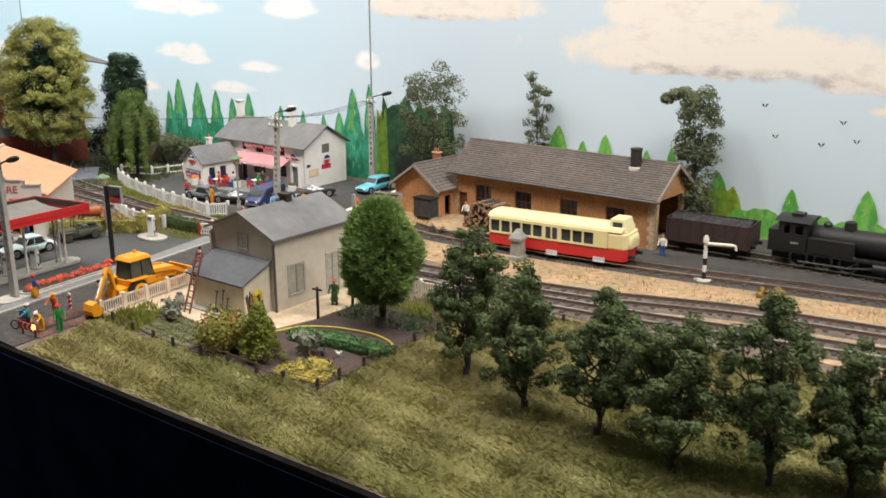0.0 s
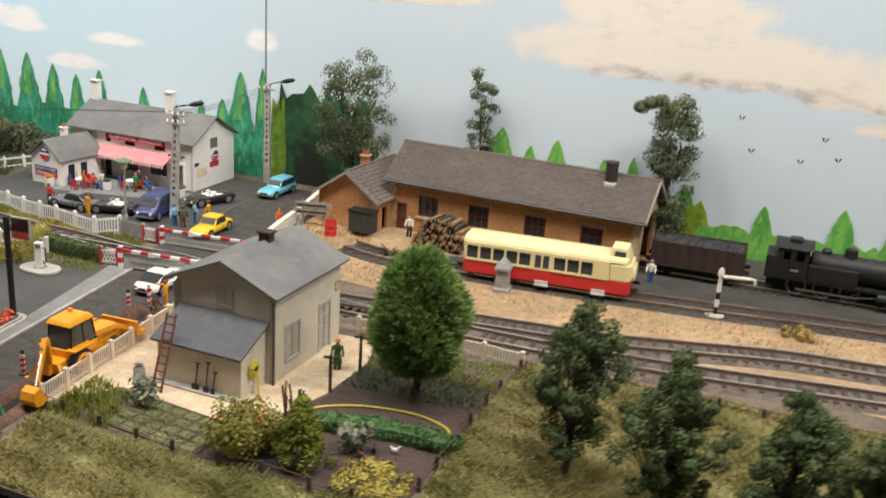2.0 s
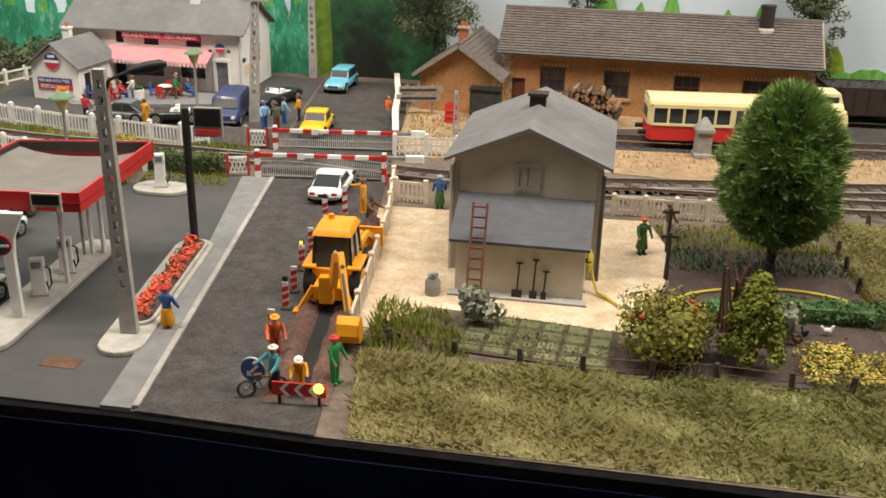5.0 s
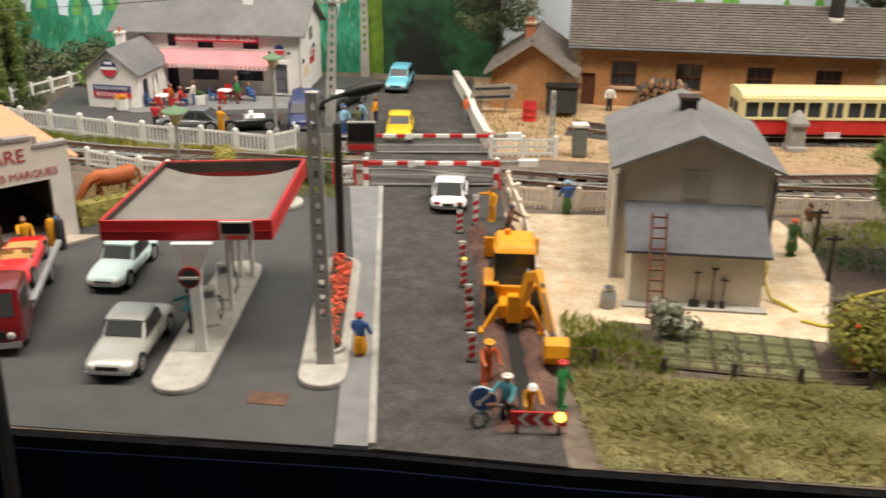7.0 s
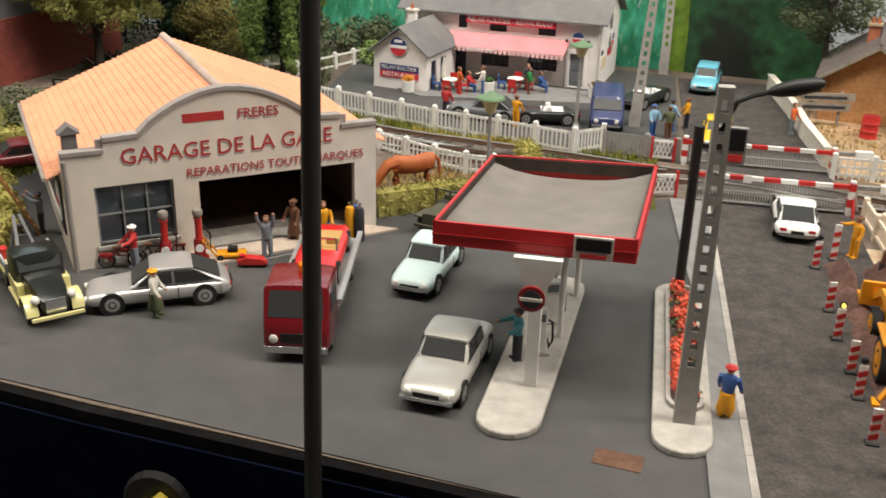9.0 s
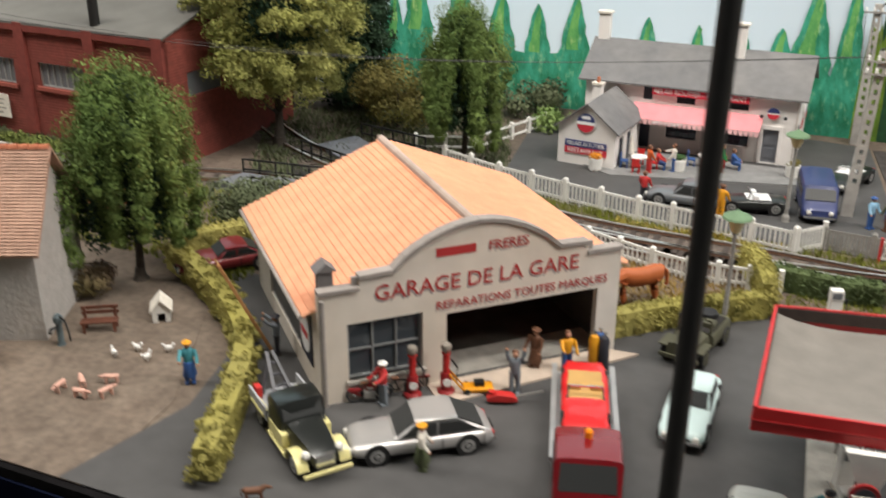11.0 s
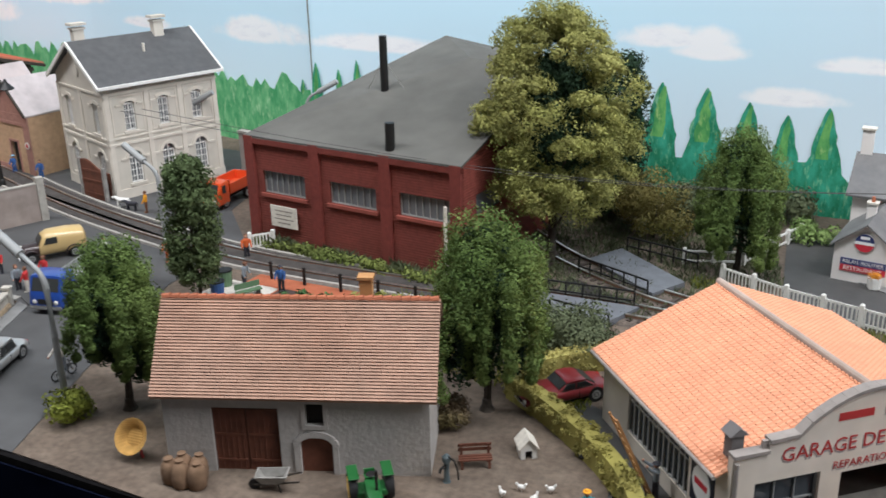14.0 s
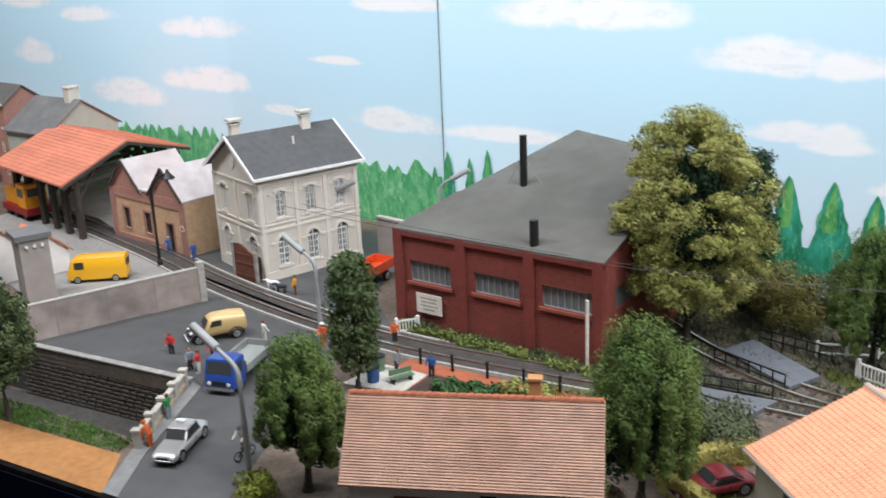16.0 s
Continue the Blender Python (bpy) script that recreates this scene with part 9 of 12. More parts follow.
def barrier(x0, x1, y, z, label, tail):
    t = thing("crossing_barrier", label, "barrier", 0, y, group="level crossing barriers")
    boom = part("boom", B().bar((x0, 0.001, z), (x1, 0.001, z), 0.12), WHITE, t)
    stripes(boom, (x0, 0, z), (x1, 0, z), 0.2, 9, 1)
    part("counterweight_arm", B().bar((x1, 0, z), (x1 + tail, 0, z + 0.05), 0.2), GREYFENCE, t)
    part("counterweight", B().box(x1 + tail * 0.55, x1 + tail, -0.16, 0.16, z - 0.2, z + 0.22), WHITE, t, bevel=0.03)
    b = B()
    n = 56
    for i in range(n):
        x = x0 + 0.15 + (x1 - x0 - 0.3) * i / (n - 1)
        b.box(x - 0.022, x + 0.022, -0.02, 0.02, 0.22, z - 0.1)
    part("hanging_skirt", b, SKIRT, t, kind="stuff")
    for zz in (0.24, 0.24 + (z - 0.4) * 0.5):
        part("skirt_rail", B().box(x0 + 0.1, x1 - 0.1, -0.03, 0.03, zz, zz + 0.05), SKIRT, t)
    for x in (x0 - 0.15, x1 + 0.1):
        p = part("barrier_post", B().box(x - 0.12, x + 0.12, -0.14, 0.14, 0, z + 0.3), WHITE, t)
        stripes(p, (x, 0, 0.15), (x, 0, z + 0.2), 0.3, 4)
    part("stay", B().bar((x1 + 0.3, -0.3, 0), (x1 + 0.12, 0, z), 0.1), RED, t)
    part("stay", B().bar((x1 + 0.6, 0.3, 0), (x1 + 0.2, 0, z), 0.1), WHITE, t)
    part("red_target", B().box(x0 + 2.2, x0 + 2.6, -0.14, -0.11, z - 0.2, z + 0.16), WHITE, t)
    return t


barrier(-60.2, -53.1, 66.2, 1.5, "red and white striped lifting barrier with hanging skirt, lowered", 2.4)
barrier(-60.4, -53.0, 72.3, 1.3, "red and white striped lifting barrier lowered across the road", 2.0)
for x, y, rz, w in ((-61.6, 66.6, 15, 1.2), (-61.7, 72.4, 0, 1.2)):
    t = thing("wicket_gate", "small white lattice wicket gate with red edges by the crossing", "gate", x, y, 0, rz, group="wicket gates")
    for xx in (-w / 2, w / 2):
        part("gate_post", B().box(xx - 0.07, xx + 0.07, -0.07, 0.07, 0, 1.4), RED, t)
    part("gate_rail", B().box(-w / 2, w / 2, -0.04, 0.04, 0.2, 0.32), WHITE, t)
    part("gate_rail", B().box(-w / 2, w / 2, -0.04, 0.04, 1.1, 1.22), WHITE, t)
    for i in range(4):
        xa = -w / 2 + 0.1 + i * (w - 0.3) / 4
        part("lattice_bar", B().bar((xa, -0.05, 0.26), (xa + 0.35, -0.05, 1.16), 0.06), WHITE, t)
        part("lattice_bar", B().bar((xa + 0.35, 0.05, 0.26), (xa, 0.05, 1.16), 0.06), WHITE, t)
t = thing("crossing_deck", "grey timber boards between the crossing rails", "crossing deck", kind="structure")
for x0 in (-60.3, -56.7):
    for y, rz in ((69.15, 0), (67.5, 0), (70.75, 0)):
        part("deck_board", B().at(x0 + 1.8, y + (0.25 if x0 < -58 else -0.35), 0, -7).box(-1.78, 1.78, -0.62, 0.62, 0.05, 0.34), ASPHALT, t)


# ---- concrete lattice poles and lamps ----
def lattice_pole(x, y, h, label, lean=(0, 0), rz=0, w=0.75, arms=0, lamp=None):
    t = thing("concrete_pole", label, "utility pole", x, y, 0, rz, group="concrete poles")
    n = int(h / 0.72)
    holes = [(-0.11 * w / 0.6, 0.11 * w / 0.6, h * (0.2 + 0.78 * i / n) + 0.12, h * (0.2 + 0.78 * (i + 1) / n) - 0.14) for i in range(n)]
    b = B().panel(-w / 2, w / 2, 0, h, holes, -w * 0.26, w * 0.26)
    b.v = [(px * (1 - 0.35 * pz / h) + lean[0] * pz / h, py + lean[1] * pz / h, pz) for px, py, pz in b.v]
    part("shaft", b, POLECON, t)
    for k in range(arms):
        z = h * 0.94 - k * 0.7
        a = part("cross_arm", B().box(lean[0] - 0.9, lean[0] + 0.9, -0.3 + lean[1], -0.2 + lean[1], z, z + 0.1), GREYFENCE, t)
        for i in range(4):
            part("insulator", B().at(lean[0] - 0.75 + i * 0.5, -0.25 + lean[1], z + 0.1).lathe([(0.05, 0), (0.09, 0.08), (0.06, 0.16), (0.09, 0.22), (0.03, 0.3)], 8), WHITE, a)
    if lamp:
        lx, lz = lamp
        pts = [(lean[0] * 0.85, 0, lz - 0.9), (lx * 0.2, 0, lz - 0.1), (lx * 0.55, 0, lz + 0.1), (lx, 0, lz + 0.25)]
        a = part("lamp_arm", B().tube(pts, 0.07, 6), BLACK, t)
        part("lamp_head", B().at(lx, 0, lz + 0.25, 0, 0, 76).lathe([(0.08, -0.15), (0.18, 0.1), (0.23, 0.5), (0.2, 1.05), (0.08, 1.25)], 12), BLACK, a, smooth=True)
    return t


lattice_pole(-60.95, 45.8, 10.6, "tapered concrete lattice pole with a black street lamp", (-0.1, 0), 0, 0.66, 0, (1.1, 10.3))
lattice_pole(-63.4, 79, 9.6, "tall concrete lattice pole carrying telephone wires and a lamp", (0.5, 0), 0, 0.7, 2, (1.8, 9.8))
lattice_pole(-61.7, 94, 9.8, "tall concrete lattice pole close to the backdrop with a lamp", (0, 0), 0, 0.7, 1, (1.6, 9.9))
C1, C2 = (-63.3, 78.7), (-61.7, 93.7)
for i in range(4):
    a = Vector((C1[0] - 0.75 + i * 0.5, C1[1], 9.3))
    for k, c in enumerate((Vector((C2[0] - 0.75 + i * 0.5, C2[1], 9.4)), Vector((-130 + i, 73 + i, 11.0)))):
        pts = [a.lerp(c, j / 14) - Vector((0, 0, (0.5 if k == 0 else 2.2) * math.sin(math.pi * j / 14))) for j in range(15)]
        if k == 0 or i < 2:
            solo("overhead_wire", B().tube(pts, 0.018, 4), BLACK, "thin dark telephone wire sagging between poles", "wire", group="overhead wires")


def park_lamp(x, y, h, label):
    t = thing("street_lamp", label, "street lamp", x, y, group="green park lamps")
    part("pole", B().lathe([(0.22, 0), (0.2, 0.35), (0.11, 0.5), (0.09, h - 0.9)], 10), GREYFENCE, t)
    part("lantern", B().lathe([(0.12, h - 0.9), (0.22, h - 0.8), (0.42, h - 0.2)], 10), LAMPGLASS, t)
    part("shade", B().lathe([(0.66, h - 0.2), (0.62, h - 0.12), (0.2, h + 0.06), (0.05, h + 0.16)], 16), LAMPGREEN, t, smooth=True)
    return t


park_lamp(-69.8, 62.5, 5.6, "grey park lamp with a flat green enamel shade")
park_lamp(-66.8, 77.0, 5.3, "tall grey lamp post with a green shade in the car park")

# ---- fuel station ----


def stadium(x0, x1, y0, y1, n=8):
    r, cx = (x1 - x0) / 2, (x0 + x1) / 2
    return [(cx + r * math.cos(math.pi * (1 + i / n)), y0 + r + r * math.sin(math.pi * (1 + i / n))) for i in range(n + 1)] + [(cx + r * math.cos(math.pi * i / n), y1 - r + r * math.sin(math.pi * i / n)) for i in range(n + 1)]


def skew(b, k, y0):
    b.v = [(x + k * (y - y0), y, z) for x, y, z in b.v]
    return b


solo("pump_island", skew(B().slab(stadium(-66.9, -64.9, 43.8, 55.4), 0.05, 0.3), 0.06, 49), CONCRETE, "long rounded concrete island under the fuel canopy", "island", bevel=0.06)
t = thing("planter_island", "rounded concrete planter with a strip of red flowers", "planter")
part("kerb", B().slab(stadium(-61.9, -60.1, 44.1, 55.9), 0.05, 0.28), CONCRETE, t, bevel=0.05)
part("raised_edge", B().slab(stadium(-61.5, -60.3, 46.3, 55.5), 0.28, 0.42), CONCRETE, t)
part("soil", B().slab(stadium(-61.35, -60.45, 46.5, 55.3), 0.42, 0.47), GARDEN, t)
rng = random.Random(77)
fl = leaves([(-60.9 + rng.uniform(-0.3, 0.3), 46.9 + i * 0.165, 0.6 + rng.uniform(-0.05, 0.12)) for i in range(50)], 0.26, 1900, 0.13, rng)
quad_part("flower_strip", fl, REDFLOWER, t, kind="stuff")
quad_part("flower_leaves", leaves([(-60.9 + rng.uniform(-0.3, 0.3), 47 + i * 0.4, 0.55) for i in range(20)], 0.25, 350, 0.13, rng), VEG, t, kind="stuff")

CAN = [(-69.1, 47.0), (-62.85, 47.05), (-62.35, 54.5), (-68.4, 54.1)]
t = thing("fuel_canopy", "fuel station canopy with red fascia and grey sanded roof", "canopy")
b = B()
grid = []
for iv in range(9):
    for iu in range(9):
        u, v = iu / 4 - 1, iv / 4 - 1
        fx, fy = iu / 8, iv / 8
        x = (CAN[0][0] * (1 - fx) + CAN[1][0] * fx) * (1 - fy) + (CAN[3][0] * (1 - fx) + CAN[2][0] * fx) * fy
        y = (CAN[0][1] * (1 - fx) + CAN[1][1] * fx) * (1 - fy) + (CAN[3][1] * (1 - fx) + CAN[2][1] * fx) * fy
        grid.append((x + (0.12 if u < 0 else -0.12) * abs(u), y + (0.12 if v < 0 else -0.12) * abs(v), 4.9 + 0.34 * max(abs(u), abs(v) if v < 0 else 0.0) ** 3 - (0.12 * (1 - u * u) * fy)))
n = len(grid)
fs = [(r * 9 + q, r * 9 + q + 1, (r + 1) * 9 + q + 1, (r + 1) * 9 + q) for r in range(8) for q in range(8)]
b.add(grid + [(x, y, 4.72) for x, y, z in grid], fs + [tuple(n + k for k in reversed(f)) for f in fs])
part("roof_deck", b, PLATE, t, smooth=True)
for i in range(4):
    a, c = Vector((*CAN[i], 0)), Vector((*CAN[(i + 1) % 4], 0))
    d = (c - a).normalized()
    n = Vector((-d.y, d.x, 0))
    poly = [a, c, c + n * 0.1, a + n * 0.1]
    f = part("fascia", B().slab([(p.x, p.y) for p in poly], 4.72, 5.5), CANRED, t)
    poly = [a + n * 0.105 + d * 0.1, c + n * 0.105 - d * 0.1, c + n * 0.15 - d * 0.1, a + n * 0.15 + d * 0.1]
    part("inner_lining", B().slab([(p.x, p.y) for p in poly], 5.0, 5.45), DARKRUST, f)
    part("trim_line", B().bar(a + Vector((0, 0, 5.08)) - n * 0.012, c + Vector((0, 0, 5.08)) - n * 0.012, 0.04), DARKRED, f)
sg = part("logo_panel", B().box(-64.75, -63.55, 46.96, 47.04, 4.74, 5.48), OFFWHITE, t)
part("logo_field", B().box(-64.68, -63.62, 46.92, 46.96, 5.02, 5.42), DARKGLASS, sg)
part("logo_bar", B().box(-64.55, -63.75, 46.92, 46.96, 4.8, 4.92), LOGO_RED, sg)
b = B()
b.rings([[(-65.75 - 0.5 * w, 46.6, z), (-65.75 + 0.5 * w, 46.6, z), (-65.75 + 0.5 * w, 46.85, z), (-65.75 - 0.5 * w, 46.85, z)] for w, z in ((0.42, 0.3), (0.42, 3.0), (0.6, 3.7), (1.5, 4.75))])
part("support_post", b, WHITEFENCE, t, bevel=0.02)
for x, y in ((-65.35, 53.6), (-64.85, 53.7), (-65.15, 50.2)):
    part("support_post", B().cyl((x, y, 0.3), (x, y, 4.75), 0.11, None, 10), WHITEFENCE, t, smooth=True)
s = part("round_sign", B().at(-65.85, 46.36, 3.55, 0, 90).lathe([(0.42, 0), (0.42, 0.1)], 24), DARKRED, t)
part("sign_face", B().at(-65.85, 46.25, 3.55, 0, 90).lathe([(0.3, 0), (0.3, 0.02)], 24), DARKC, s)
part("sign_bar", B().box(-66.2, -65.5, 46.2, 46.25, 3.5, 3.6), PALE, s)


def fuel_pump(x, y, rz, z, label, body, h=1.65):
    t = thing("fuel_pump", label, "fuel pump", x, y, z, rz, group="fuel pumps")
    part("plinth", B().box(-0.38, 0.38, -0.3, 0.3, 0, 0.1), CONCRETE, t)
    part("body", B().rings([[(-w, -d, zz), (w, -d, zz), (w, d, zz), (-w, d, zz)] for w, d, zz in ((0.3, 0.22, 0.1), (0.27, 0.2, h - 0.5), (0.3, 0.22, h - 0.45), (0.28, 0.2, h))]), body, t, bevel=0.04)
    part("dial", B().box(-0.2, 0.2, -0.235, -0.215, h - 0.38, h - 0.1), GREYGLASS, t)
    part("hose", B().tube([(0.3, 0, h - 0.4), (0.48, 0, h - 0.5), (0.5, -0.05, 0.5), (0.38, -0.1, 0.25), (0.31, -0.1, 0.6)], 0.045, 6), RUBBER, t)
    return t


fuel_pump(-65.8, 48.9, 15, 0.3, "slim white fuel pump on the concrete island", WHITEFENCE)
fuel_pump(-65.6, 51.3, 15, 0.3, "slim white fuel pump on the concrete island", WHITEFENCE)
t = fuel_pump(-65.2, 63.5, 10, 0.28, "rounded old white fuel pump on a concrete slab", WHITEFENCE, 1.9)
solo("pump_slab", B().slab(stadium(-1.0, 1.0, -1.6, 1.6), 0.05, 0.28), CONCRETE, "small rounded concrete slab by the hedge", "slab", -65.2, 63.5, 0, 80, bevel=0.05)
solo("manhole_cover", B().box(-0.7, 0.7, -0.4, 0.4, 0.05, 0.075), RUST, "rusty rectangular manhole cover in the tarmac", "manhole cover", -62.8, 43.6, 0, -8)
solo("service_pipe", B().cyl((0, 0, 0.3), (0, 0, 4.7), 0.08, None, 8), GREYFENCE, "thin grey pipe beside the canopy post", "pipe", -65.65, 53.4)
t = thing("sign_pole", "tall black pole with a dark sign box and red strip", "sign", -61.0, 55.2)
part("pole", B().cyl((0, 0, 0.25), (0, 0, 6.9), 0.19, 0.19, 12), BLACK, t)
part("base_plate", B().box(-0.3, 0.3, -0.3, 0.3, 0.28, 0.36), CONCRETE, t)
sb = part("sign_box", B().box(0.4, 1.7, -0.12, 0.12, 5.6, 6.95), GREYFENCE, t)
part("sign_face", B().box(0.46, 1.64, -0.15, -0.12, 6.1, 6.9), DARKGLASS, sb)
part("sign_strip", B().box(0.5, 1.6, -0.15, -0.12, 5.7, 5.95), LOGO_RED, sb)
part("bracket", B().box(0.1, 0.4, -0.05, 0.05, 6.1, 6.25), BLACK, t)

# ---- roadworks ----
t = thing("road_trench", "reddish spoil heaps along a flat dark strip that paints a narrow trench's shade", "trench", kind="structure")
rng = random.Random(9)
for side in (0, 1):
    n, rows = 46, []
    for i in range(n):
        y = 41.3 + i * (60 - 41.3) / (n - 1)
        edge = (-55.0 if side == 0 else -53.45) + (0.2 if 49 < y < 56 else 0)
        end = math.sin(math.pi * min(1, i / 4, (n - 1 - i) / 4) / 2)
        w = 1.05 if side == 0 else 0.95
        hgt = (0.30 + 0.25 * rng.random() + (0.5 if y > 57.5 else 0)) * end
        if side == 1 and y < 58:
            hgt *= 0.6
        j = rng.uniform(-0.1, 0.1)
        rows.append([(edge + j, y, 0.05), (edge + 0.2, y, 0.06 + hgt * 0.5), (edge + w * 0.5, y, 0.07 + hgt), (edge + w * 0.85, y, 0.06 + hgt * 0.6), (edge + w, y, 0.05)])
    part("spoil_heap", B().rings(rows), SPOIL, t, smooth=True)
# Dark strip level with the road paints the shade of the trench's depth.
part("trench_shade_strip", B().box(-54.0, -53.4, 41.6, 57.5, 0.03, 0.085), DARK, t)


AMBERLIT = glow("lit_amber_lamp", (1.0, 0.7, 0.1), 2.0)


def marker(x, y, lamp, h=1.3):
    t = thing("marker_post", "red and white striped roadworks post" + (" with a warning lamp" if lamp else " standing beside the trench"), "marker post", x, y, group="roadworks markers")
    part("foot", B().box(-0.2, 0.2, -0.16, 0.16, 0.06, 0.14), RUBBER, t)
    p = part("board", B().box(-0.13, 0.13, -0.04, 0.04, 0.14, h), WHITE, t)
    for i in range(3):
        z = 0.2 + i * (h - 0.3) / 3
        part("red_stripe", B().add([(-0.132, -0.05, z), (0.132, -0.05, z + 0.1), (0.132, -0.05, z + 0.3), (-0.132, -0.05, z + 0.2), (-0.132, 0.05, z), (0.132, 0.05, z + 0.1), (0.132, 0.05, z + 0.3), (-0.132, 0.05, z + 0.2)], [(0, 1, 2, 3), (7, 6, 5, 4), (0, 4, 5, 1), (3, 2, 6, 7), (1, 5, 6, 2), (0, 3, 7, 4)]), RED, p)
    if lamp:
        part("lamp", B().at(0, 0.09, h + 0.17, 0, 90).lathe([(0.1, 0), (0.13, 0.04), (0.13, 0.1), (0.08, 0.14)], 12), BLACK, t)
        if lamp > 1:
            part("lens", B().at(0, -0.09, h + 0.17, 0, 90).lathe([(0.08, 0), (0.08, 0.02), (0.04, 0.05)], 12), AMBERLIT, t)
    return t


for i, y in enumerate((46.2, 48.8, 50.5, 52.9, 55.2, 59.3)):
    marker(-55.45 + 0.04 * (i % 3), y, 2 if i == 3 else int(i % 2 == 1))
marker(-54.5, 60.4, False, 1.7)
t = thing("direction_sign", "round blue sign with a white arrow on a short stand", "road sign", -55.3, 42.2, 0, -12)
part("disc", B().at(0, 0, 0.85, 0, 90).lathe([(0.45, 0), (0.45, 0.05)], 24), SIGNBLUE, t)
part("rim", B().at(0, 0.02, 0.85, 0, 90).lathe([(0.48, -0.02), (0.48, 0.03)], 24), WHITE, t)
part("arrow", B().add([(-0.22, -0.062, 0.6), (0.0, -0.062, 0.62), (-0.07, -0.062, 0.7), (0.25, -0.062, 1.03), (0.19, -0.062, 1.1), (-0.13, -0.062, 0.77), (-0.2, -0.062, 0.84)], [(0, 1, 2, 3, 4, 5, 6)]), WHITE, t)
part("stand", B().box(-0.05, 0.05, 0.04, 0.1, 0.06, 0.8), BLACK, t)
t = thing("chevron_board", "red and white chevron barrier board with a yellow lamp", "road barrier", -53.5, 41.2, 0, -4)
part("board", B().box(-0.95, 0.95, -0.04, 0.04, 0.45, 0.95), RED, t)
for i in range(3):
    x = -0.45 + i * 0.5
    part("chevron", B().add([(x, -0.05, 0.45), (x + 0.16, -0.05, 0.45), (x - 0.06, -0.05, 0.7), (x + 0.16, -0.05, 0.95), (x, -0.05, 0.95), (x - 0.22, -0.05, 0.7)], [(0, 1, 2, 5), (5, 2, 3, 4)]), WHITE, t)
for x in (-0.7, 0.7):
    part("leg", B().box(x - 0.05, x + 0.05, -0.02, 0.06, 0.06, 0.45), BLACK, t)
part("lamp", B().at(0.72, -0.03, 0.82, 0, 90).lathe([(0.17, 0), (0.17, 0.1), (0.1, 0.16)], 12), glow("lit_amber_lens", (1.0, 0.75, 0.1), 3.0), t)


# ---- figurines: each one plain mesh ----
def figure(x, y, rz, top, legs, label, hat=None, h=1.9, arms=(20, 20), skirt=False, lean=0, z=0.06, sit=False, group="figurines"):
    """arms: degrees forward of hanging straight down."""
    k = h / 1.9
    b, mats, span = B(), [legs, top, SKIN, hat or BROWN], []

    def done(i):
        span.append((len(b.f), i))

    foot = -0.45 if sit else 0.0
    if skirt:
        b.lathe([(0.26, 0.28), (0.3, 0.35), (0.2, 0.95)], 9)
    for s in (-1, 1):
        if sit:
            b.cyl((s * 0.12, 0, 0.95), (s * 0.13, -0.42, 0.9), 0.12, 0.1, 7).cyl((s * 0.13, -0.42, 0.9), (s * 0.13, -0.42, 0.45), 0.1, 0.07, 7)
        else:
            b.cyl((s * 0.13, 0.03 * s, 0.04), (s * 0.11, 0, 0.95), 0.085, 0.13, 7)
            b.box(s * 0.13 - 0.07, s * 0.13 + 0.07, -0.2, 0.1, 0, 0.07)
    done(0)
    b.at(0, 0, 0.9, 0, lean)
    b.rings([[(rx * math.cos(a), ry * math.sin(a), zz) for a in [2 * math.pi * i / 9 for i in range(9)]] for rx, ry, zz in ((0.2, 0.14, 0), (0.2, 0.14, 0.2), (0.27, 0.17, 0.5), (0.2, 0.13, 0.63), (0.08, 0.08, 0.67))])
    wrists = []
    for s, a in zip((-1, 1), arms):
        r1, r2 = radians(a), radians(a + 18)
        e = (s * 0.33, -0.33 * math.sin(r1), 0.57 - 0.33 * math.cos(r1))
        w = (s * 0.34, e[1] - 0.3 * math.sin(r2), e[2] - 0.3 * math.cos(r2))
        b.cyl((s * 0.26, 0, 0.57), e, 0.09, 0.075, 6).cyl(e, w, 0.075, 0.06, 6)
        wrists.append(w)
    done(1)
    for w in wrists:
        b.ball(w, 0.07, seg=6, rows=4)
    b.ball((0, -0.02, 0.83), 0.125, 0.14, 0.16, 9, 6)
    done(2)
    b.ball((0, 0.02, 0.88), 0.14, 0.15, 0.14, 9, 6)
    if hat:
        b.lathe([(0.2, 0.9), (0.19, 0.93), (0.13, 0.95)], 9)
    done(3)
    b.v = [(px * k, py * k, (pz + foot) * k) for px, py, pz in b.v]
    ob = solo("figurine", b, mats[0], label, "figurine", x, y, z, rz, group=group, smooth=True)
    for m in mats[1:]:
        ob.data.materials.append(m)
    idx, j = [], 0
    for i in range(len(b.f)):
        while i >= span[j][0]:
            j += 1
        idx.append(span[j][1])
    if len(idx) == len(ob.data.polygons):
        ob.data.polygons.foreach_set("material_index", idx)
    return ob


figure(-55.0, 44.6, 20, ORANGE, ORANGE, "painted workman figurine in orange overalls by the trench", AMBER, arms=(60, 40), lean=12)
figure(-54.5, 42.0, -30, TEAL, DARKC, "painted figurine in teal jacket wheeling a bicycle", PALE, arms=(70, 50))
figure(-53.7, 42.4, 10, AMBER, AMBER, "painted workman figurine in yellow bending over the trench", WHITE, arms=(70, 80), lean=35, h=1.6)
figure(-52.5, 42.9, 60, GREEN, GREEN, "painted workman figurine in green overalls", REDC)
figure(-53.6, 61, -60, AMBER, AMBER, "painted workman figurine in yellow beside the white car", BROWN, arms=(85, 10))
figure(-53.0, 58.4, 60, BROWN, DARKC, "painted figurine working a pneumatic drill", DARKC, arms=(70, 70), lean=10)
figure(-59.7, 46.6, 160, BLUE, AMBER, "painted woman figurine in blue top and yellow skirt", REDC, skirt=True)
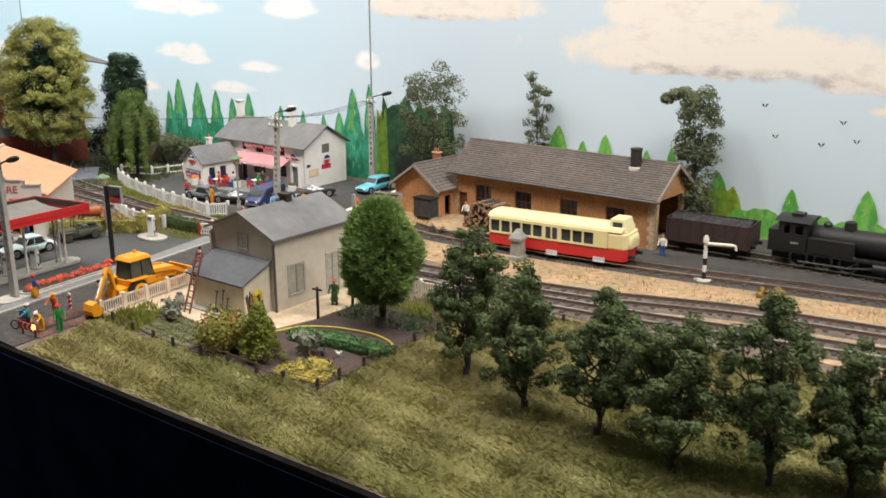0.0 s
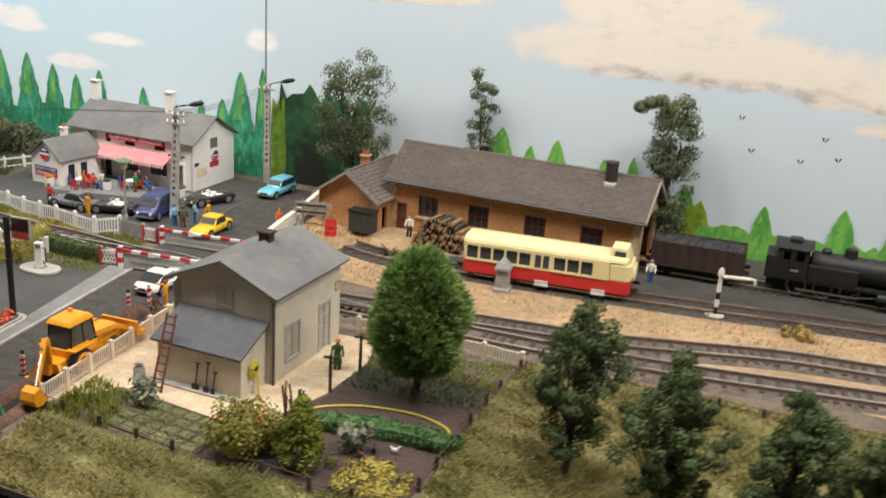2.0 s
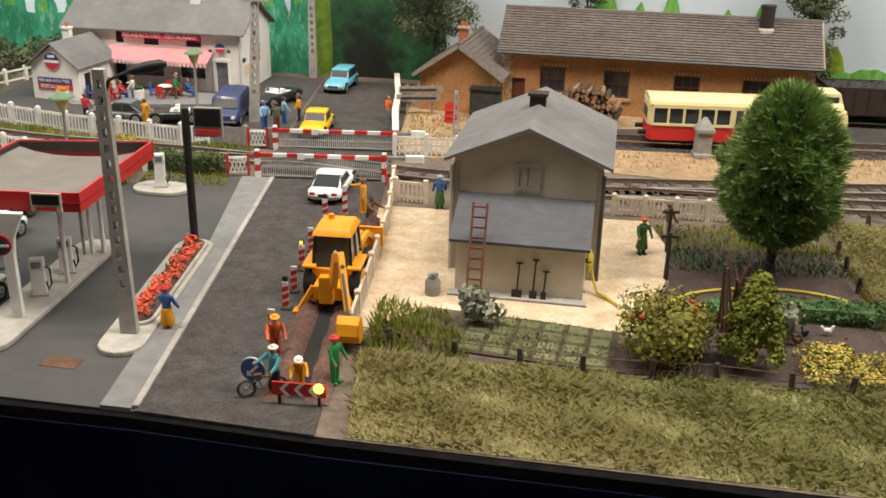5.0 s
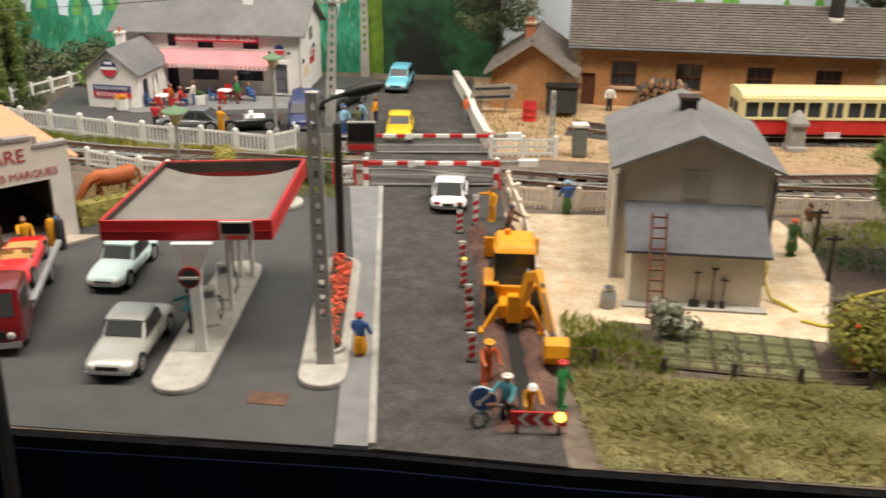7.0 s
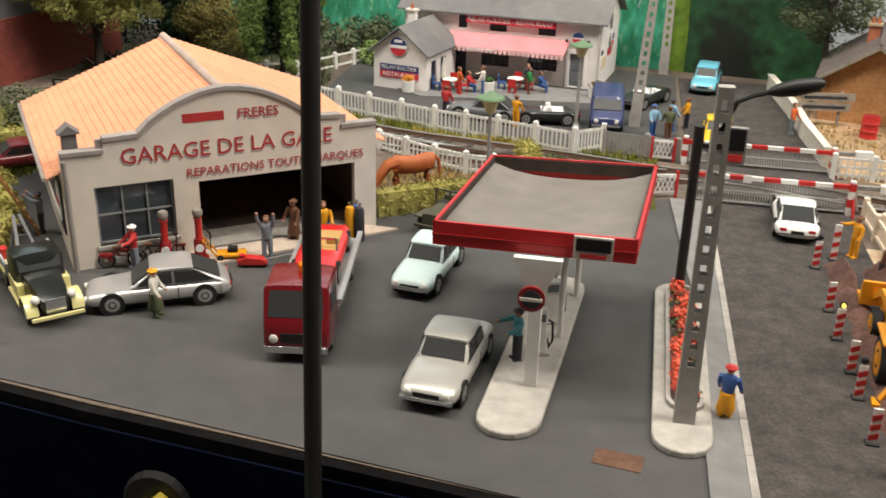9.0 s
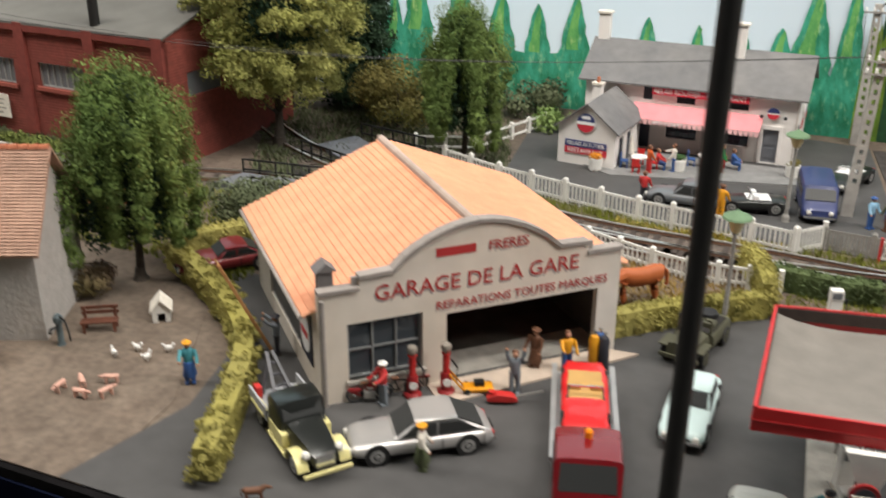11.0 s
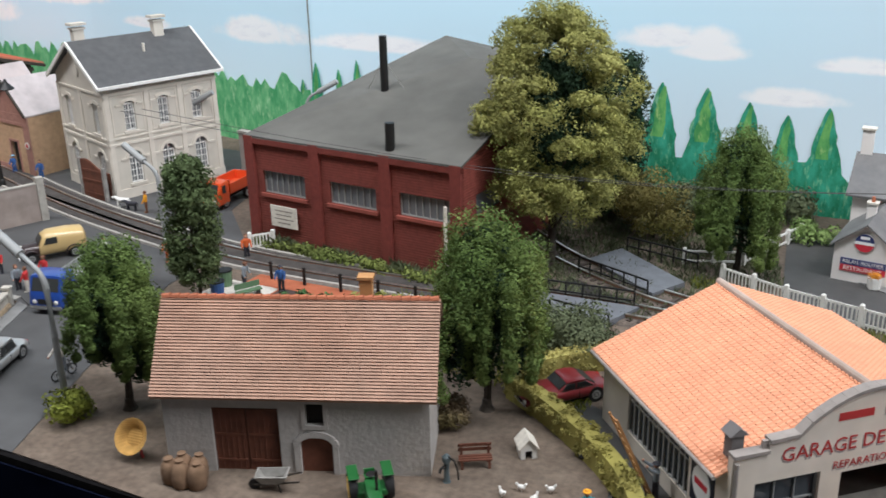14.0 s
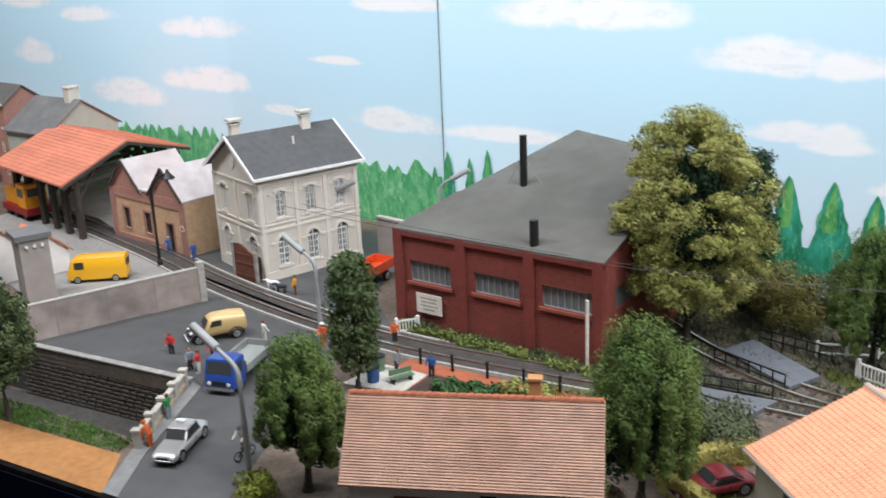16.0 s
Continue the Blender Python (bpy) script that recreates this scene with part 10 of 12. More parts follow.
figure(-77.6, 54.5, 10, GREYC, GREYC, "painted mechanic figurine in grey overalls with raised arms", None, arms=(150, 150))
figure(-77.2, 56.6, -20, BROWN, BROWN, "painted figurine in a long brown coat in the garage doorway", BROWN, skirt=True)
figure(-75.9, 56.7, 30, AMBER, BLUE, "painted figurine in yellow shirt holding a box", None, arms=(60, 20))
figure(-79.6, 48.6, 100, PALE, OLIVE, "painted woman figurine in a pale green dress by the silver car", AMBER, skirt=True)
figure(-82.3, 52.2, -40, REDC, GREYC, "painted figurine in red jacket beside the motorcycle", WHITE, arms=(40, 60))
figure(-66.4, 48.3, -60, TEAL, DARKC, "painted attendant figurine in dark green beside the pump", DARKC, arms=(70, 50), z=0.3)
figure(-90.3, 51.5, 30, TEAL, BLUE, "painted farm girl figurine in blue feeding hens", AMBER, skirt=True, arms=(60, 30))
figure(-87.9, 54.6, -70, GREYC, DARKC, "painted figurine at the foot of a leaning ladder", DARKC, arms=(110, 120))
for i, (x, y, top, legs, hat) in enumerate(((-62.3, 77.2, SKYBLUE, BLUE, BLUE), (-61.2, 78.6, SKYBLUE, BLUE, DARKC), (-61.4, 77.0, OLIVE, BROWN, None), (-60.3, 79.4, AMBER, DARKC, BROWN))):
    figure(x, y, 40 + i * 80, top, legs, "painted figurine in uniform standing by the parked black car" if i < 2 else "painted figurine in plain clothes talking at the roadside", hat)
figure(-54.1, 80, 60, ORANGE, GREYC, "painted figurine in orange shirt on the road verge")
figure(-49.6, 62.0, -170, BLUE, VEG, "painted woman figurine in blue and green in the cottage yard", SKYBLUE, skirt=True)
figure(-39.6, 56.4, 20, VEG, VEG, "painted woman figurine in a grey-green dress", ORANGE, skirt=True)
figure(-38.0, 58.6, 120, BROWN, PALE, "painted figurine in brown by the garden fence")
figure(-23.0, 80.2, 0, PALE, BLUE, "painted railwayman figurine in white shirt beside the siding")
figure(-43.5, 83.2, 0, PALE, DARKC, "painted figurine standing in the goods shed doorway")
figure(-70.4, 76.9, 150, AMBER, AMBER, "painted figurine in yellow leaning on the convertible", BROWN)
figure(-74.9, 77.9, 160, REDC, DARKC, "painted figurine in red beside the grey saloon", BROWN)
figure(-75.1, 83.2, 120, ORANGE, REDC, "painted figurine in red standing at the terrace table")
figure(-73.6, 83.9, -90, PALE, BLUE, "painted waiter figurine in white jacket on the terrace", None, arms=(60, 20))
figure(-70.6, 84.6, 90, GREEN, BROWN, "painted figurine in green jacket on the terrace", None)
figure(-70.8, 85.6, 20, DARKC, BROWN, "painted figurine in black on the terrace", None)
for x, y, rz, c in ((-74.6, 84.0, 90, REDC), (-69.9, 85.3, 90, BLUE)):
    figure(x, y, rz, c, BLUE, "painted seated guest figurine on the terrace", None, sit=True, arms=(50, 40), z=0.1)


# ---- terrace furniture ----
def chair(x, y, rz, mat, label):
    t = thing("terrace_chair", label, "chair", x, y, 0.06, rz, group="terrace chairs")
    part("seat", B().box(-0.25, 0.25, -0.25, 0.25, 0.48, 0.56), mat, t)
    part("backrest", B().box(-0.25, 0.25, 0.2, 0.27, 0.56, 1.05), mat, t)
    for sx in (-0.2, 0.2):
        for sy in (-0.2, 0.2):
            part("leg", B().box(sx - 0.035, sx + 0.035, sy - 0.035, sy + 0.035, 0, 0.48), mat, t)
    return t


def table(x, y, label):
    t = thing("terrace_table", label, "table", x, y, 0.06, group="terrace tables")
    part("tabletop", B().lathe([(0.55, 0.8), (0.57, 0.84), (0.55, 0.88)], 18), WHITE, t)
    part("pedestal", B().cyl((0, 0, 0.06), (0, 0, 0.8), 0.06, None, 8), GREYFENCE, t)
    part("foot", B().lathe([(0.3, 0), (0.28, 0.05), (0.08, 0.1)], 12), GREYFENCE, t)


for tx, ty in ((-75.8, 83.8), (-71.6, 85.4)):
    table(tx, ty, "round white terrace table outside the restaurant")
    for a, c in ((0, RED), (80, RED), (185, RED), (270, SIGNBLUE)):
        chair(tx + 0.95 * math.sin(radians(a)), ty + 0.95 * math.cos(radians(a)), -a, c, ("red" if c is RED else "blue") + " plastic terrace chair drawn up to a round table")
t = thing("parasol", "closed pale pink parasol standing by a terrace table", "parasol", -76.4, 84.3, 0.06)
part("pole", B().cyl((0, 0, 0), (0, 0, 2.2), 0.05, None, 6), WHITE, t)
part("folded_canopy", B().lathe([(0.1, 0.7), (0.22, 0.85), (0.2, 1.2), (0.08, 1.9), (0.03, 2.2)], 10), PALE, t, smooth=True)
part("foot", B().lathe([(0.25, 0), (0.22, 0.08), (0.08, 0.1)], 10), CONCRETE, t)
for i, (x, y, m, lab) in enumerate(((-73.3, 84.1, VEG, "white tub planted with green leaves"), (-78.5, 82.8, ORANGE, "white tub planted with orange flowers"), (-66.2, 85.0, AUTUMN, "white tub planted with a russet shrub"))):
    t = thing("flower_tub", lab + " on the restaurant terrace", "planter", x, y, 0.06, group="flower tubs")
    part("tub", B().lathe([(0.36, 0), (0.42, 0.1), (0.46, 0.75), (0.44, 0.85), (0.38, 0.85), (0.36, 0.75)], 14), WHITEFENCE, t)
    rng = random.Random(i)
    quad_part("plant", leaves([(rng.uniform(-0.25, 0.25), rng.uniform(-0.25, 0.25), 0.95) for _ in range(8)], 0.28, 240, 0.14, rng), leafmat("tub_orange_flowers", (0.7, 0.22, 0.02), (0.75, 0.4, 0.05)) if m is ORANGE else m, t)

# ---- garage forecourt ----
for x, y in ((-81.4, 53.1), (-80.2, 53.7)):
    t = thing("antique_fuel_pump", "old red fuel pump with a white globe by the garage", "fuel pump", x, y, 0.06, 25, group="antique pumps")
    part("base", B().lathe([(0.36, 0), (0.36, 0.12), (0.28, 0.2)], 14), DARKRED, t)
    part("cabinet", B().lathe([(0.23, 0.2), (0.23, 0.85), (0.18, 0.95)], 14), DARKRED, t, smooth=True)
    part("column", B().lathe([(0.14, 0.95), (0.14, 1.75), (0.2, 1.82)], 12), RED, t)
    part("dial", B().at(0, -0.29, 0.62, 0, 90).lathe([(0.17, 0), (0.17, 0.04)], 14), WHITE, t)
    part("globe", B().at(0, 0, 1.82).lathe([(0.1, 0), (0.18, 0.1), (0.22, 0.24), (0.18, 0.38), (0.06, 0.44)], 14), GREYWOOD, t, smooth=True)
    part("hose", B().tube([(0.2, 0, 1.5), (0.45, 0, 1.1), (0.42, 0, 0.45), (0.27, 0, 0.7)], 0.04, 6), RUBBER, t)


def two_wheeler(name, x, y, rz, label, mat, category, r=0.34, motor=False):
    t = thing(name, label, category, x, y, 0.06, rz)
    for sx in (-0.55, 0.55):
        b = B().at(sx, 0, r, 0, 90)
        n = 16
        b.rings([[((r - 0.04 + 0.05 * math.cos(q)) * math.cos(2 * math.pi * i / n), (r - 0.04 + 0.05 * math.cos(q)) * math.sin(2 * math.pi * i / n), 0.05 * math.sin(q)) for q in (0, 1.57, 3.14, 4.71)] for i in range(n + 1)], cap=False)
        w = part("wheel", b, RUBBER, t)
        part("hub", B().at(sx, 0.06, r, 0, 90).lathe([(0.06, 0), (0.06, 0.12)], 8), CHROME, w)
    b = B().bar((-0.55, 0, r), (-0.1, 0, 0.75), 0.05).bar((-0.1, 0, 0.75), (0.35, 0, 0.72), 0.06).bar((0.35, 0, 0.72), (0.0, 0, 0.3), 0.05).bar((0.0, 0, 0.3), (-0.15, 0, 0.75), 0.05).bar((0.0, 0, 0.3), (-0.55, 0, r), 0.05).bar((0.55, 0, r), (0.38, 0, 0.95), 0.05)
    part("frame", b, mat, t)
    part("handlebar", B().bar((0.36, -0.25, 0.98), (0.36, 0.25, 0.98), 0.05), BLACK, t)
    part("saddle", B().box(-0.3, 0.0, -0.08, 0.08, 0.8, 0.87), BROWN, t)
    if motor:
        part("engine", B().box(-0.2, 0.25, -0.12, 0.12, 0.2, 0.5), GREYFENCE, t, bevel=0.04)
        part("fuel_tank", B().ball((0.15, 0, 0.76), 0.26, 0.13, 0.13), mat, t, smooth=True)
        part("mudguard", B().ball((-0.55, 0, r + 0.2), 0.3, 0.07, 0.14), mat, t)
    return t


two_wheeler("motorcycle", -82.9, 52.2, 25, "dark red motorcycle parked before the garage window", DARKRED, "motorcycle", motor=True)
two_wheeler("bicycle", -81.9, 52.9, 25, "black bicycle leaning beside the old fuel pump", BLACK, "bicycle")
two_wheeler("bicycle", -54.9, 41.8, 20, "grey bicycle wheeled along beside the roadworks", GREYFENCE, "bicycle")
t = thing("lawn_mower", "yellow lawn mower on the garage apron", "lawn mower", -79.0, 54.1, 0.1, 20)
part("deck", B().box(-0.6, 0.6, -0.3, 0.3, 0.1, 0.28), YELLOW, t, bevel=0.06)
part("engine", B().box(-0.15, 0.25, -0.15, 0.15, 0.28, 0.5), BLACK, t, bevel=0.03)
part("handle", B().bar((-0.6, -0.22, 0.2), (-1.1, -0.22, 0.85), 0.06).bar((-0.6, 0.22, 0.2), (-1.1, 0.22, 0.85), 0.06).bar((-1.1, -0.25, 0.85), (-1.1, 0.25, 0.85), 0.06), YELLOW, t)
for sx in (-0.45, 0.45):
    part("wheel", B().cyl((sx, -0.36, 0.13), (sx, 0.36, 0.13), 0.13, None, 10), RUBBER, t)
t = thing("trolley_jack", "red trolley jack with a long handle on the garage apron", "trolley jack", -77.9, 53.6, 0.1, 15)
part("body", B().rings([[(x, -w, 0.08), (x, w, 0.08), (x, w, h), (x, -w, h)] for x, w, h in ((-0.6, 0.16, 0.25), (-0.2, 0.2, 0.42), (0.4, 0.2, 0.35), (0.6, 0.14, 0.2))]), RED, t, bevel=0.03)
part("handle", B().bar((0.5, 0, 0.25), (1.6, 0.1, 0.45), 0.06), GREYFENCE, t)
part("saddle", B().lathe([(0.12, 0.4), (0.14, 0.48)], 10, -0.4, 0), RED, t)
for i, (dx, m) in enumerate(((0, AMBER), (0.42, DARKC), (0.2, SIGNBLUE))):
    t = thing("gas_bottle", ("yellow" if i == 0 else "dark") + " gas bottle standing inside the garage doorway", "gas bottle", -74.9 + dx, 57.3 + 0.3 * (i == 2), 0.1, group="gas bottles")
    part("cylinder", B().lathe([(0.2, 0), (0.22, 0.05), (0.22, 1.3), (0.16, 1.48), (0.06, 1.54)], 12), m, t, smooth=True)
    part("valve", B().lathe([(0.05, 1.54), (0.05, 1.62), (0.09, 1.64), (0.09, 1.7)], 8), CHROME, t)
t = thing("workbench", "long red workbench with oil cans along the wall", "workbench", -82.2, 53.55, 0.06, 27)
part("top", B().box(-1.5, 1.3, -0.2, 0.15, 0.42, 0.5), DARKRED, t)
for x in (-1.4, -0.1, 1.2):
    part("leg", B().box(x - 0.05, x + 0.05, -0.18, 0.12, 0, 0.42), BLACK, t)
for x, y in ((-91, 57.2), (-91.6, 56.9), (-90.9, 56.5)):
    b = B()
    n = 14
    b.rings([[((0.3 + 0.13 * math.cos(q)) * math.cos(2 * math.pi * i / n), (0.3 + 0.13 * math.cos(q)) * math.sin(2 * math.pi * i / n), 0.19 + 0.13 * math.sin(q)) for q in (0, 1.05, 2.1, 3.14, 4.2, 5.25)] for i in range(n + 1)], cap=False)
    solo("tyre", b, RUBBER, "worn black rubber tyre lying by the garage wall", "tyre", x, y, group="tyres")


def ladder(x, y, rz, L, tilt, mat, label, w=0.55, z=0.06):
    t = thing("ladder", label, "ladder", x, y, z, rz)
    c, s = math.cos(radians(tilt)), math.sin(radians(tilt))
    for sx in (-w / 2, w / 2):
        part("rail", B().bar((sx, 0, 0), (sx, L * c, L * s), 0.1), mat, t)
    n = int(L / 0.42)
    for i in range(n):
        d = (i + 0.6) * L / n
        part("rung", B().bar((-w / 2, d * c, d * s), (w / 2, d * c, d * s), 0.07), mat, t)
    return t


# ---- animals cast in one piece ----
def beast(name, label, category, x, y, rz, mat, L, H, group="", neck=True, z=0.02, tail=True):
    b = B()
    b.rings([[(xx * L, wy * L * math.cos(a), H * 0.62 + cz * H + hz * H * math.sin(a)) for a in [2 * math.pi * i / 10 for i in range(10)]] for xx, wy, hz, cz in ((-0.42, 0.06, 0.08, 0.02), (-0.36, 0.13, 0.17, 0.0), (-0.1, 0.15, 0.19, -0.02), (0.2, 0.14, 0.18, 0.0), (0.34, 0.08, 0.12, 0.06))])
    for sx in (-0.3, 0.24):
        for sy in (-0.09, 0.09):
            b.cyl((sx * L, sy * L, 0), (sx * L * 0.98, sy * L, H * 0.55), 0.03 * L + 0.02, 0.055 * L, 6)
    if neck:
        b.tube([(0.26 * L, 0, 0.68 * H), (0.38 * L, 0, 0.78 * H), (0.47 * L, 0, 0.84 * H)], 0.12 * L, 7, 0.65)
        b.ball((0.54 * L, 0, 0.78 * H), 0.13 * L, 0.065 * L, 0.075 * L, 8, 5)
    else:
        b.ball((0.45 * L, 0, 0.6 * H), 0.15 * L, 0.09 * L, 0.14 * H, 8, 5)
    if tail:
        b.tube([(-0.4 * L, 0, 0.72 * H), (-0.5 * L, 0, 0.6 * H), (-0.48 * L, 0, 0.35 * H)], 0.04 * L, 5)
    return solo(name, b, mat, label, category, x, y, z, rz, group, smooth=True)


CHESTNUT_COAT = tint("chestnut_coat", (0.42, 0.11, 0.03))
PINKC = tint("pink_skin", (0.62, 0.36, 0.28))
b = B()
b.rings([[(xx, wy * math.cos(a), cz + hz * math.sin(a)) for a in [2 * math.pi * i / 12 for i in range(12)]] for xx, wy, hz, cz in ((-1.15, 0.12, 0.2, 1.55), (-1.05, 0.3, 0.42, 1.5), (-0.7, 0.38, 0.5, 1.46), (-0.1, 0.38, 0.46, 1.38), (0.5, 0.36, 0.48, 1.42), (0.9, 0.3, 0.45, 1.5), (1.08, 0.16, 0.3, 1.55))])
b.tube([(0.8, 0, 1.6), (1.3, 0, 1.45), (1.65, 0, 1.0), (1.85, 0, 0.65)], 0.34, 9, 0.55)
b.tube([(1.78, 0, 0.8), (2.0, 0, 0.45), (2.1, 0, 0.12)], 0.2, 8, 0.6)
for sx, sy in ((-0.85, -0.22), (-0.7, 0.22), (0.75, -0.2), (0.95, 0.2)):
    b.tube([(sx, sy, 1.3), (sx + 0.04, sy, 0.75), (sx - 0.03, sy, 0.35), (sx + 0.02, sy, 0.0)], 0.2, 7, 0.5)
b.tube([(-1.1, 0, 1.75), (-1.35, 0, 1.5), (-1.4, 0, 0.8)], 0.11, 6, 0.7)
for sy in (-0.09, 0.09):
    b.cyl((1.75, sy, 0.85), (1.68, sy * 1.4, 1.05), 0.06, 0.02, 5)
solo("model_horse", b, CHESTNUT_COAT, "painted model horse, chestnut, grazing in the paddock", "model animal", -73.7, 63.9, 0.08, 214, smooth=True)
beast("model_dog", "painted model dog, brown, on the forecourt", "model animal", -84.4, 45.3, 20, BROWN, 0.9, 0.75)
for i, (dx, dy) in enumerate(((0, 0), (0.9, 0.4), (-0.5, 0.8), (0.5, 1.3), (-1.1, 0.2))):
    beast("model_pig", "painted model piglet, pink, in the farmyard", "model animal", -93.8 + dx, 49.2 + dy, i * 67, PINKC, 0.8, 0.5, "piglets", False, 0.08, False)


def hen(x, y, rz, mat, label, z=0.06):
    b = B().ball((0, 0, 0.22), 0.2, 0.12, 0.13, 8, 5).tube([(0.13, 0, 0.27), (0.2, 0, 0.38), (0.22, 0, 0.44)], 0.06, 6).tube([(-0.14, 0, 0.26), (-0.25, 0, 0.4)], 0.06, 5)
    b.box(0.0, 0.03, -0.05, -0.02, 0, 0.14).box(0.0, 0.03, 0.02, 0.05, 0, 0.14)
    return solo("model_hen", b, mat, label, "model animal", x, y, z, rz, "hens", smooth=True)


for i, (x, y, m, l) in enumerate(((-93.7, 53.1, WHITE, "white"), (-92.9, 52.5, WHITE, "white"), (-94.4, 52.4, WHITE, "white"), (-92.4, 53.4, WHITE, "white"), (-34.3, 47.9, DARKC, "black"), (-33.3, 48.2, WHITE, "white"), (-33.0, 47.0, BROWN, "brown"), (-34.8, 47.2, BROWN, "brown"))):
    hen(x, y, i * 71, m, "tiny painted model hen, " + l + ", pecking at the ground")

# ---- kitchen garden ----
t = thing("vegetable_plot", "square vegetable plot of pale green seed beds", "vegetable plot", -45.0, 46.7, 0, -12, kind="structure")
BED = leafmat("pale_seedling_rows", (0.13, 0.138, 0.065), (0.19, 0.19, 0.10), 60)
part("plot_soil", B().box(-3.0, 3.0, -1.7, 1.7, 0.03, 0.1), GARDEN, t)
for i in range(6):
    for k in range(4):
        part("seed_bed", B().rings([[(-2.95 + i * 0.98 + o, -1.65 + k * 0.82 + o, z), (-2.07 + i * 0.98 - o, -1.65 + k * 0.82 + o, z), (-2.07 + i * 0.98 - o, -0.93 + k * 0.82 - o, z), (-2.95 + i * 0.98 + o, -0.93 + k * 0.82 - o, z)] for o, z in ((0, 0.09), (0.08, 0.2))]), BED, t)
vr = Matrix.LocRotScale((-45.0, 46.7, 0), Euler((0, 0, radians(-12))), None)
grass("seedling_rows", [tuple((vr @ Vector((px, py, 0)))[:2]) for px, py in ((-2.9, -1.6), (2.9, -1.6), (2.9, 1.6), (-2.9, 1.6))], 170, 0.16, BED, "pale green seedlings on the vegetable plot", 106, 0.8, 0.03, 0.16)
hedge([(-37.6, 49.6), (-34.2, 49.9), (-30.9, 49.6)], 1.3, 0.7, VEG, "low row of dark green leafy vegetables", 41, 3200)
quad_c = [(-33.4 + random.Random(5 + i).uniform(-1.7, 1.7), 45.3 + random.Random(50 + i).uniform(-1.5, 1.5), 0.22) for i in range(60)]
t = thing("flower_bed", "flower bed thick with small yellow blossoms", "flower bed")
rng = random.Random(4)
quad_part("blossoms", leaves(quad_c, 0.42, 4200, 0.13, rng, 0.6), YELLOWFLOWER, t, kind="stuff")
quad_part("leaves", leaves(quad_c, 0.4, 1300, 0.14, rng, 0.4), VEG, t, kind="stuff")
t = thing("garden_hose", "long yellow garden hose lying from the lean-to to the tree", "hose")
pts = smooth_line([(-41.6, 49.4), (-40.6, 48.9), (-39.6, 49.8), (-38.7, 51.3), (-36.6, 52.3), (-33.8, 52.5), (-31.8, 51.8), (-31.2, 50.9), (-31.9, 50.5)], 0.25)
part("hose", B().tube([p + Vector((0, 0, 0.12)) for p in pts], 0.085, 7), HOSE, t)
t = thing("milk_churn", "dented grey metal churn standing in the yard", "churn", -49.4, 50.9, 0.06)
part("body", B().lathe([(0.32, 0), (0.34, 0.06), (0.34, 0.6), (0.22, 0.78), (0.2, 0.85)], 14), GREYFENCE, t, smooth=True)
part("lid", B().lathe([(0.25, 0.85), (0.25, 0.92), (0.1, 0.97)], 12), CHROME, t)
gh = Matrix.LocRotScale((-48.65, 53.95, 0), Euler((0, 0, radians(-7.9))), None)


def at_gatehouse(x, y):
    p = gh @ Vector((x, y, 0))
    return p.x, p.y


lx, ly = at_gatehouse(1.55, -4.0)
ladder(lx, ly, -8.2, 4.4, 70, M("red_brown_ladder_wood", (0.16, 0.055, 0.035), 0.8, 0.2, 200), "brown wooden ladder leaning on the lean-to roof", 0.6)
for u, name, h, head in ((3.3, "garden_fork", 1.5, 0.22), (4.0, "spade", 1.7, 0.16), (4.45, "rake", 1.2, 0.12)):
    x, y = at_gatehouse(u, -2.85)
    t = thing(name, "dark garden tool leaning against the lean-to wall", "garden tool", x, y, 0.16, -8.2, group="garden tools")
    part("shaft", B().bar((0, 0, 0.2), (0.05, 0.2, h), 0.06), DARKWOOD, t)
    part("blade", B().box(-head, head, -0.05, 0.05, 0, 0.32), BLACK, t)
    part("grip", B().bar((-0.1, 0.2, h), (0.2, 0.2, h), 0.06), DARKWOOD, t)
x, y = at_gatehouse(6.2, -1.5)
t = thing("hose_reel", "yellow hose coiled on the lean-to side wall", "hose reel", x, y, 1.55, -8.2)
for k, rr in enumerate((0.42, 0.33, 0.24)):
    part("coil", B().tube([(0.06 + 0.05 * k, rr * math.cos(2 * math.pi * i / 18), rr * 1.15 * math.sin(2 * math.pi * i / 18)) for i in range(19)], 0.075, 6), HOSE, t)
part("hanger", B().box(-0.1, 0.2, -0.08, 0.08, -0.05, 0.1), DARKWOOD, t)
part("loose_end", B().tube([(0.15, 0.2, -0.4), (0.3, 0.1, -0.9), (0.5, -0.2, -1.35), (1.0, -0.6, -1.42), (1.4, -1.2, -1.42)], 0.075, 6), HOSE, t)

# ---- station yard ----
lattice_pole(-49.1, 72.5, 4.1, "short grey timber post beside the white fence", (0, 0), 0, 0.4)
t = thing("relay_cabinet", "grey metal cabinet with a pale lid beside the track", "cabinet", -47.4, 72.1, 0.04)
part("body", B().box(-0.42, 0.42, -0.35, 0.35, 0, 1.95), M("grey_green_enamel", (0.14, 0.15, 0.13), 0.6, 0.12, 200), t, bevel=0.04)
part("lid", B().box(-0.48, 0.48, -0.42, 0.42, 1.95, 2.12), OFFWHITE, t)
part("door", B().box(-0.34, 0.34, -0.38, -0.352, 0.2, 1.85), M("grey_enamel_door", (0.17, 0.18, 0.16), 0.6, 0.1, 200), t)
t = thing("finger_sign", "stack of grey wooden direction boards on two posts", "road sign", -52.0, 82.4, 0.04, 8)
for x in (-0.9, 0.9):
    part("post", B().box(x - 0.08, x + 0.08, -0.05, 0.09, 0, 2.2), GREYWOOD, t)
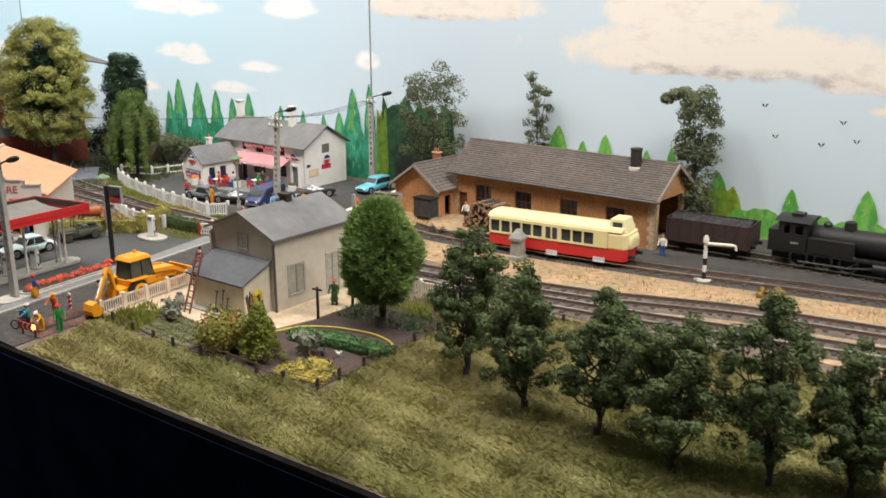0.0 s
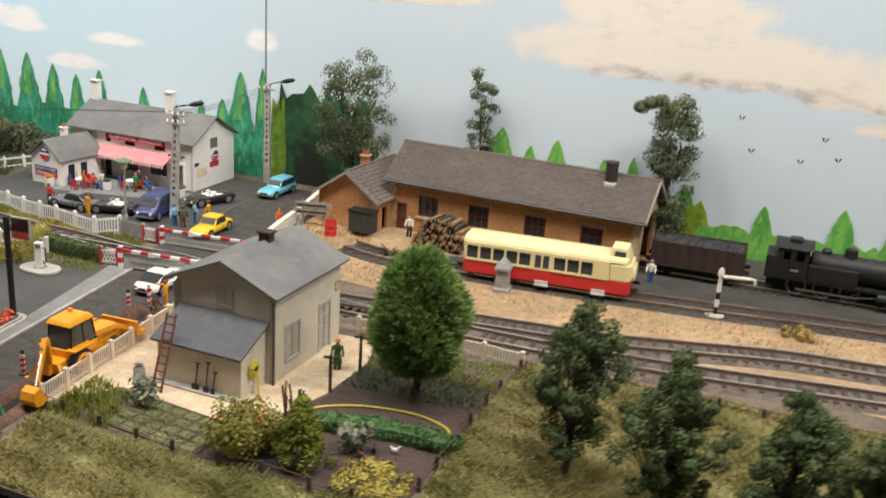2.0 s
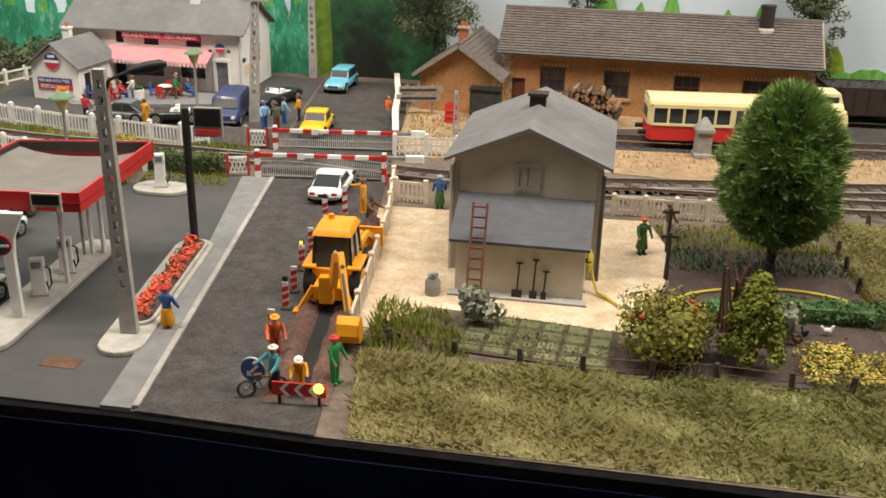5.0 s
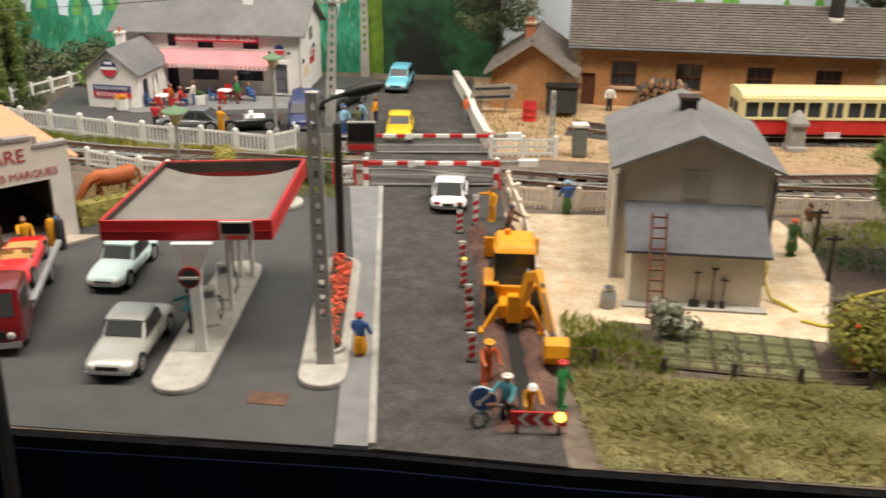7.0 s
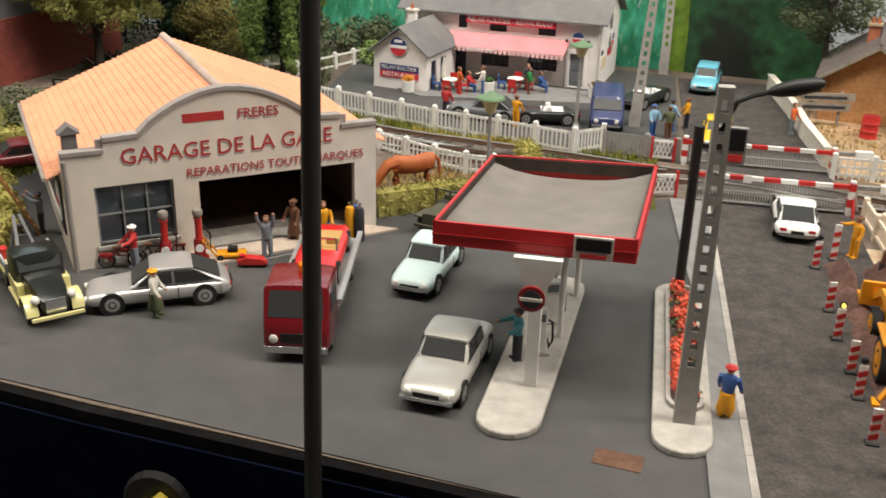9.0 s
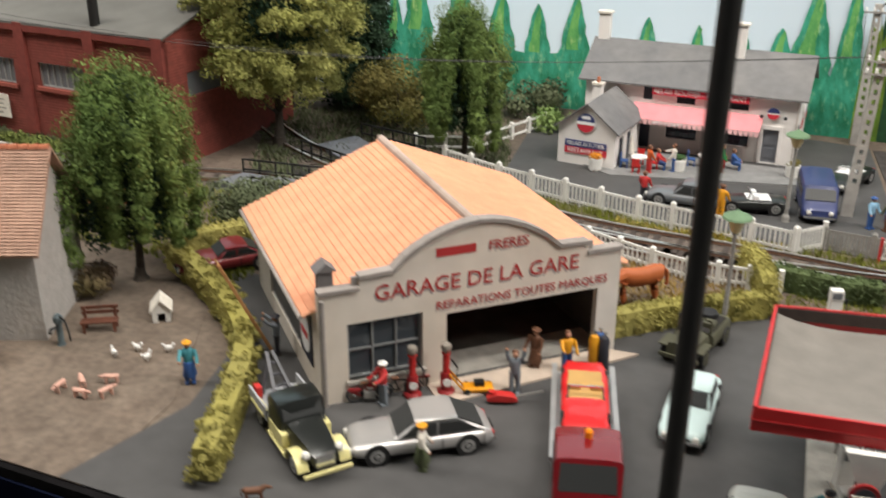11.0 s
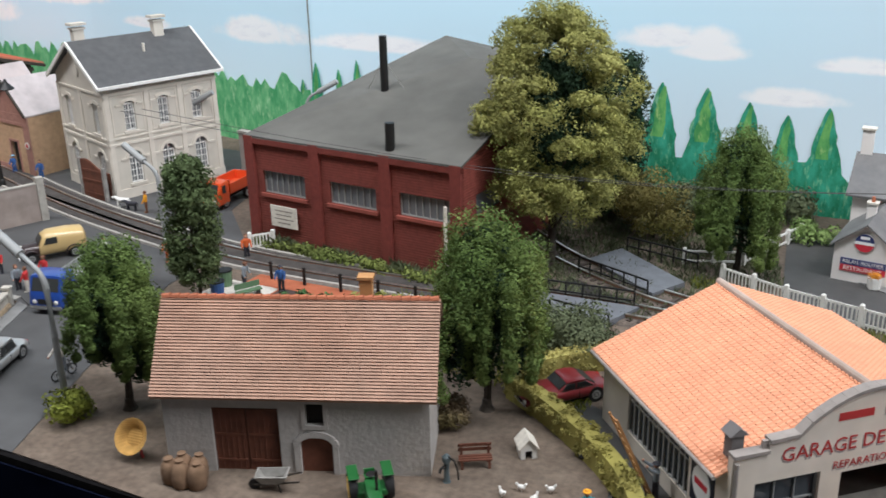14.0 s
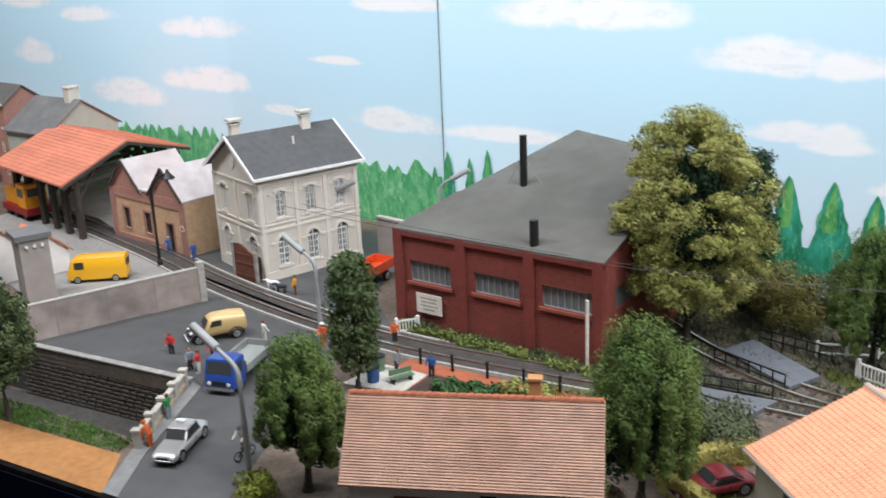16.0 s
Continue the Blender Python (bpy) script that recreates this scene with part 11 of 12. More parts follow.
for k in range(2):
    bd = part("board", B().box(-1.7 + 0.2 * k, 1.5 + 0.2 * k, -0.15, -0.06, 1.0 + k * 0.6, 1.5 + k * 0.6), GREYWOOD, t)
    part("text_bar", B().box(-1.4, 1.2, -0.17, -0.15, 1.16 + k * 0.6, 1.32 + k * 0.6), DARKC, bd)
t = thing("oil_drum", "red steel oil drum beside the goods office", "drum", -49.6, 80.5, 0.04)
part("barrel", B().lathe([(0.5, 0), (0.52, 0.04), (0.5, 0.08), (0.5, 0.42), (0.53, 0.46), (0.5, 0.5), (0.5, 0.88), (0.53, 0.92), (0.5, 0.96), (0.5, 1.3), (0.46, 1.31)], 16), RED, t, smooth=True)
part("lid", B().lathe([(0.45, 1.311), (0.45, 1.34)], 16), DARKRED, t)
t = thing("water_tank", "dark riveted tank on short feet by the office", "tank", -47.2, 81.8, 0.04, -8)
part("tank", B().box(-1.1, 1.1, -0.6, 0.6, 0.3, 2.1), M("dark_tank_iron", (0.035, 0.038, 0.035), 0.7, 0.25, 200), t, bevel=0.08)
part("rim", B().box(-1.16, 1.16, -0.66, 0.66, 2.1, 2.22), BLACK, t)
for x in (-0.9, 0.9):
    part("foot", B().box(x - 0.15, x + 0.15, -0.5, 0.5, 0, 0.3), CONCRETE, t)
rng = random.Random(31)
LOGEND = M("sawn_log_end", (0.36, 0.20, 0.10), 0.9, 0.2, 300)
t = thing("log_pile", "stacked pile of sawn timber logs by the shed", "log pile", -39.9, 81.3, 0.08, -14)
for row in range(8):
    half = 2.5 * math.sqrt(max(0.05, 1 - (row / 8.2) ** 2))
    nlog = int(half * 2 / 0.36)
    for i in range(nlog):
        x = -half + (i + 0.5) * 0.36 + rng.uniform(-0.08, 0.08)
        z, yy = 0.2 + row * 0.31 + rng.uniform(-0.05, 0.05), rng.uniform(-0.35, 0.3) + row * 0.05
        r0 = rng.uniform(0.12, 0.2)
        sl = rng.uniform(-0.2, 0.2)
        lg = part("log", B().cyl((x, -0.9 + yy, z), (x + sl, 1.0 + yy, z), r0, r0 * 0.9, 8), BARK if rng.random() < 0.5 else WOOD, t)
        part("log_end", B().cyl((x, -0.906 + yy, z), (x, -0.9 + yy, z), r0 * 0.86, r0 * 0.86, 8), LOGEND, lg)
t = thing("brushwood_heap", "heap of dead grey brown branches on the dry grass", "brushwood", -43.4, 77.4, 0.04)
for k in range(16):
    a = rng.uniform(0, 2 * math.pi)
    ln = rng.uniform(0.8, 1.7)
    p0 = Vector((rng.uniform(-0.4, 0.4), rng.uniform(-0.3, 0.3), 0.08))
    p2 = p0 + Vector((math.cos(a) * ln, math.sin(a) * ln * 0.6, rng.uniform(0.1, 0.9)))
    part("branch", B().tube([p0, p0.lerp(p2, 0.5) + Vector((0, 0, 0.2)), p2], 0.07, 5, 0.35), WOOD if k % 2 else BARK, t)
t = thing("stone_post", "weathered stone post with a pointed cap beside the track", "stone post", -33.3, 73.6, 0.02)
part("shaft", B().rings([[(-w, -w, z), (w, -w, z), (w, w, z), (-w, w, z)] for w, z in ((0.62, 0), (0.6, 0.3), (0.5, 0.35), (0.46, 1.7))]), GREYFENCE, t, bevel=0.04)
part("cap", B().rings([[(-w, -w, z), (w, -w, z), (w, w, z), (-w, w, z)] for w, z in ((0.58, 1.7), (0.58, 1.9), (0.1, 2.6))]), GREYFENCE, t)
t = thing("water_crane", "white water crane with swinging arm beside the siding", "water crane", -18.0, 75.0, 0.04)
part("base", B().lathe([(0.75, 0), (0.75, 0.15), (0.5, 0.2)], 14), CONCRETE, t)
for k in range(4):
    part("column_band", B().lathe([(0.16, 0.2 + k * 0.55), (0.16, 0.74 + k * 0.55)], 12), BLACK if k in (0, 2) else WHITEFENCE, t)
part("column", B().lathe([(0.14, 2.4), (0.13, 3.0), (0.22, 3.1), (0.22, 3.4), (0.1, 3.65)], 12), OFFWHITE, t, smooth=True)
part("arm", B().cyl((0.1, 0, 3.0), (2.1, -0.2, 3.15), 0.14, 0.12, 10), OFFWHITE, t)
part("spout", B().tube([(2.0, -0.2, 3.15), (2.3, -0.22, 3.12), (2.35, -0.22, 2.8)], 0.11, 8), OFFWHITE, t, smooth=True)
part("tie_rod", B().bar((0, 0, 3.75), (1.9, -0.17, 3.4), 0.05), BLACK, t)
bush("straw_heap", -12.5, 73.4, 0.7, 1.3, DRYGRASS, "flat heap of dry straw beside the siding", 131, 1600, 0.25)

# ---- edge of the layout ----
t = thing("barrier_rod", "thin black upright rod standing before the layout", "rod", -71.25, 0)
part("rod", B().cyl((-0.6, 37.55, -85), (0.3, 42.3, 26), 0.24, 0.25, 14), BLACK, t, smooth=True)
part("foot", B().at(-0.6, 37.55, -85).lathe([(4, 0), (4, 0.6), (0.6, 1.2)], 20), BLACK, t)
t = thing("fascia_knob", "black control disc with a yellow spool on the fascia", "knob", -76.4, front(-76.4) - 0.64, -2.5)
part("disc", B().at(0, 0, 0, 0, 90).lathe([(1.1, 0), (1.1, 0.15), (1.0, 0.25)], 20), BLACK, t)
part("spool", B().at(-0.35, -0.42, -0.25, 0, 0, 55).lathe([(0.16, 0), (0.36, 0.1), (0.33, 0.3), (0.16, 0.42), (0.16, 0.6), (0.33, 0.72), (0.36, 0.92), (0.16, 1.02)], 14), M("dull_yellow_spool", (0.30, 0.23, 0.02), 0.6, 0.1, 100), t)

# ---- farmyard ----
t = thing("kennel", "white wooden dog kennel with a pale gable roof", "kennel", -94.4, 56.2, 0.04, 30)
part("body", B().panel(-0.6, 0.6, 0, 0.95, [(-0.25, 0.25, 0, 0.65)], -0.75, -0.67).box(-0.6, -0.52, -0.67, 0.7, 0, 0.95).box(0.52, 0.6, -0.67, 0.7, 0, 0.95).box(-0.52, 0.52, 0.62, 0.7, 0, 0.95), WHITEFENCE, t)
part("gable", B().prism([(-0.6, 0.95), (0.6, 0.95), (0, 1.6)], -0.75, -0.68), WHITEFENCE, t)
part("roof", gable_roof(B(), -0.6, 0.6, -0.75, 0.7, 0.95, 1.62, 0.1, 0.16, False), OFFWHITE, t)
# Near-black board behind the entrance paints the kennel's inner shade.
part("interior", B().box(-0.5, 0.5, -0.4, -0.35, 0, 0.9), DARK, t)
t.scale = (0.66, 0.66, 0.66)
t = thing("garden_bench", "brown slatted wooden bench in the farmyard", "bench", -96.4, 54.4, 0.04, 25)
for k in range(3):
    part("seat_slat", B().box(-0.8, 0.8, -0.35 + k * 0.2, -0.2 + k * 0.2, 0.45, 0.51), BROWNDOOR, t)
for k in range(2):
    part("back_slat", B().box(-0.8, 0.8, 0.28, 0.34, 0.65 + k * 0.24, 0.8 + k * 0.24), BROWNDOOR, t)
for x in (-0.65, 0.65):
    part("leg", B().box(x - 0.06, x + 0.06, -0.35, -0.25, 0, 0.45), BROWNDOOR, t)
    part("leg", B().box(x - 0.06, x + 0.06, 0.2, 0.3, 0, 1.05), BROWNDOOR, t)
t = thing("hand_pump", "grey cast iron hand pump with a curved handle", "hand pump", -97.2, 52.7, 0.04, -20)
part("column", B().lathe([(0.2, 0), (0.14, 0.1), (0.13, 1.05), (0.2, 1.1), (0.2, 1.35), (0.06, 1.5)], 12), M("blue_grey_iron", (0.09, 0.12, 0.13), 0.6, 0.15, 200), t, smooth=True)
part("spout", B().tube([(0, -0.1, 0.9), (0, -0.4, 0.88), (0, -0.48, 0.7)], 0.07, 6), BLACK, t)
part("handle", B().tube([(0.1, 0, 1.4), (0.5, 0, 1.3), (0.7, 0, 0.8), (0.72, 0, 0.4)], 0.045, 6), BLACK, t)
SACK = M("brown_jute_sack", (0.20, 0.125, 0.075), 0.95, 0.15, 300, 0.6, 900)
for i, (dx, dy, tilt) in enumerate(((-0.9, 0, 5), (-0.2, -0.2, -6), (0.5, 0, 4), (-0.5, 0.5, -3), (0.2, 0.5, 8))):
    t = thing("jute_sack", "full brown jute sack tied at the neck by the barn", "sack", -108.5 + dx, 48.4 + dy, 0.04, i * 40, group="jute sacks")
    part("sack", B().at(0, 0, 0, 0, tilt).lathe([(0.36, 0), (0.45, 0.12), (0.47, 0.5), (0.42, 0.95), (0.3, 1.15), (0.2, 1.22)], 12), SACK, t, smooth=True)
    part("neck", B().at(0, 0, 0, 0, tilt).lathe([(0.2, 1.22), (0.17, 1.27), (0.22, 1.36)], 10), SACK, t)
t = thing("wheelbarrow", "grey metal wheelbarrow standing by the barn door", "wheelbarrow", -104.6, 49.5, 0.04, 200)
part("tray", B().rings([[(-w, -d, z), (w, -d, z), (w, d, z), (-w, d, z)] for w, d, z in ((0.45, 0.3, 0.4), (0.75, 0.45, 0.85), (0.7, 0.4, 0.86), (0.42, 0.27, 0.45))]), GREYFENCE, t)
part("wheel", B().cyl((0.85, -0.07, 0.27), (0.85, 0.07, 0.27), 0.27, None, 14), RUBBER, t)
for s in (-1, 1):
    part("handle", B().bar((0.85, s * 0.12, 0.27), (-1.3, s * 0.4, 0.6), 0.07), DARKWOOD, t)
    part("leg", B().bar((-0.3, s * 0.3, 0.45), (-0.4, s * 0.32, 0), 0.06), BLACK, t)
t = thing("wicker_basket", "large round yellow wicker basket tilted on a stand", "basket", -112.4, 49.6, 0.04)
part("basket", B().at(0, 0, 1.1, 0, 55).lathe([(0.5, -0.25), (0.85, 0.15), (0.92, 0.25), (0.8, 0.22), (0.45, -0.12)], 18), M("straw_wicker", (0.52, 0.30, 0.08), 0.9, 0.2, 200, wave=("Z", 300)), t, smooth=True)
part("stand", B().bar((-0.3, 0, 0), (-0.1, 0.1, 0.9), 0.12).bar((0.4, 0, 0), (0.1, 0.1, 0.9), 0.12), DARKRED, t)
ladder(-88.1, 54.6, 128, 5.0, 66, TAN, "yellow wooden ladder leaning on the garage side wall", 0.7)

# ---- swing bridge decks and railings ----
DECK = M("bridge_deck_grey", (0.15, 0.16, 0.18), 0.6, 0.12, 150, 0.3)
for pts in ([(-97.4, 81.5), (-92.0, 76.6), (-90.3, 79.2), (-95.6, 84.2)], [(-100.5, 72.4), (-94.0, 71.0), (-92.4, 74.2), (-99.6, 74.6)]):
    t = thing("bridge_deck", "grey plated bridge deck beside the pit", "bridge", group="bridge decks")
    part("plate", B().slab(pts, 0.05, 0.45), DECK, t)
# Near-black sheet on flat ground paints the pit's shadow.
solo("bridge_pit_shade", B().slab([(-98.6, 75.0), (-92.6, 74.6), (-91.9, 76.2), (-97.6, 80.6)], 0.02, 0.055), DARK, "flat dark sheet painting the shadow of a pit under the bridge decks", "pit", kind="structure")


def railing(a, c, h, n, label, z=0.0):
    t = thing("railing", label, "railing", group="bridge railings")
    a, c = Vector((*a, z)), Vector((*c, z))
    for i in range(n + 1):
        p = a.lerp(c, i / n)
        part("baluster", B().bar(p, p + Vector((0, 0, h)), 0.1), BLACK, t)
    for f in (0.5, 1.0):
        part("rail", B().bar(a + Vector((0, 0, h * f)), c + Vector((0, 0, h * f)), 0.1), BLACK, t)


railing((-95.2, 84.2), (-89.9, 82.3), 1.35, 6, "black iron railing beyond the bridge deck")
railing((-97.6, 79.3), (-92.3, 76.5), 1.35, 6, "black iron railing along the bridge deck")
railing((-99.6, 74.7), (-92.8, 74.6), 1.3, 6, "black iron railing beside the pit")
railing((-97.6, 71.8), (-93.6, 70.6), 1.3, 4, "black iron railing on the near bridge side")

# ---- park strip behind the barn ----
ORANGESOIL = M("orange_red_soil", (0.38, 0.115, 0.055), 0.95, 0.12, 200, 0.5)
sheet("park_strip", [(-119.6, 68.3), (-104.5, 66.8), (-104, 70.8), (-119.0, 72.2)], ORANGESOIL, "orange red soil strip along the branch line", "soil", 0.05)
sheet("park_plot", [(-116.6, 66.8), (-107, 66.4), (-107, 69.4), (-116.2, 70.3)], GARDEN, "dark dug soil plot behind the barn", "soil", 0.08)
sheet("park_gravel", [(-121.6, 66.6), (-116.8, 66.8), (-116.4, 70.2), (-120.4, 70.6)], M("white_gravel", (0.66, 0.63, 0.57), 0.95, 0.12, 500, 0.6), "white gravel patch by the street tree", "gravel", 0.08)
for x, y in ((-117.8, 71.7), (-115.0, 71.4), (-112.1, 71.2), (-109.2, 71.0), (-106.4, 70.8)):
    t = thing("bollard", "short black bollard along the orange soil strip", "bollard", x, y, 0.05, group="bollards")
    part("post", B().lathe([(0.12, 0), (0.11, 1.1), (0.14, 1.15), (0.11, 1.3)], 8), BLACK, t)
figure(-116.0, 70.0, 10, BLUE, DARKC, "painted gardener figurine in blue on the dug plot", DARKC)
figure(-118.8, 69.8, 90, GREYC, DARKC, "painted figurine in grey walking on the gravel", BROWN, lean=10)
for i, (x, y) in enumerate(((-114.6, 68.3), (-113.9, 69.0), (-113.0, 68.6), (-112.2, 69.2), (-111.4, 68.7), (-112.6, 67.8), (-110.6, 69.2), (-113.5, 67.6))):
    bush("cabbage", x, y, 0.75, 0.5, VEG, "round pale green cabbage in the dug plot", 140 + i, 220, 0.26)
for i, (x, y) in enumerate(((-109.2, 68.6), (-108.0, 68.4), (-106.8, 68.8))):
    bush("leafy_plant", x, y, 1.7, 0.7, CHESTNUT, "tall yellow green leafy plant behind the barn", 150 + i, 500, 0.24)
for x, y, m, l in ((-120.2, 69.6, LAMPGREEN, "green"), (-119.6, 67.7, SIGNBLUE, "dark blue")):
    t = thing("waste_bin", l + " litter bin on the white gravel", "bin", x, y, 0.08, group="litter bins")
    part("bin", B().lathe([(0.42, 0), (0.5, 1.1)], 14), m, t)
    part("rim", B().lathe([(0.53, 1.1), (0.53, 1.18), (0.45, 1.18)], 14), BLACK, t)
t = thing("park_bench", "green slatted park bench on the gravel", "bench", -117.6, 68.4, 0.08, 55)
part("seat", B().box(-0.9, 0.9, -0.25, 0.25, 0.4, 0.48), LAMPGREEN, t)
part("backrest", B().box(-0.9, 0.9, 0.22, 0.3, 0.55, 0.95), LAMPGREEN, t)
for x in (-0.7, 0.7):
    part("leg", B().box(x - 0.06, x + 0.06, -0.22, 0.28, 0, 0.4), BLACK, t)
fence([(-122.3, 76.2), (-121.0, 77.4)], "short white gate beside the workshop corner", WHITEFENCE, 1.3, 1.7, 0.25)

# ---- left town ----
STREAKWALL = M("streaked_pink_grey_concrete", (0.40, 0.33, 0.29), 0.9, 0.16, 90, 0.3, 900, rgb2=(0.25, 0.215, 0.20), mix=0.55, stain=0.6)
TOWNWALL = M("streaked_concrete_wall", (0.40, 0.36, 0.33), 0.9, 0.12, 60, 0.3, 900, rgb2=(0.30, 0.26, 0.24), mix=0.4, stain=0.35)
PAVING = M("pale_street_setts", (0.27, 0.26, 0.245), 0.85, 0.12, 200, 0.3, 900)
sheet("street", [(-187, 84), (-152, 68.5), (-143.2, 77.5), (-147.4, 82.2), (-160, 87.4), (-187, 97.5)], PAVING, "pale grey paved street beside the branch line", "street", 0.085)
sheet("goods_platform", [(-187, 98), (-172.3, 94.0), (-166.6, 91.0), (-164, 96), (-187, 108)], CONCRETE, "low concrete loading platform under the hall", "platform", 0.6)
t = thing("boundary_wall", "pinkish grey streaked concrete boundary wall with end pier", "wall", -142.95, 76.75, 0, -119)
part("wall", B().box(0, 16.5, -0.2, 0.2, 0, 3.2), STREAKWALL, t)
for k in range(3):
    part("panel_joint", B().box(4 + k * 4.2, 4.06 + k * 4.2, 0.2, 0.212, 0, 3.15), M("joint_grey", (0.2, 0.18, 0.17), 0.9, 0.1, 100), t)
part("coping", B().box(0, 16.6, -0.22, 0.24, 3.2, 3.3), CONCRETE, t)
part("pier", B().box(-0.6, 0, -0.32, 0.34, 0, 3.75), CONCRETE, t)
t = thing("street_wall", "grey concrete wall between the town house and the workshop", "wall", -133.8, 93.6, 0, -15)
part("wall", B().box(0, 11.0, -0.2, 0.2, 0, 4.2), TOWNWALL, t)
part("coping", B().box(0, 11.0, -0.3, 0.3, 4.2, 4.4), CONCRETE, t)
# retaining wall of dark stones and the yard below it
t = thing("retaining_wall", "dark rubble stone retaining wall with pale coping", "wall", -151.0, 63.42, -4.6, -1.9)
part("core", B().box(0, 18.5, 0.1, 0.5, 0, 4.62), M("pale_mortar", (0.30, 0.27, 0.22), 0.95, 0.15, 300), t)
MASON = M("dark_wall_stone", (0.085, 0.07, 0.058), 0.9, 0.2, 400, 0.5, 900)
st_rng = random.Random(61)
shapes = []
for k in range(6):
    b = B()
    w, hh = 0.72 + 0.09 * (k % 3), 0.28
    b.rings([[(-w / 2 + o, -d, -hh / 2 + o), (w / 2 - o, -d, -hh / 2 + o), (w / 2 - o, -d, hh / 2 - o), (-w / 2 + o, -d, hh / 2 - o)] for o, d in ((0, 0), (0.02, 0.09), (0.06, 0.13))])
    shapes.append(b)
first = {}
for row in range(12):
    x = -0.2 + 0.3 * (row % 2)
    while x < 17.6:
        k = st_rng.randrange(6)
        w = 0.72 + 0.09 * (k % 3)
        if k not in first:
            ob = part("stone", shapes[k], MASON, t)
            first[k] = ob.data
        else:
            ob = new("stone", first[k])
            ob.parent = t
        ob.matrix_basis = P(x + w / 2 + 0.02, 0.1, 0.22 + row * 0.375 + st_rng.uniform(-0.03, 0.03), 0, 0, st_rng.uniform(-3, 3))
        x += w + 0.08
part("coping", B().box(-0.2, 18.5, -0.08, 0.5, 4.62, 4.74), GREYFENCE, t)
sheet("upper_yard", [(-152, 63.9), (-132.6, 63.3), (-131, 62.4), (-133, 66), (-138, 70), (-146, 73)], TOWNTAR, "grey tarmac yard above the stone wall", "yard", 0.12)
# Yard floor and side wall carry their shade in the dark base colour.
solo("sunken_yard", B().slab([(-171, 60.2), (-143, 56.0), (-129.4, 54.4), (-131.9, 61.4), (-132.6, 62.9), (-171, 64.3)], -4.6, -4.55), DARKGROUND, "sunken yard below the stone wall, its shade put into a dark colour", "yard", kind="structure")
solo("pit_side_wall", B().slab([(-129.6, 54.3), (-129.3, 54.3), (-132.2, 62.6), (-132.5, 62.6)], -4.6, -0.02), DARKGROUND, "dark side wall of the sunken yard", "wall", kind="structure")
t = thing("balustrade", "low cream balustrade wall with square piers", "balustrade", -128.75, 53.4, 0, 112.0)
for k in range(5):
    part("pier", B().box(k * 2.3 - 0.2, k * 2.3 + 0.2, -0.24, 0.24, 0, 1.3).box(k * 2.3 - 0.27, k * 2.3 + 0.27, -0.3, 0.3, 1.3, 1.45), QUOIN, t)
    if k < 4:
        part("plinth", B().box(k * 2.3 + 0.2, k * 2.3 + 2.1, -0.16, 0.16, 0, 0.35), STONE_TRIM, t)
        for j in range(6):
            part("baluster", B().lathe([(0.08, 0.35), (0.13, 0.55), (0.07, 0.8), (0.11, 1.0)], 8, k * 2.3 + 0.4 + j * 0.3, 0), QUOIN, t, smooth=True)
        part("cap", B().box(k * 2.3 + 0.2, k * 2.3 + 2.1, -0.2, 0.2, 1.0, 1.16), QUOIN, t)
# transformer tower
t = thing("transformer_tower", "square grey concrete transformer tower with flat cap", "tower", -158.2, 72.2, 0.06, 62)
part("shaft", B().box(-1.3, 1.3, -1.4, 1.4, 0, 6.0), TOWNWALL, t)
part("cap", B().box(-1.6, 1.6, -1.7, 1.7, 6.0, 6.5), M("dark_cap_slab", (0.16, 0.16, 0.16), 0.8, 0.1, 100), t)
for k in range(3):
    part("insulator", B().lathe([(0.12, 5.2), (0.16, 5.3), (0.1, 5.5)], 8, -0.7 + k * 0.7, -1.5), WHITE, t)
part("louvre", B().box(1.3, 1.34, -0.7, 0.7, 3.6, 5.2), DARKGROUND, t)
# rose brick twin-gable workshop
t = thing("twin_gable_house", "rose brick railway building with twin gables and zinc roof", "building", -166.1, 90.5, 0, -15.3)
W2, D2, ZE2 = 14.0, 6.5, 6.0
part("wall", B().panel(0, W2, 0, ZE2, [(2.3, 3.5, 1.5, 3.8), (6.4, 7.6, 1.5, 3.8), (10.5, 11.7, 0, 3.2)], 0, 0.35), TANWALL, t)
part("wall", B().box(W2 - 0.35, W2, 0.35, D2, 0, ZE2), TANWALL, t)
part("wall", B().box(0, 0.35, 0.35, D2, 0, ZE2), PINKBRICK, t)
part("wall", B().box(0.35, W2 - 0.35, D2 - 0.35, D2, 0, ZE2), PINKBRICK, t)
for x in (-0.05, W2 - 0.85):
    part("pilaster", B().box(x, x + 0.9, -0.14, 0, 0, ZE2 - 0.1), PINKBRICK, t)
part("plinth", B().box(0.85, 10.25, -0.1, 0, 0, 0.75), PINKBRICK, t)
part("string_course", B().box(0.85, W2 - 0.85, -0.1, 0, 4.9, 5.2), PINKBRICK, t)
part("eaves_band", B().box(0.85, W2 - 0.85, -0.06, 0, 5.2, ZE2), PINKBRICK, t)
PINKZINC = M("pink_weathered_zinc", (0.52, 0.41, 0.38), 0.6, 0.12, 60, 0.1, 500, rgb2=(0.44, 0.43, 0.45), mix=0.5)
part("valley_roof", B().box(5.6, 8.4, -0.15, D2 + 0.2, ZE2 + 0.1, ZE2 + 0.3), ZINC, t)
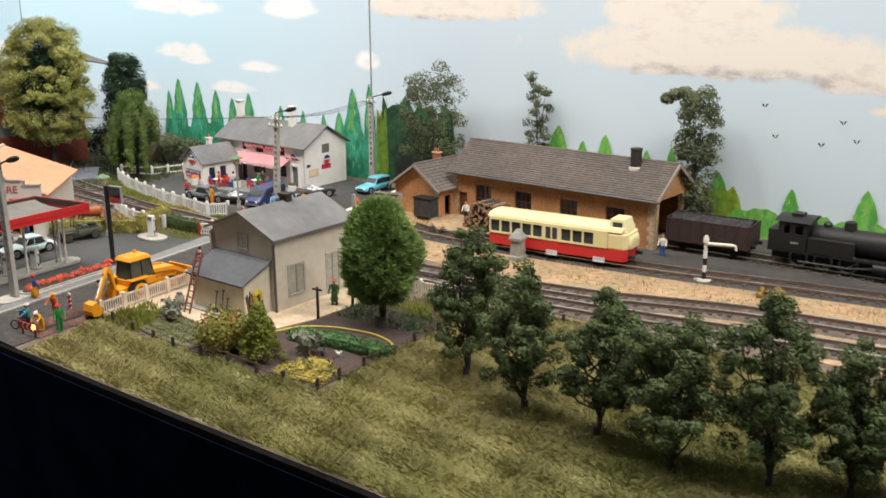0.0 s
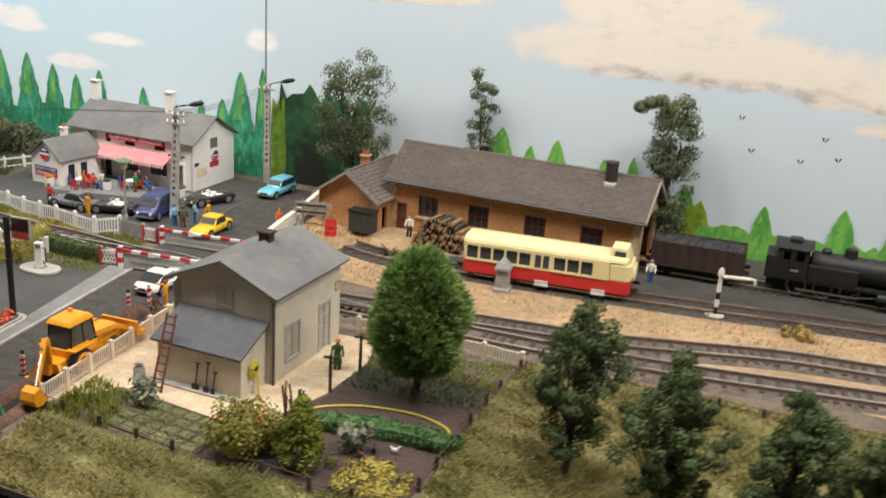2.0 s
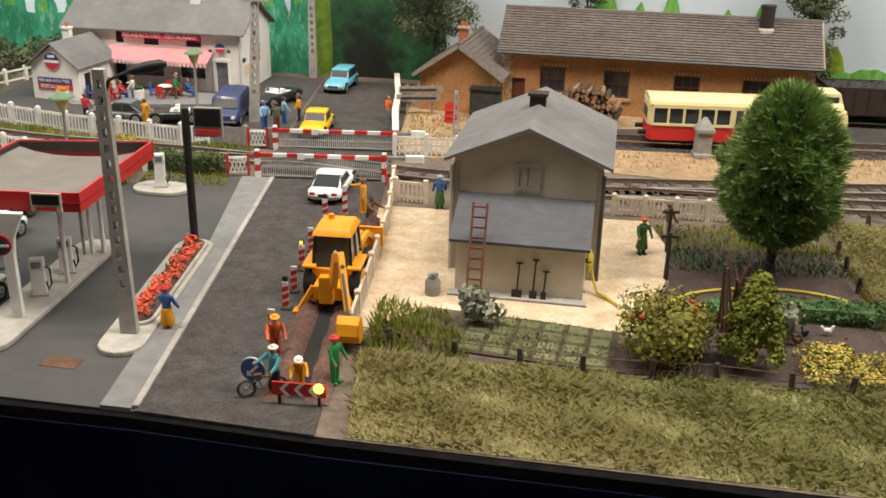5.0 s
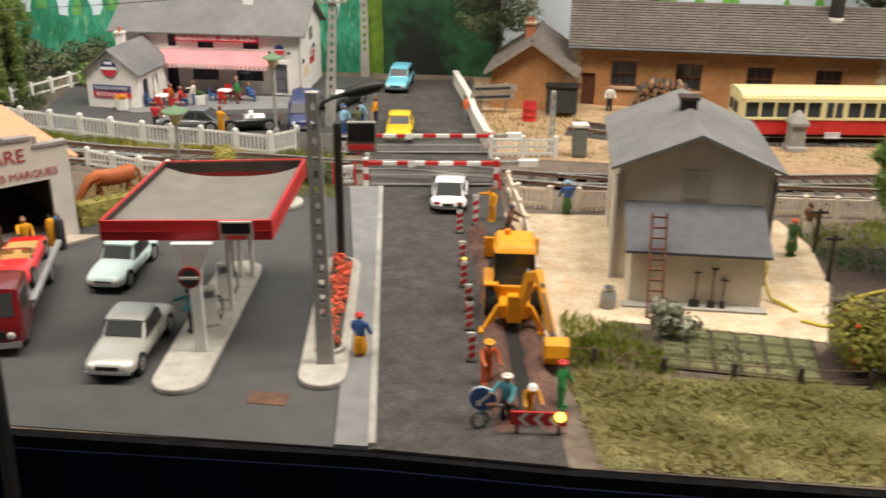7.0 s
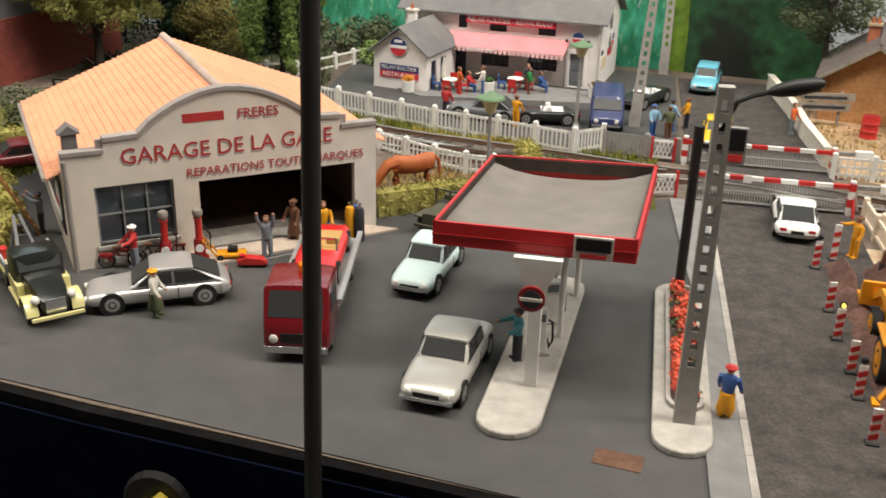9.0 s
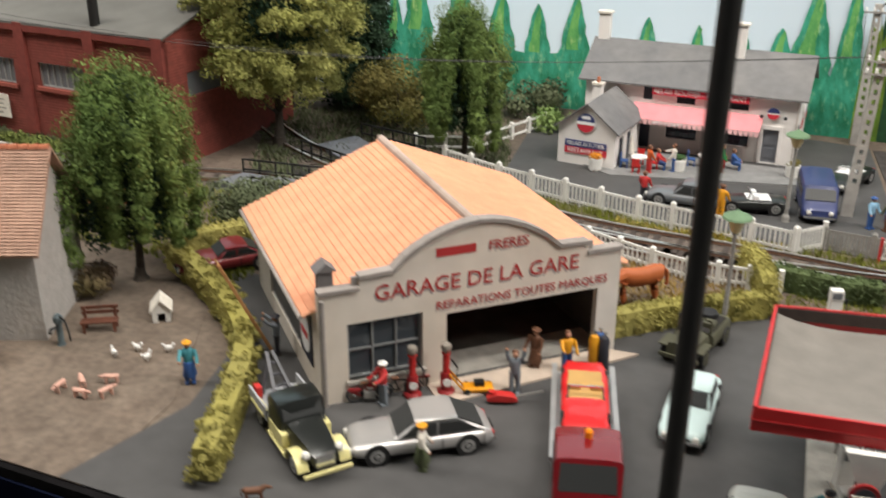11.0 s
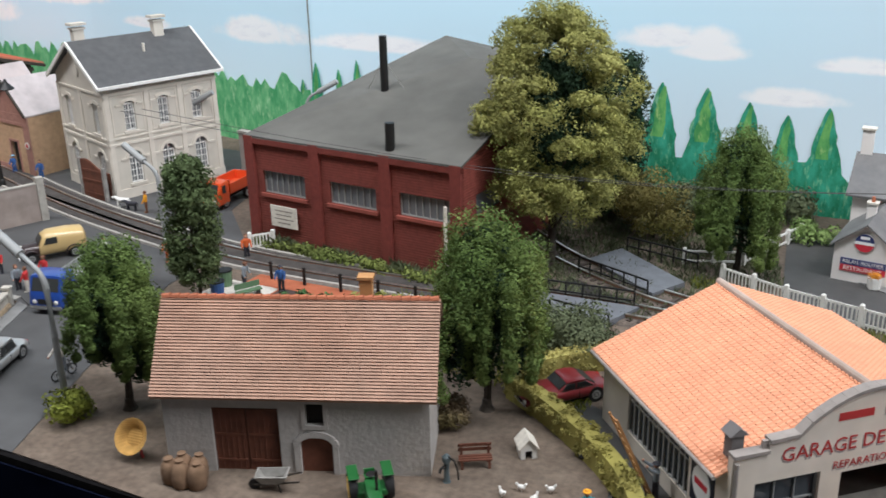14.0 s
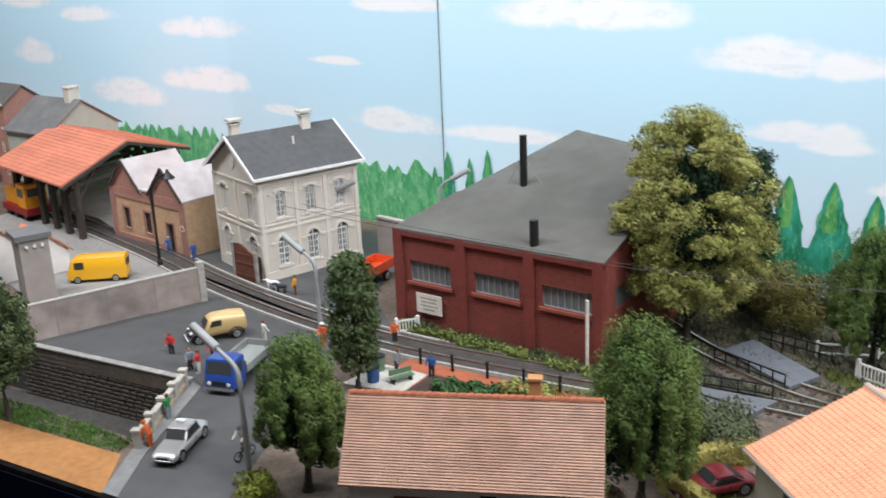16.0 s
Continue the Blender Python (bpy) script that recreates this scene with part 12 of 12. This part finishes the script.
for xa, mm in ((3.3, PINKZINC), (10.9, ZINC)):
    part("gable", B().prism([(xa - 3.0, ZE2), (xa + 3.0, ZE2), (xa, 8.9)], 0.0, 0.35), PINKBRICK, t)
    r = part("roof", gable_roof(B(), xa - 2.9, xa + 2.9, 0, D2, ZE2 + 0.1, 9.05, 0.14, 0.25, False), mm, t)
    part("bargeboard", B().bar((xa - 3.1, -0.28, ZE2 - 0.1), (xa, -0.28, 9.1), 0.2).bar((xa, -0.28, 9.1), (xa + 3.1, -0.28, ZE2 - 0.1), 0.2), DARKWOOD, r)
for x0 in (2.3, 6.4):
    window_unit(t, x0, x0 + 1.2, 1.5, 3.8, 0.1, DARKWOOD, WINDOW, 2, 2)
    part("window_surround", B().panel(x0 - 0.2, x0 + 1.4, 1.25, 4.05, [(x0, x0 + 1.2, 1.5, 3.8)], -0.09, 0), PINKBRICK, t)
part("door_frame", B().panel(10.3, 11.9, 0, 3.4, [(10.5, 11.7, 0, 3.2)], -0.09, 0), PINKBRICK, t)
# Near-black panel fills the doorway to paint the shade inside.
part("doorway_shade_panel", B().box(10.5, 11.7, 0.3, 0.34, 0, 3.2), DARK, t)
part("wall_plate", B().at(13.55, -0.16, 3.1, 0, 90).lathe([(0.34, 0), (0.34, 0.04)], 16), WHITE, t)
part("plate_mark", B().at(13.55, -0.205, 3.1, 0, 90).lathe([(0.2, 0), (0.2, 0.02)], 12), RED, t)
figure(-155.5, 87.1, 0, BLUE, BLUE, "painted railwayman figurine in blue in the doorway", SKYBLUE)
figure(-151.6, 86.4, 20, BLUE, BLUE, "painted railwayman figurine in blue by the brick corner")
# timber hall
t = thing("timber_hall", "open dark timber goods hall with orange tiled roof", "goods hall")
ROOFORANGE = M("hall_orange_tile", (0.58, 0.20, 0.12), 0.85, 0.12, 100, 0.2, 900, island=0.08)
E1, E2, R1, R2 = Vector((-168.2, 85.6, 6.6)), Vector((-186.5, 92.1, 6.6)), Vector((-168.5, 96.4, 9.5)), Vector((-186.8, 102.9, 9.5))
F1, F2 = R1 * 2 - E1, R2 * 2 - E2
F1.z = F2.z = 6.6
up = Vector((0, 0, 0.18))
for a, c, d, e in ((E1, R1, R2, E2), (R1, F1, F2, R2)):
    r = part("roof_slope", B().add([a, c, d, e, a + up, c + up, d + up, e + up], [(0, 1, 2, 3), (7, 6, 5, 4), (0, 4, 5, 1), (1, 5, 6, 2), (2, 6, 7, 3), (3, 7, 4, 0)]), ROOFORANGE, t)
    part("tile_course", tile_rows(B(), tuple(a + up), tuple(e + up), tuple(c + up), tuple(d + up), 16, 0.05), ROOFORANGE, r, kind="stuff")
for f in (0.03, 0.2, 0.37, 0.54, 0.72, 0.9):
    for g0, g1, s in ((E1, E2, 0.22), (F1, F2, 0.22)):
        p = g0.lerp(g1, f).lerp(R1.lerp(R2, f), s)
        part("post", B().bar((p.x, p.y, 0.06), (p.x, p.y, p.z), 0.6), DARKWOOD, t)
        q = g0.lerp(g1, f).lerp(R1.lerp(R2, f), 0.55)
        part("brace", B().bar((p.x, p.y, 4.2), (q.x, q.y, q.z - 0.3), 0.35), DARKWOOD, t)
    a, c = E1.lerp(E2, f).lerp(R1.lerp(R2, f), 0.15), F1.lerp(F2, f).lerp(R1.lerp(R2, f), 0.15)
    part("tie_beam", B().bar((a.x, a.y, 6.2), (c.x, c.y, 6.2), 0.4), DARKWOOD, t)
part("bargeboard", B().bar(E1 - Vector((0, 0, 0.2)), R1 - Vector((0, 0, 0.2)), 0.35).bar(R1 - Vector((0, 0, 0.2)), F1 - Vector((0, 0, 0.2)), 0.35), DARKWOOD, t)
# yellow shunter under the hall
t = thing("shunting_locomotive", "yellow diesel shunter with dark red frame under the hall", "locomotive", -183.5, 93.6, 0.2, -19)
part("frame", B().box(-3.5, 3.5, -1.5, 1.5, 0.6, 1.4), DARKRED, t)
part("hood", B().box(-3.3, 1.0, -1.1, 1.1, 1.4, 3.4), YELLOW, t, bevel=0.12)
cb = part("cab", B().box(1.0, 3.3, -1.4, 1.4, 1.4, 4.3), YELLOW, t, bevel=0.1)
part("window", B().box(1.4, 2.9, -1.45, -1.38, 2.8, 3.8), WINDOW, cb)
part("window", B().box(3.28, 3.34, -1.0, 1.0, 2.8, 3.8), WINDOW, cb)
for x in (-2.4, 0, 2.4):
    part("wheel", B().cyl((x, -1.35, 0.55), (x, 1.35, 0.55), 0.55, None, 16), BLACK, t)


def far_house(label, x, y, rz, w, d, ze, zr, wallm, roofm, trim, wins=2, floors=2):
    t = thing("far_house", label, "house", x, y, 0, rz)
    holes = [(w * (i + 0.5) / wins - 0.5, w * (i + 0.5) / wins + 0.5, 1.3 + f * 3.2, 3.0 + f * 3.2) for i in range(wins) for f in range(floors)]
    part("wall", B().panel(0, w, 0, ze, holes, 0, 0.3), wallm, t)
    for h in holes:
        window_unit(t, *h, 0.1, trim, WINDOW, 2, 3)
    part("wall", B().box(0, 0.3, 0.3, d, 0, ze), wallm, t)
    part("wall", B().box(w - 0.3, w, 0.3, d, 0, ze), wallm, t)
    part("wall", B().box(0.3, w - 0.3, d - 0.3, d, 0, ze), wallm, t)
    for xx in (0.0, w - 0.3):
        b = B()
        b.T = Matrix.Translation((xx + 0.3, 0, 0)) @ Matrix.Rotation(radians(90), 4, "Z")
        part("gable", b.prism([(0, ze), (d, ze), (d / 2, zr)], 0, 0.3), wallm, t)
    r = part("roof", gable_roof(B(), 0, w, 0, d, ze, zr, 0.18, 0.4, True), roofm, t)
    for s in (-0.42, w + 0.3):
        part("verge", B().box(s, s + 0.12, -0.4, -0.25, ze - 0.1, ze + 0.25), trim, r)
    return t


t = far_house("pale green grey house with dark slate roof by the backdrop", -195.1, 102.1, -10, 9.6, 10.5, 8.7, 12.2, M("pale_green_render", (0.40, 0.42, 0.36), 0.9, 0.06, 90), SLATE, OFFWHITE, 3)
chimney(t, 6.0, 6.8, 10.6, 3.0, 1.3, HOUSEWALL, 0)
chimney(t, 7.8, 5.0, 11.2, 2.6, 1.2, HOUSEWALL, 0)
far_house("long rose brick mill with grey roof by the backdrop", -231, 112.6, -13, 33, 6, 11.2, 13.4, PINKBRICK, FELT, OFFWHITE, 11)
far_house("ochre rendered house front at the edge of town", -214, 101.8, -12, 10.5, 6, 9.6, 11.6, TANWALL, SLATE, OFFWHITE, 3)
far_house("low white house with orange tiled roof in the street", -174.6, 74.3, -20, 9.5, 6.0, 2.9, 5.6, WHITEWALL, ROOFORANGE, DARKWOOD, 3, 1)
far_house("low white shed with faded orange roof beside the tower", -168.2, 77.6, -20, 5.5, 4.0, 2.4, 4.2, WHITEWALL, ROOFORANGE, DARKWOOD, 2, 1)


def street_lamp(x, y, h, rz, reach, mat, label, head=None, drop=0.6):
    t = thing("street_lamp", label, "street lamp", x, y, 0.05, rz, group="street lamps")
    part("base", B().lathe([(0.3, 0), (0.26, 0.6), (0.17, 0.75)], 10), mat, t)
    if head:
        pts = [(0, 0, 0.7), (0, 0, h * 0.72)] + [(reach * 0.75 * (1 - math.cos(a)), 0, h * 0.72 + h * 0.24 * math.sin(a)) for a in [math.pi / 2 * k / 7 for k in range(1, 8)]] + [(reach, 0, h * 0.965)]
        b = B().at(reach * 0.85, 0, h * 0.965, 0, 0, 180).lathe([(0.1, -0.5), (0.2, -0.2), (0.7, 0.35), (0.62, 0.45)], 14)
    else:
        z1, bend = h * 0.68, radians(62)
        pts = [(0, 0, 0.7), (0, 0, z1 * 0.6), (0, 0, z1)] + [(1.2 * (1 - math.cos(bend * k / 6)), 0, z1 + 1.2 * math.sin(bend * k / 6)) for k in range(1, 7)]
        run = (reach - pts[-1][0]) / math.sin(bend)
        e = (reach, 0, pts[-1][2] + run * math.cos(bend))
        k = max(0.0, 1 - 2.2 / run)
        k0 = tuple(pts[-1][q] + (e[q] - pts[-1][q]) * k for q in range(3))
        b = B().tube([k0, tuple((k0[q] + e[q]) / 2 for q in range(3)), e], 0.27, 10, 0.95)
        pts.append(k0)
    part("mast", B().tube(pts, 0.19, 8, 0.65), mat, t, smooth=True)
    part("lamp_head", b, head or mat, t, smooth=True)
    return t


LAMPGREY = M("lamp_post_grey", (0.32, 0.33, 0.33), 0.55, 0.08, 100)
street_lamp(-119.2, 52.5, 10.1, 170, 3.6, LAMPGREY, "tall curved grey street lamp by the road")
street_lamp(-127.5, 73.0, 8.6, 170, 3.2, LAMPGREY, "curved grey street lamp by the branch line")
street_lamp(-138.0, 90.7, 8.6, 15, 3.2, LAMPGREY, "curved grey street lamp beside the town house")
street_lamp(-129.5, 99.0, 8.4, 10, 3.2, LAMPGREY, "curved grey street lamp behind the workshop")
street_lamp(-153.5, 83.4, 9.9, 15, 2.4, BLACK, "black street lamp with a bell shade", BLACK)
t = thing("iron_gate", "brown timber gate leaf with arched top on the house side", "gate", -143.8, 83.3, 0.06, -13.5)
part("leaf", B().prism([(0, 0), (2.9, 0), (2.9, 2.7), (2.2, 3.0), (1.2, 3.5), (0.6, 3.6), (0, 3.5)], -0.08, 0.08), BROWNDOOR, t)
for x, zz in ((-0.16, 3.6), (3.06, 3.0)):
    part("gate_post", B().box(x - 0.15, x + 0.15, -0.15, 0.15, 0, zz), GREYFENCE, t)
for zz in (0.4, 1.6, 2.5):
    part("ledge", B().box(0.05, 2.85, -0.12, -0.08, zz, zz + 0.2), BROWNDOOR, t)
solo("street_kerb", B().slab([(-147.6, 81.9), (-129.3, 75.6), (-129.2, 75.95), (-147.4, 82.25)], 0.04, 0.2), KERB, "pale kerb line beside the branch rails", "kerb", kind="structure")
# people and animals of the town, all cast figures
figure(-135.6, 81.2, -60, AMBER, BROWN, "painted figurine in ochre walking behind two animals")
beast("model_goat", "painted model animal, white, led along the street", "model animal", -138.4, 81.6, 190, WHITE, 1.5, 1.2)
beast("model_goat", "painted model animal, dark, led along the street", "model animal", -137.2, 81.2, 190, DARKC, 1.3, 1.1)
figure(-137.1, 66.2, 20, REDC, DARKC, "painted figurine in dark red in the yard", BROWN)
figure(-133.6, 64.3, 60, GREYC, DARKC, "painted figurine in grey beside the blue lorry", None)
figure(-132.7, 64.2, -70, REDC, PALE, "painted figurine in red and white by the lorry")
figure(-133.0, 66.3, 0, REDC, BROWN, "painted figurine in red by the tan van", BROWN)
figure(-131.6, 71.0, 150, WHITE, PALE, "painted figurine in white beside the tan van")
figure(-126.8, 72.2, 20, ORANGE, ORANGE, "painted workman figurine in orange by the rails", WHITE)
figure(-124.4, 73.4, 100, AMBER, DARKC, "painted workman figurine in yellow by the rails", BROWN)
figure(-128.2, 53.9, -90, ORANGE, ORANGE, "painted figurine in orange leaning on the balustrade", ORANGE, lean=25)
figure(-129.7, 57.4, -90, GREEN, GREYC, "painted figurine in green at the balustrade")
figure(-121.5, 55.0, 0, PALE, GREYC, "painted cyclist figurine in pale grey", DARKC, z=0.5, arms=(60, 60), lean=15)
two_wheeler("bicycle", -121.5, 55.0, 80, "dark bicycle ridden along the street", BLACK, "bicycle")
figure(-121.6, 74.6, 40, ORANGE, DARKC, "painted figurine in orange near the workshop gate")

# weeds along the workshop wall
rng = random.Random(88)
wc = []
for i in range(90):
    f = rng.random()
    wc.append((-122.6 + 17.2 * f, 77.75 - 3.35 * f + rng.uniform(-0.7, 0.1), rng.uniform(0.15, 0.6)))
t = thing("weed_border", "ragged fresh green weeds along the workshop wall", "weeds", kind="stuff")
quad_part("weeds", leaves(wc, 0.5, 5200, 0.2, rng), leafmat("fresh_weed_leaves", (0.10, 0.14, 0.035), (0.20, 0.23, 0.06), 50), t, kind="stuff")
